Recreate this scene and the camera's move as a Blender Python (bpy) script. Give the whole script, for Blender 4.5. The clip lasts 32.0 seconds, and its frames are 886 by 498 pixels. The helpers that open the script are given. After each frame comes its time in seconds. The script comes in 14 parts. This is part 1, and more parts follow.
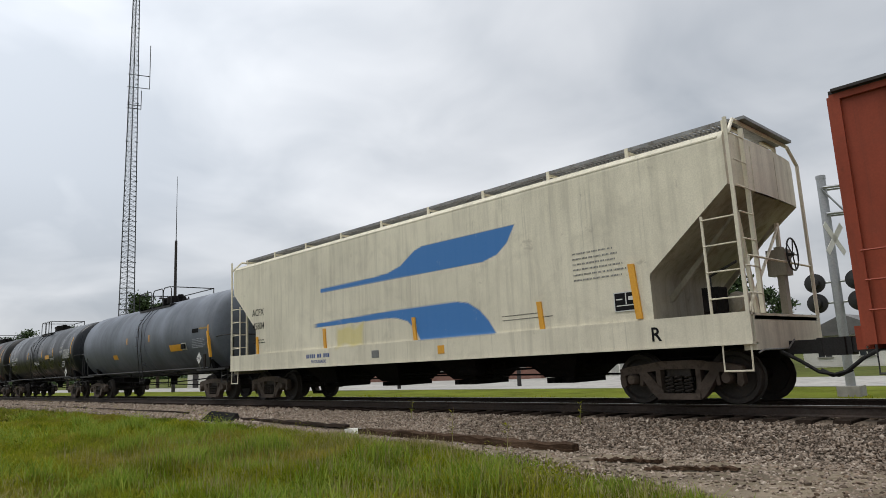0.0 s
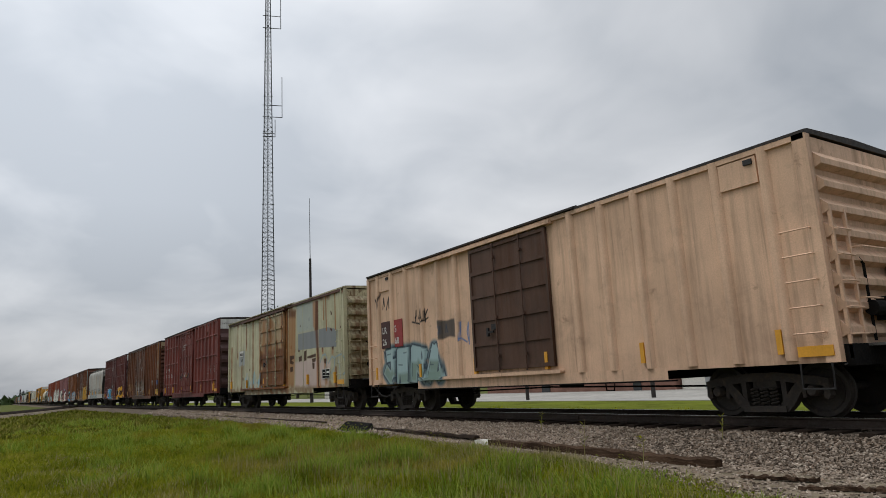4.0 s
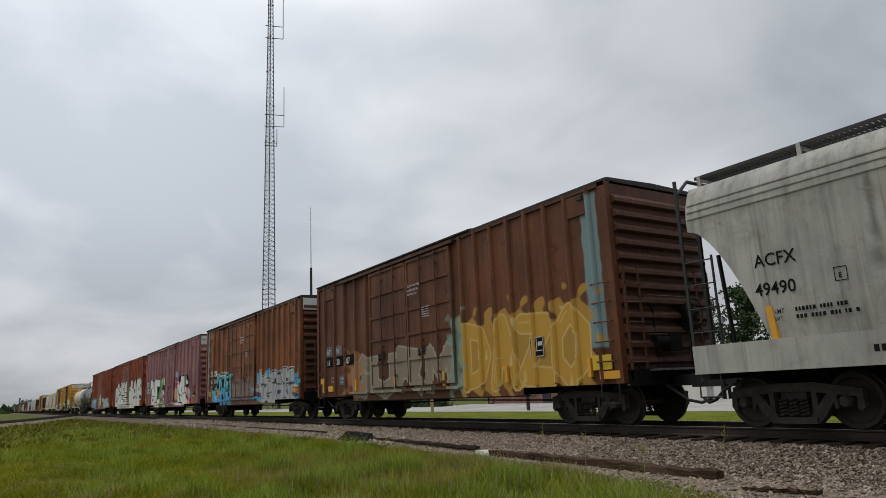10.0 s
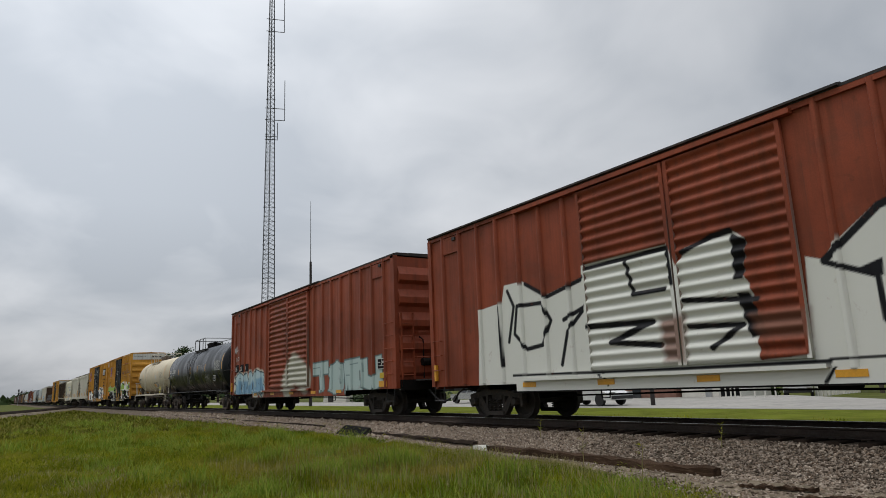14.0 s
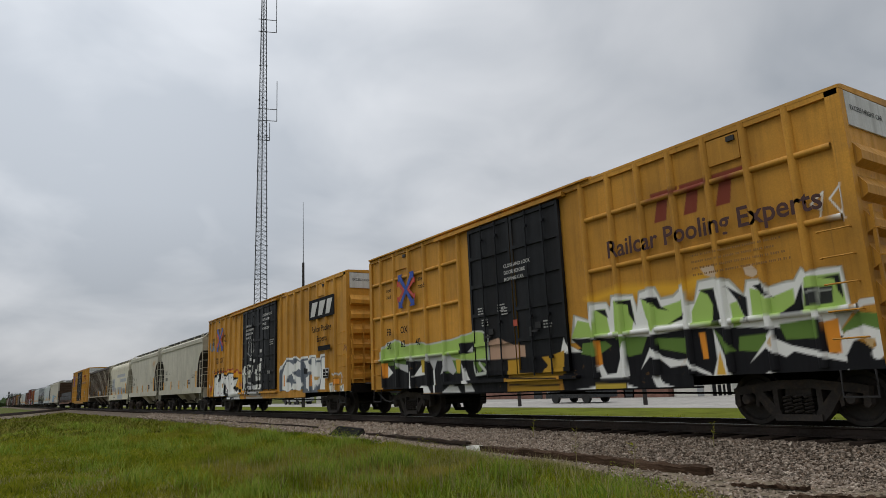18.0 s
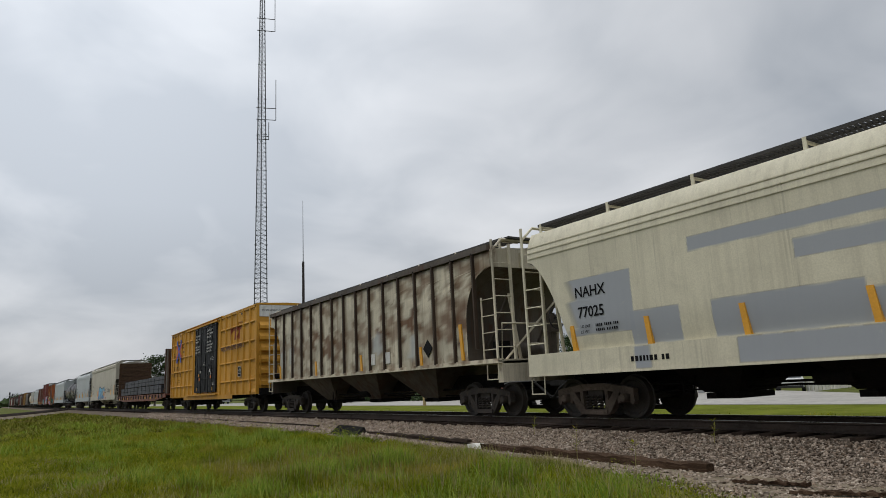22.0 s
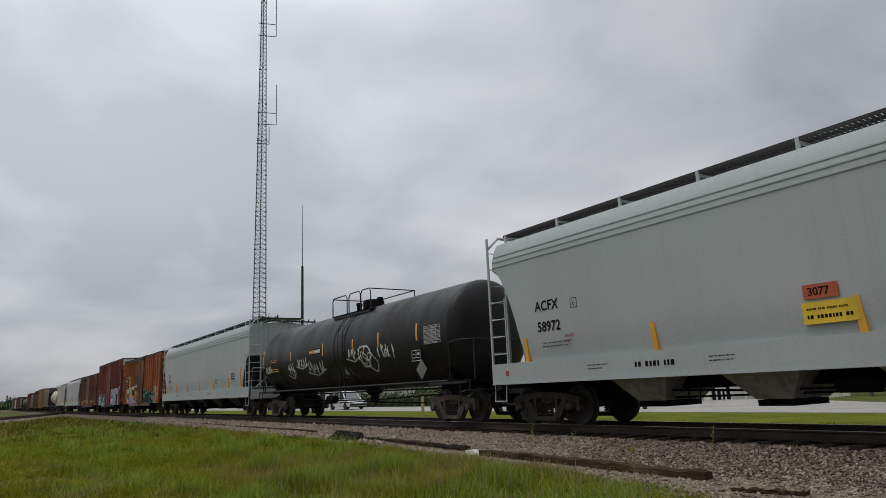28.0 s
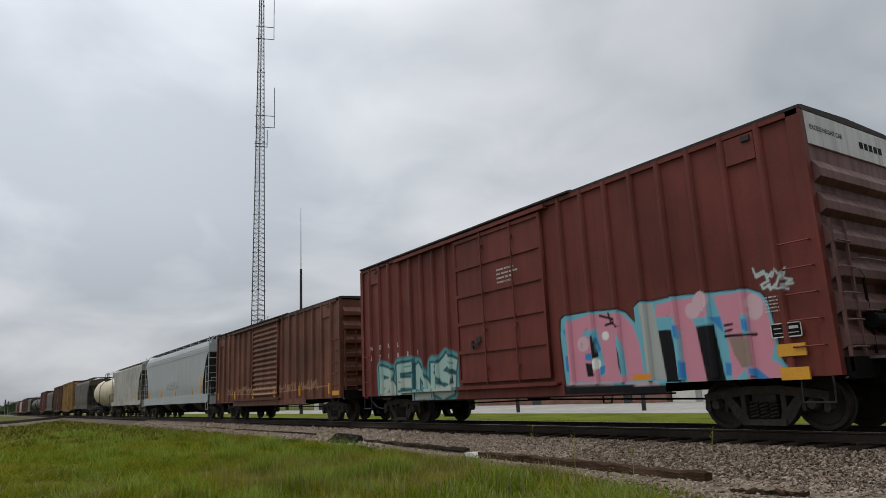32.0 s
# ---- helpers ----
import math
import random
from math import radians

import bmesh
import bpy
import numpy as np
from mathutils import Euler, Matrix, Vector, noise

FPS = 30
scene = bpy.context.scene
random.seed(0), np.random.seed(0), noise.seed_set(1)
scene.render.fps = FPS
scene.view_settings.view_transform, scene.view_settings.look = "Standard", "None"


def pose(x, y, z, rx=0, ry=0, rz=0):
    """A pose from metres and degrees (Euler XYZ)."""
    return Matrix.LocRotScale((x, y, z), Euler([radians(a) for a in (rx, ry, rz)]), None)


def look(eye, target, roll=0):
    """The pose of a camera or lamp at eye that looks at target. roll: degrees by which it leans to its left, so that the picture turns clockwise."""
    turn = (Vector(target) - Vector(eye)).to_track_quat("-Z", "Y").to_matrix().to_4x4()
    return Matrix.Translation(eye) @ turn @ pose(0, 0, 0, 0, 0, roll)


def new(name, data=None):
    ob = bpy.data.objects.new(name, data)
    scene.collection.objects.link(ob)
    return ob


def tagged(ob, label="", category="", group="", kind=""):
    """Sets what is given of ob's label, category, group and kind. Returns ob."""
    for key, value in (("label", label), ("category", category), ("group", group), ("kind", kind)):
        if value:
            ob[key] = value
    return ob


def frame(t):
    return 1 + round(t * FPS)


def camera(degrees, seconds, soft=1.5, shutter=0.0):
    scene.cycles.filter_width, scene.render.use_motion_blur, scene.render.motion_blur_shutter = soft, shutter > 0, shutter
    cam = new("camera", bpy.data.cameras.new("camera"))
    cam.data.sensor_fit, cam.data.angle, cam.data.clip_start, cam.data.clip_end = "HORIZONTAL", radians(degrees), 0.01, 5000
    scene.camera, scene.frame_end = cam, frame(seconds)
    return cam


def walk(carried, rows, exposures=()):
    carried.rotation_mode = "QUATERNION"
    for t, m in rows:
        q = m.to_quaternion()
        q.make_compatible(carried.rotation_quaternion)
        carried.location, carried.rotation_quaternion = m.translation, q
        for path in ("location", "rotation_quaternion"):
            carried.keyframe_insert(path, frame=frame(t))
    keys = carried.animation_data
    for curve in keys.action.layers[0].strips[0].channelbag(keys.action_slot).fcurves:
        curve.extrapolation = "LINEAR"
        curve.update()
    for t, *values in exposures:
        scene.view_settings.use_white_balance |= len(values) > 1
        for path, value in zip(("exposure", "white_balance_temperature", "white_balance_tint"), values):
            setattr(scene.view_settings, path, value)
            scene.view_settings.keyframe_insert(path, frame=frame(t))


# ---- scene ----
# ---------------------------------------------------------------- camera
PATH = [
    (0.0, 9.72, 2.72, 46.36), (0.5, 9.93, 2.94, 50.14), (1.0, 10.31, 3.29, 54.28), (1.5, 10.66, 3.36, 56.46),
    (2.0, 10.55, 3.06, 57.20), (2.5, 10.67, 3.03, 57.17), (4.5, 11.40, 2.87, 57.03), (5.0, 11.65, 2.86, 56.97),
    (5.5, 11.68, 2.73, 56.85), (6.0, 11.67, 2.90, 56.95), (6.5, 11.78, 2.74, 57.01), (7.0, 11.79, 2.69, 56.91),
    (7.5, 11.85, 2.78, 56.94), (8.0, 11.86, 2.69, 56.97), (8.5, 11.87, 2.69, 56.89), (9.0, 12.01, 2.64, 56.80),
    (9.5, 12.04, 2.65, 56.99), (10.0, 11.98, 2.70, 57.13), (10.5, 12.02, 2.68, 57.23), (11.0, 12.05, 2.71, 57.14),
    (11.5, 12.03, 2.70, 57.17), (12.0, 12.08, 2.44, 57.03), (12.5, 11.99, 2.57, 57.09), (13.0, 12.04, 2.81, 57.00),
    (13.5, 11.74, 2.36, 57.30), (15.5, 11.02, 2.05, 55.94), (16.0, 11.25, 2.39, 56.29), (16.5, 11.22, 2.44, 56.38),
    (17.0, 11.66, 2.50, 56.48), (17.5, 11.68, 2.47, 56.44), (18.0, 11.59, 2.44, 56.43), (18.5, 11.38, 2.49, 56.47),
    (19.0, 11.36, 2.52, 56.55), (19.5, 11.10, 2.49, 56.54), (20.0, 10.99, 2.28, 56.59), (20.5, 10.99, 2.47, 56.50),
    (21.0, 11.22, 2.54, 56.57), (21.5, 11.41, 2.52, 56.60), (22.0, 11.44, 2.75, 56.48), (22.5, 11.45, 2.71, 56.46),
    (23.0, 11.58, 2.78, 56.32), (23.5, 11.63, 2.55, 56.18), (24.0, 11.47, 2.48, 56.22), (24.5, 11.42, 2.39, 56.37),
    (26.5, 11.99, 2.17, 56.48), (27.0, 12.02, 2.33, 56.45), (27.5, 11.88, 2.31, 56.45), (28.0, 11.92, 2.39, 56.35),
    (28.5, 11.86, 2.48, 56.25), (29.0, 11.82, 2.35, 56.33), (29.5, 12.00, 2.38, 56.35), (30.0, 12.14, 2.48, 56.36),
    (30.5, 12.10, 2.52, 56.34), (31.0, 12.16, 2.49, 56.31), (31.5, 12.19, 2.60, 56.25), (32.0, 12.10, 2.65, 56.28)]
EYE = (0.0, -12.417, 0.924)
cam = camera(67.0, 32.0, soft=0.55)
walk(cam, [(t, pose(*EYE, 90 + p, r, y)) for t, p, r, y in PATH],
     exposures=[(0.0, 0.33), (1.0, 0.03), (2.0, 0.05), (6.0, 0.05), (15.5, 0.0), (18.5, -0.05), (20.0, 0.0), (22.5, 0.08), (24.5, 0.08), (27.0, -0.1), (28.0, -0.13), (29.5, 0.0), (32.0, 0.03)])

# ---------------------------------------------------------------- sky and sun
SUN_DIR = (-0.12, -0.38, 0.92)


def make_world():
    world = bpy.data.worlds.new("overcast_sky")
    scene.world = world
    world.use_nodes = True
    nt = world.node_tree
    nt.nodes.clear()
    N, L = nt.nodes.new, nt.links.new
    out, bg = N("ShaderNodeOutputWorld"), N("ShaderNodeBackground")
    sky = N("ShaderNodeTexSky")
    sky.sky_type, sky.sun_disc = "NISHITA", False
    sky.sun_elevation, sky.sun_rotation = radians(66), radians(198)
    sky.dust_density, sky.air_density = 4.0, 1.0
    sky_gain = N("ShaderNodeMix")
    sky_gain.data_type, sky_gain.blend_type = "RGBA", "MULTIPLY"
    sky_gain.inputs[0].default_value = 1.0
    L(sky.outputs[0], sky_gain.inputs[6])
    sky_gain.inputs[7].default_value = (0.09, 0.09, 0.09, 1)
    co = N("ShaderNodeTexCoord")
    sep = N("ShaderNodeSeparateXYZ")
    L(co.outputs["Generated"], sep.inputs[0])
    # cloud deck: directions projected on a high flat layer, so that the banks close up towards the horizon
    zc = N("ShaderNodeMath"); zc.operation = "MAXIMUM"; zc.inputs[1].default_value = 0.0
    L(sep.outputs[2], zc.inputs[0])
    za = N("ShaderNodeMath"); za.operation = "ADD"; za.inputs[1].default_value = 0.28
    L(zc.outputs[0], za.inputs[0])
    div = N("ShaderNodeVectorMath"); div.operation = "DIVIDE"
    comb = N("ShaderNodeCombineXYZ")
    for i in range(3):
        L(za.outputs[0], comb.inputs[i])
    L(co.outputs["Generated"], div.inputs[0]); L(comb.outputs[0], div.inputs[1])
    flat = N("ShaderNodeVectorMath"); flat.operation = "MULTIPLY"; flat.inputs[1].default_value = (1, 1, 0)
    L(div.outputs[0], flat.inputs[0])

    def bank(scale, detail, rough, offset, dist):
        mp = N("ShaderNodeMapping")
        mp.inputs["Location"].default_value = offset
        L(flat.outputs[0], mp.inputs[0])
        n = N("ShaderNodeTexNoise")
        n.inputs["Scale"].default_value, n.inputs["Detail"].default_value = scale, detail
        n.inputs["Roughness"].default_value, n.inputs["Distortion"].default_value = rough, dist
        L(mp.outputs[0], n.inputs["Vector"])
        return n
    big, small = bank(0.75, 3, 0.45, (3.1, 1.7, 0), 0.2), bank(2.6, 4, 0.5, (0.4, 5.2, 0), 0.4)
    mixn = N("ShaderNodeMix"); mixn.inputs[0].default_value = 0.3
    L(big.outputs[0], mixn.inputs[2]); L(small.outputs[0], mixn.inputs[3])
    ramp = N("ShaderNodeValToRGB")
    ramp.color_ramp.elements[0].position, ramp.color_ramp.elements[1].position = 0.40, 0.61
    ramp.color_ramp.elements[0].color = (0.70, 0.755, 0.83, 1)
    ramp.color_ramp.elements[1].color = (1.2, 1.23, 1.28, 1)
    L(mixn.outputs[0], ramp.inputs[0])
    # thinner cloud brightens one quarter of the deck, and the vault is brighter overhead than low down
    dot = N("ShaderNodeVectorMath"); dot.operation = "DOT_PRODUCT"
    dot.inputs[1].default_value = Vector((-0.93, 0.04, 0.60)).normalized()
    L(co.outputs["Generated"], dot.inputs[0])
    pos = N("ShaderNodeMath"); pos.operation = "MAXIMUM"; pos.inputs[1].default_value = 0.0
    L(dot.outputs["Value"], pos.inputs[0])
    power = N("ShaderNodeMath"); power.operation = "POWER"; power.inputs[1].default_value = 6.0
    L(pos.outputs[0], power.inputs[0])
    glow = N("ShaderNodeMapRange")
    glow.inputs[3].default_value, glow.inputs[4].default_value = 0.52, 0.92
    L(power.outputs[0], glow.inputs[0])
    lift = N("ShaderNodeValToRGB")
    lift.color_ramp.elements[0].position, lift.color_ramp.elements[1].position = 0.0, 1.0
    lift.color_ramp.elements[0].color, lift.color_ramp.elements[1].color = (0.62, 0.62, 0.62, 1), (2.8, 2.8, 2.8, 1)
    for p, v in ((0.1, 0.82), (0.26, 1.0), (0.52, 1.04)):
        lift.color_ramp.elements.new(p).color = (v, v, v, 1)
    L(sep.outputs[2], lift.inputs[0])
    both = N("ShaderNodeMath"); both.operation = "MULTIPLY"
    L(glow.outputs[0], both.inputs[0]); L(lift.outputs[0], both.inputs[1])
    gain = N("ShaderNodeVectorMath"); gain.operation = "SCALE"
    L(ramp.outputs[0], gain.inputs[0]); L(both.outputs[0], gain.inputs["Scale"])
    mix = N("ShaderNodeMix"); mix.data_type = "RGBA"; mix.inputs[0].default_value = 0.92
    L(sky_gain.outputs[2], mix.inputs[6]); L(gain.outputs[0], mix.inputs[7])
    L(mix.outputs[2], bg.inputs[0])
    bg.inputs[1].default_value = 1.0
    L(bg.outputs[0], out.inputs[0])


make_world()
sun = new("sun", bpy.data.lights.new("sun", "SUN"))
sun.data.energy, sun.data.angle, sun.data.color = 0.85, radians(30), (1.0, 0.97, 0.92)
sun.matrix_world = look(SUN_DIR, (0, 0, 0))


# ---------------------------------------------------------------- materials
def nodes_of(name):
    m = bpy.data.materials.new(name)
    m.use_nodes = True
    nt = m.node_tree
    return m, nt, nt.nodes["Principled BSDF"]


def mix_node(nt, fac, a, b, blend="MIX"):
    n = nt.nodes.new("ShaderNodeMix")
    n.data_type, n.blend_type = "RGBA", blend
    for sock, val in ((n.inputs[0], fac), (n.inputs[6], a), (n.inputs[7], b)):
        if hasattr(val, "links"):
            nt.links.new(val, sock)
        elif isinstance(val, (int, float)):
            sock.default_value = val
        else:
            sock.default_value = (*val[:3], 1)
    return n.outputs[2]


def noise_node(nt, vec, scale, detail=5, rough=0.55, dist=0.0):
    n = nt.nodes.new("ShaderNodeTexNoise")
    n.inputs["Scale"].default_value, n.inputs["Detail"].default_value = scale, detail
    n.inputs["Roughness"].default_value, n.inputs["Distortion"].default_value = rough, dist
    nt.links.new(vec, n.inputs["Vector"])
    return n.outputs[0]


def step_node(nt, val, lo, hi, a=0.0, b=1.0):
    n = nt.nodes.new("ShaderNodeMapRange")
    for i, x in enumerate((lo, hi, a, b)):
        n.inputs[i + 1].default_value = x
    nt.links.new(val, n.inputs[0])
    return n.outputs[0]


def coords(nt, seed=0.0, scale=(1, 1, 1)):
    co = nt.nodes.new("ShaderNodeTexCoord")
    mp = nt.nodes.new("ShaderNodeMapping")
    mp.inputs["Location"].default_value = (seed * 7.31, seed * 3.7, seed * 5.13)
    mp.inputs["Scale"].default_value = scale
    nt.links.new(co.outputs["Object"], mp.inputs[0])
    return mp.outputs[0]


def bump_node(nt, val, bsdf, strength, dist=0.02):
    b = nt.nodes.new("ShaderNodeBump")
    b.inputs["Strength"].default_value, b.inputs["Distance"].default_value = strength, dist
    nt.links.new(val, b.inputs["Height"])
    nt.links.new(b.outputs[0], bsdf.inputs["Normal"])


def times(c, k):
    return tuple(min(1.0, x * k) for x in c[:3])


def plain(name, color, rough=0.6, metal=0.0, var=0.25, scale=4.0, bump=0.15, second=None, seed=0.0, stretch=(1, 1, 1), gloss=0.5):
    """A worn surface: two scales of variation, a second tint, fine relief."""
    m, nt, b = nodes_of(name)
    v = coords(nt, seed, stretch)
    n1, n2 = noise_node(nt, v, scale * 0.25, 4), noise_node(nt, v, scale * 6, 6)
    c = mix_node(nt, step_node(nt, n1, 0.35, 0.65), times(color, 1 - var), times(color, 1 + var * 0.6))
    if second:
        c = mix_node(nt, step_node(nt, noise_node(nt, v, scale * 1.7, 8, 0.65), 0.5, 0.68), c, second)
    c = mix_node(nt, step_node(nt, n2, 0.3, 0.75, 0.0, 0.35), c, times(color, 0.55))
    nt.links.new(c, b.inputs["Base Color"])
    b.inputs["Metallic"].default_value = metal
    b.inputs["Specular IOR Level"].default_value = gloss
    nt.links.new(step_node(nt, n2, 0.3, 0.7, max(0.02, rough - 0.12), min(1, rough + 0.12)), b.inputs["Roughness"])
    if bump:
        bump_node(nt, n2, b, bump)
    return m


def car_paint(name, base, rust=0.15, streak=0.3, fade=0.25, seed=1.0, rust_color=(0.10, 0.038, 0.015), grime=(0.055, 0.045, 0.037), rough=0.55, hoop=False, gloss=0.2):
    """Old car paint: faded in patches, streaked from top to bottom, rust breaking through, with sprayed paint over it."""
    m, nt, b = nodes_of(name)
    base = times(base, 1.1)
    v = coords(nt, seed)
    tall = coords(nt, seed + 2, (0.4 if hoop else 2.6, 0.25 if hoop else 2.6, 0.1 if hoop else 0.16))
    big = noise_node(nt, v, 0.45, 6, 0.62)
    c = mix_node(nt, step_node(nt, big, 0.33, 0.67), times(base, 1 - fade * 1.5), times(base, 1 + fade * 0.9))
    run = noise_node(nt, tall, 2.2, 8, 0.62)
    c = mix_node(nt, step_node(nt, run, 0.47, 0.75, 0.0, streak), c, grime)
    cloud = noise_node(nt, v, 1.3, 10, 0.7, 0.6)
    c = mix_node(nt, step_node(nt, cloud, 0.52, 0.68, 0.0, streak * 0.7), c, times(grime, 1.1))
    c = mix_node(nt, step_node(nt, noise_node(nt, tall, 1.1, 6, 0.6), 0.56 - rust * 0.12, 0.72, 0.0, min(1, rust * 1.6)), c, rust_color)
    spots = noise_node(nt, v, 2.6, 12, 0.68, 0.4)
    c = mix_node(nt, step_node(nt, spots, 0.66 - rust * 0.2, 0.72 - rust * 0.14, 0.0, min(1.0, 0.25 + rust)), c, times(rust_color, 0.8))
    drip = noise_node(nt, coords(nt, seed + 4, (9.0, 2.0 if hoop else 9.0, 2.0 if hoop else 0.22)), 1.6, 6, 0.6)
    c = mix_node(nt, step_node(nt, drip, 0.6, 0.7, 0.0, min(0.12, streak) + streak * 0.5), c, times(grime, 0.9))
    c = mix_node(nt, step_node(nt, drip, 0.4, 0.3, 0.0, min(0.1, fade) + fade * 0.5), c, times(base, 1.45))
    fine = noise_node(nt, v, 38, 4)
    c = mix_node(nt, step_node(nt, fine, 0.35, 0.7, 0.0, 0.3), c, times(base, 0.55))
    mask, spray = nt.nodes.new("ShaderNodeAttribute"), nt.nodes.new("ShaderNodeAttribute")
    mask.attribute_name, spray.attribute_name = "mask", "spray"
    worn = nt.nodes.new("ShaderNodeMath")
    worn.operation = "MULTIPLY"
    nt.links.new(mask.outputs["Fac"], worn.inputs[0])
    nt.links.new(step_node(nt, spots, 0.62, 0.74, 1.0, 0.55), worn.inputs[1])
    c = mix_node(nt, worn.outputs[0], c, spray.outputs["Color"])
    nt.links.new(c, b.inputs["Base Color"])
    nt.links.new(step_node(nt, run, 0.4, 0.7, rough - 0.1, min(1, rough + 0.2)), b.inputs["Roughness"])
    b.inputs["Specular IOR Level"].default_value = gloss
    bump_node(nt, noise_node(nt, v, 5, 6), b, 0.12, 0.03)
    return m


def island(name, colors, rough=0.8, noise_scale=0.0, gloss=0.2, patches=()):
    """Every piece of a joined mesh takes its own tint between the colours."""
    m, nt, b = nodes_of(name)
    g = nt.nodes.new("ShaderNodeNewGeometry")
    r = nt.nodes.new("ShaderNodeValToRGB")
    r.color_ramp.elements[0].color, r.color_ramp.elements[1].color = (*colors[0], 1), (*colors[-1], 1)
    for i, c in enumerate(colors[1:-1]):
        r.color_ramp.elements.new((i + 1) / (len(colors) - 1)).color = (*c, 1)
    nt.links.new(g.outputs["Random Per Island"], r.inputs[0])
    c = r.outputs[0]
    if noise_scale:
        v = coords(nt, 3.0)
        c = mix_node(nt, step_node(nt, noise_node(nt, v, noise_scale, 4), 0.35, 0.65, 0.0, 0.55), c, times(colors[0], 0.7))
    for k, (scale, lo, hi, share, tint) in enumerate(patches):
        c = mix_node(nt, step_node(nt, noise_node(nt, coords(nt, 5.0 + k), scale, 5, 0.6), lo, hi, 0.0, share), c, tint)
    nt.links.new(c, b.inputs["Base Color"])
    b.inputs["Roughness"].default_value, b.inputs["Specular IOR Level"].default_value = rough, gloss
    return m


M_RUNGEAR = plain("running_gear_steel", (0.052, 0.045, 0.04), 0.8, 0.0, 0.45, 5, 0.25, second=(0.075, 0.056, 0.042), gloss=0.25)
M_RUNGEAR_B = plain("running_gear_brown", (0.11, 0.085, 0.068), 0.8, 0.0, 0.4, 5, 0.25, second=(0.05, 0.035, 0.026), seed=4, gloss=0.25)
M_WHEEL = plain("wheel_steel", (0.036, 0.031, 0.028), 0.65, 0.0, 0.3, 6, 0.1, second=(0.055, 0.04, 0.03), gloss=0.3)
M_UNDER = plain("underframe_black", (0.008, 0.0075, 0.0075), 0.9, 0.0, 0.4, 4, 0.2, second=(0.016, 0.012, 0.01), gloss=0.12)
M_BLACKIRON = plain("black_iron", (0.018, 0.017, 0.017), 0.65, 0.0, 0.3, 6, 0.1)
M_REFLECT = plain("yellow_reflective_tape", (0.75, 0.36, 0.03), 0.4, 0.0, 0.12, 5, 0.0)
M_WHITE = plain("white_lettering", (0.62, 0.61, 0.58), 0.6, 0.0, 0.15, 4, 0.0)
M_BLACK = plain("black_lettering", (0.009, 0.009, 0.01), 0.7, 0.0, 0.2, 4, 0.0, gloss=0.12)
M_GALV = plain("galvanised_grating", (0.25, 0.25, 0.245), 0.5, 0.6, 0.25, 6, 0.1, second=(0.14, 0.12, 0.10))
# roof edge and hood painted dark for the shade on their underside
M_SHADEROOF = plain("shaded_roof_edge", (0.03, 0.024, 0.022), 0.8, 0.0, 0.4, 2, 0.1, second=(0.055, 0.035, 0.025))
M_DARKGRATE = plain("dark_grating", (0.04, 0.037, 0.034), 0.7, 0.2, 0.25, 6, 0.1)
M_RAIL = plain("rusty_rail_side", (0.05, 0.034, 0.026), 0.8, 0.2, 0.35, 4, 0.2, second=(0.05, 0.04, 0.034))
M_RAILTOP = plain("polished_rail_head", (0.42, 0.41, 0.40), 0.28, 1.0, 0.1, 5, 0.03)
M_TIE = plain("weathered_tie_timber", (0.04, 0.028, 0.021), 0.95, 0.0, 0.4, 3, 0.5, second=(0.03, 0.022, 0.018), gloss=0.1, stretch=(6, 1, 6))
M_BALLAST = plain("ballast_bed", (0.15, 0.12, 0.092), 0.95, 0.0, 0.35, 9, 0.7, second=(0.11, 0.08, 0.055), gloss=0.1)
M_STONES = island("ballast_stone", [(0.075, 0.055, 0.04), (0.27, 0.215, 0.168), (0.37, 0.305, 0.245), (0.2, 0.142, 0.1), (0.5, 0.43, 0.35)], 0.9, 9.0, 0.06)
M_DIRT = plain("gravelly_dirt", (0.19, 0.155, 0.112), 0.95, 0.0, 0.4, 5, 0.7, second=(0.11, 0.092, 0.055), gloss=0.1)
M_SOIL = plain("grassy_soil", (0.075, 0.09, 0.018), 0.95, 0.0, 0.35, 1.5, 0.4, second=(0.14, 0.12, 0.05), gloss=0.05)
M_LAWN = plain("mown_grass", (0.105, 0.125, 0.014), 0.95, 0.0, 0.35, 2.5, 0.6, second=(0.14, 0.138, 0.028), gloss=0.02)
M_GRASS = island("grass_blade", [(0.085, 0.11, 0.006), (0.24, 0.262, 0.012), (0.335, 0.325, 0.02), (0.165, 0.205, 0.01), (0.42, 0.36, 0.07)], 0.75, 0.6, 0.06, ((0.22, 0.48, 0.62, 0.6, (0.11, 0.165, 0.01)), (1.1, 0.52, 0.66, 0.6, (0.06, 0.1, 0.008)), (0.5, 0.56, 0.7, 0.55, (0.36, 0.3, 0.06)), (0.16, 0.57, 0.68, 0.4, (0.3, 0.2, 0.06))))
# far grass: a copy of the near colours, darkened to look less lit
M_GRASS_DIM = island("dimmed_grass_blade", [(0.06, 0.078, 0.008), (0.15, 0.165, 0.014), (0.23, 0.215, 0.03), (0.11, 0.135, 0.012), (0.3, 0.25, 0.08)], 0.8, 0.6, 0.05, ((0.3, 0.5, 0.64, 0.5, (0.2, 0.15, 0.05)),))



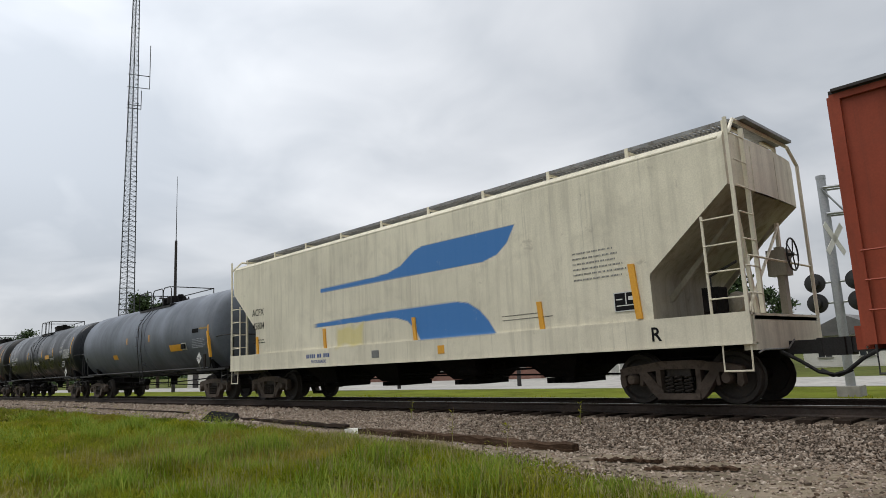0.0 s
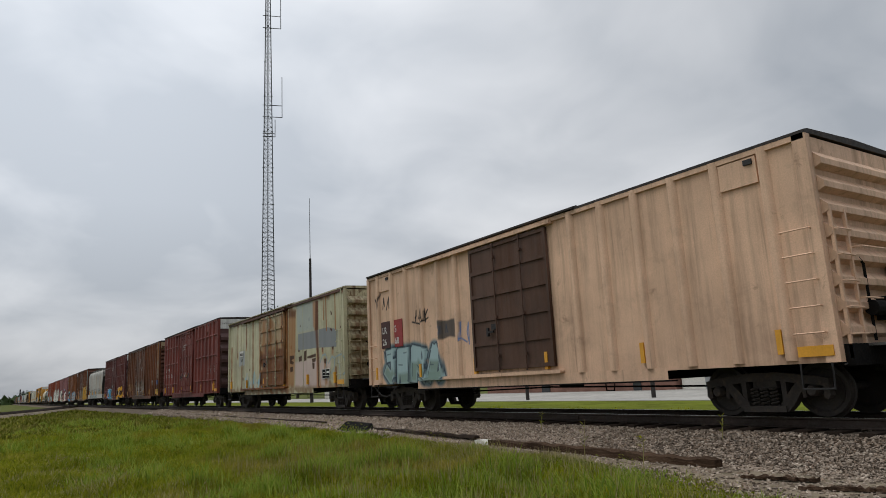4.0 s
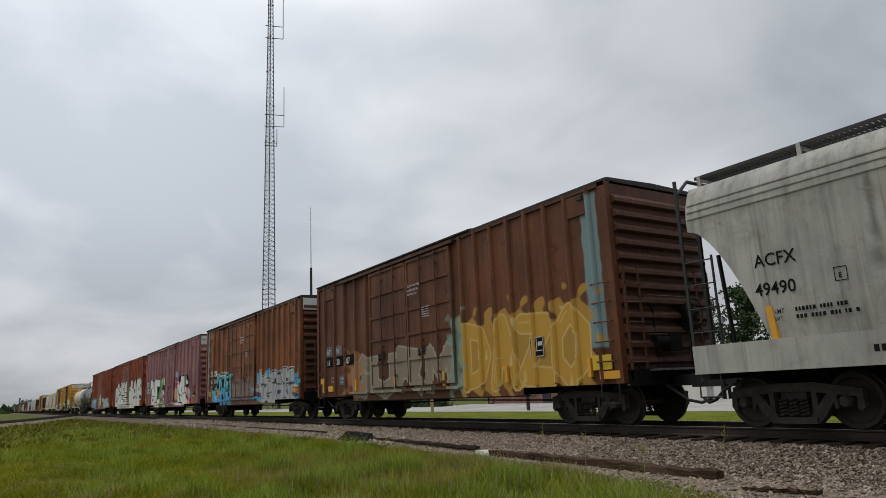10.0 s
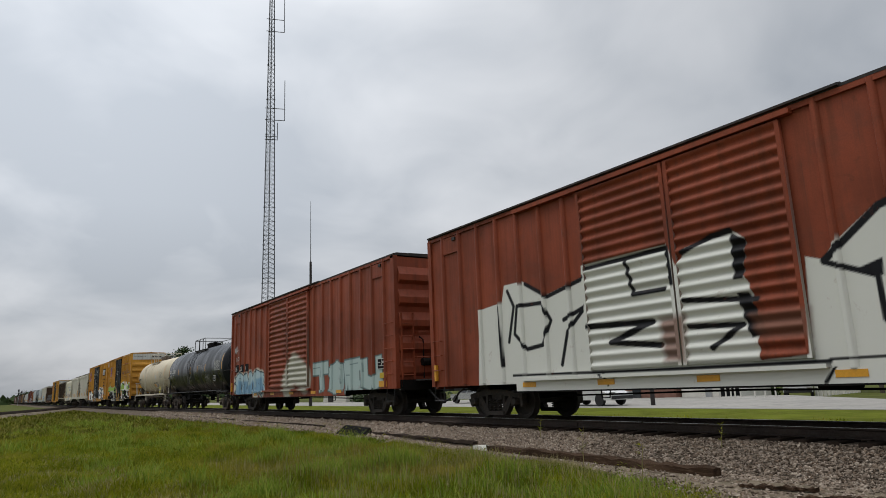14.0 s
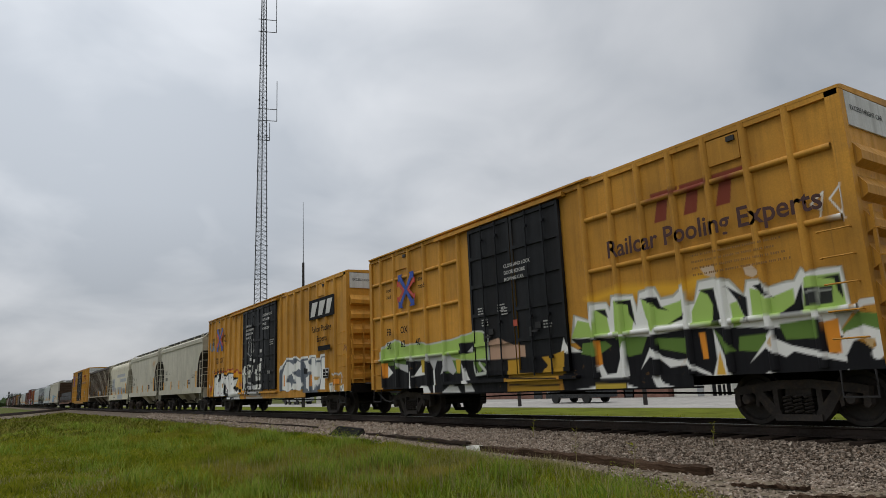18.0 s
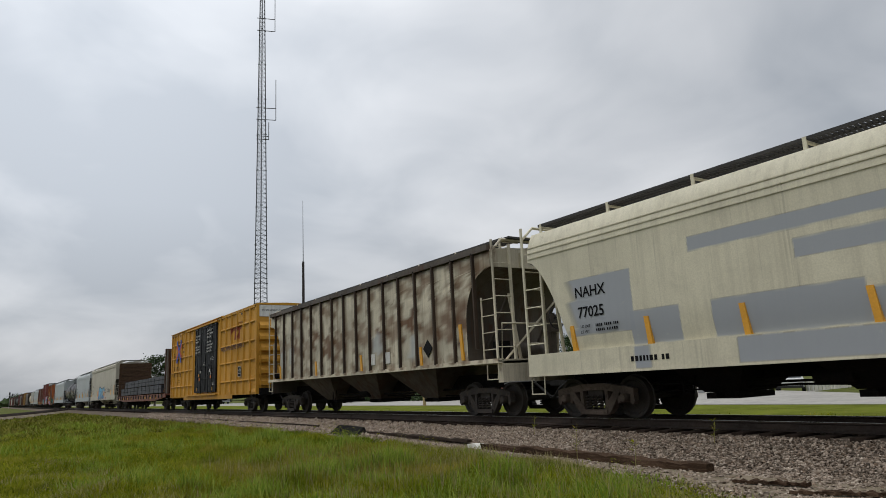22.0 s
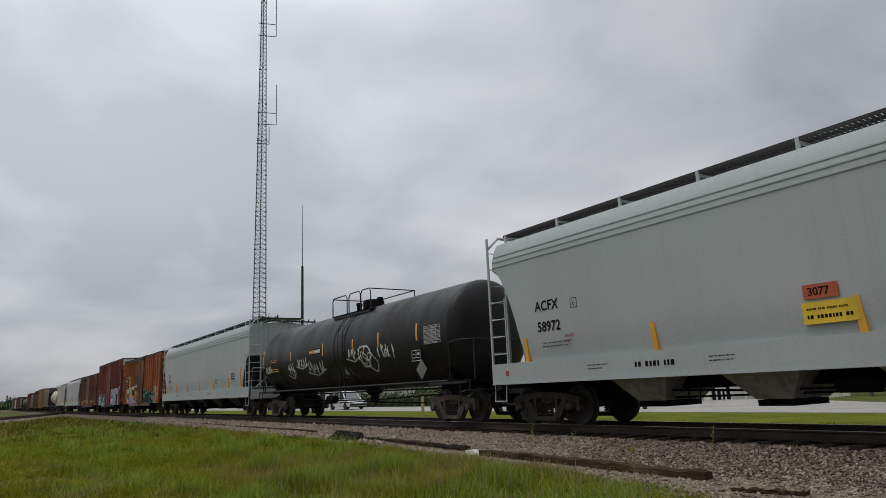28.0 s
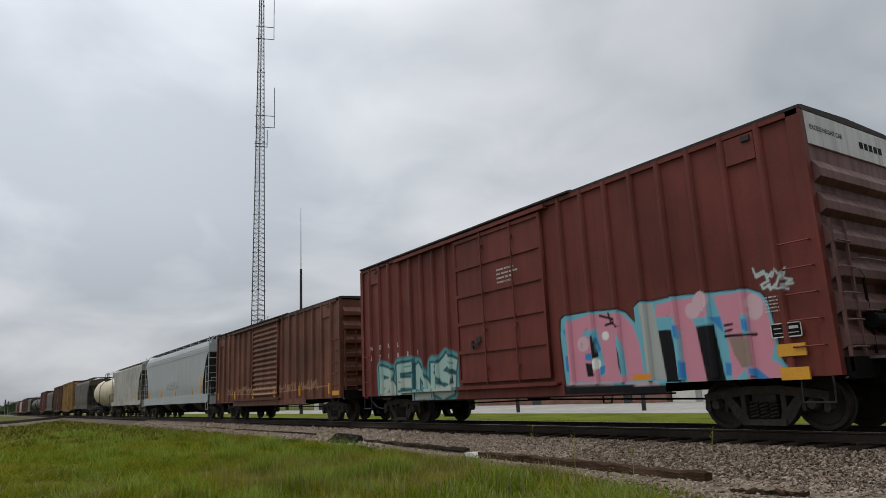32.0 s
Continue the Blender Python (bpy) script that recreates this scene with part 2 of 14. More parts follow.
def see_through(m, share):
    """Thin leaf: part of the light passes through."""
    nt = m.node_tree
    b = nt.nodes["Principled BSDF"]
    tr, mx = nt.nodes.new("ShaderNodeBsdfTranslucent"), nt.nodes.new("ShaderNodeMixShader")
    nt.links.new(b.inputs["Base Color"].links[0].from_socket, tr.inputs[0])
    mx.inputs[0].default_value = share
    nt.links.new(b.outputs[0], mx.inputs[1])
    nt.links.new(tr.outputs[0], mx.inputs[2])
    nt.links.new(mx.outputs[0], nt.nodes["Material Output"].inputs[0])


see_through(M_GRASS, 0.5)
M_DRYGRASS = island("dry_grass_stalk", [(0.3, 0.25, 0.11), (0.22, 0.2, 0.07), (0.36, 0.3, 0.15)], 0.8)
M_CONCRETE = plain("pale_concrete", (0.34, 0.325, 0.295), 0.9, 0.0, 0.15, 0.8, 0.15, second=(0.235, 0.225, 0.21), gloss=0.12)
M_TIMBER = plain("old_timber_baulk", (0.06, 0.036, 0.022), 0.95, 0.0, 0.5, 5, 0.8, second=(0.14, 0.09, 0.058), gloss=0.1, stretch=(0.5, 6, 6))
M_GALVSTEEL = plain("galvanised_steel", (0.36, 0.37, 0.38), 0.5, 0.5, 0.15, 3, 0.05)
M_TOWER = plain("tower_steel", (0.12, 0.125, 0.135), 0.6, 0.4, 0.2, 1, 0.0)
M_POLE = plain("dark_pole_timber", (0.035, 0.03, 0.028), 0.9, 0.0, 0.3, 3, 0.2)
M_BARK = plain("tree_bark", (0.07, 0.052, 0.04), 0.95, 0.0, 0.4, 3, 0.6, stretch=(3, 3, 0.6))
M_LEAF = island("dark_tree_leaves", [(0.022, 0.04, 0.014), (0.04, 0.065, 0.02), (0.055, 0.085, 0.028), (0.03, 0.05, 0.02)], 0.7)
M_BRICK = plain("red_brick", (0.25, 0.13, 0.098), 0.9, 0.0, 0.25, 5, 0.3, second=(0.2, 0.09, 0.065))
M_WHITEWALL = plain("white_painted_wall", (0.68, 0.66, 0.60), 0.8, 0.0, 0.08, 2, 0.1)
M_ROOF = plain("grey_shingle_roof", (0.13, 0.125, 0.12), 0.9, 0.0, 0.25, 4, 0.4)
M_GLASS = plain("dark_window_glass", (0.03, 0.035, 0.04), 0.08, 0.0, 0.1, 1, 0.0, gloss=0.8)
M_TYRE = plain("black_rubber", (0.02, 0.02, 0.02), 0.85, 0.0, 0.2, 5, 0.1)
M_CHROME = plain("bright_wheel_rim", (0.5, 0.5, 0.5), 0.3, 0.9, 0.1, 5, 0.0)


# ---------------------------------------------------------------- mesh helpers
class Geo:
    def __init__(self):
        self.v, self.f = [], []

    def add(self, verts, faces):
        k = len(self.v)
        self.v += [tuple(p) for p in verts]
        self.f += [tuple(k + i for i in f) for f in faces]
        return self

    def box(self, x0, x1, y0, y1, z0, z1):
        return self.add([(x, y, z) for x in (x0, x1) for y in (y0, y1) for z in (z0, z1)],
                        [(0, 1, 3, 2), (4, 6, 7, 5), (0, 4, 5, 1), (2, 3, 7, 6), (0, 2, 6, 4), (1, 5, 7, 3)])

    def prism(self, pts, axis, a, b):
        """Extrude a flat outline along an axis: 'y' takes (x, z), 'x' takes (y, z), 'z' takes (x, y)."""
        def at(p, d):
            return (p[0], d, p[1]) if axis == "y" else (d, p[0], p[1]) if axis == "x" else (p[0], p[1], d)
        n = len(pts)
        return self.add([at(p, a) for p in pts] + [at(p, b) for p in pts],
                        [tuple(range(n - 1, -1, -1)), tuple(range(n, 2 * n))] + [(i, (i + 1) % n, n + (i + 1) % n, n + i) for i in range(n)])

    def tube(self, pts, r, n=6, cap=True):
        """A round bar along a path."""
        pts = [Vector(p) for p in pts]
        rings = []
        for i, p in enumerate(pts):
            d = (pts[min(i + 1, len(pts) - 1)] - pts[max(i - 1, 0)]).normalized()
            u = d.cross(Vector((0, 0, 1)) if abs(d.z) < 0.9 else Vector((0, 1, 0))).normalized()
            w = d.cross(u)
            rr = r[i] if isinstance(r, (list, tuple)) else r
            rings.append([p + rr * (u * math.cos(2 * math.pi * j / n) + w * math.sin(2 * math.pi * j / n)) for j in range(n)])
        return self.loft(rings, cap)

    def loft(self, rings, cap=True, closed=True):
        n, m = len(rings[0]), len(rings)
        faces = [(i * n + j, i * n + (j + 1) % n, (i + 1) * n + (j + 1) % n, (i + 1) * n + j)
                 for i in range(m - 1) for j in range(n if closed else n - 1)]
        if cap:
            faces += [tuple(range(n - 1, -1, -1)), tuple((m - 1) * n + j for j in range(n))]
        return self.add([p for r in rings for p in r], faces)

    def lathe(self, prof, axis, c, n=20):
        """Turn (radius, along) round an axis through c."""
        rings = []
        for r, a in prof:
            ring = []
            for j in range(n):
                s, t = r * math.cos(2 * math.pi * j / n), r * math.sin(2 * math.pi * j / n)
                ring.append((c[0] + a, c[1] + s, c[2] + t) if axis == "x" else (c[0] + s, c[1] + a, c[2] + t) if axis == "y" else (c[0] + s, c[1] + t, c[2] + a))
            rings.append(ring)
        return self.loft(rings)


def mesh_of(name, geo, material, smooth=0):
    me = bpy.data.meshes.new(name)
    me.from_pydata(geo.v, [], geo.f)
    me.materials.append(material)
    if smooth:
        bm = bmesh.new()
        bm.from_mesh(me)
        bmesh.ops.recalc_face_normals(bm, faces=bm.faces)
        bm.to_mesh(me)
        bm.free()
        me.shade_smooth()
        me.set_sharp_from_angle(angle=radians(smooth))
    return me


def part(name, geo, material, parent, label="", smooth=0, at=None):
    """One mesh object under a thing or a part."""
    me = geo if isinstance(geo, bpy.types.Mesh) else mesh_of(name, geo, material, smooth)
    ob = new(name, me)
    ob.parent = parent
    if at is not None:
        ob.matrix_basis = at if isinstance(at, Matrix) else Matrix.Translation(at)
    if label:
        ob["label"] = label
    return ob


def thing(name, label, category, group="", kind="", at=None, data=None):
    ob = new(name, data)
    if at is not None:
        ob.matrix_basis = at if isinstance(at, Matrix) else Matrix.Translation(at)
    return tagged(ob, label, category, group, kind)


def bulk_mesh(name, verts, faces, material):
    """A mesh from arrays: faces all with the same number of corners."""
    me = bpy.data.meshes.new(name)
    k = faces.shape[1]
    me.vertices.add(len(verts))
    me.vertices.foreach_set("co", np.ascontiguousarray(verts, dtype=np.float32).ravel())
    me.loops.add(faces.size)
    me.loops.foreach_set("vertex_index", np.ascontiguousarray(faces, dtype=np.int32).ravel())
    me.polygons.add(len(faces))
    me.polygons.foreach_set("loop_start", np.arange(0, faces.size, k, dtype=np.int32))
    me.materials.append(material)
    me.update(calc_edges=True)
    me.validate()
    return me


TEXTS = {}


def letters(s, height, material, bold=False):
    """Writing as a flat mesh, its lower left corner at the origin, in the x-y plane."""
    key = (s, round(height, 3), material.name, bold)
    if key not in TEXTS:
        cu = bpy.data.curves.new("lettering", "FONT")
        cu.body, cu.size = s, height * 1.16
        cu.offset = height * (0.02 if bold else 0.01)
        cu.resolution_u = 3
        ob = bpy.data.objects.new("lettering", cu)
        me = bpy.data.meshes.new_from_object(ob)
        bpy.data.objects.remove(ob)
        me.materials.clear()
        me.materials.append(material)
        TEXTS[key] = me
    return TEXTS[key]


SIDE = Matrix.Rotation(radians(90), 4, "X")
END = Matrix.Rotation(radians(90), 4, "Z") @ SIDE


def write_side(parent, s, x, y, z, height, material, bold=False, name="lettering"):
    return part(name, letters(s, height, material, bold), None, parent, at=Matrix.Translation((x, y, z)) @ SIDE)


def write_end(parent, s, x, y, z, height, material, bold=False):
    return part("lettering", letters(s, height, material, bold), None, parent, at=Matrix.Translation((x, y, z)) @ END)


def bars_side(parent, x, y, z, w, rows, material, rng, h=0.06, gap=0.045, name="stencil"):
    """Small writing that cannot be read: broken bars in rows."""
    g = Geo()
    h *= 0.62
    for i in range(rows):
        a = x
        end = x + w * rng.uniform(0.7, 1.0)
        left = rng.randint(2, 7)
        while a < end:
            b = a + h * rng.uniform(0.45, 0.85)
            zz = z - i * (h * 1.25 + gap)
            g.add([(a, y, zz), (b, y, zz), (b, y, zz + h), (a, y, zz + h)], [(0, 1, 2, 3)])
            left -= 1
            a = b + h * (0.32 if left else 1.1)
            left = left or rng.randint(2, 7)
    return tagged(part(name, g, material, parent), kind="stuff")


# ---------------------------------------------------------------- sprayed paint
GLYPHS = {
    "A": [[(0, 0), (.5, 1), (1, 0)], [(.22, .38), (.78, .38)]], "B": [[(0, 0), (0, 1), (.8, .85), (.7, .55), (0, .5)], [(.7, .52), (1, .25), (.8, 0), (0, 0)]],
    "C": [[(1, .8), (.7, 1), (.2, .9), (0, .5), (.2, .1), (.7, 0), (1, .2)]], "D": [[(0, 0), (0, 1), (.7, .9), (1, .5), (.7, .1), (0, 0)]],
    "E": [[(1, 1), (0, 1), (0, 0), (1, 0)], [(0, .5), (.8, .5)]], "G": [[(1, .85), (.5, 1), (0, .6), (.1, .1), (.7, 0), (1, .3), (.6, .4)]],
    "H": [[(0, 0), (0, 1)], [(1, 0), (1, 1)], [(0, .5), (1, .5)]], "I": [[(.5, 0), (.5, 1)]], "F": [[(0, 0), (0, 1), (1, 1)], [(0, .55), (.7, .55)]], "J": [[(.2, 1), (1, 1)], [(.7, 1), (.7, .2), (.4, 0), (0, .25)]], "K": [[(0, 0), (0, 1)], [(1, 1), (.1, .45), (1, 0)]],
    "L": [[(.1, 1), (0, 0), (1, .05)]], "M": [[(0, 0), (.1, 1), (.5, .4), (.9, 1), (1, 0)]], "N": [[(0, 0), (0, 1), (1, 0), (1, 1)]],
    "O": [[(.5, 1), (0, .7), (0, .3), (.5, 0), (1, .3), (1, .7), (.5, 1)]], "P": [[(0, 0), (0, 1), (.9, .9), (.9, .55), (0, .45)]],
    "R": [[(0, 0), (0, 1), (.9, .85), (.8, .55), (0, .45)], [(.4, .45), (1, 0)]], "S": [[(1, .85), (.5, 1), (0, .75), (.3, .52), (.9, .42), (.9, .1), (.4, 0), (0, .15)]],
    "T": [[(0, 1), (1, 1)], [(.5, 1), (.5, 0)]], "U": [[(0, 1), (0, .2), (.5, 0), (1, .2), (1, 1)]], "V": [[(0, 1), (.5, 0), (1, 1)]],
    "W": [[(0, 1), (.2, 0), (.5, .6), (.8, 0), (1, 1)]], "X": [[(0, 0), (1, 1)], [(0, 1), (1, 0)]], "Y": [[(0, 1), (.5, .5), (1, 1)], [(.5, .5), (.4, 0)]],
    "Z": [[(0, 1), (1, .95), (0, .05), (1, 0)]]}


class Spray:
    """Layers of sprayed paint on a car's side, laid down in order; each colours all points nearer than its radius."""

    def __init__(self):
        self.layers = []

    def stroke(self, pts, r, color, soft=0.02, opacity=1.0):
        self.layers.append(("s", [tuple(p) for p in pts], r, color, soft, opacity))
        return self

    def patch(self, x0, x1, z0, z1, color, soft=0.03, opacity=1.0, wobble=0.0):
        self.layers.append(("p", (x0, x1, z0, z1), wobble, color, soft, opacity))
        return self

    def poly(self, pts, color, soft=0.02, opacity=1.0):
        self.layers.append(("q", [tuple(p) for p in pts], 0.0, color, soft, opacity))
        return self

    def block(self, pts, r, color, soft=0.03, opacity=1.0):
        """A stroke with square ends and sharp corners."""
        self.layers.append(("b", [tuple(p) for p in pts], r, color, soft, opacity))
        return self

    def dots(self, places, r, color):
        """Round dabs of paint, a little uneven."""
        for k, (x, z) in enumerate(places):
            self.stroke([(x - r * 0.12, z), (x + r * 0.12, z + r * 0.25 * math.sin(k * 2.3))], r * (0.88 + 0.16 * math.sin(k * 1.7)), color)
        return self

    def stars(self, places, color, size=0.15):
        """Five-pointed stars."""
        for k, (x, z) in enumerate(places):
            ring = [(1.0 if i % 2 == 0 else 0.42, math.pi / 2 + i * math.pi / 5 + 0.2 * math.sin(k * 2.1)) for i in range(10)]
            self.poly([(x + size * r * math.cos(a), z + size * r * math.sin(a)) for r, a in ring], color, 0.02)
        return self

    def word(self, s, x0, x1, z0, z1, fill, line, r=0.16, rim=0.06, lean=0.0, seed=1, halo=None, shade=None, second=None, flat=True, bits=True):
        """Letters that overlap one another: cloud, thick shadow, rim, fill, a second tint below, glints and cuts."""
        rng = random.Random(seed)
        n = len(s)
        w = (x1 - x0) / n
        put = self.block if flat else self.stroke
        glyphs = []
        for i, ch in enumerate(s):
            dz, k, sh = rng.uniform(-.06, .03), rng.uniform(0.9, 1.06), rng.uniform(-.16, .16) + lean
            rs = r * rng.uniform(0.85, 1.12)
            paths = []
            for path in GLYPHS[ch]:
                pp = []
                for u, v in path:
                    zz = z0 + r + (z1 - z0 - 2 * r) * (v * k + dz) + rng.uniform(-.03, .03)
                    pp.append((x0 + w * (i + 0.5 + (u - 0.5) * 0.74) + sh * (v - 0.5) * 2 * w * 0.3, zz))
                paths.append(pp)
            glyphs.append((paths, rs))
        if halo:
            for paths, rs in glyphs:
                for p in paths:
                    self.stroke(p, rs + rim * 2.6, halo, 0.1)
        if shade:
            for paths, rs in glyphs:
                for p in paths:
                    for q in (1.0, 2.0):
                        put([(a + rim * 1.3 * q, b - rim * 0.9 * q) for a, b in p], rs + rim, shade)
        rim *= 1.15
        for paths, rs in glyphs:
            for p in paths:
                put(p, rs + rim, line)
            if bits:
                a, b = rng.choice(paths)[0]
                d = 1 if rng.random() < 0.5 else -1
                self.poly([(a - rs, b - rs * 0.4), (a + rs, b + rs * 0.3), (a + d * (rs * 1.9), b + rs * (1.0 if b > (z0 + z1) / 2 else -0.6))], line)
            for p in paths:
                put(p, rs, fill)
            if second:
                for p in paths:
                    lo = [(a, b) for a, b in p if b < z0 + (z1 - z0) * 0.5]
                    if len(lo) > 1:
                        put(lo, rs * 0.85, second, 0.12)
            if bits:
                p = rng.choice(paths)
                a, b = p[len(p) // 2]
                self.poly([(a - rs * 0.5, b - rs * 0.9), (a + rs * 0.25, b - rs * 0.7), (a + rs * 0.05, b + rs * 0.9)], line)
                for p in paths:
                    a, b = p[0]
                    c, d = p[1]
                    self.stroke([(a - rs * 0.5, b + rs * 0.2), ((a + c) / 2 - rs * 0.5, (b + d) / 2 + rs * 0.2)], 0.016, line, 0.02, 0.8)
        return self

    def scribble(self, x, z, w, h, color, seed=1, r=0.022):
        """A hand tag: narrow joined-up strokes, with a tail under it."""
        rng = random.Random(seed)
        step = min(0.3, max(0.12, h * 0.5))
        a = x
        while a < x + w:
            pts = [(a + rng.uniform(0, step), z + rng.uniform(0, .3) * h), (a + rng.uniform(.1, step), z + rng.uniform(.7, 1) * h), (a + rng.uniform(.2, 1.1) * step, z + rng.uniform(.3, .6) * h), (a + rng.uniform(.5, 1.3) * step, z + rng.uniform(0, 1) * h)]
            self.stroke(pts, r, color, 0.02)
            a += step
        if w > 0.6:
            self.stroke([(x - 0.1, z + h * 0.2), (x + w * 0.5, z - h * 0.06), (x + w * 1.1, z + h * 0.3)], r * 0.8, color, 0.02)
        return self

    def rust_run(self, x, z1, z0, w, seed=1):
        """A run of rust from z1 down to z0: a soft orange stain with a ragged dark core."""
        rng = random.Random(seed)
        self.patch(x - w, x + w, z0 - 0.1, z1, (0.36, 0.17, 0.055), w * 0.9, 0.75, 0.4)
        self.patch(x - w * 0.6, x + w * 0.6, z0, z1, (0.2, 0.07, 0.016), w * 0.5, 0.9, 0.4)
        for k in range(3):
            a = x + rng.uniform(-0.3, 0.3) * w
            pts = [(a + rng.uniform(-0.12, 0.12) * w, z1 + (z0 - z1) * t) for t in (0, 0.3, 0.55, rng.uniform(0.6, 1.0))]
            self.stroke(pts, w * rng.uniform(0.1, 0.22), (0.075, 0.024, 0.007), max(0.066, w * 0.25), 0.95)
        return self

    def at(self, x_all, z_all):
        rgb_all, alpha_all = np.zeros((len(x_all), 3)), np.zeros(len(x_all))
        for kind, geo, r, color, soft, op in self.layers:
            if kind == "p":
                bx = (geo[0], geo[1], geo[2], geo[3])
                pad = soft + 0.08 * r
            else:
                bx = (min(p[0] for p in geo), max(p[0] for p in geo), min(p[1] for p in geo), max(p[1] for p in geo))
                pad = r * 1.5 + soft
            hit = np.nonzero((x_all > bx[0] - pad) & (x_all < bx[1] + pad) & (z_all > bx[2] - pad) & (z_all < bx[3] + pad))[0]
            if not len(hit):
                continue
            x, z = x_all[hit], z_all[hit]
            if kind in "sb":
                d = np.full(len(x), 1e9)
                for (ax, az), (bx, bz) in zip(geo[:-1], geo[1:]):
                    ux, uz = bx - ax, bz - az
                    if kind == "s":
                        t = np.clip(((x - ax) * ux + (z - az) * uz) / max(1e-9, ux * ux + uz * uz), 0, 1)
                        d = np.minimum(d, np.hypot(x - ax - t * ux, z - az - t * uz))
                    else:
                        n = max(1e-6, math.hypot(ux, uz))
                        along = ((x - ax) * ux + (z - az) * uz) / n
                        across = np.abs((x - ax) * uz - (z - az) * ux) / n
                        d = np.minimum(d, np.maximum(across, np.abs(along - n / 2) - n / 2 + r * 0.25))
                cover = np.clip((r + soft * 0.5 - d) / soft, 0, 1)
            elif kind == "q":
                d, odd = np.full(len(x), 1e9), np.zeros(len(x), bool)
                for (ax, az), (bx, bz) in zip(geo, geo[1:] + geo[:1]):
                    ux, uz = bx - ax, bz - az
                    t = np.clip(((x - ax) * ux + (z - az) * uz) / max(1e-9, ux * ux + uz * uz), 0, 1)
                    d = np.minimum(d, np.hypot(x - ax - t * ux, z - az - t * uz))
                    cross = ((az > z) != (bz > z)) & (x < ux * (z - az) / (uz if abs(uz) > 1e-9 else 1e-9) + ax)
                    odd ^= cross
                cover = np.clip(np.where(odd, d, -d) / soft + 0.5, 0, 1)
            else:
                x0, x1, z0, z1 = geo
                wob = 0.04 * np.sin(x * 9.1 + 1.3 * np.sin(z * 7.7)) + 0.03 * np.sin(z * 12.3 + x * 3.1)
                d = np.minimum(np.minimum(x - x0, x1 - x), np.minimum(z - z0, z1 - z)) + wob * r
                cover = np.clip(d / soft + 0.5, 0, 1)
            cover = cover * op
            rgb_all[hit] = rgb_all[hit] * (1 - cover[:, None]) + np.array(color[:3]) * cover[:, None]
            alpha_all[hit] = alpha_all[hit] * (1 - cover) + cover
        return rgb_all / np.maximum(alpha_all, 1e-4)[:, None], alpha_all


def spray_on(me, spray):
    """Store the sprayed paint of a mesh as colour and cover at its points (x along the car, z up)."""
    n = len(me.vertices)
    co = np.empty(n * 3, dtype=np.float32)
    me.vertices.foreach_get("co", co)
    co = co.reshape(-1, 3)
    rgb, alpha = spray.at(co[:, 0].astype(float), co[:, 2].astype(float))
    a = me.attributes.new("mask", "FLOAT", "POINT")
    a.data.foreach_set("value", alpha.astype(np.float32))
    c = me.attributes.new("spray", "FLOAT_COLOR", "POINT")
    c.data.foreach_set("color", np.concatenate([rgb, np.ones((n, 1))], 1).astype(np.float32).ravel())


def axis_steps(spans, lo, hi, fine, coarse):
    """Places from lo to hi, closely spaced inside the spans and widely outside them."""
    marks = [lo]
    while marks[-1] < hi - 1e-6:
        a = marks[-1]
        inside = any(p - 0.04 <= a <= q + 0.04 for p, q in spans)
        nxt = a + (fine if inside else coarse)
        if not inside:
            for p, q in spans:
                if a < p - 0.04 < nxt:
                    nxt = min(nxt, max(p - 0.04, a + fine))
        marks.append(min(hi, nxt))
    return np.array(marks)


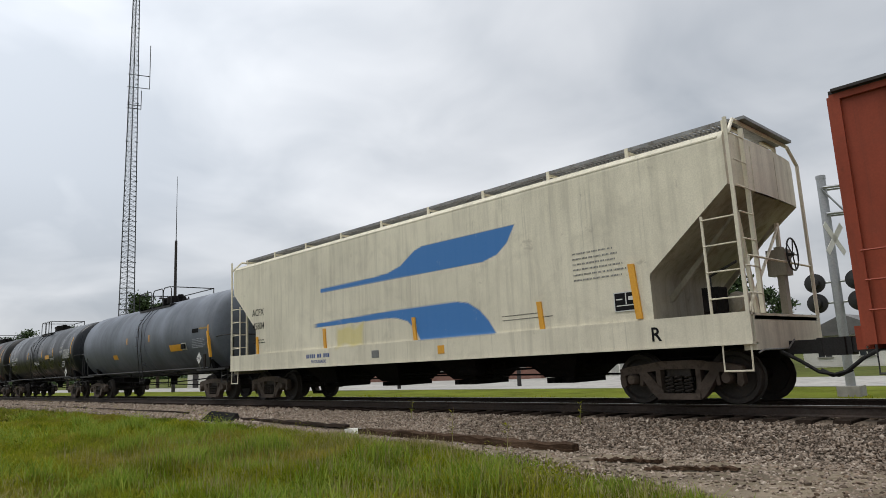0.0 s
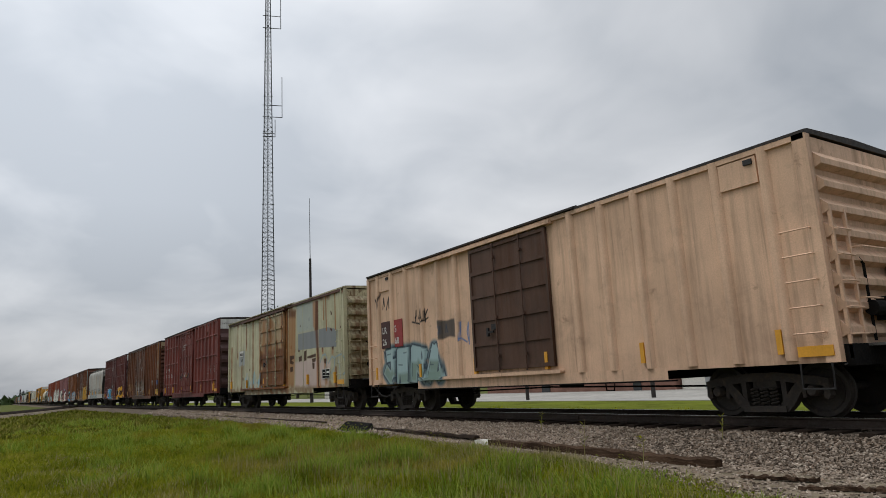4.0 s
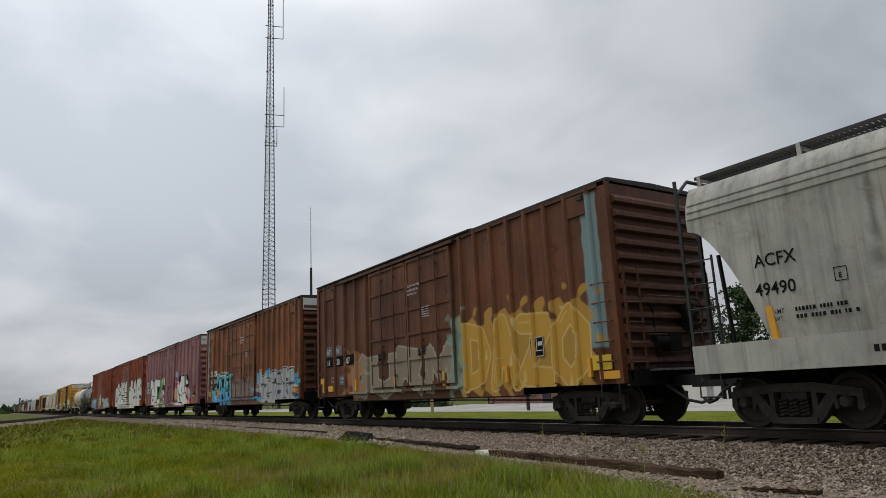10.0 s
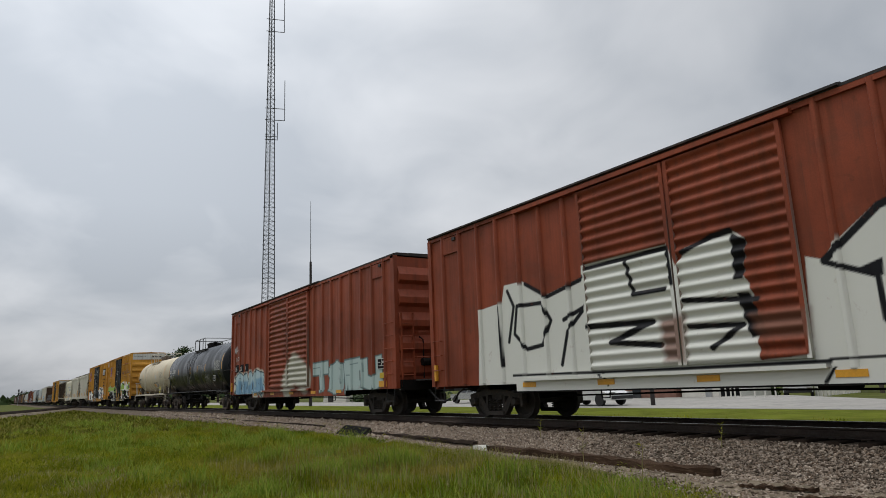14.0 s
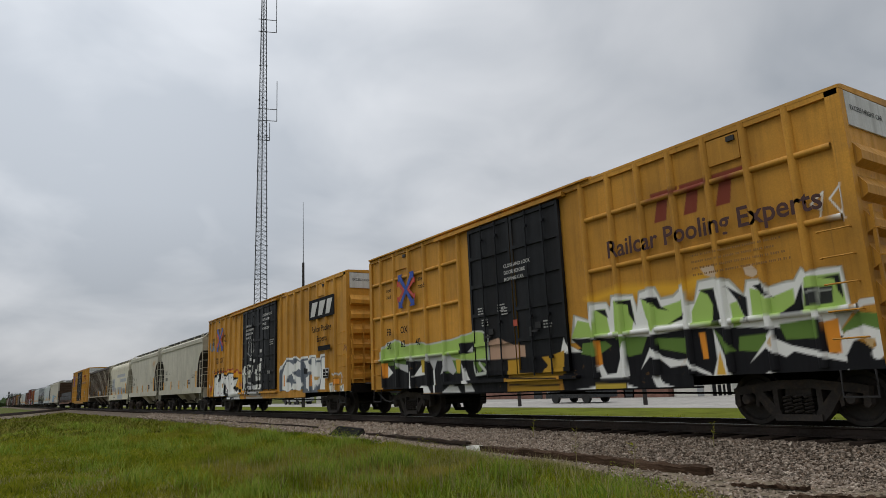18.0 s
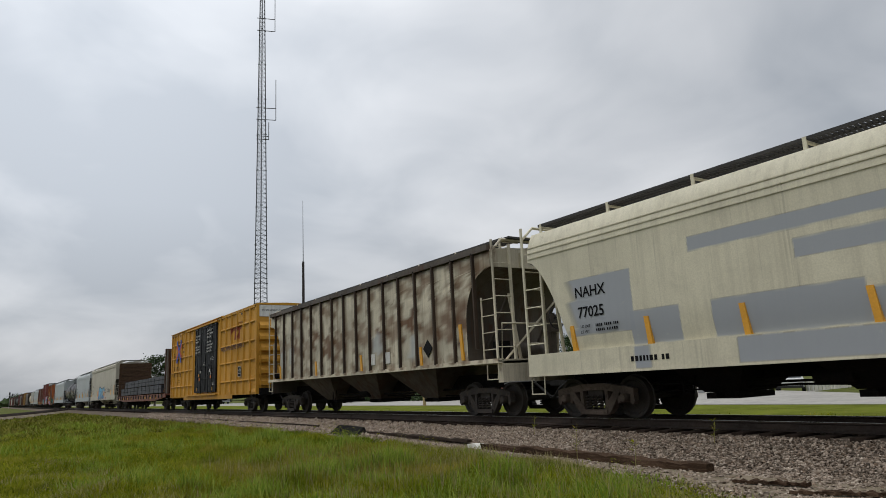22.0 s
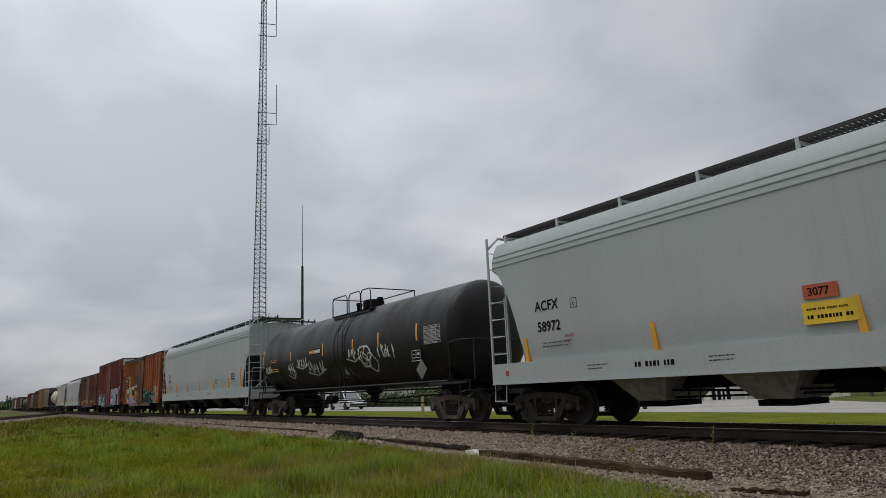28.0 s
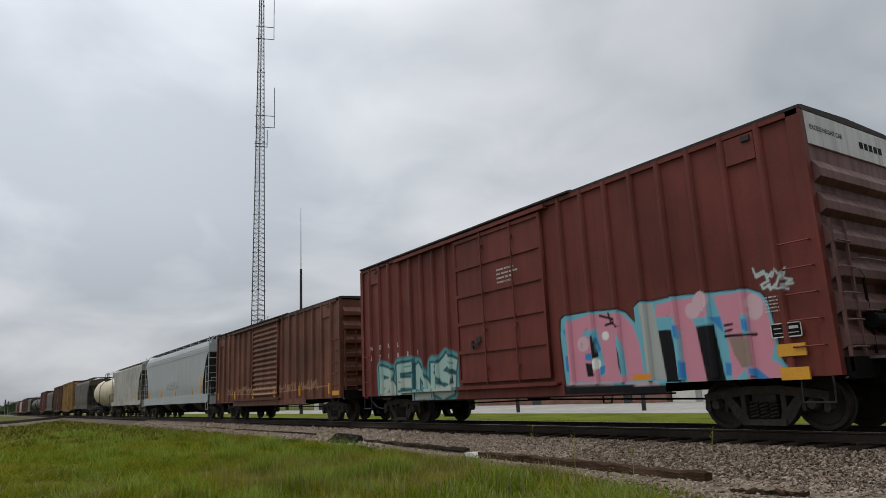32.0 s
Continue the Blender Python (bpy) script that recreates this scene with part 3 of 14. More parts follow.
def painted_grid(spray, x0, x1, z0, z1, y_of, fine, coarse_x, coarse_z):
    """A sheet divided finely where sharp sprayed paint lies; a flat one tile by tile, only along the edges of the paint."""
    nx, nz = max(1, round((x1 - x0) / 0.16)), max(1, round((z1 - z0) / 0.16))
    k = math.ceil(0.16 / fine)
    X, Z = np.meshgrid(np.linspace(x0, x1, nx * k + 1), np.linspace(z0, z1, nz * k + 1))
    if spray.layers and np.ptp(y_of(X.ravel(), Z.ravel())) < 1e-9:
        rgb, alpha = spray.at(X.ravel(), Z.ravel())
        val = np.concatenate([rgb * alpha[:, None], alpha[:, None]], 1).reshape(nz * k + 1, nx * k + 1, 4)
        Y = y_of(X.ravel(), Z.ravel()).reshape(X.shape)
        verts, faces, base = [], [], 0
        for j in range(nz):
            for i in range(nx):
                a, b = slice(j * k, (j + 1) * k + 1), slice(i * k, (i + 1) * k + 1)
                tile = val[a, b]
                jump = max(np.abs(np.diff(tile, axis=0)).max(), np.abs(np.diff(tile, axis=1)).max())
                m = 1 if jump > 0.05 else max(1, k // 3) if jump > 0.004 else k
                pick = np.unique(np.append(np.arange(0, k + 1, m), k))
                n = len(pick)
                grid = np.ix_(pick + j * k, pick + i * k)
                verts.append(np.stack([X[grid].ravel(), Y[grid].ravel(), Z[grid].ravel()], 1))
                q = (np.arange(n - 1)[:, None] * n + np.arange(n - 1)[None, :]).ravel() + base
                faces.append(np.stack([q, q + 1, q + n + 1, q + n], 1))
                base += n * n
        V, F = np.concatenate(verts), np.concatenate(faces)
        _, first, same = np.unique(np.round(V, 5), axis=0, return_index=True, return_inverse=True)
        return V[first], same.reshape(-1)[F]
    xs, zs = [], []
    for kind, geo, r, color, soft, op in spray.layers:
        if soft > 0.065:
            continue
        b = geo if kind == "p" else (min(p[0] for p in geo) - r, max(p[0] for p in geo) + r, min(p[1] for p in geo) - r, max(p[1] for p in geo) + r)
        if b[1] > x0 and b[0] < x1 and b[3] > z0 and b[2] < z1:
            xs.append((b[0], b[1])), zs.append((b[2], b[3]))
    X, Z = np.meshgrid(axis_steps(xs, x0, x1, fine, coarse_x), axis_steps(zs, z0, z1, fine, coarse_z))
    nz, nx = X.shape
    V = np.stack([X.ravel(), y_of(X.ravel(), Z.ravel()), Z.ravel()], 1)
    i = (np.arange(nz - 1)[:, None] * nx + np.arange(nx - 1)[None, :]).ravel()
    return V, np.stack([i, i + 1, i + nx + 1, i + nx], 1)


# ---------------------------------------------------------------- running gear
def wheelset_mesh():
    g = Geo()
    for s in (-1, 1):
        prof = [(0.0, 0.80), (0.10, 0.80), (0.11, 0.755), (0.16, 0.735), (0.33, 0.755), (0.36, 0.80), (0.425, 0.80), (0.435, 0.74), (0.44, 0.69), (0.468, 0.68), (0.468, 0.655), (0.36, 0.66), (0.33, 0.70), (0.14, 0.70), (0.0, 0.66)]
        g.lathe([(r, s * a) for r, a in prof], "y", (0, 0, 0.44), 20)
    g.tube([(0, -1.02, 0.44), (0, 1.02, 0.44)], 0.08, 10)
    g.v = [(x * 1.05, y, z) for x, y, z in g.v]
    return mesh_of("wheelset", g, M_WHEEL, 35)


def side_frame_mesh(mat):
    """Cast three-piece truck side frame: arched top chord, sloping legs, spring seat, pedestal jaws and bearing caps."""
    g = Geo()
    y0, y1 = -0.075, 0.075
    top = [(-1.16, 0.62), (-0.98, 0.66), (-0.62, 0.70), (-0.3, 0.74), (0.3, 0.74), (0.62, 0.70), (0.98, 0.66), (1.16, 0.62),
           (1.14, 0.50), (0.9, 0.53), (0.6, 0.56), (0.28, 0.60), (-0.28, 0.60), (-0.6, 0.56), (-0.9, 0.53), (-1.14, 0.50)]
    g.prism(top, "y", y0, y1)
    for s in (-1, 1):
        leg = [(s * 0.78, 0.56), (s * 0.60, 0.57), (s * 0.30, 0.24), (s * 0.30, 0.10), (s * 0.40, 0.10), (s * 0.52, 0.20)]
        g.prism(leg if s > 0 else leg[::-1], "y", y0 - 0.01, y1 + 0.01)
        g.prism([(s * 0.42, 0.60), (s * 0.33, 0.60), (s * 0.33, 0.24), (s * 0.42, 0.30)], "y", y0, y1)
        g.prism([(s * 1.14, 0.56), (s * 1.06, 0.56), (s * 1.04, 0.34), (s * 1.10, 0.30), (s * 1.16, 0.36)], "y", y0, y1)
        g.prism([(s * 0.74, 0.56), (s * 0.66, 0.54), (s * 0.70, 0.32), (s * 0.76, 0.34)], "y", y0, y1)
        g.lathe([(0.0, -0.16), (0.075, -0.16), (0.095, -0.12), (0.095, 0.05), (0.0, 0.05)], "y", (s * 0.89, 0, 0.44), 14)
    g.box(-0.40, 0.40, y0 - 0.05, y1 + 0.05, 0.10, 0.20)
    return mesh_of("side_frame", g, mat, 30)


def spring_mesh():
    """One coil spring of a truck's nest."""
    pts = [(0.065 * math.cos(k * 1.25), 0.065 * math.sin(k * 1.25), 0.2 + 0.29 * k / 25) for k in range(26)]
    return mesh_of("spring", Geo().tube(pts, 0.019, 4), M_RUNGEAR, 50)


def bolster_mesh():
    g = Geo()
    g.box(-0.22, 0.22, -1.02, 1.02, 0.48, 0.64)
    g.lathe([(0.0, 0.64), (0.24, 0.64), (0.24, 0.74), (0.0, 0.74)], "z", (0, 0, 0), 16)
    for s in (-1, 1):
        g.box(-0.1, 0.1, s * 0.62 - 0.08, s * 0.62 + 0.08, 0.64, 0.74)
        g.box(s * 0.36 - 0.03, s * 0.36 + 0.03, -0.95, 0.95, 0.34, 0.42)
    return mesh_of("truck", g, M_RUNGEAR, 0)


ME_WHEELSET, ME_SPRING, ME_BOLSTER = wheelset_mesh(), spring_mesh(), bolster_mesh()
ME_FRAME, ME_FRAME_B = side_frame_mesh(M_RUNGEAR), side_frame_mesh(M_RUNGEAR_B)


def add_truck(car, x, brown=False):
    t = part("truck", ME_BOLSTER, None, car, at=(x, 0, 0))
    for s in (-1, 1):
        part("side_frame", ME_FRAME_B if brown else ME_FRAME, None, t, at=(0, s * 1.0, 0) if s < 0 else Matrix.Translation((0, 1.0, 0)) @ Matrix.Rotation(math.pi, 4, "Z"))
        for x2 in (-0.18, 0.0, 0.18) if s < 0 else (0.0,):
            part("spring", ME_SPRING, None, t, at=(x2, s * 1.05, 0))
        part("wheelset", ME_WHEELSET, None, t, at=(s * 0.89, 0, 0))
    return t


def coupler_geo(x, s):
    g = Geo()
    g.box(min(x - s * 0.5, x + s * 0.55), max(x - s * 0.5, x + s * 0.55), -0.13, 0.13, 0.76, 0.98)
    g.prism([(x + s * 0.5, -0.16), (x + s * 0.92, -0.20), (x + s * 1.0, -0.06), (x + s * 0.78, 0.0), (x + s * 0.95, 0.13), (x + s * 0.85, 0.2), (x + s * 0.5, 0.16)], "z", 0.72, 1.0)
    return g


def add_draft_gear(car, half, reach):
    """Couplers, air hoses and uncoupling levers at both ends; reach: from the body's end to the coupler's face."""
    for s in (-1, 1):
        x = s * (half + reach - 0.95)
        c = part("coupler", coupler_geo(x, s), M_BLACKIRON, car)
        part("air_hose", Geo().tube([(x, -0.42, 0.82), (x + s * 0.3, -0.45, 0.66), (x + s * 0.55, -0.4, 0.48), (x + s * 0.8, -0.3, 0.42), (x + s * 0.98, -0.2, 0.5)], 0.032, 6), M_TYRE, c, smooth=60)
        part("uncoupling_lever", Geo().tube([(s * (half + 0.02), -1.5, 0.82), (s * (half + 0.05), -1.35, 0.86), (s * (half + 0.08), -0.4, 0.86), (s * (half + 0.12), -0.2, 1.0)], 0.014, 5), M_GALV, c)


def add_brake_gear(car, half, rng):
    g = Geo()
    g.lathe([(0.0, -0.35), (0.14, -0.35), (0.14, 0.3), (0.06, 0.35), (0.0, 0.35)], "x", (rng.uniform(-2, 2), -0.75, 0.72), 12)
    part("brake_cylinder", g, M_UNDER, car, smooth=40)
    part("brake_pipe", Geo().tube([(-half + 0.3, -0.55, 0.8), (-2, -0.6, 0.66), (2, -0.6, 0.66), (half - 0.3, -0.55, 0.8)], 0.025, 6), M_UNDER, car)
    part("brake_rod", Geo().tube([(-half + 2.5, -0.35, 0.52), (0, -0.4, 0.6), (half - 2.5, -0.35, 0.52)], 0.02, 5), M_UNDER, car)
    for x in (-half * 0.36, half * 0.3):
        part("hanger", Geo().tube([(x, -0.9, 0.85), (x + 0.05, -0.92, 0.5), (x + 0.28, -0.92, 0.5), (x + 0.33, -0.9, 0.85)], 0.018, 5), M_UNDER, car)


def add_rungs(car, name, x0, x1, y, zs, mat, r=0.014):
    """Separate grab irons, each bent back to the body."""
    for z in zs:
        part(name, Geo().tube([(x0, y + 0.08, z), (x0, y, z), (x1, y, z), (x1, y + 0.08, z)], r, 5), mat, car)


def add_end_rungs(car, name, y0, y1, x, zs, mat, r=0.014):
    for z in zs:
        part(name, Geo().tube([(x - 0.09, y0, z), (x, y0, z), (x, y1, z), (x - 0.09, y1, z)], r, 5), mat, car)


def brake_wheel(car, x, y, z, mat):
    g = Geo()
    g.tube([(x, y + 0.28 * math.cos(k * math.pi / 10), z + 0.28 * math.sin(k * math.pi / 10)) for k in range(21)], 0.016, 5)
    for k in range(5):
        a = k * math.pi * 2 / 5
        g.tube([(x, y, z), (x, y + 0.27 * math.cos(a), z + 0.27 * math.sin(a))], 0.012, 4)
    g.tube([(x - 0.2, y, z), (x + 0.03, y, z)], 0.03, 8)
    return part("brake_wheel", g, mat, car)


def sprayed_bar(name, x0, x1, y0, y1, z0, z1, mat, parent, spray, st=0.05):
    """A flat bar whose front takes the sprayed paint."""
    V, F = painted_grid(spray, x0, x1, z0, z1, lambda x, z: np.full(len(x), y0), st, 0.6, 0.3)
    k = len(V)
    back = np.array([(x0, y0, z0), (x1, y0, z0), (x1, y0, z1), (x0, y0, z1), (x0, y1, z0), (x1, y1, z0), (x1, y1, z1), (x0, y1, z1)])
    F = np.concatenate([F, np.array([(0, 4, 5, 1), (1, 5, 6, 2), (2, 6, 7, 3), (3, 7, 4, 0)]) + k])
    me = bulk_mesh(name, np.concatenate([V, back]), F, mat)
    spray_on(me, spray)
    return part(name, me, None, parent)


# ---------------------------------------------------------------- boxcars
def boxcar(label, half, top, paint, trim, door, spray=None, posts=(), rails=(), bot=0.86, inset=1.65, post_w=0.11, post_d=0.085, seed=1,
           ribs=9, band=None, door_paint=None, end_paint=None, reflect=True, sill_paint=None, detail=True, corrugated=False, board=(1, -3), roof_mat=None):
    """A steel boxcar about its middle. posts: places of the side posts; rails: heights of long rails between the posts; door: (x0, x1, leaves)."""
    rng = random.Random(seed)
    car = thing("boxcar", label, "railway car", "cars of the freight train")
    yb = -1.56
    door_paint, end_paint, sill_paint = door_paint or paint, end_paint or paint, sill_paint or paint
    spray = spray or Spray()

    fine = 0.023

    def sheet(name, x0, x1, z0, z1, y_of, mat, parent, st=None):
        V, F = painted_grid(spray, x0, x1, z0, z1, y_of, fine, 0.25, st or 0.2)
        me = bulk_mesh(name, V, F, mat)
        spray_on(me, spray)
        return part(name, me, None, parent)
    sheet("side_panel", -half, half, bot, top, lambda x, z: np.full(len(x), yb), paint, car)
    part("far_side", Geo().box(-half, half, 1.52, 1.58, bot, top), paint, car)
    part("floor", Geo().box(-half + 0.02, half - 0.02, yb + 0.02, 1.5, bot + 0.08, bot + 0.2), M_UNDER, car)
    part("roof", Geo().prism([(-1.62, top), (-1.5, top + 0.03), (0, top + 0.07), (1.5, top + 0.03), (1.62, top), (1.62, top - 0.05), (-1.62, top - 0.05)], "x", -half, half + 0.03), roof_mat or M_SHADEROOF, car)
    # ends
    for s in (-1, 1):
        e = part("end_panel", Geo().box(min(s * half, s * (half - 0.06)), max(s * half, s * (half - 0.06)), -1.54, 1.52, bot, top - 0.09), end_paint, car)
        z0, z1 = bot + 0.35, top - (0.75 if band else 0.25)
        n = ribs if s > 0 else 4
        h = (z1 - z0) / n
        rib = Geo()
        rib.prism([(half - 0.01, 0.0), (half + 0.14, h * 0.16), (half + 0.14, h * 0.42), (half - 0.01, h * 0.8)] if s > 0 else
                  [(-half + 0.01, 0.0), (-half + 0.01, h * 0.72), (-half - 0.065, h * 0.5), (-half - 0.055, h * 0.22)], "y", -1.46, 1.44)
        rib_me = mesh_of("end_rib", rib, end_paint)
        for i in range(n):
            part("end_rib", rib_me, None, e, at=(0, 0, z0 + i * h))
        part("corner_post", Geo().box(min(s * (half + 0.03), s * (half - 0.14)), max(s * (half + 0.03), s * (half - 0.14)), -1.62, -1.5, bot, top - 0.09), paint, car) if s < 0 else None
        part("end_sill", Geo().box(min(s * (half - 0.05), s * (half + 0.16)), max(s * (half - 0.05), s * (half + 0.16)), -1.45, 1.45, 0.80, 1.12), M_UNDER if s > 0 else sill_paint, car)
    if band:
        part("height_band", Geo().box(half + 0.002, half + 0.035, -1.465, 1.5, top - 0.62, top - 0.07), band, car, "white painted band across the top of the end")
        write_end(car, "EXCESS HEIGHT CAR", half + 0.04, -1.35, top - 0.36, 0.10, M_BLACK)
        bars_end = Geo()
        for k in range(5):
            bars_end.box(half + 0.036, half + 0.04, 0.35 + k * 0.18, 0.48 + k * 0.18, top - 0.42, top - 0.30)
        part("stencil", bars_end, M_BLACK, car)
    sheet("corner_post", half - 0.2, half + 0.03, bot, top - 0.05, lambda x, z: np.full(len(x), -1.615), paint, car, 0.08)
    part("corner_angle", Geo().box(half - 0.01, half + 0.03, -1.612, -1.47, bot, top - 0.06), paint, car)
    # side posts
    prof = [(-post_w, 0), (-post_w * 0.55, -post_d), (-post_w * 0.18, -post_d), (post_w * 0.18, -post_d), (post_w * 0.55, -post_d), (post_w, 0)]
    for px in posts:
        zs = np.concatenate([np.arange(bot + 0.05, 2.8, 0.035 if spray.layers else 0.4), np.arange(2.8, top - 0.06, 0.12 if spray.layers else 0.4), [top - 0.06]])
        V = np.array([(px + a, yb + b, z) for z in zs for a, b in prof])
        n = len(prof)
        k = np.arange(len(zs) - 1) * n
        F = np.concatenate([np.stack([k + j, k + j + 1, k + j + n + 1, k + j + n], 1) for j in range(n - 1)])
        me = bulk_mesh("side_post", V, F, paint)
        spray_on(me, spray)
        part("side_post", me, None, car)
    spans = sorted([-half + 0.14] + list(posts) + [half - 0.2])
    for zr in rails:
        for a, b in zip(spans[:-1], spans[1:]):
            if door and a < door[1] - 0.1 and b > door[0] + 0.1:
                continue
            m = max(3, int((b - a) / 0.04)) if zr < 2.9 and spray.layers else 3
            xs = np.linspace(a + post_w * 0.5, b - post_w * 0.5, m)
            V = np.array([(xx, yb + dy, zr + dz) for dz, dy in ((-0.05, 0), (-0.042, -post_d * 0.7), (0.042, -post_d * 0.7), (0.05, 0)) for xx in xs])
            k = (np.arange(3)[:, None] * m + np.arange(m - 1)[None, :]).ravel()
            F = np.stack([k, k + 1, k + m + 1, k + m], 1)
            me = bulk_mesh("side_rail", V, F, paint)
            spray_on(me, spray)
            part("side_rail", me, None, car)
    # sill and its notches over the trucks
    part("top_chord", Geo().box(-half, half, -1.615, -1.55, top - 0.14, top - 0.05), trim, car)
    x1 = half - inset - 1.6
    V, F = painted_grid(spray, -x1, x1, bot - 0.17, bot + 0.06, lambda x, z: np.full(len(x), -1.60), 0.028, 0.5, 0.115)
    me = bulk_mesh("side_sill", V, F, sill_paint)
    spray_on(me, spray)
    part("side_sill", me, None, car)
    part("sill_flange", Geo().box(-x1 - 0.1, x1 + 0.1, -1.63, -1.45, bot - 0.2, bot - 0.17), M_UNDER, car)
    # doors
    if door:
        d0, d1, leaves = door
        w = (d1 - d0) / leaves
        zb, zt = bot + 0.22, top - 0.22
        for i in range(leaves):
            a, b = d0 + i * w, d0 + (i + 1) * w
            if corrugated:
                leaf = sheet("door", a + 0.02, b - 0.02, zb, zt, lambda x, z: -1.63 - 0.035 * np.sin(z * 2 * math.pi / 0.22), door_paint, car, 0.037)
            else:
                leaf = sheet("door", a + 0.02, b - 0.02, zb, zt, lambda x, z: np.full(len(x), -1.63), door_paint, car)
            sprayed_bar("door_edge", a + 0.02, a + 0.1, -1.665, -1.58, zb, zt, door_paint, leaf, spray)
            sprayed_bar("door_edge", b - 0.1, b - 0.02, -1.665, -1.58, zb, zt, door_paint, leaf, spray)
            if not corrugated:
                for zr in np.linspace(zb + 0.05, zt - 0.05, 6):
                    sprayed_bar("door_rib", a + 0.08, b - 0.08, -1.668, -1.62, zr - 0.045, zr + 0.045, door_paint, leaf, spray)
                for f in (0.36, 0.7):
                    part("lock_bar", Geo().tube([(a + w * f, -1.70, zb - 0.05), (a + w * f, -1.70, zt)], 0.022, 6), door_paint, leaf)
                    for zr in (zb + 0.3, zb + 1.25, zt - 0.4):
                        part("bar_guide", Geo().box(a + w * f - 0.05, a + w * f + 0.05, -1.725, -1.66, zr, zr + 0.07), door_paint, leaf)
                lx = a + min(w * 0.42, 0.9)
                part("latch", Geo().box(lx - 0.12, lx + 0.14, -1.735, -1.69, zb + 0.92, zb + 0.97).box(lx - 0.14, lx - 0.07, -1.74, -1.68, zb + 0.84, zb + 1.05), M_BLACKIRON, leaf)
                part("latch_plate", Geo().box(lx, lx + 0.2, -1.672, -1.66, zb + 1.0, zb + 1.14), M_BLACKIRON, leaf)
        sprayed_bar("door_track", d0 - w * 0.9, d1 + 0.2, -1.71, -1.56, bot + 0.06, bot + 0.14, trim, car, spray)
        part("door_track", Geo().box(d0 - w * 0.9, d1 + 0.2, -1.71, -1.56, top - 0.19, top - 0.1), trim, car)
        part("door_hood", Geo().prism([(-1.68, top - 0.03), (-1.68, top + 0.01), (-1.55, top + 0.05), (-1.5, top + 0.05), (-1.5, top - 0.03)], "x", -half + 0.05, d1 + 1.0), roof_mat or M_SHADEROOF, car)
    if board and posts:
        for k in board:
            a, b = spans[k], spans[k + 1]
            part("route_board", Geo().box(a + post_w, b - post_w, -1.605, -1.55, top - 0.62, top - 0.16), paint, car)
            part("board_bracket", Geo().box(b - post_w - 0.22, b - post_w - 0.06, -1.64, -1.6, top - 0.29, top - 0.2), M_BLACKIRON, car)
    if detail:
        add_rungs(car, "grab_iron", half - 0.62, half - 0.12, -1.68, (bot + 0.45, bot + 0.85, bot + 1.25, bot + 1.65, bot + 2.05), paint)
        add_rungs(car, "grab_iron", -half + 0.12, -half + 0.55, -1.66, (bot + 0.45, bot + 0.85, bot + 1.25), paint)
        for s in (-1, 1):
            a = s * (half - 0.12)
            part("sill_step", Geo().tube([(a, -1.6, bot), (a, -1.62, bot - 0.38), (a - s * 0.5, -1.62, bot - 0.38), (a - s * 0.5, -1.6, bot)], 0.02, 5), M_BLACKIRON, car)
        for y0, y1 in ((-1.42, -0.98), (0.98, 1.42)):
            lad = part("end_ladder", Geo().box(half + 0.1, half + 0.15, y0 - 0.03, y0 + 0.02, bot + 0.05, bot + 2.35), end_paint, car)
            part("stile", Geo().box(half + 0.1, half + 0.15, y1 - 0.02, y1 + 0.03, bot + 0.05, bot + 2.35), end_paint, lad)
            add_end_rungs(lad, "end_rung", y0, y1, half + 0.2, [bot + 0.4 * k for k in range(1, 6)], end_paint)
        part("end_handrail", Geo().tube([(half + 0.08, -0.85, bot + 1.75), (half + 0.24, -0.85, bot + 1.75), (half + 0.24, 0.85, bot + 1.75), (half + 0.08, 0.85, bot + 1.75)], 0.016, 5), end_paint, car)
        part("end_handrail", Geo().tube([(half + 0.08, -0.9, bot + 0.95), (half + 0.2, -0.9, bot + 0.95), (half + 0.2, 0.1, bot + 0.95), (half + 0.08, 0.1, bot + 0.95)], 0.016, 5), end_paint, car)
        brake_wheel(car, half + 0.34, 0.55, bot + 1.45, M_BLACKIRON)
        part("brake_housing", Geo().prism([(0.36, bot + 1.05), (0.74, bot + 1.05), (0.78, bot + 1.5), (0.66, bot + 1.62), (0.44, bot + 1.62), (0.32, bot + 1.5)], "x", half + 0.05, half + 0.24), M_UNDER, car)
        part("brake_chain", Geo().tube([(half + 0.17, 0.55, bot + 1.05), (half + 0.17, 0.5, bot + 0.1)], 0.02, 5), M_UNDER, car)
        part("crossover_platform", Geo().box(half + 0.1, half + 0.45, -0.95, 0.95, bot + 0.22, bot + 0.26), M_GALV, car)
        part("brake_valve", Geo().box(half + 0.05, half + 0.26, -0.3, 0.1, bot + 0.62, bot + 0.98).lathe([(0.0, -0.2), (0.12, -0.2), (0.12, 0.2), (0.0, 0.2)], "y", (half + 0.18, -0.5, bot + 0.8), 10), M_UNDER, car)
        part("end_pipe", Geo().tube([(half + 0.12, -0.6, bot + 0.3), (half + 0.12, -0.6, bot + 1.5), (half + 0.12, -0.75, bot + 1.6)], 0.025, 6), M_UNDER, car)
    if reflect == "low":
        part("reflector", Geo().box(-half + 0.16, -half + 0.26, -1.648, -1.57, bot + 0.16, bot + 0.6), M_REFLECT, car)
        for px in np.linspace(-x1 + 0.5, x1 - 0.6, 5):
            part("reflector", Geo().box(px - 0.24, px + 0.24, -1.612, -1.59, bot - 0.08, bot + 0.03), M_REFLECT, car)
    elif reflect:
        for px in np.linspace(-half + 0.6, half - 0.9, 6):
            part("reflector", Geo().box(px - 0.05, px + 0.05, -1.648, -1.57, bot + 0.16, bot + 0.55), M_REFLECT, car)
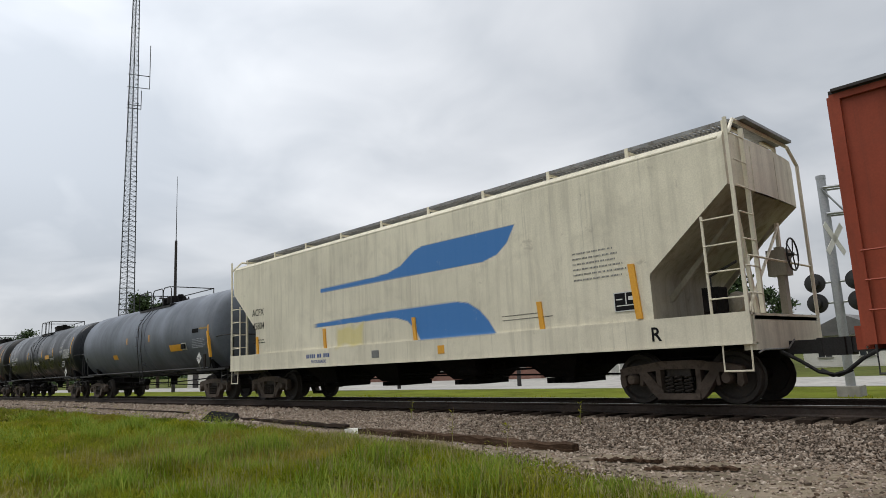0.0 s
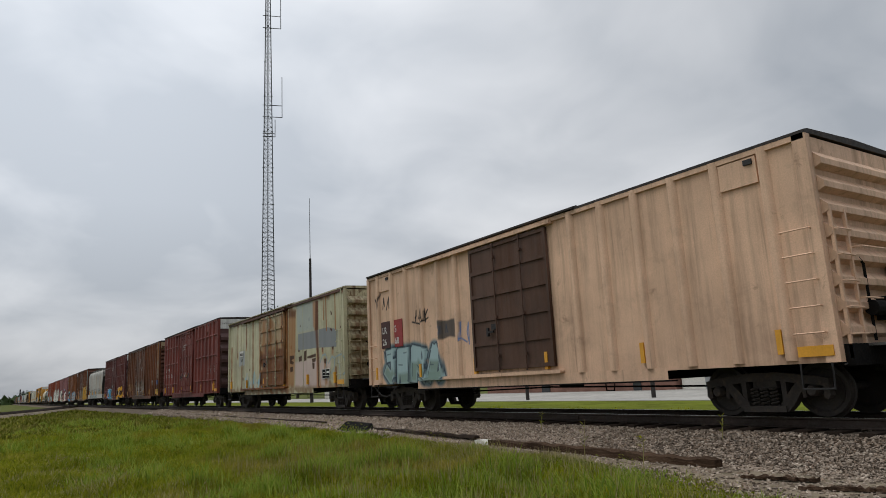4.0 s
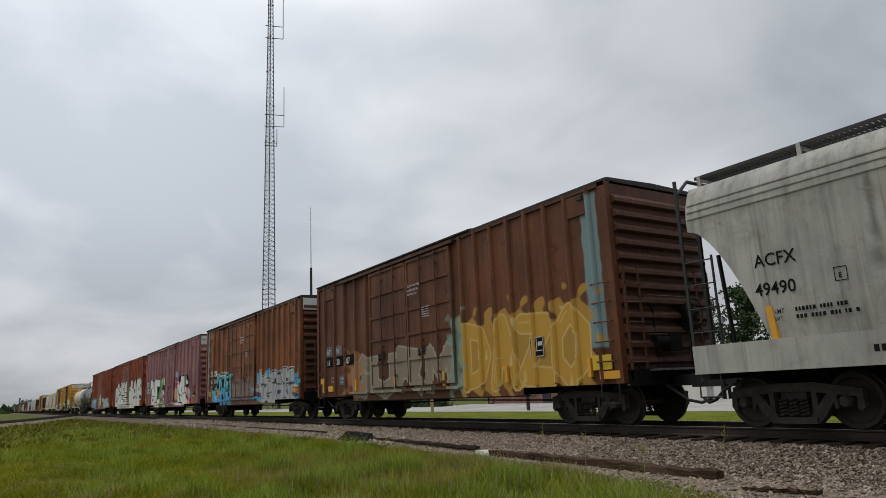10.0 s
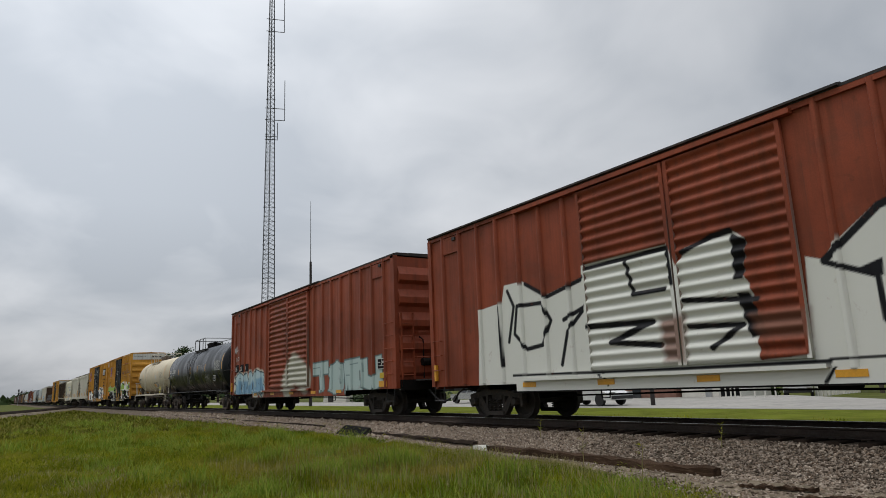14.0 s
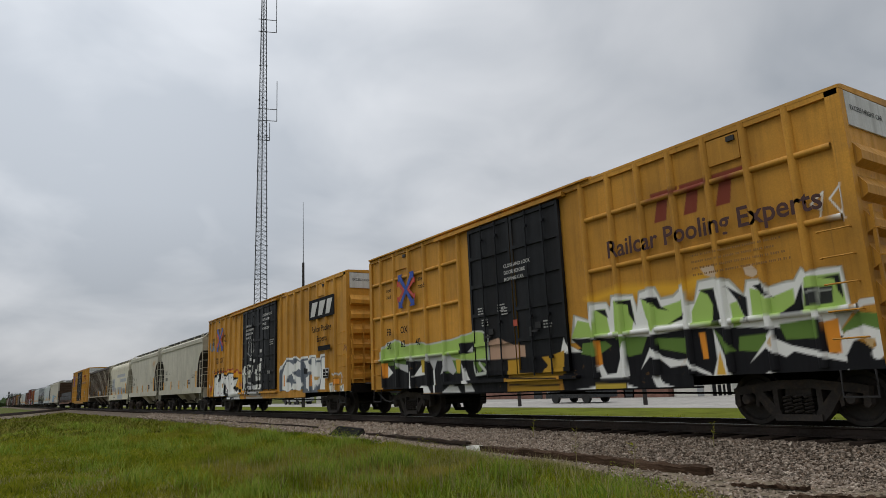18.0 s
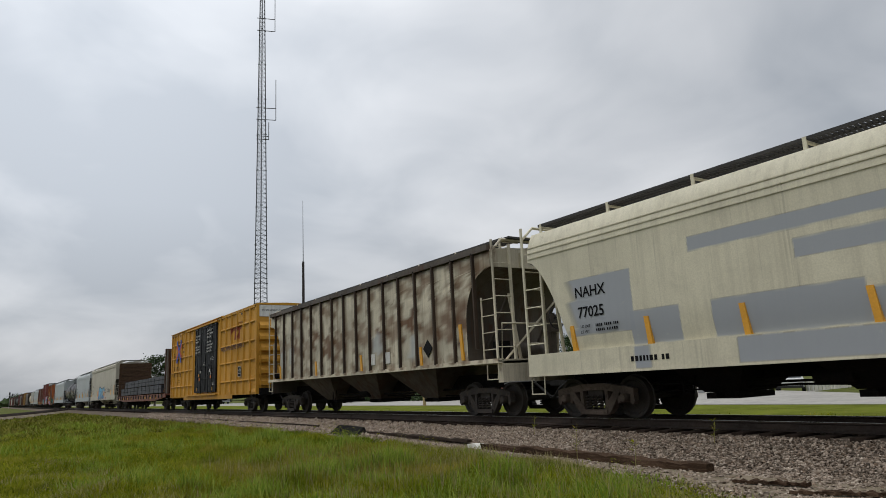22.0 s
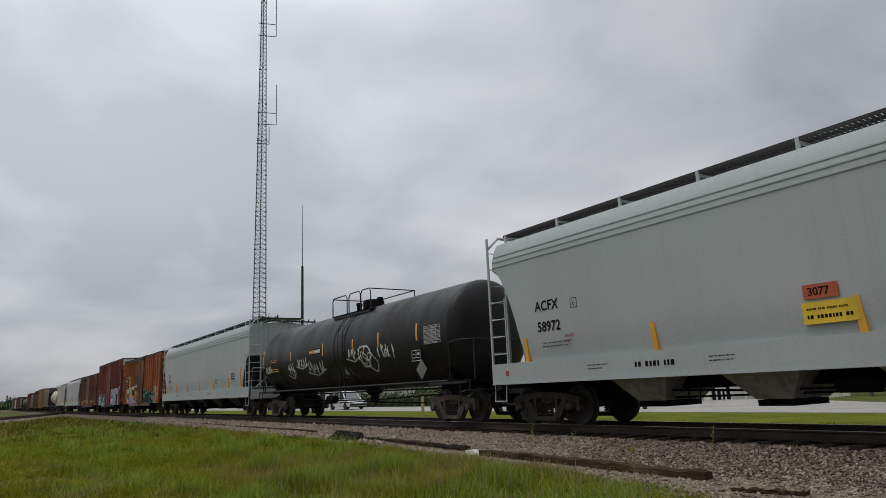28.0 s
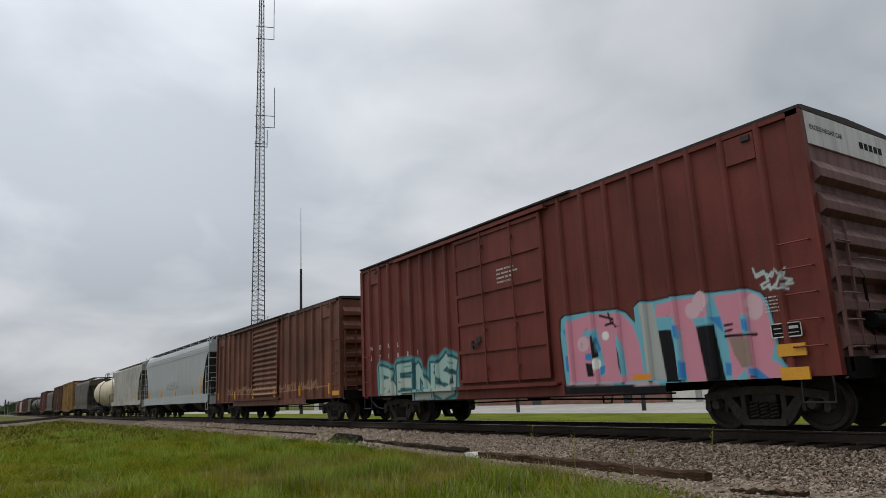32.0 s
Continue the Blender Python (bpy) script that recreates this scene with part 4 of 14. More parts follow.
        if reflect != "sides":
            part("reflector", Geo().box(half - 0.62, half - 0.05, -1.632, -1.6, bot + 0.1, bot + 0.26), M_REFLECT, car)
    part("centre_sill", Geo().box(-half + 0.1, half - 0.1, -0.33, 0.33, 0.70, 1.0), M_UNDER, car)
    add_brake_gear(car, half, rng)
    add_draft_gear(car, half, 1.02)
    for s in (-1, 1):
        add_truck(car, s * (half - inset))
    return car


def bar_code_panel(car, x, y, z, w=0.42, h=0.32):
    """The black inspection panel with white rims, two fields and bars."""
    p = part("inspection_panel", Geo().box(x, x + w, y - 0.004, y, z, z + h), M_BLACK, car)
    for a, b, c, d in ((0, w, 0, 0.018), (0, w, h - 0.018, h), (0, 0.018, 0, h), (w - 0.018, w, 0, h), (w * 0.48, w * 0.52, h * 0.35, h), (0.05, w - 0.05, h * 0.28, h * 0.33), (w * .1, w * .35, h * .6, h * .66), (w * .6, w * .9, h * .55, h * .75)):
        part("panel_mark", Geo().box(x + a, x + b, y - 0.008, y - 0.004, z + c, z + d), M_WHITE, p)


# ---------------------------------------------------------------- covered hoppers
def hopper(label, half, paint, dark, top=4.35, sill=(1.0, 1.42), round_side=True, inset=1.3, chutes=3, spray=None, walk_mat=None, ribbed=False, cut=1.35,
           seed=1, chute_paint=None, bracket=None, seams=True, ladder=None, detail=True, reflect=True, trough=False, angular=False, post_paint=None, lip=False, zc0=0.0, plates=4):
    """A covered hopper: full side over an open end frame with sloping sheet, deep sill, chutes and a roof walk."""
    rng = random.Random(seed)
    car = thing("covered_hopper", label, "railway car", "cars of the freight train")
    walk_mat, bracket, ladder, chute_paint, spray = walk_mat or M_DARKGRATE, bracket or paint, ladder or paint, chute_paint or dark, spray or Spray()
    zb = sill[1]
    eave = top - 0.62 if round_side else top - 0.12
    zcut = zc0 if zc0 else 3.45 if angular else eave - 0.05 if round_side else 3.75

    def width(z):
        if round_side:
            t = np.clip((z - eave) / (top - eave), 0, 1)
            return 1.60 - 0.09 * np.clip((2.2 - z) / 0.9, 0, 1) ** 2 - 0.20 * t ** 2.0
        return 1.58 - 0.07 * np.clip((z - eave) / (top - eave), 0, 1)

    def ends(z):
        if angular:
            return half - 0.12 - cut * np.clip((zcut - z) / 1.25, 0, 1)
        t = np.clip((zcut - z) / (zcut - zb if round_side else 1.35), 0, 1)
        arch = np.sqrt(1 - (1 - t) ** 2)
        return half - 0.18 - cut * ((t + arch) / 2 if round_side else arch)
    sharp = [(geo if kind == "p" else (min(p[0] for p in geo) - r, max(p[0] for p in geo) + r, min(p[1] for p in geo) - r, max(p[1] for p in geo) + r)) for kind, geo, r, color, soft, op in spray.layers if soft < 0.065]
    zs = np.unique(np.concatenate([axis_steps([q[2:] for q in sharp], zb, top, 0.028, 0.1), [eave, zcut]]))
    U = axis_steps([(q[0] / (half - 0.5), q[1] / (half - 0.5)) for q in sharp], -1, 1, 0.03 / half, 0.3 / half)
    nx = len(U)
    X = ends(zs)[:, None] * U[None, :]
    Z = np.repeat(zs[:, None], nx, 1)
    Y = -np.repeat(width(zs)[:, None], nx, 1)
    V = np.stack([X.ravel(), Y.ravel(), Z.ravel()], 1)
    i = (np.arange(len(zs) - 1)[:, None] * nx + np.arange(nx - 1)[None, :]).ravel()
    me = bulk_mesh("side_panel", V, np.stack([i, i + 1, i + nx + 1, i + nx], 1), paint)
    me.shade_smooth()
    spray_on(me, spray)
    part("side_panel", me, None, car)
    # the rest of the body: far side, sloping end sheets and roof
    zz = np.concatenate([np.linspace(zb, zcut, 16), np.linspace(zcut + 0.05, top, 6)])
    body = Geo()
    rows = []
    for z in zz:
        e, w = float(ends(z)), float(width(z))
        rows.append([(-e, w, z), (e, w, z)])
    body.loft([r for r in rows], cap=False, closed=False)
    part("far_side", body, paint, car)
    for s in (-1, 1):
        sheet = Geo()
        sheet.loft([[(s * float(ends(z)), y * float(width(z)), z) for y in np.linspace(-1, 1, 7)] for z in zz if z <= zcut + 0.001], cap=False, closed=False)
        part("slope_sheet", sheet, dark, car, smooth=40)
        wall = Geo()
        wall.loft([[(s * (float(ends(z)) + 0.06 * (1 - y * y)), y * float(width(z)), z) for y in np.linspace(-1, 1, 9)] for z in zz if z >= zcut - 0.001], cap=False, closed=False)
        part("end_wall", wall, paint, car, smooth=40)
        for y in (-0.55, 0.55):
            part("end_stiffener", Geo().box(min(s * (half - 0.13), s * (half - 0.06)), max(s * (half - 0.13), s * (half - 0.06)), y - 0.04, y + 0.04, zcut, top - 0.1), paint, car)
    roof = Geo()
    w = float(width(top))
    roof.prism([(-w, top - 0.02), (-w * 0.6, top + 0.03), (0, top + 0.08), (w * 0.6, top + 0.05), (w, top - 0.02)], "x", -half + 0.18, half - 0.18)
    part("roof", roof, paint, car)
    if trough:
        hatch = Geo().box(-half + 0.7, half - 0.7, -0.32, 0.32, top + 0.06, top + 0.17)
        part("hatch_cover", hatch, walk_mat, car)
    else:
        for hx in np.linspace(-half + 1.2, half - 1.2, max(4, int(half))):
            part("hatch_cover", Geo().lathe([(0.0, top + 0.2), (0.3, top + 0.18), (0.36, top + 0.12), (0.36, top + 0.04)], "z", (hx, 0, 0), 14), paint, car)
    # roof walk with its brackets
    zw = top + 0.26
    for s in (-1, 1):
        walk_g = Geo()
        y0, y1 = (-1.12, -0.52) if s < 0 else (0.52, 1.12)
        for yy in (y0, (y0 + y1) / 2, y1):
            walk_g.box(-half + 0.15, half - 0.15, yy - 0.015, yy + 0.015, zw - 0.03, zw + 0.03)
        n = int(half * 2 / (0.09 if s < 0 else 0.35))
        for xx in np.linspace(-half + 0.18, half - 0.18, n):
            walk_g.box(xx - 0.014, xx + 0.014, y0, y1, zw - 0.02, zw + 0.02)
        walk_ob = part("running_board", walk_g, walk_mat, car)
        for xx in np.linspace(-half + 0.25, half - 0.25, max(6, int(half * 2 / 1.75))):
            part("walk_bracket", Geo().box(xx - 0.035, xx + 0.035, s * 1.13 - 0.02, s * 1.13 + 0.02, top - 0.2, zw + 0.03).box(xx - 0.03, xx + 0.03, min(s * 1.13, s * 0.5), max(s * 1.13, s * 0.5), zw - 0.07, zw - 0.03), bracket, walk_ob)
    part("end_walk", Geo().box(half - 0.35, half + 0.1, -1.1, 1.1, zw - 0.03, zw + 0.02), walk_mat, car)
    if lip:
        part("eave_lip", Geo().prism([(-1.55, top - 0.34), (-1.63, top - 0.32), (-1.64, top - 0.1), (-1.5, top + 0.0)], "x", -half + 0.2, half - 0.2), paint, car)
    # ribs or seams on the side
    if ribbed:
        n = ribbed
        for xx in np.linspace(-half + 0.9, half - 0.9, n):
            z0 = zb + (0.3 if abs(xx) > half - 1.4 else 0)
            part("side_post", Geo().prism([(xx - 0.045, -1.57), (xx - 0.03, -1.66), (xx + 0.03, -1.66), (xx + 0.045, -1.57)], "z", z0, eave + 0.1), post_paint or paint, car)
        part("top_chord", Geo().box(-half + 0.2, half - 0.2, -1.66, -1.5, eave + 0.05, eave + 0.2), dark, car)
    elif seams:
        for k in range(3 if round_side else 1):
            z = eave + 0.02 + 0.13 * k
            part("roof_crimp", Geo().box(-half + 0.2, half - 0.2, -float(width(z)) - 0.018, -float(width(z)) + 0.05, z - 0.012, z + 0.012), paint, car)
    # sill and underframe
    V, F = painted_grid(spray, -half, half, sill[0], sill[1] + 0.02, lambda x, z: np.full(len(x), -1.635), 0.04, 0.5, 0.11)
    me = bulk_mesh("side_sill", V, F, paint)
    spray_on(me, spray)
    part("side_sill", me, None, car)
    part("sill_edge", Geo().box(-half, half, -1.63, -1.44, sill[1] - 0.03, sill[1] + 0.02), paint, car)
    part("sill_edge", Geo().box(-half, half, -1.65, -1.42, sill[0] - 0.03, sill[0]), paint, car)
    part("far_sill", Geo().box(-half, half, 1.5, 1.62, sill[0], sill[1]), paint, car)
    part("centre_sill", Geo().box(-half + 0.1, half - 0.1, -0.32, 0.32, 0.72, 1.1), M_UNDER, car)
    room = half - inset - 1.5
    pitch = 2 * room / chutes
    for k in range(chutes):
        cx = -room + pitch * (k + 0.5)
        a, b = min(pitch * 0.42, 1.9), min(pitch * 0.13, 0.42)
        c = part("discharge_chute", Geo().loft([[(cx - a, -1.45, zb), (cx + a, -1.45, zb), (cx + a, 1.45, zb), (cx - a, 1.45, zb)],
                                                [(cx - b, -0.62, 0.5), (cx + b, -0.62, 0.5), (cx + b, 0.62, 0.5), (cx - b, 0.62, 0.5)]]), chute_paint, car)
        part("outlet_gate", Geo().box(cx - b * 0.95, cx + b * 0.95, -0.6, 0.6, 0.38, 0.49).lathe([(0.0, -0.85), (0.05, -0.85), (0.05, 0.85), (0.0, 0.85)], "y", (cx, 0, 0.45), 8), M_UNDER, c)
    # end frames
    for s in (-1, 1):
        e = s * half
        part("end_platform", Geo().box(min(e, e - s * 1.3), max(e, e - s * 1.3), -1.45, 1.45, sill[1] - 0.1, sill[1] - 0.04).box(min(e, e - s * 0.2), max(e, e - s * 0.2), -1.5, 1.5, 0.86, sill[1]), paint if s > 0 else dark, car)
        for y in (-1.2, 1.2):
            part("end_strut", Geo().tube([(e - s * 0.25, y * 0.55, sill[1]), (e - s * 0.3, y * 0.75, 3.1)], 0.045, 6), ladder, car)
        lad = part("ladder", Geo().box(min(e, e - s * 0.06), max(e, e - s * 0.06), -1.63, -1.59, sill[0] + 0.05, top + 0.18), ladder, car, "side ladder at the car's end")
        part("stile", Geo().tube([(e - s * 0.62, -1.6, sill[1]), (e - s * 0.62, -1.6, 3.0)], 0.025, 5), ladder, lad)
        part("stile", Geo().box(min(e + s * 0.02, e - s * 0.05), max(e + s * 0.02, e - s * 0.05), -1.06, -1.0, sill[1], top + 0.1), ladder, lad)
        for z in np.arange(sill[1] + 0.25, 3.0, 0.42):
            part("rung", Geo().tube([(e - s * 0.03, -1.62, z), (e - s * 0.62, -1.62, z)], 0.013, 5), ladder, lad)
        for z in np.arange(sill[1] + 0.3, top + 0.1, 0.42):
            part("rung", Geo().tube([(e + s * 0.02, -1.6, z), (e + s * 0.02, -1.03, z)], 0.013, 5), ladder, lad)
        part("top_brace", Geo().tube([(e - s * 0.02, -1.6, top - 0.1), (e - s * 0.05, -1.25, top + 0.22), (e - s * 0.05, 1.25, top + 0.22), (e - s * 0.02, 1.6, top - 0.1), (e - s * 0.02, 1.6, sill[1])], 0.035, 6), ladder, car)
        part("sill_step", Geo().tube([(e - s * 0.05, -1.6, sill[0]), (e - s * 0.05, -1.62, sill[0] - 0.42), (e - s * 0.5, -1.62, sill[0] - 0.42), (e - s * 0.5, -1.6, sill[0])], 0.02, 5), ladder, car)
    if detail:
        for y in (-0.9, 0.9):
            part("slope_rib", Geo().prism([(half - 0.28, 3.1), (half - 0.34, 3.1), (half - 0.3 - cut * 0.95, 1.75), (half - 0.22 - cut * 0.9, 1.75)], "y", y - 0.035, y + 0.035), dark, car)
        part("end_brace", Geo().tube([(half - 0.2, -1.2, sill[1]), (half - 0.28, 0.9, 3.05)], 0.03, 6), ladder, car)
        part("end_pipe", Geo().tube([(half - 0.9, -0.9, sill[1]), (half - 0.9, -0.9, 2.1), (half - 0.4, -0.9, 2.3)], 0.025, 5), M_BLACKIRON, car)
        part("brake_valve", Geo().box(half - 1.05, half - 0.75, -0.95, -0.6, sill[1], sill[1] + 0.5).box(half - 1.0, half - 0.8, -1.0, -0.6, sill[1] + 0.1, sill[1] + 0.35), M_UNDER, car)
        brake_wheel(car, half + 0.06, 0.45, 2.45, M_BLACKIRON)
        part("brake_stand", Geo().box(half - 0.22, half - 0.1, 0.36, 0.54, sill[1], 2.6).box(half - 0.35, half - 0.02, 0.3, 0.6, 2.1, 2.55), dark, car)
        part("handrail", Geo().tube([(half + 0.0, -1.5, sill[1]), (half + 0.02, -1.45, 2.3), (half + 0.02, 1.45, 2.3), (half, 1.5, sill[1])], 0.02, 5), ladder, car)
        part("air_reservoir", Geo().lathe([(0.0, -0.5), (0.16, -0.45), (0.2, -0.35), (0.2, 0.35), (0.16, 0.45), (0.0, 0.5)], "y", (half - 0.7, 0.0, sill[1] + 0.24), 12), dark, car, smooth=40)
    if reflect:
        for px in np.linspace(-half + cut + 0.25, half - cut - 2.6, plates):
            part("reflector", Geo().prism([(px - 0.07, zb + 0.55), (px + 0.04, zb + 0.55), (px + 0.09, zb + 0.02), (px - 0.02, zb + 0.02)], "y", -1.618, -1.5), M_REFLECT, car)
        part("reflector", Geo().prism([(half - cut - 0.52, zb + 1.0), (half - cut - 0.4, zb + 1.0), (half - cut - 0.32, zb + 0.05), (half - cut - 0.44, zb + 0.05)], "y", -1.625, -1.5), M_REFLECT, car)
    add_brake_gear(car, half, rng)
    add_draft_gear(car, half, 0.9)
    for s in (-1, 1):
        add_truck(car, s * (half - inset), brown=seed % 2 == 0)
    return car


# ---------------------------------------------------------------- tank cars
def tank_car(label, tc, paint, trim, radius=1.48, zc=2.6, over=1.95, spray=None, seed=1, platform=0.0, band=True, running_board=False, dish=0.62, rail_mat=None, reach=1.6, marks=None, climb=-0.58):
    """A tank car about its middle; tc: half the distance between truck centres."""
    rng = random.Random(seed)
    car = thing("tank_car", label, "railway car", "cars of the freight train")
    spray, rail_mat = spray or Spray(), rail_mat or M_BLACKIRON
    end = tc + over
    flat = end - dish
    prof = [(0.02, -end)] + [(radius * math.sin(a), -flat - dish * math.cos(a)) for a in np.linspace(0.2, math.pi / 2, 9)]
    prof += [(radius, x) for x in np.arange(-flat + 0.06, flat, 0.045 if spray.layers else 0.25)] + [(r, -a) for r, a in prof[::-1]]
    P = np.array(prof)
    A = np.concatenate([np.linspace(-math.pi * 0.75, math.pi * 0.75, 40), np.linspace(math.pi * 0.75, math.pi * 1.25, 66 if spray.layers else 16)[1:-1]])
    n = len(A)
    V = np.stack([np.repeat(P[:, 1], n), (P[:, 0, None] * np.cos(A)).ravel(), zc + (P[:, 0, None] * np.sin(A)).ravel()], 1)
    j = np.arange(n)
    F = np.concatenate([np.stack([i * n + j, i * n + (j + 1) % n, (i + 1) * n + (j + 1) % n, (i + 1) * n + j], 1) for i in range(len(P) - 1)])
    me = bulk_mesh("tank", V, F, paint)
    me.shade_smooth()
    spray_on(me, spray)
    part("tank", me, None, car)
    if band:
        for x in (platform - 0.45, platform + 0.45):
            part("jacket_band", Geo().lathe([(radius - 0.01, x - 0.05), (radius + 0.018, x - 0.05), (radius + 0.018, x + 0.05), (radius - 0.01, x + 0.05)], "x", (0, 0, zc), 48), paint, car, smooth=30)
    for s in (-1, 1):
        part("saddle", Geo().prism([(-1.0, 1.05), (1.0, 1.05), (1.15, zc - radius * 0.66), (0.6, zc - radius * 0.93), (0, zc - radius - 0.02), (-0.6, zc - radius * 0.93), (-1.15, zc - radius * 0.66)], "x", s * tc - 0.14, s * tc + 0.14), trim, car)
        part("brake_platform", Geo().box(min(s * (tc - 0.6), s * (end + 0.3)), max(s * (tc - 0.6), s * (end + 0.3)), -1.45, -1.1, 1.04, 1.1), rail_mat, car)
        part("stub_sill", Geo().box(min(s * (tc - 1.6), s * (end + 0.55)), max(s * (tc - 1.6), s * (end + 0.55)), -0.33, 0.33, 0.72, 1.1), trim, car)
        part("end_deck", Geo().box(min(s * (end - 0.35), s * (end + 0.5)), max(s * (end - 0.35), s * (end + 0.5)), -1.4, 1.4, 1.08, 1.14), trim, car)
        e = s * (end + 0.42)
        part("end_handrail", Geo().tube([(s * (tc + 0.5), -1.42, 1.14), (s * (tc + 0.55), -1.46, 2.15), (s * (end + 0.05), -1.46, 2.2), (e, -1.2, 2.2), (e, 1.2, 2.2), (s * (end + 0.05), 1.46, 2.2), (s * (tc + 0.55), 1.46, 2.15), (s * (tc + 0.5), 1.42, 1.14)], 0.024, 6).tube([(e, -1.2, 2.2), (e, -1.2, 1.1)], 0.024, 6).tube([(e, 1.2, 2.2), (e, 1.2, 1.1)], 0.024, 6), rail_mat, car, smooth=60)
        part("sill_step", Geo().tube([(e, -1.4, 1.1), (e, -1.42, 0.62), (e - s * 0.45, -1.42, 0.62), (e - s * 0.45, -1.4, 1.1)], 0.02, 5), rail_mat, car)
        add_truck(car, s * tc, brown=True)
    part("side_rail", Geo().tube([(-tc - 0.4, -1.42, 1.13), (tc + 0.4, -1.42, 1.13)], 0.035, 6).tube([(-tc - 0.4, 1.42, 1.13), (tc + 0.4, 1.42, 1.13)], 0.035, 6), rail_mat, car)
    if running_board:
        part("running_board", Geo().box(-tc - 0.5, tc + 0.5, -1.5, -1.2, 1.05, 1.10), rail_mat, car)
        for x in np.linspace(-tc + 0.8, tc - 0.8, 5):
            part("board_brace", Geo().tube([(x, -1.4, 1.1), (x + 0.25, -1.3, 1.7)], 0.022, 5), rail_mat, car)
    for x in (-tc * 0.45, tc * 0.38):
        part("pipe_drop", Geo().tube([(x, -0.7, zc - radius + 0.2), (x, -0.72, 0.95)], 0.025, 5), trim, car)
    part("heater_pipe", Geo().tube([(-tc + 1.0, -0.72, 0.95), (tc - 1.0, -0.72, 0.95)], 0.028, 6), trim, car)
    part("bottom_outlet", Geo().lathe([(0.0, 0.55), (0.14, 0.55), (0.14, 0.8), (0.3, 0.9), (0.3, 1.15), (0.0, 1.15)], "z", (platform, 0, 0), 14), trim, car, smooth=40)
    # loading platform with its rails, manway and valves
    zt = zc + radius
    p0, p1 = platform - reach, platform + reach
    deck = part("loading_platform", Geo().box(p0, p1, -0.95, -0.35, zt - 0.22, zt - 0.17).box(p0, p1, 0.35, 0.95, zt - 0.22, zt - 0.17).box(p0 + 0.1, p1 - 0.1, -0.95, -0.9, zt - 0.3, zt - 0.17), rail_mat, car)
    for x0, x1 in ((p0, platform - reach * 0.2), (platform - reach * 0.1, platform + reach * 0.5), (platform + reach * 0.52, p1)):
        part("guard_rail", Geo().tube([(x0, -0.95, zt - 0.2), (x0, -0.95, zt + 0.4), (x0 + 0.12, -0.95, zt + 0.52), (x1 - 0.12, -0.95, zt + 0.52), (x1, -0.95, zt + 0.4), (x1, -0.95, zt - 0.2)], 0.022, 6), rail_mat, deck, smooth=60)
    part("guard_rail", Geo().tube([(p0, -0.95, zt + 0.5), (p0, 0.95, zt + 0.5), (p1, 0.95, zt + 0.5), (p1, -0.95, zt + 0.5)], 0.022, 6).tube([(p0, 0.95, zt - 0.2), (p0, 0.95, zt + 0.5)], 0.022, 6).tube([(p1, 0.95, zt - 0.2), (p1, 0.95, zt + 0.5)], 0.022, 6), rail_mat, deck)
    part("manway", Geo().lathe([(0.42, zt - 0.1), (0.42, zt + 0.22), (0.38, zt + 0.3), (0.0, zt + 0.34)], "z", (platform + 0.1, 0, 0), 18), trim, car, smooth=40)
    for x in (-0.85, 0.9):
        part("valve", Geo().lathe([(0.1, zt - 0.05), (0.1, zt + 0.18), (0.14, zt + 0.2), (0.12, zt + 0.3), (0.0, zt + 0.32)], "z", (platform + x, -0.15, 0), 10), trim, car, smooth=40)
    lad = part("ladder", Geo().tube([(platform + climb - 0.2, -0.98, zt - 0.2), (platform + climb - 0.2, -1.56, zc + 0.6), (platform + climb - 0.2, -1.6, zc - 0.4), (platform + climb - 0.2, -1.48, 1.0), (platform + climb - 0.2, -1.45, 0.65)], 0.018, 5).tube([(platform + climb + 0.2, -0.98, zt - 0.2), (platform + climb + 0.2, -1.56, zc + 0.6), (platform + climb + 0.2, -1.6, zc - 0.4), (platform + climb + 0.2, -1.48, 1.0), (platform + climb + 0.2, -1.45, 0.65)], 0.018, 5), rail_mat, car)
    for z in np.arange(0.75, zt - 0.3, 0.36):
        y = -1.47 if z < 1.3 else -0.06 - math.sqrt(max(0.3, (radius + 0.1) ** 2 - (z - zc) ** 2))
        part("rung", Geo().tube([(platform + climb - 0.2, y, z), (platform + climb + 0.2, y, z)], 0.012, 5), rail_mat, lad)
    # curved reflectors on the flank

    def hug(x0, x1, z0, z1, mat, name, lean=0.0):
        g = Geo()
        rows = []
        for z in np.linspace(z0, z1, 7):
            y = -math.sqrt(max(0.01, (radius + 0.008) ** 2 - (z - zc) ** 2))
            d = lean * (z1 - z)
            rows.append([(x0 + d, y, z), (x1 + d, y, z)])
        g.loft(rows, cap=False, closed=False)
        return part(name, g, mat, car)
    for px, h in marks or ((-end + 0.5, 0.7), (-tc * 0.62, 0.45), (-tc * 0.32, 0.4), (tc * 0.2, 0.4), (tc * 0.5, 0.45), (tc - 0.1, 0.9)):
        hug(px, px + 0.1, zc - 0.15, zc - 0.15 + h, M_REFLECT, "reflector", 0.05)
    add_draft_gear(car, end + 0.1, 0.55 + 0.35)
    add_brake_gear(car, tc, rng)
    return car, hug, end, radius, zc


# ---------------------------------------------------------------- ground, track bed and rails
NEAR_Z, BED_Z = -0.60, -0.22


def wye(x):
    """The curved track that leaves the main line towards the near side."""
    return -((x + 165.0) ** 2) / 500.0 if x > -165 else 0.0


def ground_z(x, y):
    z = np.full_like(x, NEAR_Z)
    z = z - 0.015 * np.clip(y - 20, 0, 40)
    return z + 0.05 * np.sin(x * 0.21 + 1.0) * np.sin(y * 0.33) * (np.abs(y) > 4) * (np.abs(y) < 60)


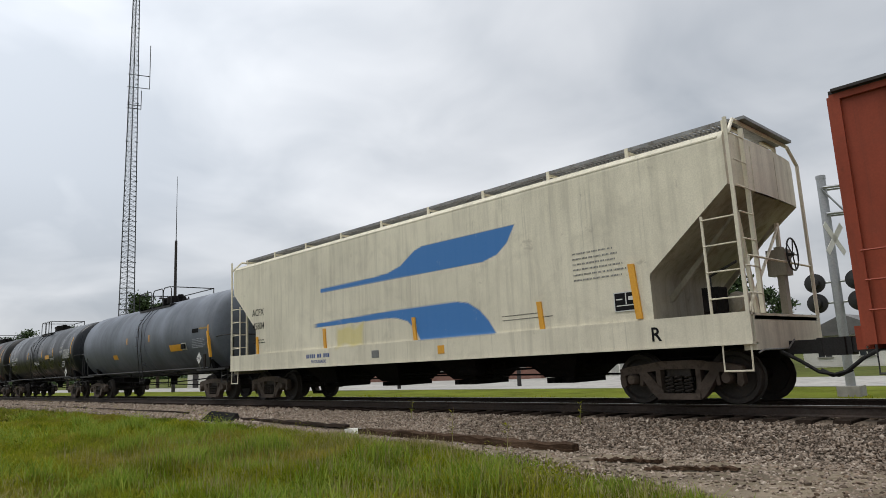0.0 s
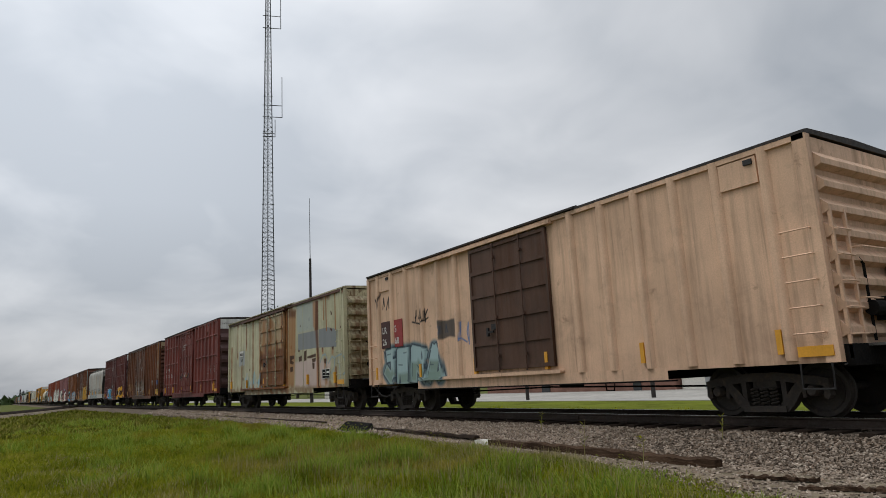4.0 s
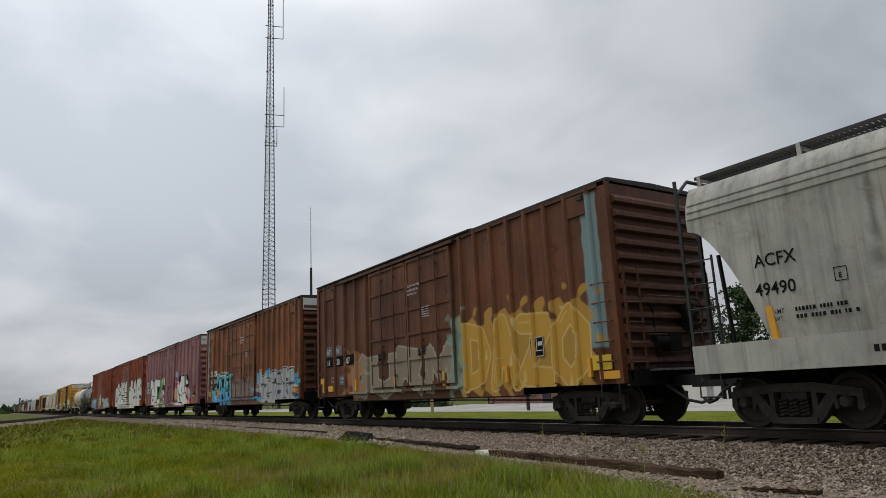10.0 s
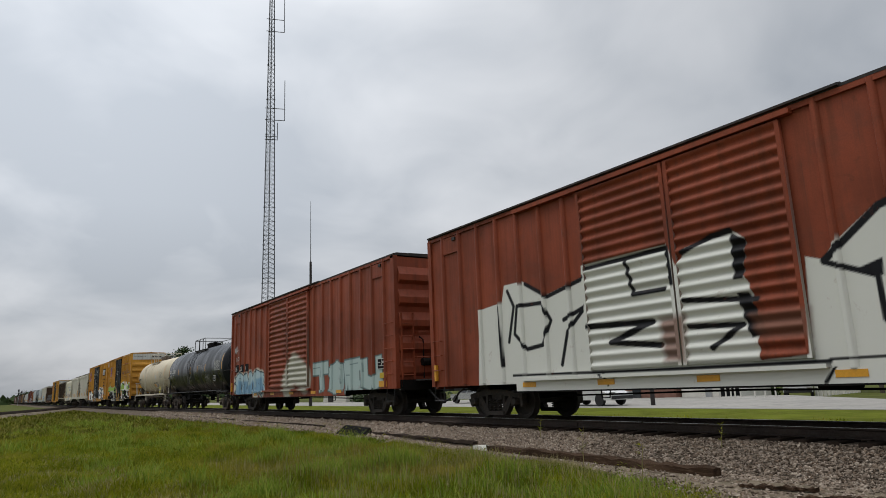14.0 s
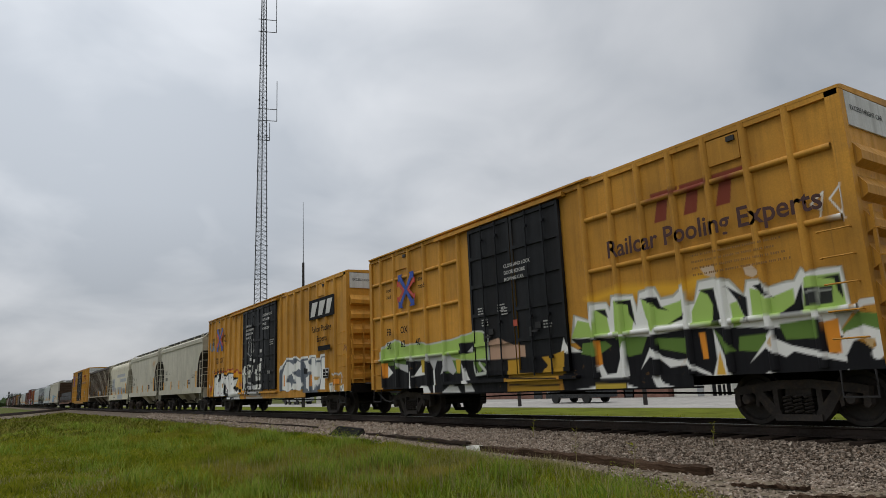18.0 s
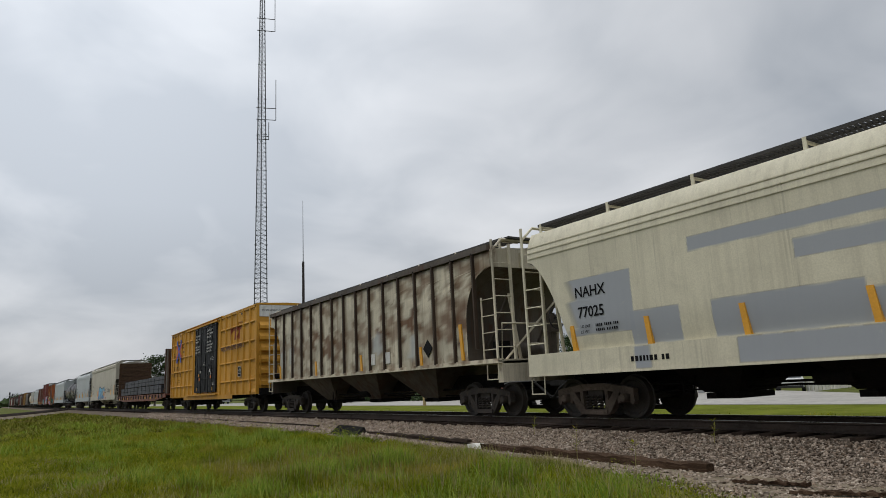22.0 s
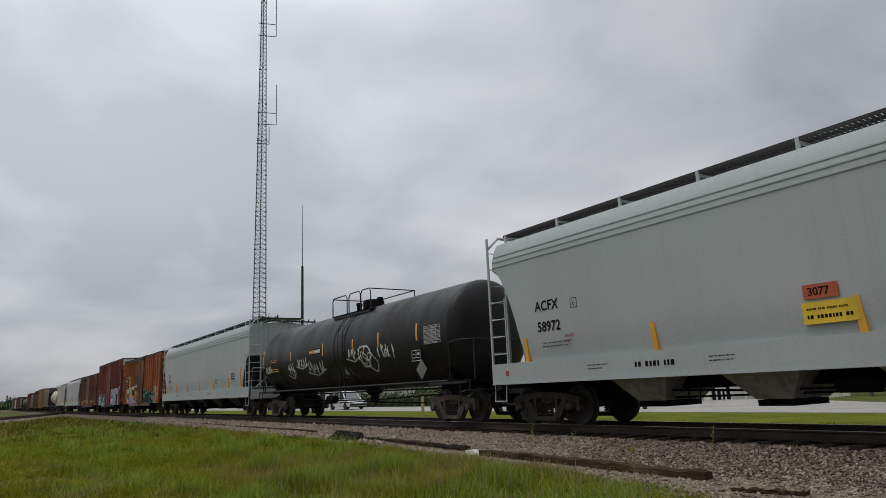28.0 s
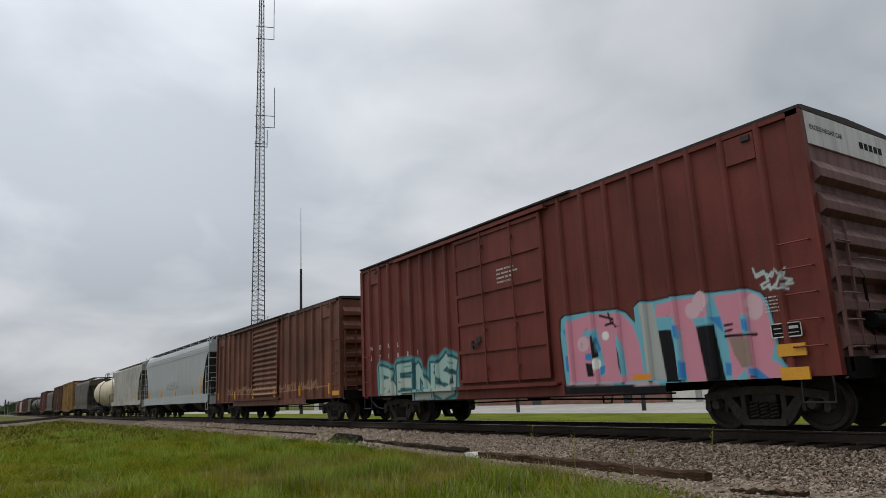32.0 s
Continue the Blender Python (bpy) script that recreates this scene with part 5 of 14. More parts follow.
def make_ground():
    xs = np.unique(np.concatenate([np.linspace(-3500, -200, 12), np.arange(-200, 40, 3.0), np.linspace(40, 1500, 8)]))
    ys = np.unique(np.concatenate([np.linspace(-1500, -60, 8), np.arange(-60, 80, 2.5), np.linspace(80, 3000, 8)]))
    X, Y = np.meshgrid(xs, ys)
    Z = ground_z(X, Y)
    n = len(xs)
    i = (np.arange(len(ys) - 1)[:, None] * n + np.arange(n - 1)[None, :]).ravel()
    me = bulk_mesh("ground", np.stack([X.ravel(), Y.ravel(), Z.ravel()], 1), np.stack([i, i + 1, i + n + 1, i + n], 1), M_SOIL)
    me.shade_smooth()
    thing("ground", "flat green grassy ground beside the railway", "ground", kind="structure", data=me)


make_ground()
bed = Geo()
bed.prism([(-3.2, NEAR_Z - 0.05), (-2.75, NEAR_Z + 0.02), (-1.45, BED_Z - 0.06), (-1.2, BED_Z), (1.75, BED_Z), (2.75, NEAR_Z + 0.02), (3.2, NEAR_Z - 0.05)], "x", -900, 400)
track_bed = thing("track_bed", "grey crushed-stone ballast bed under the main track", "ballast", kind="structure", data=mesh_of("track_bed", bed, M_BALLAST))


def apron_edge(x):
    """Where the spread gravel ends and the grass begins, on the near side."""
    return np.interp(x, [-140, -70, -30, -20, -15, -11, -8, -6.2, -5.3, -4, 0, 10], [-1.9, -2.0, -2.35, -2.6, -2.95, -3.5, -4.05, -4.4, -4.9, -5.4, -6.3, -7.0])


def make_apron():
    xs = np.arange(-120, 11, 0.5)
    rows = []
    for k, f in enumerate((0.0, 0.5, 0.85, 1.0)):
        edge = apron_edge(xs) + 0.12 * np.sin(xs * 2.3) + 0.1 * np.sin(xs * 0.9)
        y = -2.4 + (edge + 2.4) * f
        rows.append(np.stack([xs, y, np.full_like(xs, NEAR_Z + (0.035 if f < 1 else -0.02))], 1))
    n = len(xs)
    i = (np.arange(3)[:, None] * n + np.arange(n - 1)[None, :]).ravel()
    me = bulk_mesh("gravel_apron", np.concatenate(rows), np.stack([i, i + 1, i + n + 1, i + n], 1), M_DIRT)
    thing("gravel_apron", "pale gravel and dirt spread beside the track", "gravel", kind="structure", data=me)


make_apron()


def rail_section(y):
    return [(y - 0.07, -0.172), (y + 0.07, -0.172), (y + 0.07, -0.16), (y + 0.012, -0.14), (y + 0.012, -0.045), (y + 0.036, -0.03), (y + 0.036, -0.004),
            (y - 0.036, -0.004), (y - 0.036, -0.03), (y - 0.012, -0.045), (y - 0.012, -0.14), (y - 0.07, -0.16)]


for ry in (-0.753, 0.753):
    rail = thing("rail", "rusty steel running rail with a polished head", "rail", "rails of the main track", "structure",
                 data=mesh_of("rail", Geo().prism(rail_section(ry), "x", -900, 400), M_RAIL))
    part("rail_head", Geo().box(-900, 400, ry - 0.028, ry + 0.028, -0.004, 0.0), M_RAILTOP, rail, "worn bright rail head")
    if ry < 0:
        for jx in np.arange(-60, 8, 11.9):
            part("joint_bar", Geo().box(jx - 0.3, jx + 0.3, ry - 0.045, ry - 0.013, -0.135, -0.05), M_RAIL, rail)

# the curved track on the near side, in chords
for off in (-0.753, 0.753):
    pts = []
    for x in np.arange(-163, -52, 4.0):
        a = math.atan2(wye(x + 0.5) - wye(x - 0.5), 1.0)
        pts.append((x - off * math.sin(a), wye(x) + off * math.cos(a)))
    g = Geo()
    g.loft([[(x, y - 0.05, -0.17), (x, y + 0.05, -0.17), (x, y + 0.036, 0.0), (x, y - 0.036, 0.0)] for x, y in pts])
    thing("rail", "rusty rail of the track that curves away", "rail", "rails of the curved track", "structure", data=mesh_of("rail", g, M_RAIL))
g = Geo()
g.loft([[(x, wye(x) - 2.1, NEAR_Z - 0.05), (x, wye(x) - 1.4, BED_Z), (x, wye(x) + 1.4, BED_Z), (x, wye(x) + 2.1, NEAR_Z - 0.05)] for x in np.arange(-163, -50, 4.0)])
thing("curved_track_bed", "gravel bed of the track that curves away", "ballast", kind="structure", data=mesh_of("curved_track_bed", g, M_DIRT))


def make_stones():
    rng = np.random.default_rng(5)
    base = np.array([(1, 0, 0), (-1, 0, 0), (0, 1, 0), (0, -1, 0), (0, 0, 1), (0, 0, -1)], float)
    base = np.concatenate([base * 0.95, np.array([(x, y, z) for x in (-1, 1) for y in (-1, 1) for z in (-1, 1)]) * 0.55])
    tri = []
    for ax, sx in ((0, 1), (0, -1), (1, 1), (1, -1), (2, 1), (2, -1)):
        c = {(0, 1): 0, (0, -1): 1, (1, 1): 2, (1, -1): 3, (2, 1): 4, (2, -1): 5}[(ax, sx)]
        q = [6 + a * 4 + b * 2 + d for a in (0, 1) for b in (0, 1) for d in (0, 1) if ((a, b, d)[ax] == 1) == (sx > 0)]
        tri += [(c, q[0], q[1]), (c, q[1], q[3]), (c, q[3], q[2]), (c, q[2], q[0])]
    tri = np.array(tri)

    def scatter(n, x0, x1, y0, y1, size, surf):
        x = rng.uniform(x0, x1, n)
        y = rng.uniform(y0, y1, n)
        keep = y > apron_edge(x) - 0.2 + rng.normal(0, 0.12, n)
        return np.stack([x[keep], y[keep], surf(x[keep], y[keep])], 1), rng.uniform(size[0], size[1], keep.sum())

    def surf(x, y):
        return np.interp(-np.abs(y), [-3.2, -2.75, -1.45, -1.2, 0], [NEAR_Z + 0.02, NEAR_Z + 0.03, BED_Z - 0.05, BED_Z, BED_Z])
    sets = [scatter(16000, -10.5, 3, -3.3, -1.25, (0.018, 0.038), surf), scatter(9000, -34, -18, -3.0, -1.25, (0.035, 0.075), surf),
            scatter(6000, -60, -34, -2.9, -1.25, (0.05, 0.1), surf), scatter(9000, -16, 3, -6.5, -2.9, (0.012, 0.04), surf),
            scatter(5000, -14, 3, -5.0, -2.8, (0.02, 0.045), surf), scatter(18000, -18, 3, -3.3, -1.25, (0.013, 0.03), surf), scatter(10000, -18, -10.5, -3.3, -1.25, (0.02, 0.04), surf), scatter(2500, -20, 3, -0.65, 0.65, (0.03, 0.06), surf), scatter(5000, -40, 4, 1.3, 2.9, (0.03, 0.07), surf)]
    oct_tri = np.array([(0, 2, 4), (2, 1, 4), (1, 3, 4), (3, 0, 4), (2, 0, 5), (1, 2, 5), (3, 1, 5), (0, 3, 5)])
    for chosen, shape, faces, what in ((sets[:1] + sets[4:5], base, tri, "angular grey and brown ballast stones"), (sets[1:4] + sets[5:], base[:6] * 1.05, oct_tri, "small and far crushed stones of the ballast")):
        P = np.concatenate([q[0] for q in chosen])
        R = np.concatenate([q[1] for q in chosen])
        n, k = len(P), len(shape)
        jit = shape[None] * rng.uniform(0.65, 1.25, (n, k, 1)) * rng.uniform(0.6, 1.3, (n, 1, 3))
        a = rng.uniform(0, 2 * math.pi, n)
        ca, sa = np.cos(a)[:, None], np.sin(a)[:, None]
        V = np.stack([jit[..., 0] * ca - jit[..., 1] * sa, jit[..., 0] * sa + jit[..., 1] * ca, jit[..., 2] * 0.8], 2) * R[:, None, None]
        V += P[:, None, :] + np.array([0, 0, 1.0]) * (R * 0.25)[:, None, None]
        F = (faces[None] + (np.arange(n) * k)[:, None, None]).reshape(-1, 3)
        thing("ballast_stones", what, "gravel", kind="stuff", data=bulk_mesh("ballast_stones", V.reshape(-1, 3), F, M_STONES))


make_stones()


M_TUFT = island("tuft_grass_blade", [(0.12, 0.19, 0.018), (0.2, 0.28, 0.03), (0.3, 0.34, 0.06), (0.1, 0.16, 0.02)], 0.7, 0.0, 0.08)
see_through(M_TUFT, 0.45)


def make_grass():
    rng = np.random.default_rng(9)

    def blades(n, x0, x1, y0, y1, h, w, mat, name, label, edge=True, bend=1.25, tufts=0, fringe=0.0):
        x, y = rng.uniform(x0, x1, n), rng.uniform(y0, y1, n)
        if tufts:
            tx, ty, k = rng.uniform(x0, x1, tufts), rng.uniform(y0, y1, tufts), rng.integers(0, tufts, n)
            x, y = tx[k] + rng.normal(0, 0.22, n), ty[k] + rng.normal(0, 0.22, n)
        if edge:
            lim = apron_edge(x) + rng.exponential(0.25, n) * 0.8
            keep = (y < lim) & (np.abs(y - np.where(x > -165, -((x + 165) ** 2) / 500, 0)) > 1.9)
            if fringe:
                keep &= y > apron_edge(x) - fringe * rng.uniform(0, 1, len(x)) ** 2
            x, y = x[keep], y[keep]
        n = len(x)
        clump = 0.75 + 0.5 * np.sin(x * 1.7 + 2 * np.sin(y * 1.3)) * np.sin(y * 2.1 + x * 0.6)
        near = np.clip(0.38 + (apron_edge(x) - y) / 2.2, 0.28, 1.0) if edge else 1.0
        hh = rng.uniform(h[0], h[1], n) * np.clip(clump, 0.45, 1.3) * near
        a = rng.uniform(0, 2 * math.pi, n)
        d = np.stack([np.cos(a), np.sin(a)], 1)
        s = np.stack([-np.sin(a), np.cos(a)], 1) * (rng.uniform(w[0], w[1], n) / 2)[:, None]
        lean = (hh * rng.uniform(0.1, bend, n))[:, None]
        b = np.stack([x, y], 1)
        z0 = ground_z(x, y) - 0.02
        V = np.empty((n, 5, 3))
        V[:, 0, :2], V[:, 1, :2] = b - s, b + s
        V[:, 0, 2] = V[:, 1, 2] = z0
        V[:, 2, :2], V[:, 3, :2] = b - s * 0.8 + d * lean * 0.35, b + s * 0.8 + d * lean * 0.35
        V[:, 2, 2] = V[:, 3, 2] = z0 + hh * 0.62
        V[:, 4, :2] = b + d * lean
        V[:, 4, 2] = z0 + hh
        t = np.array([(0, 1, 3), (0, 3, 2), (2, 3, 4)])
        F = (t[None] + (np.arange(n) * 5)[:, None, None]).reshape(-1, 3)
        thing(name, label, "grass", kind="stuff", data=bulk_mesh(name, V.reshape(-1, 3), F, mat))
    lab = "lush uncut yellow-green grass on the near bank"
    blades(165000, -16, 1, -13.4, -2.6, (0.08, 0.27), (0.012, 0.026), M_GRASS, "grass", lab, bend=1.15)
    blades(85000, -32, -16, -15, -2.4, (0.09, 0.28), (0.018, 0.036), M_GRASS, "grass", lab, bend=1.2)
    blades(40000, -70, -32, -15, -2.2, (0.1, 0.3), (0.038, 0.075), M_GRASS_DIM, "grass", "olive grass farther along the bank, darkened as if less lit", bend=1.5)
    blades(14000, -140, -70, -14, -2.2, (0.12, 0.3), (0.07, 0.15), M_GRASS_DIM, "grass", "olive grass farther along the bank, darkened as if less lit")
    blades(14000, -24, 0, -11, -4, (0.25, 0.52), (0.009, 0.022), M_TUFT, "grass_tufts", "taller darker grass tufts on the near bank", tufts=90, bend=0.9)
    blades(5000, -50, -20, -12, -4, (0.25, 0.5), (0.02, 0.04), M_TUFT, "grass_tufts", "taller darker grass tufts on the near bank", tufts=60, bend=1.0)

    def leaf_clumps(clumps, each, x0, x1, y0, y1, size, spread, tall):
        """Low leafy weeds in uneven clumps among the blades."""
        cx, cy = rng.uniform(x0, x1, clumps), rng.uniform(y0, y1, clumps)
        cs = rng.uniform(0.5, 1.4, clumps) * np.clip(0.8 + 0.7 * np.sin(cx * 0.9 + 1.4 * np.sin(cy * 0.8)), 0.35, 1.5)
        k = rng.integers(0, clumps, clumps * each)
        n = len(k)
        x, y = cx[k] + rng.normal(0, spread, n) * cs[k], cy[k] + rng.normal(0, spread, n) * cs[k]
        keep = (y < apron_edge(x) - 0.15) & (np.abs(y - np.where(x > -165, -((x + 165) ** 2) / 500, 0)) > 1.9)
        x, y, k = x[keep], y[keep], k[keep]
        n = len(x)
        r2 = ((x - cx[k]) ** 2 + (y - cy[k]) ** 2) / (spread * cs[k] + 1e-6) ** 2
        near = np.clip(0.4 + (apron_edge(x) - y) / 2.2, 0.3, 1.0)
        z = ground_z(x, y) + 0.05 + tall * cs[k] * np.exp(-r2 * 0.35) * rng.uniform(0.35, 1.0, n) * near
        P = np.stack([x, y, z], 1)
        u = rng.normal(0, 1, (n, 3)) * np.array([1, 1, 0.55])
        u /= np.linalg.norm(u, axis=1)[:, None]
        w = np.cross(u, rng.normal(0, 0.5, (n, 3)) + np.array([0, 0, 1.0]))
        w /= np.linalg.norm(w, axis=1)[:, None]
        ls = rng.uniform(size[0], size[1], n)[:, None]
        V = np.stack([P - u * ls, P + w * ls * 0.3, P + u * ls, P - w * ls * 0.3], 1)
        thing("leafy_weeds", "small-leaved green weeds growing in clumps through grass", "weeds", kind="stuff", data=bulk_mesh("leafy_weeds", V.reshape(-1, 3), np.arange(n * 4).reshape(n, 4), M_GRASS))

    leaf_clumps(240, 60, -18, -5, -13, -3.6, (0.012, 0.03), 0.15, 0.34)
    leaf_clumps(220, 55, -40, -17, -13, -2.9, (0.025, 0.055), 0.26, 0.42)
    blades(60000, -16, 1, -8.0, -3.0, (0.1, 0.4), (0.005, 0.011), M_DRYGRASS, "dry_grass", "straw-coloured dry grass along the gravel's edge", bend=0.8, fringe=1.3)
    blades(24000, -40, -14, -5.0, -2.3, (0.1, 0.32), (0.008, 0.02), M_DRYGRASS, "dry_grass", "straw-coloured dry grass along the gravel's edge", bend=0.8, fringe=0.9)
    blades(7000, -20, -10, -13.4, -9.5, (0.1, 0.3), (0.006, 0.014), M_DRYGRASS, "dry_grass", "browned dry grass among the green blades", bend=1.0, tufts=45)
    blades(9000, -14, 0, -9, -3.2, (0.25, 0.5), (0.004, 0.008), M_DRYGRASS, "dry_grass", "thin straw-coloured seed stalks in the grass", bend=0.3)
    blades(16000, -45, 2, 2.9, 9.0, (0.08, 0.2), (0.015, 0.04), M_GRASS, "grass", "short grass behind the track", edge=False)


make_grass()

# far side: mown strip, road and paved yard
lawn = Geo()
lawn.box(-300, 60, 2.9, 14.4, NEAR_Z - 0.1, NEAR_Z + 0.06)
thing("verge", "mown bright green grass strip between track and road", "grass", kind="structure", data=mesh_of("verge", lawn, M_LAWN))
road = Geo()
road.box(-420, 90, 14.5, 22.5, NEAR_Z - 0.2, NEAR_Z + 0.075)
thing("road", "pale concrete road parallel to the track", "road", kind="structure", data=mesh_of("road", road, M_CONCRETE))
yard = Geo()
yard.prism([(-58, 22.5), (-14, 22.5), (-25.5, 31.5), (-33.7, 31.5), (-33.7, 28.9), (-58, 28.9)], "z", NEAR_Z - 0.3, NEAR_Z + 0.05)
thing("parking_yard", "pale concrete parking yard before the brick building", "pavement", kind="structure", data=mesh_of("parking_yard", yard, M_CONCRETE))


# ---------------------------------------------------------------- loose things beside the track
def timber(name, label, x0, y0, x1, y1, w, h, z, mat, seed):
    rng = random.Random(seed)
    n = 27
    rings = []
    for i in range(n):
        t = i / (n - 1)
        x, y = x0 + (x1 - x0) * t, y0 + (y1 - y0) * t + rng.uniform(-0.01, 0.01)
        rings.append([(x, y - w / 2 + rng.uniform(-.025, .025), z), (x, y + w / 2 + rng.uniform(-.025, .025), z),
                      (x, y + w / 2 * 0.92, z + h + rng.uniform(-.04, .012)), (x, y - w / 2 * 0.92, z + h * rng.uniform(0.6, 1.0))])
    g = Geo()
    g.loft(rings)
    return thing(name, label, "timber", data=mesh_of(name, g, mat))


timber("timber_baulk", "long rotten brown timber baulk lying in the gravel", -12.75, -2.95, -6.6, -3.3, 0.2, 0.15, NEAR_Z + 0.03, M_TIMBER, 2)
timber("timber_baulk", "old weathered timber half sunk in the grass edge", -20.2, -2.36, -13.7, -2.64, 0.16, 0.08, NEAR_Z + 0.12, M_TIE, 3)
timber("timber_baulk", "dark strip of old timber along the grass edge", -60, -1.95, -24, -2.12, 0.14, 0.08, NEAR_Z + 0.2, M_TIE, 5)
timber("scrap_plank", "short splintered dark plank lying on gravel", -5.75, -4.0, -4.85, -3.75, 0.1, 0.05, NEAR_Z + 0.05, M_TIMBER, 6)
timber("scrap_plank", "crooked piece of driftwood on the gravel", -4.75, -4.35, -3.75, -3.85, 0.09, 0.05, NEAR_Z + 0.05, M_TIMBER, 7)
g = Geo()
g.loft([[(-21.75, -2.85, NEAR_Z - 0.02), (-21.75, -2.4, NEAR_Z), (-21.5, -2.4, NEAR_Z + 0.36), (-21.5, -2.48, NEAR_Z + 0.35)], [(-19.6, -2.8, NEAR_Z - 0.02), (-19.6, -2.35, NEAR_Z), (-19.85, -2.35, NEAR_Z + 0.31), (-19.85, -2.43, NEAR_Z + 0.3)]])
thing("steel_plate", "dark rusty steel plate leaning at the ballast edge", "plate", data=mesh_of("steel_plate", g, M_UNDER))
g = Geo()
g.prism([(-13.45, NEAR_Z), (-13.4, NEAR_Z + 0.14), (-13.1, NEAR_Z + 0.15), (-12.98, NEAR_Z + 0.08), (-12.95, NEAR_Z)], "y", -2.75, -2.5)
thing("limestone_block", "whitish broken stone block at the baulk's end", "stone", at=(0.2, -0.33, 0), data=mesh_of("limestone_block", g, M_WHITEWALL))


def weed(x, y, z, h, seed):
    rng = random.Random(seed)
    w = thing("weed", "thin dry weed stalk growing from the ballast", "weed", "weeds", at=(x, y, z))
    part("stem", Geo().tube([(0, 0, 0), (0.02, 0, h * 0.5), (0.05, 0.02, h)], [0.008, 0.006, 0.003], 5), M_DRYGRASS, w)
    g = Geo()
    for i in range(14):
        t = rng.uniform(0.3, 1.0) * h
        a = rng.uniform(0, 6.28)
        c = Vector((0.03 * t / h, 0, t))
        d = Vector((math.cos(a), math.sin(a), 0.5)) * rng.uniform(0.06, 0.13)
        s = d.cross(Vector((0, 0, 1))).normalized() * 0.012
        g.add([c, c + d * 0.5 + s, c + d, c + d * 0.5 - s], [(0, 1, 2, 3)])
    tagged(part("leaf_spray", g, M_GRASS, w), kind="stuff")


weed(-12.35, -1.75, -0.35, 0.46, 1)
weed(-7.6, -1.7, -0.34, 0.42, 2)
weed(-9.3, -3.4, NEAR_Z, 0.7, 3)
weed(-6.9, -4.6, NEAR_Z, 0.6, 4)


# ---------------------------------------------------------------- masts and signals
def bar(g, a, b, r, n=4):
    g.tube([a, b], r, n)


def lattice_tower(x, y, height, w0, w1):
    t = thing("lattice_tower", "tall slender grey steel lattice radio tower with whip antennas", "tower", at=(x, y, ground_z(np.array([x]), np.array([y]))[0]))
    angs = [radians(a) for a in (100, 220, 340)]

    def node(k, z):
        w = w0 + (w1 - w0) * z / height
        return Vector((math.cos(angs[k]) * w * 0.58, math.sin(angs[k]) * w * 0.58, z))
    for k in range(3):
        part("leg", Geo().tube([node(k, 0), node(k, height)], 0.075, 6), M_TOWER, t)
    zs = list(np.arange(0, height, 0.72))
    for sec in range(0, len(zs) - 1, 8):
        g = Geo()
        for z0, z1 in zip(zs[sec:sec + 8], zs[sec + 1:sec + 9]):
            for k in range(3):
                bar(g, node(k, z0), node((k + 1) % 3, z0), 0.03)
                bar(g, node(k, z0), node((k + 1) % 3, z1), 0.022)
        tagged(part("brace_section", g, M_TOWER, t), kind="stuff")
        for k in range(3):
            p = node(k, zs[sec])
            part("flange", Geo().lathe([(0.0, -0.06), (0.15, -0.06), (0.15, 0.06), (0.0, 0.06)], "z", tuple(p), 8), M_TOWER, t)
    # antenna arms reach to the side
    ux, uy = 0.31, 0.95
    for za, zb, zc, zd, r in ((42.6, 44.5, 42.6, 49.3, 2.1), (57.5, 59.6, 57.5, 67.0, 1.95), (39.4, 39.9, 39.4, 42.2, 1.05)):
        for z in (za, zb):
            part("antenna_arm", Geo().tube([(-ux * 0.8, -uy * 0.8, z), (ux * r, uy * r, z)], 0.06, 5), M_BLACKIRON, t)
        part("antenna", Geo().tube([(ux * r, uy * r, zc), (ux * r, uy * r, zd)], 0.055, 6), M_TOWER, t)


lattice_tower(-94.79, 19.38, 78, 2.1, 0.35)


def pole_with_whip(x, y):
    p = thing("utility_pole", "dark timber utility pole with a crossarm and a tall whip antenna", "pole", at=(x, y, NEAR_Z))
    part("shaft", Geo().tube([(0, 0, 0), (0, 0, 14.75)], [0.17, 0.12], 10), M_POLE, p, smooth=40)
    part("crossarm", Geo().box(-0.06, 0.06, -1.5, 1.5, 8.9, 9.05), M_POLE, p)
    part("whip_antenna", Geo().tube([(0, 0, 14.75), (0, 0, 21.3)], [0.045, 0.02], 6), M_TOWER, p)
    for y2 in (-1.35, -0.7, 0.7, 1.35):
        part("insulator", Geo().lathe([(0.0, 9.05), (0.05, 9.05), (0.07, 9.15), (0.04, 9.25), (0.0, 9.25)], "z", (0, y2, 0), 8), M_BLACKIRON, p)


pole_with_whip(-64.92, 13.85)
for px, py in ((-60.8, 52.4), (-48.5, 58.4), (-26.5, 46.2)):
    p = thing("utility_pole", "distant weathered timber utility pole with crossarms", "pole", "far utility poles", at=(px, py, -1.0))
    part("shaft", Geo().tube([(0, 0, 0), (0, 0, 10.6)], [0.17, 0.12], 8), M_BARK, p)
    for z in (9.3, 10.1):
        part("crossarm", Geo().box(-1.2, 1.2, -0.05, 0.05, z, z + 0.12), M_BARK, p)
    part("transformer", Geo().lathe([(0.0, 8.2), (0.22, 8.2), (0.22, 8.9), (0.0, 8.9)], "z", (0.3, -0.2, 0), 10), M_GALVSTEEL, p)


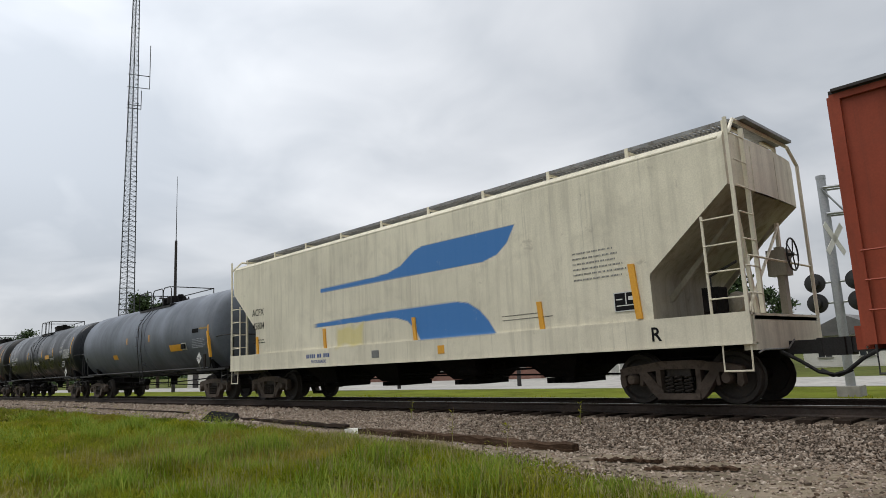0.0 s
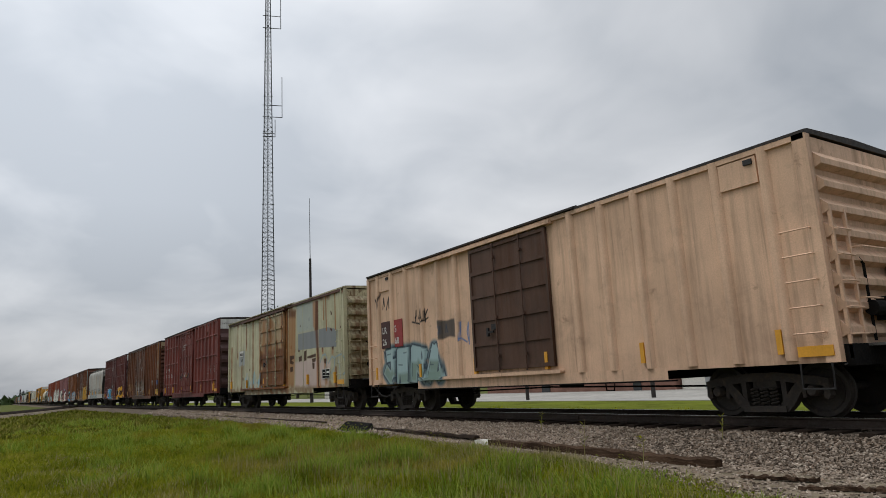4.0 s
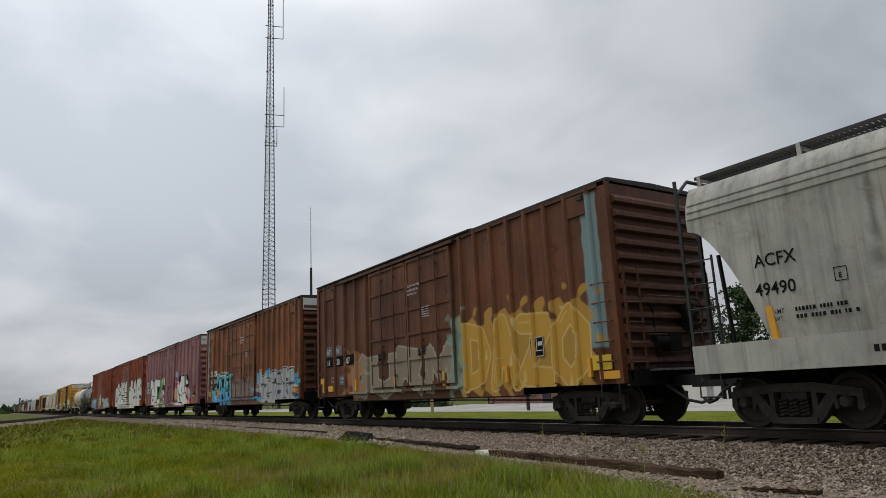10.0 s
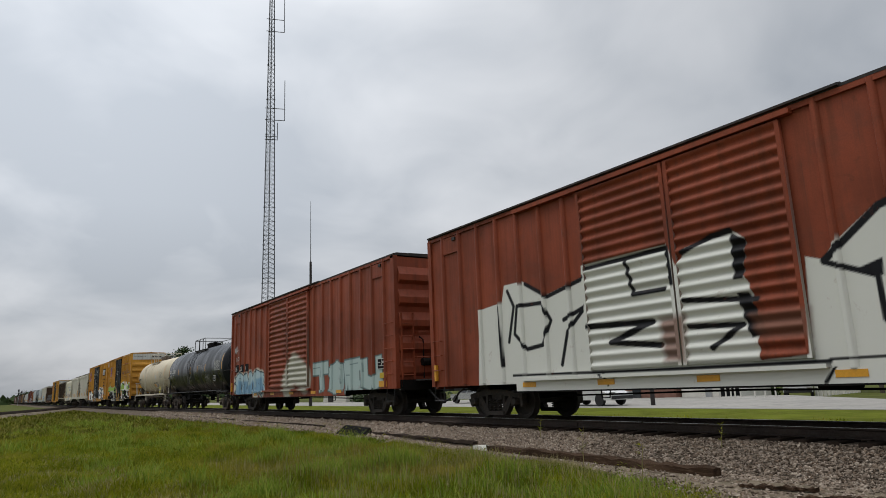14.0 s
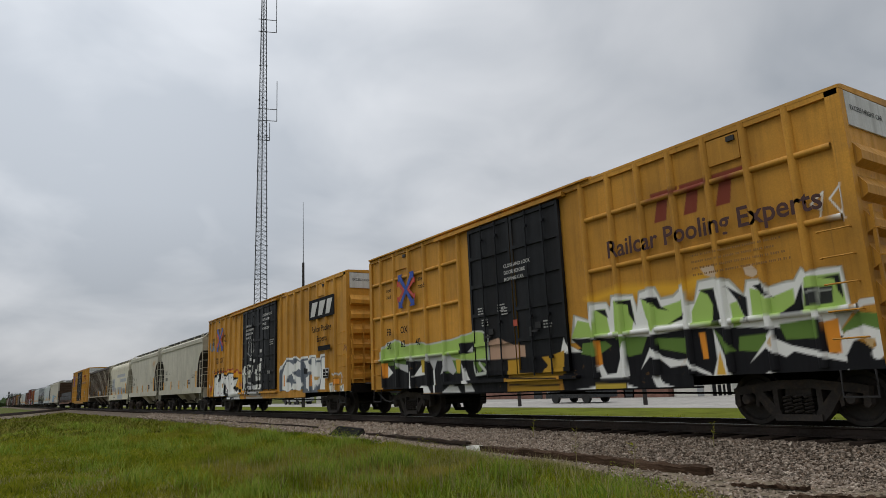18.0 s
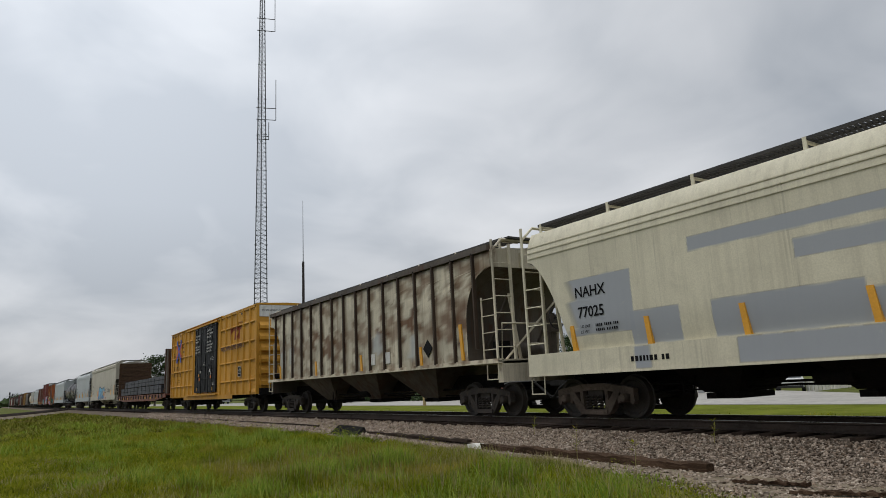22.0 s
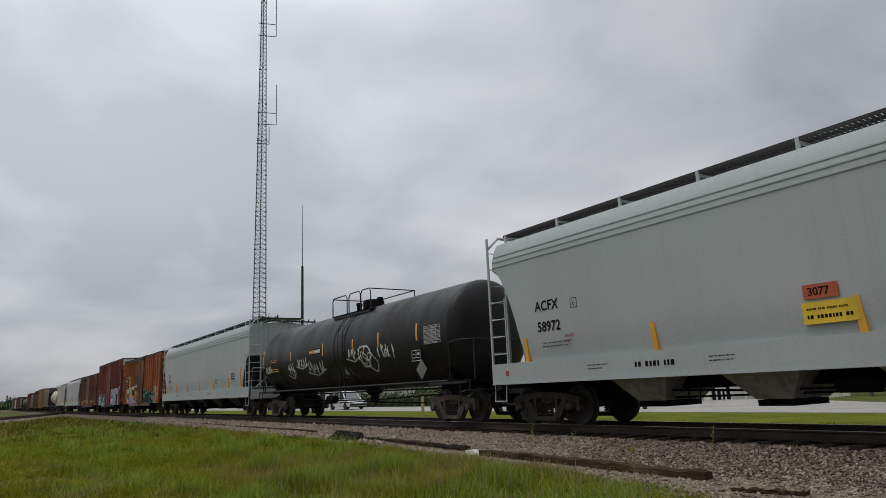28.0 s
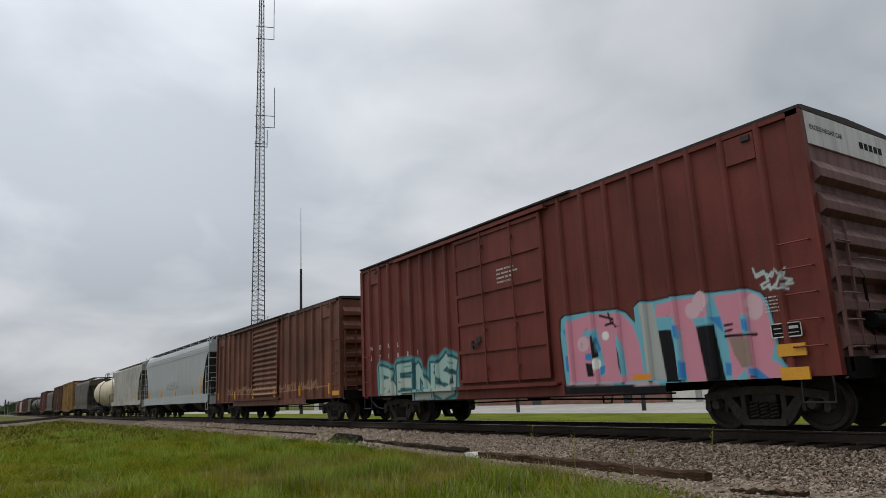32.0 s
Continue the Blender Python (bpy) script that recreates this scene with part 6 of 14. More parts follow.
def crossing_signal(x, y):
    s = thing("crossing_signal", "grey steel level-crossing mast with round flasher lamps and a cantilever arm", "crossing signal", at=(x, y, NEAR_Z))
    part("mast", Geo().tube([(0, 0, 0), (0, 0, 6.45)], 0.13, 12), M_GALVSTEEL, s, smooth=40)
    part("base", Geo().box(-0.3, 0.3, -0.3, 0.3, 0, 0.35), M_CONCRETE, s)
    part("cap", Geo().lathe([(0.14, 6.45), (0.14, 6.55), (0.0, 6.6)], "z", (0, 0, 0), 12), M_GALVSTEEL, s)
    arm = Geo()
    dx, dy = 0.93, 0.37
    for z in (5.35, 6.15):
        for o in (-0.18, 0.18):
            arm.tube([(o * dy, -o * dx, z), (dx * 5 + o * dy, dy * 5 - o * dx, z)], 0.045, 6)
    for i in range(9):
        a, b = i * 0.55, (i + 1) * 0.55
        arm.tube([(dx * a, dy * a - 0.18, 5.35 if i % 2 else 6.15), (dx * b, dy * b - 0.18, 6.15 if i % 2 else 5.35)], 0.03, 5)
    part("cantilever_arm", arm, M_GALVSTEEL, s)
    cross = Geo()
    for a in (0.8, -0.8):
        c, d = math.cos(a), math.sin(a)
        cross.add([(-.6 * c - .1 * d, -.16, 4.6 - .6 * d + .1 * c), (.6 * c - .1 * d, -.16, 4.6 + .6 * d + .1 * c), (.6 * c + .1 * d, -.16, 4.6 + .6 * d - .1 * c), (-.6 * c + .1 * d, -.16, 4.6 - .6 * d - .1 * c),
                   (-.6 * c - .1 * d, -.15, 4.6 - .6 * d + .1 * c), (.6 * c - .1 * d, -.15, 4.6 + .6 * d + .1 * c), (.6 * c + .1 * d, -.15, 4.6 + .6 * d - .1 * c), (-.6 * c + .1 * d, -.15, 4.6 - .6 * d - .1 * c)],
                  [(0, 1, 2, 3), (7, 6, 5, 4), (0, 4, 5, 1), (1, 5, 6, 2), (2, 6, 7, 3), (3, 7, 4, 0)])
    part("crossbuck", cross, M_WHITEWALL, s, at=Matrix.Rotation(radians(75), 4, "Z"))
    for z in (2.75, 3.35):
        part("lamp_bracket", Geo().tube([(-0.6, 0, z), (0.6, 0, z)], 0.04, 6), M_GALVSTEEL, s)
        for sx in (-0.55, 0.55):
            lamp = part("flasher_lamp", Geo().lathe([(0.0, 0.02), (0.29, 0.02), (0.29, -0.02), (0.15, -0.04), (0.15, -0.22), (0.0, -0.24)], "y", (sx, -0.05, z), 18), M_BLACKIRON, s, smooth=35)
            part("hood", Geo().lathe([(0.16, 0.02), (0.17, 0.25), (0.155, 0.25), (0.15, 0.02)], "y", (sx, -0.05, z), 14), M_BLACKIRON, lamp)


crossing_signal(-6.1, 9.45)


def rail_signal(x, y, h):
    s = thing("rail_signal", "far black colour-light railway signal on a mast", "signal", "far railway signals", at=(x, y, NEAR_Z))
    part("mast", Geo().tube([(0, 0, 0), (0, 0, h)], 0.09, 8), M_GALVSTEEL, s)
    for z in (h - 0.6, h - 2.3):
        head = part("signal_head", Geo().box(0.02, 0.25, -0.32, 0.32, z - 0.7, z + 0.7), M_BLACKIRON, s)
        for k in (-0.4, 0.0, 0.4):
            part("hood", Geo().lathe([(0.13, 0.25), (0.13, 0.5), (0.11, 0.5), (0.11, 0.25)], "x", (0, 0, z + k), 10), M_BLACKIRON, head)


rail_signal(-420, -3.6, 8.2)
rail_signal(-480, -0.8, 8.2)
rail_signal(-8.3, 33.6, 5.2)
for x, y, h in ((-33.65, 15.7, 2.3), (-24.9, 17.2, 2.1)):
    p = thing("marker_post", "short dark timber post beside the road", "post", "roadside posts", data=mesh_of("marker_post", Geo().tube([(x, y, NEAR_Z), (x, y, NEAR_Z + h)], [0.12, 0.11], 10), M_POLE, 40))
p = thing("survey_stake", "short yellowish wooden stake beside the road", "post", data=mesh_of("survey_stake", Geo().prism([(-42.0, NEAR_Z), (-41.8, NEAR_Z), (-41.8, NEAR_Z + 1.1), (-41.9, NEAR_Z + 1.25), (-42.0, NEAR_Z + 1.1)], "y", 13.6, 13.75), plain("raw_pine", (0.42, 0.32, 0.17), 0.8)))


# ---------------------------------------------------------------- buildings beyond the road
def house(name, label, x0, x1, y0, y1, z0, h, wall_mat, gable=0.0, windows=(), doors=(), brick=False, siding=False, flat=0.25):
    b = thing(name, label, "building", at=(0.9 if y0 < 50 else 1.9, 0.25, z0))
    part("wall", Geo().box(x0, x1, y0, y0 + 0.25, 0, h), wall_mat, b)
    part("wall", Geo().box(x0, x1, y1 - 0.25, y1, 0, h), wall_mat, b)
    part("wall", Geo().box(x0, x0 + 0.25, y0 + 0.25, y1 - 0.25, 0, h), wall_mat, b)
    part("wall", Geo().box(x1 - 0.25, x1, y0 + 0.25, y1 - 0.25, 0, h), wall_mat, b)
    if gable:
        part("roof", Geo().prism([(x0 - 0.4, h), (x1 + 0.4, h), ((x0 + x1) / 2, h + gable)], "y", y0 - 0.4, y1 + 0.4), M_ROOF, b)
    else:
        part("roof", Geo().box(x0 - 0.2, x1 + 0.2, y0 - 0.2, y1 + 0.2, h, h + flat), M_ROOF, b)
    for wx, wz, ww, wh in windows:
        w = part("window", Geo().box(wx, wx + ww, y0 - 0.05, y0 - 0.02, wz, wz + wh), M_GLASS, b)
        part("frame", Geo().box(wx - 0.08, wx + ww + 0.08, y0 - 0.07, y0 - 0.01, wz + wh, wz + wh + 0.08).box(wx - 0.08, wx, y0 - 0.07, y0 - 0.01, wz, wz + wh).box(wx + ww, wx + ww + 0.08, y0 - 0.07, y0 - 0.01, wz, wz + wh).box(wx + ww / 2 - 0.03, wx + ww / 2 + 0.03, y0 - 0.07, y0 - 0.05, wz, wz + wh), M_POLE if brick else M_WHITEWALL, w)
        part("sill", Geo().box(wx - 0.12, wx + ww + 0.12, y0 - 0.14, y0, wz - 0.09, wz), M_CONCRETE, w)
    for dx, dw, dh, mat in doors:
        d = part("door", Geo().box(dx, dx + dw, y0 - 0.06, y0 - 0.01, 0, dh), mat, b)
        part("handle", Geo().box(dx + dw - 0.15, dx + dw - 0.08, y0 - 0.11, y0 - 0.06, 1.0, 1.1), M_CHROME, d)
    if siding:
        for z in np.arange(0.15, h, 0.2):
            part("board", Geo().prism([(y0 - 0.03, z), (y0, z), (y0, z + 0.2)], "x", x0, x1), wall_mat, b)
    return b


def course_lines(b, x0, x1, y, h):
    """Bricks laid proud of their joints in the stretch that the camera sees under the cars."""
    rng = random.Random(3)
    g = mesh_of("brick", Geo().box(0, 0.38, y - 0.025, y, 0, 0.13), M_BRICK)
    n = 0
    for row in range(7):
        x = x0 + (0.2 if row % 2 else 0.0)
        while x < x1 - 0.4 and n < 300:
            part("brick", g, None, b, at=(x, 0, 0.9 + row * 0.15))
            x += 0.41
            n += 1


WIN_A, DOOR_A, WIN_B, WDOOR, WHITE_R = (-40.9, -39.0), (-37.8, -37.0), (-36.2, -35.3), (-31.5, -31.0), -30.45
brick = house("brick_building", "long low red brick building with dark windows", -57, -33.75, 29, 40, -0.75, 3.6, M_BRICK, brick=True,
              windows=[(-51.6, 1.0, 1.9, 1.3), (-46.2, 1.0, 1.9, 1.3), (WIN_A[0], 1.05, WIN_A[1] - WIN_A[0], 1.15), (WIN_B[0], 1.15, WIN_B[1] - WIN_B[0], 1.15)], doors=[(-48.6, 1.1, 2.2, M_GLASS), (DOOR_A[0], DOOR_A[1] - DOOR_A[0], 2.2, M_GLASS)])
white = house("white_building", "flat white painted block building with a grey door", -33.55, WHITE_R, 29.4, 35.7, -0.75, 3.4, M_WHITEWALL, doors=[(WDOOR[0], WDOOR[1] - WDOOR[0], 2.1, M_GALVSTEEL)])
for x in (-33.0, -32.4, -31.9):
    part("wall_lamp", Geo().box(x, x + 0.12, 29.28, 29.4, 2.25, 2.45), M_POLE, white)
# flat black sheet stands in for the unlit inside of an opening
part("doorway_dark_sheet", Geo().box(WHITE_R - 0.02, WHITE_R + 0.03, 29.62, 31.75, 0.0, 2.5), M_BLACK, white, "flat black sheet for the unlit inside of a doorway")
part("doorway_post", Geo().box(WHITE_R + 0.03, WHITE_R + 0.1, 30.6, 30.7, 0.0, 2.5), M_POLE, white)
rail = thing("handrail", "white painted pipe rail and posts beside the pavement", "railing", at=(1.0, 0.2, -0.8))
for x, h in ((-29.37, 1.1), (-28.98, 1.05), (-28.68, 1.1), (-28.26, 1.1), (-27.24, 1.25), (-26.53, 1.25), (-25.83, 1.3)):
    part("post", Geo().tube([(x, 28.5, 0), (x, 28.5, h)], 0.05, 8), M_WHITEWALL, rail)
part("top_rail", Geo().tube([(-29.37, 28.5, 1.08), (-28.68, 28.5, 1.08)], 0.04, 6), M_WHITEWALL, rail)
house("white_house", "white clapboard house with a gable roof", -26.0, -18.0, 60, 68, -1.2, 3.0, M_WHITEWALL, gable=2.0, windows=[(-24.6, 1.0, 1.2, 1.3), (-21.0, 1.0, 1.2, 1.3)], siding=True)
house("garage", "white lap-sided garage with a dark doorway", -86, -79, 23.6, 31, -0.7, 2.6, M_WHITEWALL, gable=1.6, doors=[(-84.4, 1.6, 2.1, M_POLE)], siding=True)
house("garage", "small white lap-sided outbuilding", -77.5, -72.5, 25, 31, -0.7, 2.4, M_WHITEWALL, gable=1.4, siding=True)
fence = thing("fence", "row of short white painted posts in the grass", "fence", at=(1.3, 0.2, -0.86))
for i in range(12):
    x, y = -28.0 - i * 0.1, 36.5 + i * 0.75
    part("post", Geo().box(x, x + 0.18, y, y + 0.18, 0, 0.75 + 0.1 * (i % 3)), M_WHITEWALL, fence)


# ---------------------------------------------------------------- trees
def tree(x, y, h, spread, seed, pine=False, low=0.25):
    rng = random.Random(seed)
    nr = np.random.default_rng(seed)
    t = thing("tree", ("tall dark pine with layered ragged boughs" if pine else "dark green broadleaf tree with an uneven open crown"), "tree", "trees beyond the road", at=(x, y, ground_z(np.array([float(x)]), np.array([float(y)]))[0]))
    g = Geo()
    lean = rng.uniform(-0.4, 0.4)
    g.tube([(0, 0, 0), (lean * 0.3, 0, h * 0.4), (lean, 0.1, h * 0.93)], [h * 0.022, h * 0.016, h * 0.004], 8)
    part("trunk", g, M_BARK, t, smooth=60)
    centres, sizes = [], []
    limbs = Geo()
    for i in range(26 if pine else 22):
        f = low + (1 - low) * (i + rng.random()) / (26 if pine else 22)
        reach = spread * ((1.15 - f) if pine else math.sin(math.pi * min(1, 0.2 + 0.75 * f))) * rng.uniform(0.55, 1.1)
        a = rng.uniform(0, 6.28)
        z = h * f
        tip = Vector((lean * f + math.cos(a) * reach, math.sin(a) * reach, min(h, z + (0.1 if pine else 0.35) * reach)))
        limbs.tube([(lean * f, 0, z * 0.96), ((lean * f + tip.x) / 2, tip.y / 2, (z + tip.z) / 2), tuple(tip)], [h * 0.006, h * 0.004, h * 0.002], 5)
        for k in (0.45, 0.75, 1.0):
            centres.append((lean * f + (tip.x - lean * f) * k, tip.y * k, z + (tip.z - z) * k))
            sizes.append(spread * rng.uniform(0.14, 0.3))
    part("limbs", limbs, M_BARK, t)
    C, S = np.array(centres), np.array(sizes)
    n = 3800
    pick = nr.integers(0, len(C), n)
    off = nr.normal(0, 1, (n, 3)) * np.array([1, 1, 0.6])
    P = C[pick] + off * S[pick][:, None] * 0.75
    u = nr.normal(0, 1, (n, 3)); u /= np.linalg.norm(u, axis=1)[:, None]
    w = np.cross(u, nr.normal(0, 1, (n, 3))); w /= np.linalg.norm(w, axis=1)[:, None]
    ls = (nr.uniform(0.13, 0.3, n) * h / 11)[:, None]
    V = np.stack([P - u * ls, P + w * ls * 0.55, P + u * ls, P - w * ls * 0.55], 1)
    F = np.arange(n * 4).reshape(n, 4)
    part("crown", bulk_mesh("crown", V.reshape(-1, 3), F, M_LEAF), None, t)


def polar(az, r):
    return (EYE[0] + r * math.cos(radians(az)), EYE[1] + r * math.sin(radians(az)))


for k, (az, r, h, sp, pine) in enumerate(((114.5, 70, 12.0, 3.6, True), (117.5, 76, 12.5, 3.8, True), (120.5, 82, 12.0, 4.0, False), (124.0, 88, 12.5, 4.2, True), (127.5, 90, 11.5, 4.4, False), (131, 95, 12, 4.5, True)) + (
                                          (161.5, 108, 13.2, 4.2, True), (160.0, 125, 14.0, 4.5, True), (156.6, 112, 11.3, 2.2, False), (154.4, 118, 13.0, 3.4, False), (153.2, 122, 12.0, 3.0, False),
                                          (169.8, 150, 9.6, 4.0, False), (168.4, 150, 10.9, 3.0, False), (167.0, 160, 10.0, 3.4, False), (165.7, 150, 11.7, 3.0, False), (165.0, 156, 11.6, 2.8, False), (171.2, 190, 9.5, 5, False), (173.5, 250, 9, 6, False), (175.5, 330, 9, 7, False), (149, 140, 10, 4, False), (143, 150, 10, 5, False), (137, 140, 10, 5, False),
                                          (178.9, 700, 10, 8, False), (111.5, 92, 9, 3.5, False))):
    tx, ty = polar(az - (1.5 if az < 140 else 0.9 if az < 165 else 0.5), r)
    tree(tx, ty, h, sp, 40 + k, pine)


def shrub_row():
    nr = np.random.default_rng(77)
    n = 9000
    X = np.where(np.arange(n) < 7500, nr.uniform(-75, -56, n), -31.0 + nr.normal(0, 0.35, n))
    V0 = np.stack([X, np.where(np.arange(n) < 7500, 24, 37.6) + nr.normal(0, 0.5, n), -0.75 + np.abs(nr.normal(0, 0.7, n))], 1)
    u = nr.normal(0, 1, (n, 3)) * 0.1
    w = nr.normal(0, 1, (n, 3)) * 0.06
    V = np.stack([V0 - u, V0 + w, V0 + u, V0 - w], 1)
    thing("shrubs", "low dark green bushes beside the road", "bush", kind="stuff", data=bulk_mesh("shrubs", V.reshape(-1, 3), np.arange(n * 4).reshape(n, 4), M_LEAF))
    nr = np.random.default_rng(78)
    n = 14000
    a = np.radians(nr.uniform(104, 182, n))
    r = nr.uniform(700, 1000, n)
    V0 = np.stack([r * np.cos(a), r * np.sin(a), -1 + nr.uniform(0, 1, n) ** 0.7 * (6.5 + 2.5 * np.sin(a * 31) + 2 * np.sin(a * 77))], 1)
    u = nr.normal(0, 1, (n, 3)) * 2.2
    w = nr.normal(0, 1, (n, 3)) * 1.6
    V = np.stack([V0 - u, V0 + w, V0 + u, V0 - w], 1)
    thing("far_woods", "hazy far line of dark trees on the horizon", "trees", kind="stuff", data=bulk_mesh("far_woods", V.reshape(-1, 3), np.arange(n * 4).reshape(n, 4), M_LEAF))


shrub_row()


# ---------------------------------------------------------------- road vehicles
def road_vehicle(name, label, length, height, paint, kind_of):
    """A road vehicle about its middle, nose towards +x."""
    v = thing(name, label, "car")
    h = length / 2
    w = 0.9
    belt = height * 0.55
    hood = 0.52 * h if kind_of == "van" else 0.42 * h
    low = [(-h, 0.35), (h, 0.32), (h + 0.02, 0.62), (hood + 0.35, belt * 0.95), (hood, belt), (-h, belt)] if kind_of != "pickup" else [(-h, 0.42), (h, 0.42), (h, belt * 0.9), (hood, belt), (-h, belt)]
    body = Geo()
    body.prism(low, "y", -w, w)
    part("body", body, paint, v)
    if kind_of == "pickup":
        cab = [(-0.55, belt), (hood * 0.95, belt), (hood * 0.5, height), (-0.45, height)]
    elif kind_of == "van":
        cab = [(-h + 0.05, belt), (hood + 0.25, belt), (hood * 0.35, height), (-h + 0.3, height)]
    else:
        cab = [(-h + 0.1, belt), (hood, belt), (hood * 0.3, height), (-h + 0.55, height)]
    part("cabin", Geo().loft([[(x, -w + 0.03 + 0.1 * (z > belt), z) for x, z in cab], [(x, w - 0.03 - 0.1 * (z > belt), z) for x, z in cab]]), paint, v)
    x0, x1 = cab[0][0] + 0.15, cab[1][0] - 0.25
    n = 2 if kind_of == "pickup" else 3
    for s in (-1, 1):
        for k in range(n):
            a, b = x0 + (x1 - x0) * k / n + 0.05, x0 + (x1 - x0) * (k + 1) / n - 0.05
            t = 0.9 if k < n - 1 else 0.62
            part("window", Geo().loft([[(a, s * (w - 0.02), belt + 0.04), (b, s * (w - 0.02), belt + 0.04)], [(a + 0.06, s * (w - 0.1), height - 0.09), (a + (b - a) * t, s * (w - 0.1), height - 0.09)]], cap=False, closed=False), M_GLASS, v)
        part("headlight", Geo().box(h - 0.12, h + 0.03, min(s * 0.55, s * 0.85), max(s * 0.55, s * 0.85), 0.6, 0.76), M_CHROME, v)
        for x in (-h * 0.58, h * 0.62):
            wheel = part("wheel", Geo().lathe([(0.2, -0.1), (0.33, -0.1), (0.34, 0.0), (0.33, 0.1), (0.2, 0.1)], "y", (x, s * (w - 0.08), 0.34), 18), M_TYRE, v)
            part("rim", Geo().lathe([(0.0, -0.03), (0.2, -0.05), (0.21, 0.0), (0.2, 0.05), (0.0, 0.03)], "y", (x, s * (w - 0.03), 0.34), 12), M_CHROME, wheel)
    part("windscreen", Geo().add([(cab[1][0] - 0.06, -0.75, belt + 0.05), (cab[1][0] - 0.06, 0.75, belt + 0.05), (cab[2][0] + 0.05, 0.68, height - 0.08), (cab[2][0] + 0.05, -0.68, height - 0.08)], [(0, 1, 2, 3)]), M_GLASS, v, at=(0.03, 0, 0.03))
    part("bumper", Geo().box(h - 0.02, h + 0.08, -0.85, 0.85, 0.38, 0.55), M_BLACKIRON, v)
    return v


P_DARKCAR = plain("dark_grey_car_paint", (0.03, 0.032, 0.036), 0.3, 0.0, 0.1, 2, 0.0)
P_WHITECAR = plain("white_car_paint", (0.62, 0.63, 0.62), 0.3, 0.0, 0.05, 2, 0.0)
P_SILVERCAR = plain("silver_car_paint", (0.42, 0.43, 0.43), 0.3, 0.3, 0.05, 2, 0.0)
parked = road_vehicle("pickup_truck", "white pickup truck parked beside the fence", 5.2, 1.75, P_WHITECAR, "pickup")
parked.matrix_basis = pose(-27.1, 35.4, -0.84, 0, 0, -62)
van = road_vehicle("minivan", "white minivan driving along the road", 5.0, 1.75, P_WHITECAR, "van")
dark_suv = road_vehicle("sport_utility_car", "dark sport utility car driving along the road", 4.7, 1.75, P_DARKCAR, "suv")
dark_pickup = road_vehicle("pickup_truck", "dark pickup truck driving along the road", 5.5, 1.85, P_DARKCAR, "pickup")
white_suv = road_vehicle("sport_utility_car", "white sport utility car driving along the road", 4.6, 1.75, P_WHITECAR, "suv")
silver_car = road_vehicle("small_car", "silver car driving along the road", 4.4, 1.5, P_SILVERCAR, "suv")


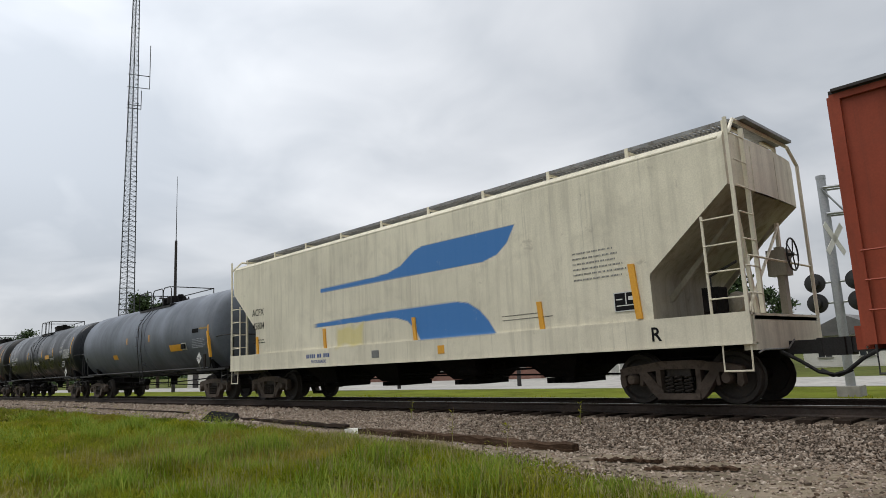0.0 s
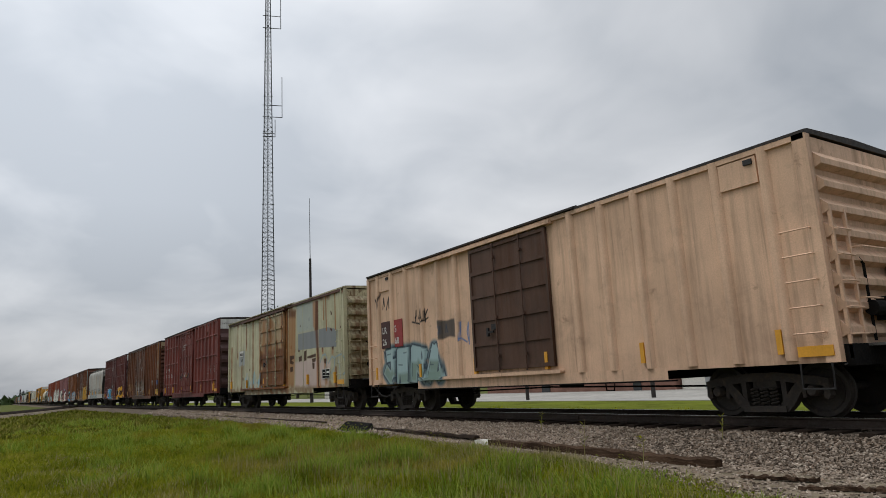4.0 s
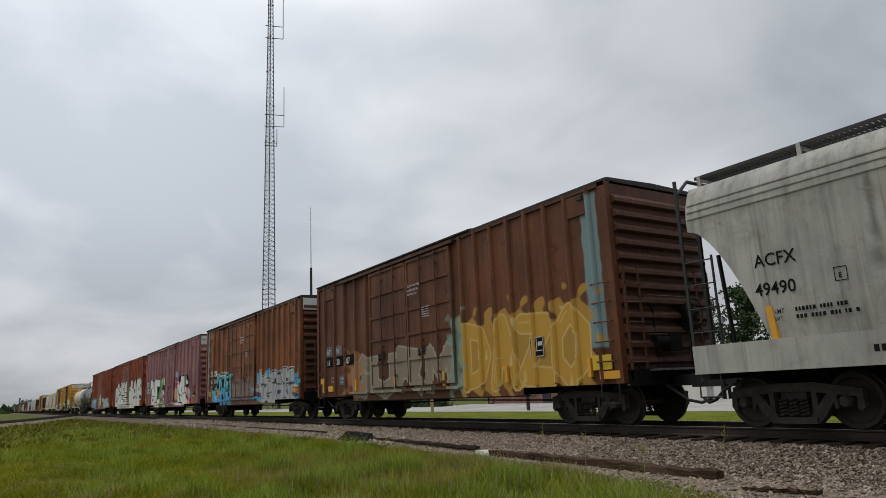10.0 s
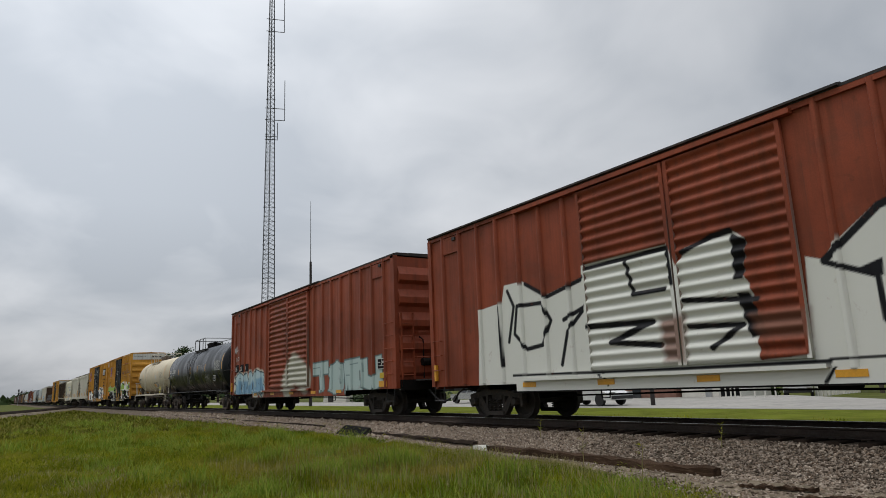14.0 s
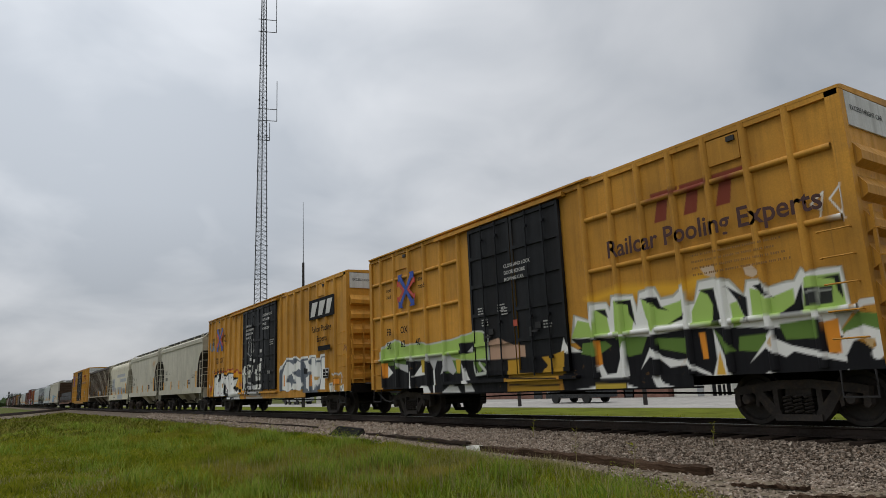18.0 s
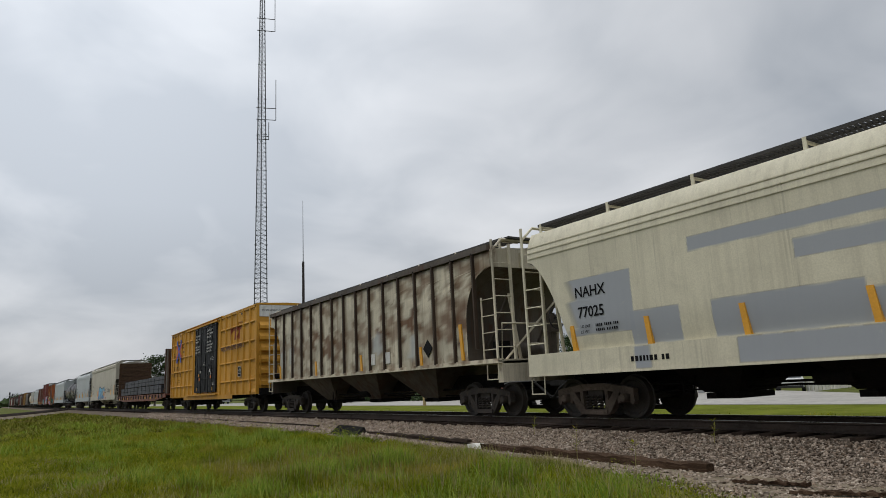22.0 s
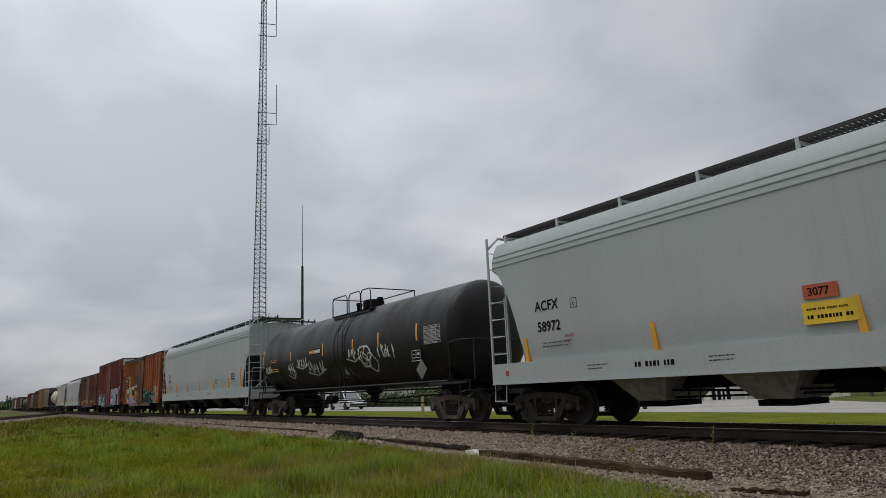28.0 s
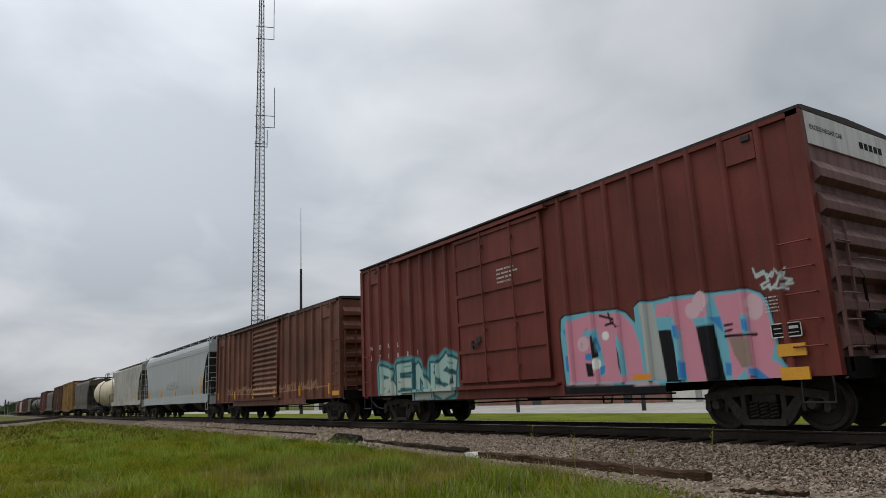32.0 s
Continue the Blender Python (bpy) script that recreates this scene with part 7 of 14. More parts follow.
# ---------------------------------------------------------------- the train
PAINT = {
    "maroon": car_paint("maroon_car_paint", (0.155, 0.037, 0.029), 0.05, 0.3, 0.2, 1),
    "maroon_b": car_paint("dark_maroon_car_paint", (0.115, 0.036, 0.032), 0.05, 0.3, 0.25, 6),
    "brown": car_paint("brown_car_paint", (0.135, 0.048, 0.021), 0.4, 0.55, 0.3, 2, rust_color=(0.06, 0.022, 0.01)),
    "brown_b": car_paint("rust_brown_car_paint", (0.205, 0.072, 0.026), 0.35, 0.5, 0.4, 8, rust_color=(0.075, 0.028, 0.012)),
    "brown_c": car_paint("dull_brown_car_paint", (0.095, 0.04, 0.025), 0.25, 0.5, 0.3, 11),
    "brown_red": car_paint("dull_red_brown_car_paint", (0.15, 0.056, 0.036), 0.3, 0.45, 0.3, 46),
    "pink": car_paint("faded_pink_maroon_paint", (0.27, 0.122, 0.124), 0.06, 0.2, 0.15, 3),
    "orange_red": car_paint("orange_red_car_paint", (0.25, 0.056, 0.025), 0.15, 0.35, 0.25, 4),
    "yellow": car_paint("yellow_car_paint", (0.52, 0.25, 0.034), 0.1, 0.26, 0.18, 5, rust_color=(0.3, 0.13, 0.03)),
    "yellow_b": car_paint("golden_yellow_car_paint", (0.5, 0.25, 0.034), 0.03, 0.12, 0.1, 15, rust_color=(0.3, 0.13, 0.03)),
    "cream_box": car_paint("cream_pink_car_paint", (0.66, 0.44, 0.30), 0.16, 0.3, 0.15, 7),
    "pale": car_paint("pale_green_rusty_paint", (0.44, 0.42, 0.28), 0.22, 0.28, 0.22, 9, rust_color=(0.2, 0.075, 0.022)),
    "pale_end": car_paint("rusty_pale_end_paint", (0.42, 0.38, 0.24), 0.6, 0.6, 0.3, 39, rust_color=(0.12, 0.042, 0.014)),
    "orange": car_paint("burnt_orange_car_paint", (0.3, 0.08, 0.022), 0.4, 0.45, 0.3, 10, rust_color=(0.11, 0.035, 0.012)),
    "cream": car_paint("cream_hopper_paint", (0.68, 0.63, 0.5), 0.06, 0.22, 0.1, 12),
    "grey": car_paint("stained_grey_hopper_paint", (0.40, 0.39, 0.35), 0.16, 0.55, 0.2, 13, rust_color=(0.2, 0.14, 0.1)),
    "beige": car_paint("beige_grey_hopper_paint", (0.46, 0.435, 0.35), 0.04, 0.22, 0.1, 14),
    "beige_light": car_paint("light_beige_hopper_paint", (0.48, 0.455, 0.365), 0.05, 0.24, 0.1, 24),
    "nahx": car_paint("cream_white_hopper_paint", (0.60, 0.56, 0.43), 0.04, 0.2, 0.1, 16),
    "rusty": car_paint("rusty_white_hopper_paint", (0.55, 0.5, 0.385), 0.3, 0.3, 0.25, 17, rust_color=(0.15, 0.08, 0.042)),
    "rusty_post": car_paint("dark_rusty_post_paint", (0.055, 0.037, 0.026), 0.4, 0.5, 0.3, 42, rust_color=(0.05, 0.025, 0.014)),
    "bluegrey": car_paint("clean_light_grey_paint", (0.385, 0.412, 0.412), 0.02, 0.04, 0.04, 18),
    "bluegrey_b": car_paint("clean_pale_grey_paint", (0.365, 0.39, 0.395), 0.02, 0.04, 0.04, 28),
    "warm_grey": car_paint("warm_grey_hopper_paint", (0.45, 0.42, 0.345), 0.02, 0.12, 0.07, 19),
    "tank_grey": car_paint("slate_grey_tank_paint", (0.125, 0.14, 0.165), 0.02, 0.14, 0.25, 20, rough=0.5, hoop=True),
    "tank_black": car_paint("black_tank_paint", (0.009, 0.011, 0.0145), 0.02, 0.1, 0.3, 21, grime=(0.03, 0.03, 0.031), rough=0.33, hoop=True, gloss=0.27),
    "tank_black_b": car_paint("worn_black_tank_paint", (0.018, 0.0175, 0.0175), 0.04, 0.2, 0.3, 22, grime=(0.05, 0.045, 0.04), rough=0.42, hoop=True),
    "tank_cream": car_paint("cream_tank_paint", (0.58, 0.51, 0.38), 0.02, 0.12, 0.1, 23, grime=(0.3, 0.23, 0.15), hoop=True),
    "red": car_paint("bright_red_brown_paint", (0.27, 0.055, 0.028), 0.05, 0.2, 0.15, 25),
    "black_door": car_paint("black_door_paint", (0.013, 0.014, 0.016), 0.03, 0.2, 0.3, 26, grime=(0.03, 0.029, 0.028), gloss=0.18),
    "orange_door": car_paint("rusty_orange_door_paint", (0.24, 0.075, 0.024), 0.6, 0.6, 0.35, 43, rust_color=(0.045, 0.018, 0.008)),
    "brown_door": car_paint("dark_brown_door_paint", (0.09, 0.05, 0.035), 0.3, 0.4, 0.3, 27),
    "flat": car_paint("faded_brick_red_flatcar_paint", (0.2, 0.085, 0.06), 0.3, 0.4, 0.3, 29),
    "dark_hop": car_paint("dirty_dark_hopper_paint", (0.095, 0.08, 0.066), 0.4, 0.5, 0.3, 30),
    "band": car_paint("white_band_paint", (0.55, 0.55, 0.53), 0.08, 0.3, 0.12, 31),
    "band_old": car_paint("old_yellowed_band_paint", (0.36, 0.27, 0.16), 0.3, 0.4, 0.2, 32),
    "wrap": car_paint("dark_grey_load_wrap", (0.06, 0.062, 0.07), 0.02, 0.4, 0.3, 33, grime=(0.11, 0.11, 0.12)),
    # slope-sheet paints: dirt streaks, and base colours darkened for the shade there
    "shade_grey": car_paint("shaded_dirty_slope_paint", (0.05, 0.047, 0.042), 0.15, 0.4, 0.3, 34),
    "shade_cream": car_paint("shaded_dirty_cream_slope", (0.3, 0.27, 0.21), 0.12, 0.4, 0.2, 35),
}
WHT, BLK, BLU, RED, ORA, GRN = (0.8, 0.8, 0.76), (0.007, 0.007, 0.009), (0.05, 0.24, 0.55), (0.5, 0.045, 0.04), (0.75, 0.28, 0.03), (0.09, 0.30, 0.05)
CYAN, SILV, PEACH = (0.12, 0.48, 0.68), (0.48, 0.48, 0.47), (0.66, 0.40, 0.26)
LIME, DGRN, WH2, OR2, CYN, EPINK = (0.37, 0.54, 0.13), (0.12, 0.21, 0.04), (0.7, 0.7, 0.64), (0.72, 0.34, 0.02), (0.17, 0.46, 0.56), (0.64, 0.27, 0.35)
GOLD, TEA2 = (0.66, 0.34, 0.02), (0.10, 0.32, 0.29)
YGRN, YELL, LAV, VERM, MAG = (0.36, 0.45, 0.13), (0.68, 0.50, 0.02), (0.34, 0.34, 0.60), (0.62, 0.12, 0.02), (0.50, 0.10, 0.28)
CARS = []
rn = random.Random(8)
YS = -1.572


TALL = 1.05


def consist(car, middle):
    car.scale.z = TALL
    CARS.append((car, middle - 0.15))
    return car


def evenly(a, b, n):
    return list(np.linspace(a, b, n))


def lines(car, x, z, rows, h, mat, y=-1.648, pitch=1.55, bold=False):
    """Lines of small writing, one under another."""
    for i, row in enumerate(rows):
        write_side(car, row, x, y, z - i * h * pitch, h, mat, bold, name="stencil")


def plate_box(car, x, z, y, mat=None, letter="C"):
    """A small outlined square with the clearance letter in it."""
    g = Geo()
    for a, b, c2, d in ((0, .2, 0, .012), (0, .2, .2, .212), (0, .012, 0, .212), (.188, .2, 0, .212)):
        g.add([(x + a, y, z + c2), (x + b, y, z + c2), (x + b, y, z + d), (x + a, y, z + d)], [(0, 1, 2, 3)])
    p = part("plate_mark", g, mat or M_BLACK, car)
    write_side(p, letter, x + 0.06, y, z + 0.05, 0.09, mat or M_BLACK, True)


def data_table(car, x, y, z, w, h, rows, cols, mat):
    """An outlined table with small writing in its cells."""
    g = Geo()
    for k in range(rows + 1):
        zz = z + h * k / rows
        g.add([(x, y, zz), (x + w, y, zz), (x + w, y, zz + 0.012), (x, y, zz + 0.012)], [(0, 1, 2, 3)])
    for k in list(range(cols + 1)):
        xx = x + w * (0 if k == 0 else (k + 1) / (cols + 1))
        g.add([(xx, y, z), (xx + 0.012, y, z), (xx + 0.012, y, z + h), (xx, y, z + h)], [(0, 1, 2, 3)])
    t = tagged(part("data_table", g, mat, car), kind="stuff")
    bars_side(t, x + 0.04, y - 0.002, z + h - h / rows + 0.02, w * 0.95, rows, mat, rn, h / rows * 0.6, h / rows * 0.52)


LOAD_ROWS = ("LD LMT", "LT WT")


def numbered(car, x, z, rows, mat, h=0.3, y=YS, pitch=0.42, bold=True, col=0.78):
    """Reporting marks and number, split over the side's panels."""
    for i, row in enumerate(rows):
        for j, s in enumerate(row):
            if s:
                write_side(car, s, x + j * col, y, z - i * pitch, h, mat, bold)



# 0: red boxcar ahead
c = consist(boxcar("bright red-brown steel boxcar", 7.95, 4.42, PAINT["red"], PAINT["red"], (-1.6, 1.6, 1), posts=evenly(-7.0, 7.0, 14), seed=1, ribs=4), 5.35)

# 1: cream covered hopper with blue flashes
sp = Spray()
blue = (0.06, 0.19, 0.46)
sp.poly([(-3.3, 2.96), (-3.3, 3.07), (-0.9, 3.09), (-0.2, 3.13), (0.3, 3.24), (0.6, 3.4), (0.85, 3.53), (1.15, 3.6), (4.1, 3.6), (3.85, 3.25), (3.55, 3.05), (3.1, 2.95), (0.2, 2.96)], blue)
sp.poly([(-3.55, 2.02), (-3.55, 2.13), (-0.1, 2.2), (2.2, 2.2), (2.6, 2.14), (2.95, 1.95), (3.2, 1.72), (3.4, 1.44), (0.95, 1.44), (0.8, 1.68), (0.5, 1.9), (0.1, 2.0), (-0.3, 2.03)], blue)
sp.patch(-2.5, -1.35, 1.45, 1.95, (0.62, 0.52, 0.16), 0.12, 0.65, 1.0)
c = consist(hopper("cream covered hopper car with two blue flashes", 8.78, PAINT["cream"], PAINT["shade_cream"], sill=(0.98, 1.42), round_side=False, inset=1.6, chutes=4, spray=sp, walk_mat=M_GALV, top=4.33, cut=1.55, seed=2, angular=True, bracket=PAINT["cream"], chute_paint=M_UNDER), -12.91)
write_side(c, "ACFX", -7.35, -1.585, 2.62, 0.26, M_BLACK)
write_side(c, "45804", -7.3, -1.585, 2.2, 0.26, M_BLACK)
bars_side(c, -7.25, -1.585, 1.85, 0.9, 2, M_BLACK, rn, 0.05)
bars_side(c, -4.0, -1.64, 1.2, 1.1, 1, plain("blue_lettering", (0.05, 0.1, 0.3), 0.6), rn, 0.17)
write_side(c, "PRESSUREAIDE", -3.75, -1.64, 1.06, 0.1, bpy.data.materials["blue_lettering"])
write_side(c, "R", 7.05, -1.64, 1.08, 0.28, M_BLACK, True)
bars_side(c, 5.5, -1.585, 2.75, 1.15, 6, plain("grey_stencil", (0.2, 0.2, 0.19), 0.7), rn, 0.05, 0.06)
bars_side(c, 3.6, -1.585, 1.75, 1.4, 2, M_BLACK, rn, 0.03, 0.06)
bar_code_panel(c, 6.35, -1.588, 1.62, 0.5, 0.34)
for x, wv, m in ((-0.9, 0.3, M_GALV), (1.6, 0.22, M_REFLECT)):
    part("sill_tag", Geo().box(x, x + wv, -1.642, -1.63, 1.1, 1.28), m, c)

# 2, 3, 4: tank cars
c, hug, end, R, zc = tank_car("slate grey tank car with a jacketed shell", 6.62, PAINT["tank_grey"], M_UNDER, over=1.45, seed=3, radius=1.55, zc=2.47, dish=0.5, platform=0.4, reach=1.85, climb=0.05, marks=((7.13, 0.3), (1.4, 0.28), (-1.25, 0.28)))
consist(c, -30.83)
g = Geo()
for x, z in ((7.13, 2.4), (7.19, 2.1), (7.27, 1.8)):
    g.prism([(x, z), (x + 0.08, z), (x + 0.16, z - 0.31), (x + 0.08, z - 0.31)], "y", -1.6 + 0.03 * (2.4 - z), -1.5)
part("reflector", g, M_REFLECT, c, "long yellow reflective strip")
hug(3.5, 4.64, 1.83, 2.07, M_REFLECT, "warning_panel")
p = hug(4.68, 5.12, 1.84, 2.1, M_WHITE, "inspection_panel")
part("panel_field", Geo().box(4.72, 4.89, -1.535, -1.5, 1.88, 2.06).box(4.91, 5.08, -1.535, -1.5, 1.88, 2.06), M_BLACK, p)
hug(-3.3, -2.7, 1.75, 1.95, M_REFLECT, "warning_panel")
pl = part("placard", Geo().prism([(6.29, 1.48), (6.5, 1.69), (6.71, 1.48), (6.5, 1.27)], "y", -1.58, -1.57), M_WHITE, c, "white diamond hazard placard")
write_side(pl, "2312", 6.37, -1.585, 1.44, 0.1, M_BLACK, True)
part("placard_stand", Geo().tube([(6.5, -1.5, 1.05), (6.5, -1.56, 1.3)], 0.02, 5), M_GALV, c)
part("step_post", Geo().box(6.62, 6.72, -1.46, -1.4, 1.1, 1.62), M_RUNGEAR, c)
bars_side(c, 5.82, -1.555, 2.16, 1.28, 6, plain("faint_tank_stencil", (0.32, 0.33, 0.35), 0.7), rn, 0.045, 0.025)
hug(5.8, 6.35, 2.4, 2.55, M_UNDER, "painted_out_panel")
hug(6.4, 7.1, 2.5, 2.56, plain("worn_yellow_strip", (0.36, 0.25, 0.08), 0.7), "worn_stripe")
part("warning_label", Geo().prism([(-0.75, 3.2), (-0.35, 3.12), (-0.35, 3.36), (-0.75, 3.44)], "x", end + 0.01 - 0.32, end - 0.3), M_REFLECT, c)
c, hug, end, R, zc = tank_car("glossy black tank car with white stencils", 6.52, PAINT["tank_black"], M_UNDER, over=1.4, seed=4, platform=-0.45, reach=1.1, radius=1.52, zc=2.47, dish=0.5, marks=((-7.45, 0.6), (-2.3, 0.42), (1.08, 0.42), (3.45, 0.45), (7.02, 0.85)))
consist(c, -47.98)
write_side(c, "GATX 204263", -6.5, -1.535, 2.35, 0.22, M_WHITE, True)
bars_side(c, -6.4, -1.535, 2.18, 1.2, 2, M_WHITE, rn, 0.05)
hug(1.9, 2.72, 2.2, 2.42, M_REFLECT, "warning_panel")
data_table(c, 5.7, -1.535, 2.12, 1.22, 0.45, 7, 3, M_WHITE)
write_side(c, "INEOS", 5.1, -1.52, 2.66, 0.13, M_WHITE, name="stencil")
write_side(c, "PHENOL", 4.94, -1.535, 2.44, 0.13, M_WHITE, name="stencil")
bars_side(c, -0.4, -1.535, 2.1, 1.3, 3, M_WHITE, rn, 0.045)
bars_side(c, 3.0, -1.535, 2.2, 1.2, 2, M_WHITE, rn, 0.045)
bar_code_panel(c, 5.5, -1.49, 1.68, 0.52, 0.28)
pl = part("placard", Geo().prism([(6.3, 1.38), (6.53, 1.61), (6.76, 1.38), (6.53, 1.15)], "y", -1.56, -1.55), M_WHITE, c)
write_side(pl, "2312", 6.39, -1.565, 1.33, 0.11, M_BLACK)
sp = Spray()
for k in range(9):
    sp.stroke([(-5.0 + k * 1.1, 1.9), (-4.7 + k * 1.1, 2.9 + 0.3 * math.sin(k * 1.9))], 0.55, (0.40, 0.2, 0.17), 0.35, 0.85)
sp.word("EKSTUIS", -5.2, 4.4, 1.75, 2.95, (0.46, 0.30, 0.26), (0.28, 0.1, 0.08), 0.2, 0.08, seed=4)
c, hug, end, R, zc = tank_car("worn black tank car with a faded pink spray-painted band", 6.19, PAINT["tank_black_b"], M_UNDER, over=1.45, spray=sp, seed=5)
consist(c, -64.7)

# 5: cream boxcar
sp = Spray()
sp.word("JERA", -6.9, -3.3, 0.85, 1.95, (0.33, 0.45, 0.46), (0.05, 0.07, 0.09), 0.2, 0.05, seed=6, halo=(0.14, 0.2, 0.22), second=(0.2, 0.28, 0.24))
for k, x in enumerate((-7.6, -7.0)):
    sp.scribble(x, 3.3 - 0.1 * k, 0.5, 0.5, BLK, k + 2, 0.025)
sp.scribble(-4.9, 2.6, 0.8, 0.4, BLK, 5, 0.03).scribble(-3.6, 2.1, 0.6, 0.4, (0.12, 0.2, 0.4), 7).scribble(-2.4, 1.7, 0.5, 0.8, (0.12, 0.2, 0.4), 8)
sp.patch(-3.4, -2.6, 2.05, 2.55, (0.05, 0.05, 0.05), 0.05, 0.9, 0.4)
c = consist(boxcar("cream-pink steel boxcar with a dark brown door and blue-grey graffiti", 7.97, 4.47, PAINT["cream_box"], PAINT["cream_box"], (-1.62, 1.62, 1), sp, evenly(-7.2, -2.4, 6) + evenly(2.4, 7.2, 6), door_paint=PAINT["brown_door"], seed=6, ribs=8), -82.98)
for i, (a, b) in enumerate((("LR", "26"), ("S", "68"))):
    p = part("number_board", Geo().box(-7.05 + i * 0.85, -6.45 + i * 0.85, YS - 0.012, YS, 2.0, 2.85), plain("black_red_board", (0.05, 0.012, 0.012) if i == 0 else (0.3, 0.03, 0.03), 0.6), c)
    write_side(p, a, -6.97 + i * 0.85, YS - 0.016, 2.47, 0.25, M_WHITE, True)
    write_side(p, b, -6.97 + i * 0.85, YS - 0.016, 2.1, 0.25, M_WHITE, True)

# 6: pale rusty boxcar
sp = Spray()
sp.patch(-5.9, -4.9, 2.15, 2.9, (0.3, 0.33, 0.35), 0.04, 0.8, 0.3)
rust = (0.14, 0.038, 0.006)
rr6 = random.Random(66)
sp.patch(-2.0, 1.3, 0.9, 4.2, (0.3, 0.14, 0.055), 0.35, 0.55, 5).patch(-1.9, 1.2, 0.9, 2.1, (0.14, 0.055, 0.02), 0.5, 0.6, 7).patch(-1.2, -0.2, 2.3, 4.0, (0.2, 0.085, 0.03), 0.4, 0.6, 6)
for k, (x, z1, z0, w) in enumerate(((1.62, 4.35, 0.9, 0.24), (1.4, 4.2, 2.6, 0.14), (-3.5, 4.3, 0.9, 0.13), (-2.3, 4.3, 0.9, 0.2), (-6.2, 4.3, 2.6, 0.08), (-4.6, 4.4, 3.0, 0.08), (-7.3, 3.2, 0.9, 0.12), (5.6, 2.65, 2.2, 0.1), (-0.6, 4.2, 0.9, 0.14), (0.4, 3.0, 0.9, 0.2), (-1.5, 2.6, 0.9, 0.25), (1.1, 4.2, 0.9, 0.2), (-5.4, 2.2, 1.0, 0.08), (6.9, 1.6, 0.9, 0.1))):
    sp.rust_run(x, z1, z0, w, k)
for x, z in ((1.9, 2.4), (2.2, 2.25), (2.5, 2.42), (2.75, 2.3), (3.0, 2.45), (1.75, 2.05), (2.05, 2.6), (4.0, 3.3), (4.2, 3.6), (6.6, 2.9), (5.55, 2.75), (0.9, 2.6), (-0.4, 2.3), (-1.2, 1.6), (-4.0, 1.9), (-5.2, 1.5)):
    sp.patch(x - 0.07, x + 0.07, z - 0.04, z + 0.04, (0.07, 0.026, 0.01), 0.04, 0.95, 0.7)
for k in range(55):
    x, z = rr6.uniform(-2.0, 1.3), rr6.uniform(1.05, 2.7)
    sp.patch(x - rr6.uniform(0.08, 0.35), x + rr6.uniform(0.08, 0.35), z - 0.12, z + rr6.uniform(0.05, 0.3), rr6.choice([(0.08, 0.026, 0.008), (0.16, 0.055, 0.014), (0.28, 0.12, 0.035)]), 0.1, 0.9, 1.5)
sp.patch(-7.8, 7.8, 4.28, 4.5, rust, 0.14, 0.8, 1.5).patch(-7.8, 7.8, 0.7, 1.0, rust, 0.1, 0.6, 2)
sp.poly([(2.73, 4.47), (5.01, 4.23), (4.9, 3.15), (2.83, 3.16)], (0.33, 0.37, 0.34), 0.15, 0.85)
sp.poly([(2.54, 1.95), (4.36, 2.02), (6.43, 1.8), (6.13, 0.92), (2.54, 0.97)], (0.52, 0.40, 0.37), 0.15, 0.85)
sp.poly([(1.72, 4.26), (2.69, 4.15), (2.41, 0.98), (1.58, 1.01)], (0.32, 0.15, 0.05), 0.15, 0.85)
sp.poly([(1.72, 4.26), (2.69, 4.15), (2.59, 3.85), (1.73, 3.92)], (0.12, 0.045, 0.016), 0.15, 0.85)
sp.poly([(4.63, 4.3), (5.22, 4.26), (5.16, 2.17), (5.44, 0.8), (4.96, 0.82), (4.98, 2.98), (4.65, 3.28)], (0.36, 0.16, 0.05), 0.15, 0.85)
sp.poly([(4.93, 4.28), (5.2, 4.26), (5.28, 2.08), (5.26, 0.81), (5.1, 0.89), (5.04, 2.18), (4.87, 3.16)], (0.11, 0.036, 0.011))
sp.poly([(2.89, 3.11), (4.95, 3.1), (6.12, 3.12), (7.11, 2.96), (7.04, 2.32), (5.05, 2.41), (2.93, 2.44)], (0.21, 0.225, 0.23))
sp.poly([(4.85, 3.16), (5.16, 3.14), (5.24, 2.31), (4.99, 2.34)], (0.12, 0.04, 0.012), 0.15, 0.85)
sp.stroke([(5.76, 4.48), (5.75, 3.46)], 0.035, (0.32, 0.14, 0.04))
sp.stroke([(6.02, 4.45), (6.03, 3.02)], 0.045, (0.3, 0.12, 0.035))
sp.stroke([(6.92, 4.42), (6.91, 3)], 0.045, (0.32, 0.14, 0.04))
sp.poly([(5.74, 1.95), (6.01, 1.96), (6.07, 0.98), (5.82, 0.92)], (0.33, 0.15, 0.05), 0.15, 0.85)
sp.poly([(5.75, 1.95), (5.98, 1.95), (5.98, 1.74), (5.77, 1.78)], (0.06, 0.024, 0.009))
sp.poly([(2.96, 2.15), (3.34, 2.21), (3.33, 1.98), (2.99, 1.96)], (0.06, 0.024, 0.009))
sp.poly([(3.61, 2.36), (3.9, 2.39), (3.86, 1.98), (3.57, 1.96)], (0.06, 0.024, 0.009))
sp.poly([(3.93, 2.13), (4.49, 2.17), (4.9, 2.2), (4.9, 2.07), (4.31, 2.04), (3.97, 2.05)], (0.06, 0.024, 0.009))
sp.poly([(4.47, 2.01), (4.91, 2.04), (4.85, 1.88), (4.53, 1.86)], (0.06, 0.024, 0.009))
sp.poly([(4.5, 1.85), (4.76, 1.84), (4.73, 1.61), (4.54, 1.61)], (0.06, 0.024, 0.009))
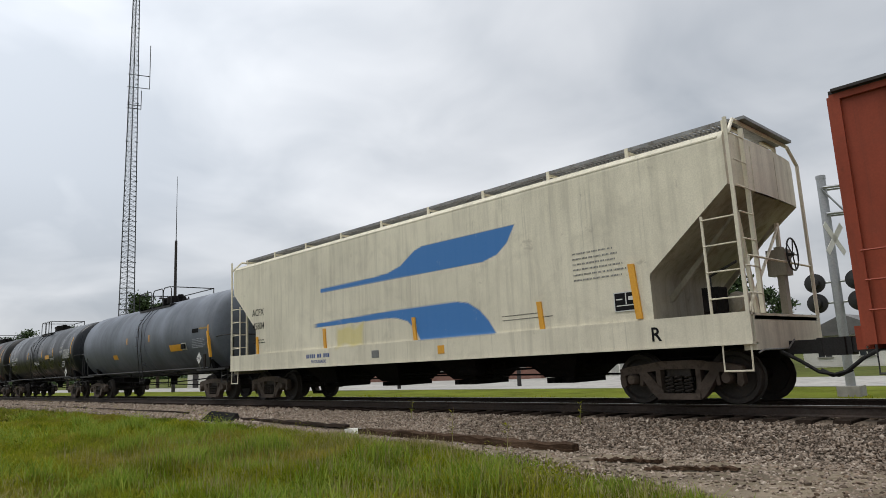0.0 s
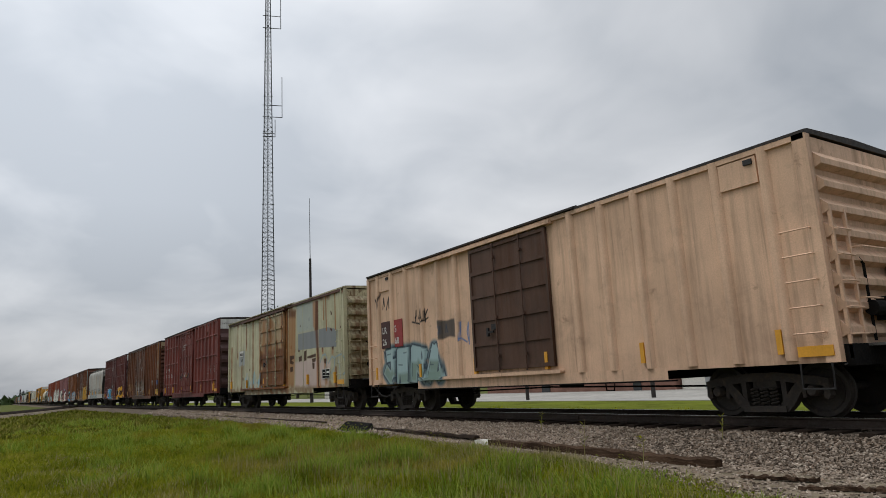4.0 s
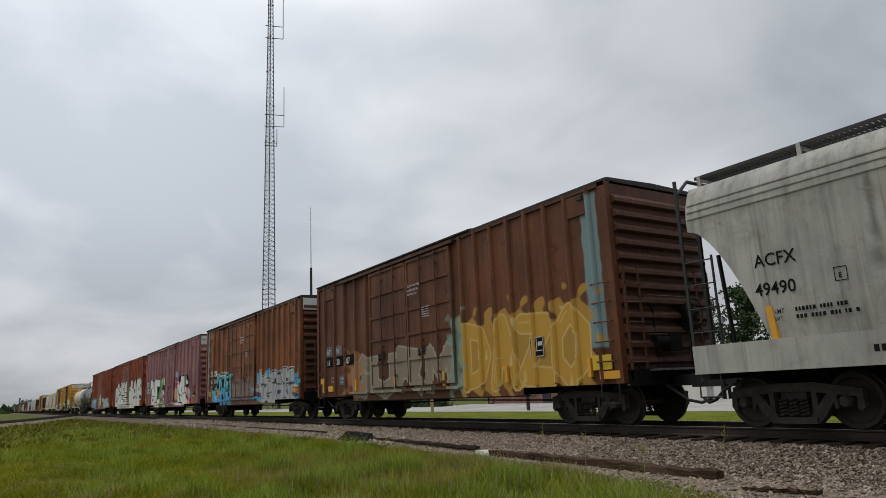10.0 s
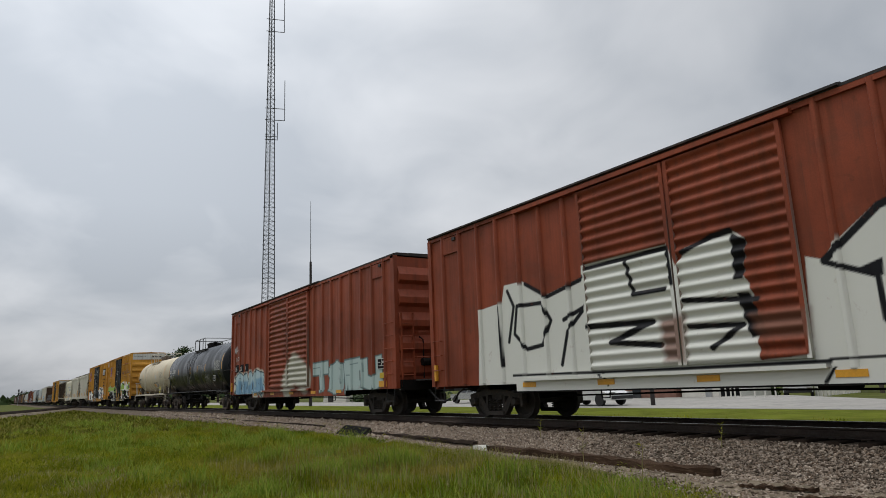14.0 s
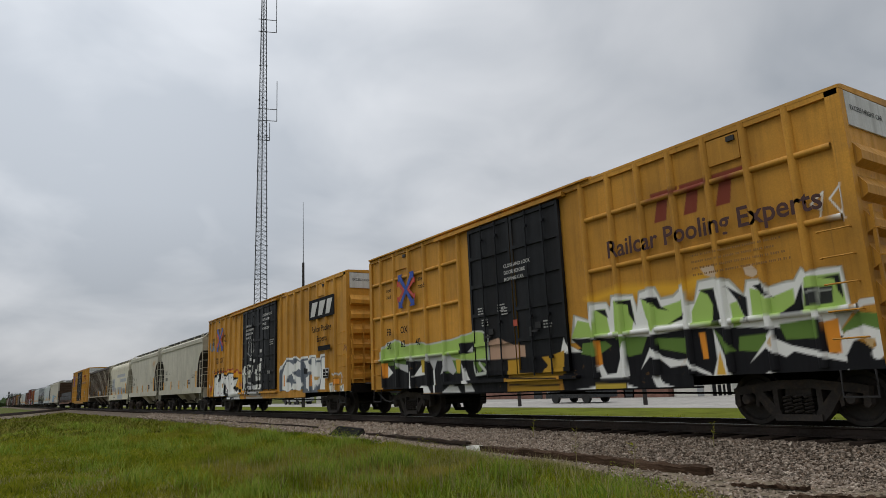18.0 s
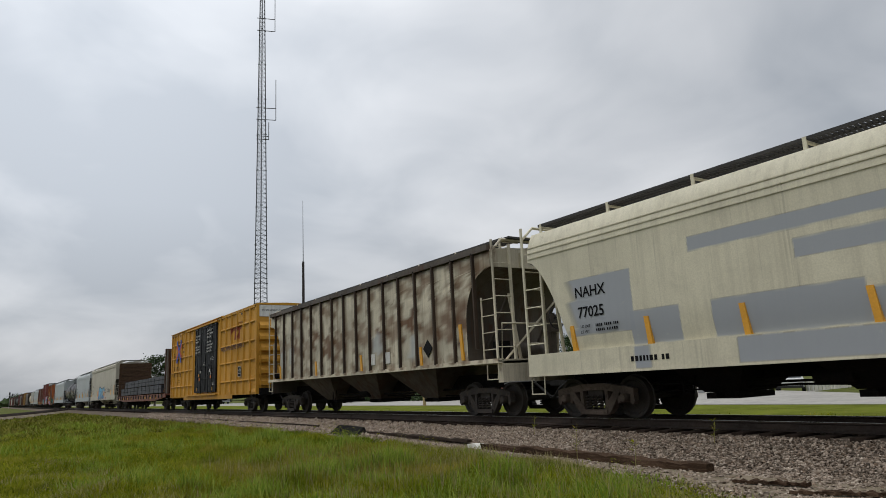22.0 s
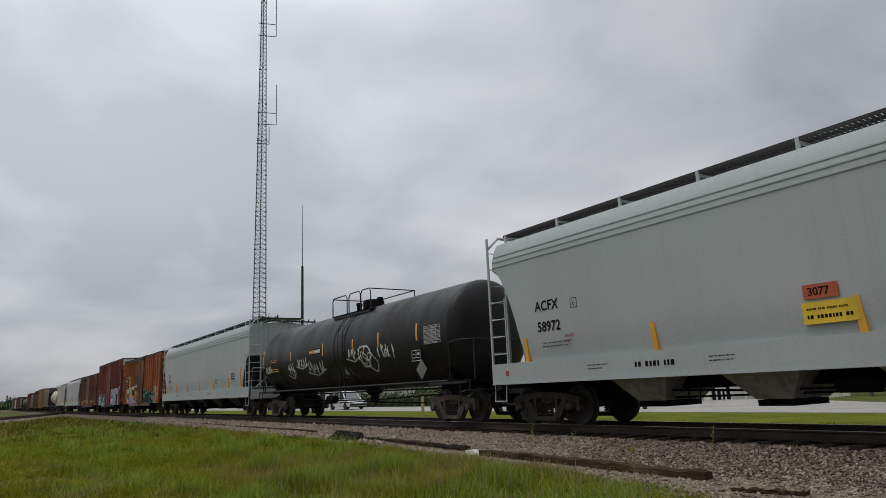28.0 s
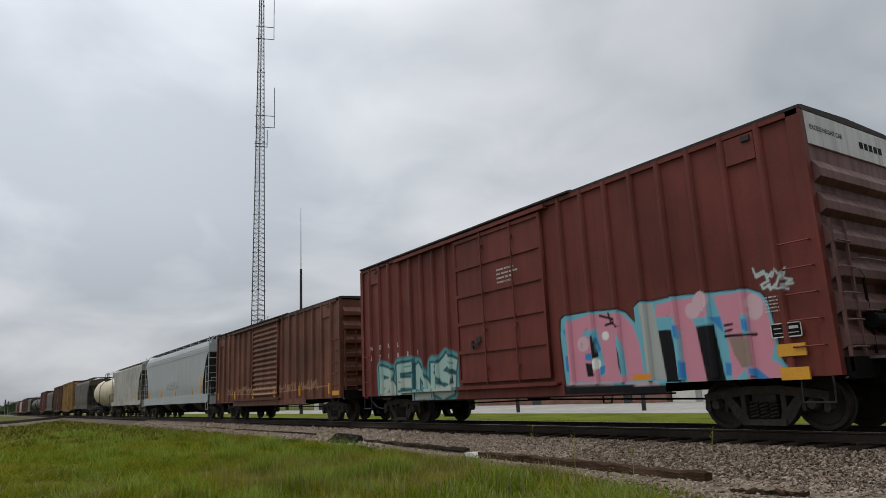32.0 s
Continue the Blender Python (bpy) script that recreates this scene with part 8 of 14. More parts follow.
sp.poly([(1.85, 2.27), (2.44, 2.25), (2.42, 2.12), (2.07, 2.08), (2.4, 1.96), (2.28, 1.88), (1.87, 1.94)], (0.06, 0.024, 0.009))
sp.poly([(1.89, 1.78), (2.27, 1.8), (2.25, 1.6), (1.93, 1.57)], (0.06, 0.024, 0.009))
sp.poly([(6.52, 2.36), (6.73, 2.36), (6.68, 2.21), (6.54, 2.24)], (0.06, 0.024, 0.009))
sp.poly([(6.52, 2.25), (6.7, 2.23), (6.67, 2.05), (6.51, 2.08)], (0.33, 0.15, 0.05), 0.15, 0.85)
sp.stroke([(5.36, 1.84), (5.59, 2.08), (5.87, 2.12), (6.06, 1.91), (5.87, 1.5)], 0.035, (0.27, 0.33, 0.33))
sp.stroke([(6.17, 1.76), (6.55, 2), (6.82, 1.9), (6.72, 1.57), (6.45, 1.38)], 0.035, (0.27, 0.33, 0.33))
sp.stroke([(6.87, 1.96), (7.41, 2.03), (7.75, 1.92), (7.91, 1.65), (7.95, 1.45), (7.72, 1.29), (7.53, 1.43)], 0.035, (0.27, 0.33, 0.33))
sp.stroke([(7.09, 1.87), (7.23, 1.59), (7.29, 1.25), (7.11, 1.07)], 0.03, (0.33, 0.38, 0.37))
sp.poly([(-1.77, 2.62), (1.41, 2.67), (1.55, 1.05), (-1.73, 1.03)], (0.15, 0.055, 0.018), 0.15, 0.85)
sp.poly([(-1.7, 4.34), (-1.3, 4.27), (-1.38, 2.53), (-1.78, 2.57)], (0.3, 0.14, 0.05), 0.15, 0.85)
sp.dots([(6.51, 3.67), (6.54, 3.59), (7.61, 3.69), (3.19, 3.42), (6.46, 3.02), (6.54, 2.99), (7.39, 3.01)], 0.05, (0.08, 0.03, 0.012))
for k in range(16):
    sp.stroke([(-4.8 + k * 0.18, 1.05 + 0.1 * (k % 3)), (-4.7 + k * 0.18, 1.5 + 0.25 * math.sin(k))], 0.06, [CYAN, (0.3, 0.42, 0.45), (0.45, 0.46, 0.42), (0.1, 0.2, 0.25)][k % 4], 0.05, 0.7)
c = consist(boxcar("pale green-grey boxcar streaked with orange rust", 7.79, 4.47, PAINT["pale"], PAINT["brown_c"], (-2.05, 1.35, 1), sp, [], seed=7, ribs=7, inset=1.5, door_paint=PAINT["pale"], end_paint=PAINT["pale_end"], post_d=0.02, roof_mat=PAINT["pale_end"]), -100.81)
p = part("number_board", Geo().box(-5.75, -5.1, YS - 0.012, YS, 2.62, 2.9), M_WHITE, c)
write_side(p, "BAEX", -5.7, YS - 0.016, 2.67, 0.18, M_BLACK, True)
write_side(c, "1017", -5.6, YS - 0.002, 2.36, 0.16, M_BLACK)
bar_code_panel(c, 5.6, YS - 0.012, 1.2, 0.75, 0.36)
part("rivet_strip", Geo().box(7.6, 7.66, -1.63, -1.6, 0.9, 4.4), PAINT["pale"], c)
for x in evenly(-7.0, 7.0, 9):
    part("side_seam", Geo().box(x - 0.015, x + 0.015, -1.568, -1.55, 0.95, 4.3), PAINT["pale"], c)


# 7 and 9: maroon boxcars with a grid of ribs
def maroon_boxcar(label, num, sp, paint, seed):
    left, right = [-7.5, -6.55, -5.6, -4.65, -3.7, -2.85], evenly(2.35, 6.85, 6)
    c = boxcar(label, 7.9, 5.11, paint, paint, (-2.1, 1.65, 2), sp, left + right, rails=(1.62, 3.05, 4.2), seed=seed, ribs=5, band=PAINT["band"], end_paint=PAINT["maroon_end"], board=(1, -4))
    numbered(c, -7.3, 2.95 - 0.42, (("CO", "ER"), num), M_WHITE, 0.28, col=0.95)
    for i in range(6):
        bars_side(c, 5.52, YS, 2.46 - i * 0.09, 0.22, 1, M_WHITE, rn, 0.075), bars_side(c, 5.9, YS, 2.46 - i * 0.09, 0.26, 1, M_WHITE, rn, 0.075)
    for i in range(5):
        bars_side(c, 6.48, YS, 2.42 - i * 0.09, 0.36, 1, M_WHITE, rn, 0.075), bars_side(c, 6.93, YS, 2.42 - i * 0.09, 0.2, 1, M_WHITE, rn, 0.075)
    part("tag_plate", Geo().box(5.72, 6.02, YS - 0.004, YS, 1.22, 1.33), M_WHITE, c)
    lines(c, -0.75, 4.05, ("CLOSE AND LOCK", "DOOR BEFORE", "MOVING CAR"), 0.09, M_WHITE, -1.727)
    for x, z, m in ((-0.35, 2.15, M_WHITE), (-0.05, 2.0, M_REFLECT), (-0.6, 2.0, M_WHITE), (0.9, 1.6, M_WHITE)):
        part("sticker", Geo().box(x, x + 0.14, -1.678, -1.67, z, z + 0.14), m, c)
    bars_side(c, 5.7, YS, 1.1, 0.4, 3, M_WHITE, rn, 0.06, 0.02), bars_side(c, 6.65, YS, 1.02, 0.5, 2, M_WHITE, rn, 0.06, 0.02)
    bars_side(c, -7.2, YS, 1.55, 2.4, 2, M_WHITE, rn, 0.05, 0.12)
    part("side_plaque", Geo().box(6.92, 7.1, YS - 0.006, YS, 1.16, 1.56), M_REFLECT, c)
    return c


# greyed end paint, also darkened for the shade on the end faces
PAINT["maroon_end"] = car_paint("greyed_shaded_maroon_end", (0.075, 0.038, 0.035), 0.05, 0.4, 0.25, 36)
consist(maroon_boxcar("tall maroon boxcar with a grid of ribs and white stencils", ("17", "26", "82"), None, PAINT["maroon"], 8), -118.89)
sp = Spray()
sp.poly([(-5.9, 0.82), (-5.4, 1.22), (-4.7, 1.72), (-1.31, 1.74), (-1.01, 1.61), (-0.69, 1.36), (-0.62, 0.98), (-0.07, 0.8), (-0.08, 0.69)], (0.52, 0.15, 0.09))
sp.poly([(-5.26, 0.8), (-5.23, 1.18), (-4.71, 1.87), (-2.93, 1.91), (-1.42, 1.85), (-1.35, 1.23), (-0.87, 1.16), (-0.67, 0.84), (-0.73, 0.7)], BLK)
sp.poly([(-4.57, 1.8), (-3.85, 1.77), (-3.77, 1.41), (-4.14, 1.23), (-3.83, 0.81), (-5.11, 0.82), (-5.14, 1.11), (-4.75, 1.19)], (0.13, 0.36, 0.62))
sp.poly([(-4.55, 1.78), (-4.25, 1.78), (-4.24, 1.37), (-4.56, 1.3)], (0.34, 0.35, 0.58))
sp.poly([(-3.78, 1.83), (-2.94, 1.83), (-3.02, 1.62), (-3.35, 1.58), (-2.9, 1.24), (-2.87, 0.79), (-3.72, 0.81), (-3.58, 1.02), (-3.87, 1.35)], (0.09, 0.42, 0.68))
sp.poly([(-2.96, 1.83), (-2.17, 1.82), (-2.17, 1.49), (-2.51, 1.5), (-2.33, 0.77), (-2.84, 0.79), (-2.82, 1.48), (-3.05, 1.57)], (0.09, 0.42, 0.68))
sp.poly([(-2.02, 1.79), (-1.49, 1.81), (-1.41, 1.29), (-1.6, 1.24), (-1.49, 1.01), (-1.75, 0.76), (-2.14, 0.77), (-2.13, 1.27)], (0.26, 0.55, 0.64))
sp.poly([(-1.89, 1.64), (-1.7, 1.65), (-1.69, 1.3), (-1.88, 1.31)], BLK)
sp.poly([(-1.4, 1.2), (-0.94, 1.16), (-0.77, 0.74), (-1.48, 0.75)], (0.12, 0.42, 0.64))
sp.stroke([(-4.69, 1.87), (-3.72, 1.89), (-1.49, 1.83)], 0.03, (0.6, 0.66, 0.68))
sp.stroke([(-3.67, 1.28), (-3.44, 1.05), (-3.64, 1.01)], 0.03, BLK)
sp.stroke([(-2.1, 1.09), (-1.49, 1.04)], 0.03, BLK)
sp.stroke([(-4.14, 1.23), (-4.3, 0.85)], 0.03, BLK)
sp.poly([(2.6, 1.98), (2.84, 2.02), (3.16, 1.92), (3.28, 1.8), (3.66, 2), (3.83, 1.98), (3.95, 1.56), (4.05, 1.85), (4.3, 1.96), (4.44, 1.91), (4.53, 1.39), (5.14, 1.92), (4.92, 0.63), (2.38, 0.7), (2.23, 0.9), (2.56, 1.16), (3.08, 1.02), (2.82, 1.14), (2.54, 1.5)], BLK)
sp.poly([(2.65, 1.91), (2.89, 1.98), (3.16, 1.88), (3.22, 1.71), (3.15, 1.45), (3.5, 0.91), (3.27, 0.86), (3.1, 1.18), (2.88, 1.15), (2.63, 1.39)], GOLD)
sp.poly([(2.79, 1.66), (2.91, 1.74), (3.02, 1.69), (3.04, 1.33), (2.9, 1.27), (2.74, 1.39)], BLK)
sp.poly([(2.27, 0.9), (2.53, 1.11), (2.73, 1.08), (2.72, 0.95), (2.43, 0.84)], GOLD)
sp.poly([(2.4, 0.82), (3.52, 0.81), (3.48, 0.7), (2.47, 0.71)], GOLD)
sp.poly([(3.29, 1.77), (3.75, 1.96), (3.83, 1.78), (3.87, 1.5), (3.69, 1.58), (3.56, 1.57), (3.68, 1.2), (3.88, 0.94), (3.69, 0.95), (3.45, 1.34), (3.43, 1.65)], GOLD)
sp.poly([(4.03, 1.81), (4.24, 1.93), (4.41, 1.89), (4.43, 1.74), (4.55, 0.91), (4.31, 0.92), (4.28, 1), (3.86, 1.06), (3.86, 1.23), (4.02, 1.26)], GOLD)
sp.poly([(4.25, 1.53), (4.3, 1.57), (4.41, 1.19), (4.19, 1.2)], BLK)
sp.stroke([(4.19, 1.2), (4.25, 1.53), (4.3, 1.57), (4.41, 1.19), (4.19, 1.2)], 0.02, (0.62, 0.6, 0.45))
sp.stroke([(2.63, 1.82), (2.68, 1.95), (2.89, 1.99), (3.16, 1.89)], 0.025, (0.62, 0.6, 0.45))
sp.stroke([(3.04, 1.33), (3.22, 0.88), (3.54, 0.91)], 0.025, (0.62, 0.6, 0.45))
sp.stroke([(3.29, 1.78), (3.75, 1.96), (3.84, 1.78), (3.89, 1.49)], 0.025, (0.62, 0.6, 0.45))
sp.stroke([(4.02, 1.81), (4.24, 1.94), (4.43, 1.9), (4.43, 1.74)], 0.025, (0.62, 0.6, 0.45))
sp.stroke([(2.79, 1.66), (2.74, 1.39), (2.89, 1.26)], 0.025, (0.62, 0.6, 0.45))
sp.poly([(3.05, 1.55), (3.15, 1.45), (3.39, 0.96), (3.28, 0.93), (3.09, 1.24)], (0.7, 0.22, 0.03))
sp.poly([(4.72, 1.77), (5.13, 1.88), (5.08, 1.58), (4.83, 1.52), (4.87, 0.86), (4.96, 0.85), (4.94, 0.76), (4.73, 0.77)], GOLD)
sp.stroke([(2.05, 1.11), (2.41, 1.51), (2.3, 1.15), (2.47, 1.32)], 0.02, (0.4, 0.4, 0.42))
sp.word("DO", 4.75, 6.3, 0.72, 2.0, GOLD, BLK, 0.15, 0.06, seed=10)
sp.scribble(6.2, 1.1, 0.6, 0.6, WHT, 6, 0.015)
consist(maroon_boxcar("tall maroon boxcar with blue and orange graffiti", ("17", "27", "37"), sp, PAINT["maroon_b"], 9), -155.2)


# 8, 11, 12: brown boxcars with exterior posts
def brown_boxcar(label, half, sp, paint, seed, band, door=(-3.25, 1.85, 2), door_paint=None, reflect=True):
    posts = evenly(-half + 0.75, door[0] - 0.35, 5) + evenly(door[1] + 0.45, half - 0.55, 8)
    c = boxcar(label, half, 5.1, paint, PAINT["brown_c"], door, sp, posts, seed=seed, ribs=12, band=None, end_paint=PAINT["brown_c"], post_w=0.07, door_paint=door_paint, reflect=reflect)
    if band:
        part("height_band", Geo().box(half + 0.07, half + 0.1, -1.5, 1.48, 4.5, 5.0), band, c, "faded painted band across the top of the end")
    lines(c, -0.45, 4.0, ("CLOSE AND LOCK", "DOORS BEFORE", "MOVING CAR"), 0.08, M_WHITE, -1.727)
    bars_side(c, 0.3, -1.675, 3.3, 0.5, 5, M_WHITE, rn, 0.05, 0.03)
    return c


sp = Spray()
sp.patch(7.15, 7.95, 2.3, 5.0, (0.34, 0.16, 0.06), 0.08, 0.7, 0.5).patch(7.2, 7.7, 2.2, 3.6, (0.26, 0.24, 0.2), 0.15, 0.7, 1.5)
sp.patch(-3.2, 1.8, 1.0, 2.2, (0.22, 0.19, 0.15), 0.5, 0.55, 4)
sp.scribble(-2.6, 1.3, 4.0, 0.5, SILV, 4, 0.02)
c = consist(brown_boxcar("rust-brown boxcar with ribbed end and faded door", 8.12, sp, PAINT["brown"], 10, PAINT["band_old"], (-3.25, 1.8, 2)), -137.15)
for i in range(2):
    p = part("number_board", Geo().box(-7.35 + i * 1.2, -6.45 + i * 1.2, YS - 0.014, YS, 1.42, 2.05), plain("faded_orange_board", (0.4, 0.24, 0.1), 0.7), c)
    write_side(p, ("ATW", "163")[i], -7.3 + i * 1.2, YS - 0.018, 1.75, 0.2, M_BLACK)
part("blue_board", Geo().box(7.3, 7.75, YS - 0.07, YS - 0.02, 1.75, 2.1), plain("blue_board_paint", (0.05, 0.1, 0.25), 0.6), c)
part("warning_board", Geo().box(7.3, 7.85, YS - 0.07, YS - 0.02, 1.05, 1.4), plain("yellow_board_paint", (0.75, 0.5, 0.03), 0.5), c)
bar_code_panel(c, 4.9, YS - 0.012, 1.75, 0.55, 0.4)
c.name = "boxcar"

sp = Spray()
sp.patch(7.25, 7.75, 1.6, 4.9, (0.2, 0.30, 0.31), 0.04, 0.85, 0.3)
sp.patch(2.1, 7.3, 0.8, 2.7, (0.46, 0.26, 0.05), 0.12, 0.85, 6)
sp.word("DAZO", 2.3, 7.2, 0.85, 2.65, (0.50, 0.29, 0.05), (0.6, 0.42, 0.16), 0.2, 0.035, seed=12, flat=False)
sp.word("GURM", -5.0, 2.0, 0.85, 2.2, (0.25, 0.2, 0.14), (0.34, 0.33, 0.26), 0.2, 0.05, seed=13)
sp.patch(1.75, 2.3, 0.85, 2.9, (0.22, 0.33, 0.27), 0.15, 0.7, 3).patch(-5.3, -4.2, 1.0, 2.2, (0.38, 0.17, 0.07), 0.25, 0.8, 4)
c = consist(brown_boxcar("dark brown boxcar with washed-out yellow graffiti", 8.1, sp, PAINT["brown"], 11, None, (-3.3, 1.95, 2)), -191.52)
for i, (a, b) in enumerate((("AT", "16"), ("W", "30"), ("", "87"))):
    p = part("number_board", Geo().box(-7.3 + i * 0.9, -6.5 + i * 0.9, YS - 0.012, YS, 1.95, 2.3), M_UNDER, c)
    write_side(p, b, -7.22 + i * 0.9, YS - 0.016, 2.0, 0.26, M_WHITE, True)
    if a:
        p = part("number_board", Geo().box(-7.3 + i * 0.9, -6.7 + i * 0.9, YS - 0.012, YS, 2.33, 2.7), plain("grey_board", (0.13, 0.13, 0.13), 0.7), c)
        write_side(p, a, -7.22 + i * 0.9, YS - 0.016, 2.4, 0.24, M_WHITE, True)
p = part("blue_board", Geo().box(-6.05, -5.45, YS - 0.012, YS, 1.27, 1.6), plain("faded_blue_board", (0.09, 0.14, 0.2), 0.7), c)
lines(p, -6.0, 1.46, ("184900", "78100"), 0.09, M_WHITE, YS - 0.016)
lines(c, -6.85, 1.5, LOAD_ROWS, 0.09, M_WHITE, YS - 0.004)
for x, z in ((-7.75, 1.35), (-7.0, 1.05)):
    part("warning_board", Geo().box(x, x + 0.42, -1.64, -1.56, z, z + 0.2), M_REFLECT, c)
bar_code_panel(c, 5.2, YS - 0.012, 1.55, 0.5, 0.45)
part("warning_board", Geo().box(7.3, 7.85, -1.63, -1.6, 1.15, 1.45), bpy.data.materials["yellow_board_paint"], c)

sp = Spray()
sp.patch(-7.85, -7.25, 1.0, 4.95, (0.23, 0.30, 0.35), 0.04, 0.85, 0.4)
for k in range(26):
    sp.dots([(-7.82 + 0.55 * (k * 0.618 % 1), 1.2 + 3.6 * (k * 0.377 % 1))], 0.012 + 0.014 * (k % 3), (0.16, 0.16, 0.16))
sp.stroke([(-5.63, 2.37), (-5.14, 2.34), (-4.97, 2.26), (-4.6, 2.23), (-4.4, 2.18), (-4.27, 2.4), (-4.07, 2.41), (-3.63, 2.36), (-3.5, 2.34), (-3.23, 2.28), (-3.08, 2.4), (-2.9, 2.39)], 0.10, (0.47, 0.46, 0.35))
sp.poly([(-6.75, 1.57), (-6.35, 1.6), (-6.34, 1.08), (-6.26, 0.84), (-6.61, 0.87), (-6.53, 1.09), (-6.7, 1.21), (-6.77, 1.42)], (0.34, 0.30, 0.44))
sp.poly([(-6.33, 1.62), (-6.14, 1.72), (-5.73, 1.75), (-5.59, 1.8), (-5.56, 2.28), (-5.49, 2.29), (-5.15, 2.28), (-5.09, 2.2), (-5.04, 2.21), (-4.67, 2.18), (-4.64, 2), (-4.57, 1.74), (-4.46, 2.03), (-4.41, 2.12), (-4.3, 2.35), (-4.08, 2.37), (-3.75, 2.35), (-3.61, 2.31), (-3.54, 2.31), (-3.23, 2.24), (-3.12, 2.36), (-2.71, 2.34), (-2.17, 2.3), (-2.47, 0.63), (-4.98, 0.7), (-5.48, 0.72), (-5.55, 0.82), (-6.28, 0.82), (-6.36, 1.08)], (0.09, 0.45, 0.55))
sp.poly([(-6.31, 1.42), (-4.87, 1.42), (-3.81, 1.34), (-2.36, 1.28), (-2.47, 0.63), (-4.98, 0.7), (-5.48, 0.72), (-5.55, 0.82), (-6.28, 0.82)], (0.11, 0.42, 0.74), 0.15, 0.85)
sp.stroke([(-6.28, 0.82), (-6.36, 1.08), (-6.35, 1.54), (-6.14, 1.72), (-5.73, 1.74)], 0.05, BLK)
sp.stroke([(-5.66, 2.35), (-5.49, 2.29), (-5.15, 2.29)], 0.05, BLK)
sp.poly([(-5.15, 2.28), (-5.09, 2.2), (-5.13, 1.86), (-5.23, 1.6), (-5.52, 1.81), (-5.52, 2.22), (-5.52, 1.84), (-5.26, 1.71)], BLK)
sp.stroke([(-6.24, 1.56), (-5.48, 1.54)], 0.03, BLK)
sp.poly([(-5.82, 1.46), (-5.47, 1.44), (-5.54, 1.18), (-5.66, 1.07), (-5.82, 1.18), (-5.84, 1.35)], BLK)
sp.poly([(-5.81, 1.2), (-5.62, 1.2), (-5.63, 1.12), (-5.78, 1.12)], (0.55, 0.5, 0.36))
sp.stroke([(-5.99, 1.51), (-5.93, 1.32), (-5.78, 1.11), (-5.62, 1.05), (-5.51, 1.18)], 0.03, BLK)
sp.stroke([(-6.08, 1.54), (-6.03, 1.33), (-5.88, 1.07), (-5.67, 1.01)], 0.03, (0.55, 0.66, 0.7))
sp.stroke([(-5.21, 1.63), (-5.18, 1.45), (-5.14, 1.23), (-4.97, 1.05), (-4.87, 0.92)], 0.06, BLK)
sp.stroke([(-4.86, 1.88), (-4.94, 1.68), (-4.94, 1.43), (-4.9, 1.22), (-4.86, 1.11)], 0.035, BLK)
sp.stroke([(-4.99, 2.15), (-5.13, 1.8), (-5.17, 1.52), (-5.09, 1.26)], 0.03, (0.55, 0.66, 0.7))
sp.stroke([(-5.5, 2.25), (-5.18, 2.25)], 0.03, (0.55, 0.66, 0.7))
sp.stroke([(-5.02, 2.17), (-4.69, 2.15)], 0.03, (0.55, 0.66, 0.7))
sp.stroke([(-5.1, 2.18), (-4.67, 2.18), (-4.61, 1.96), (-4.55, 1.71)], 0.045, BLK)
sp.poly([(-4.86, 1.71), (-4.64, 1.68), (-4.67, 1.58), (-4.77, 1.44), (-4.85, 1.49), (-4.92, 1.29), (-4.93, 1.5)], BLK)
sp.poly([(-4.84, 1.49), (-4.78, 1.47), (-4.83, 1.28), (-4.79, 1.24), (-4.87, 1.14), (-4.9, 1.29)], (0.55, 0.5, 0.36))
sp.poly([(-4.8, 1.31), (-4.7, 1.28), (-4.85, 1.14)], BLK)
sp.stroke([(-4.7, 1.45), (-4.38, 1.2), (-4.23, 1.24)], 0.045, BLK)
sp.poly([(-4.43, 2.11), (-4.06, 2.1), (-4.18, 1.7), (-4.41, 1.48), (-4.56, 1.58), (-4.52, 2.02), (-4.22, 1.97)], BLK)
sp.poly([(-4.49, 1.95), (-4.25, 1.96), (-4.26, 1.75), (-4.4, 1.54), (-4.53, 1.6)], (0.09, 0.45, 0.55))
sp.stroke([(-4.46, 1.94), (-4.26, 1.94), (-4.27, 1.75)], 0.025, (0.55, 0.66, 0.7))
sp.stroke([(-4.41, 1.47), (-4.38, 1.28), (-4.25, 1.14), (-4.08, 0.93)], 0.06, BLK)
sp.poly([(-4.4, 1.18), (-4.21, 1.25), (-4.13, 1.07), (-4.05, 0.93), (-4.23, 0.94), (-4.36, 1.12)], BLK)
sp.stroke([(-4.2, 1.66), (-3.93, 1.63)], 0.03, BLK)
sp.stroke([(-4.45, 2.11), (-4.31, 2.34), (-4.08, 2.38), (-3.62, 2.32)], 0.04, BLK)
sp.stroke([(-4.29, 2.3), (-3.78, 2.3)], 0.03, (0.55, 0.66, 0.7))
sp.stroke([(-3.77, 2.25), (-3.86, 1.93), (-3.95, 1.65)], 0.03, (0.55, 0.66, 0.7))
sp.poly([(-3.74, 2.22), (-3.61, 2.31), (-3.57, 2.12), (-3.57, 1.91), (-3.8, 1.85), (-3.78, 2.06)], BLK)
sp.poly([(-3.91, 1.59), (-3.75, 1.76), (-3.71, 1.46), (-3.57, 1.43), (-3.78, 1.36), (-3.89, 1.4), (-3.93, 1.51)], BLK)
sp.poly([(-3.91, 1.39), (-3.75, 1.5), (-3.85, 1.34), (-3.79, 1.02), (-3.85, 1.05), (-3.94, 1.25)], (0.55, 0.5, 0.36))
sp.stroke([(-3.96, 1.38), (-3.92, 1.17), (-3.84, 0.97), (-3.69, 1.08), (-3.76, 1.24)], 0.045, BLK)
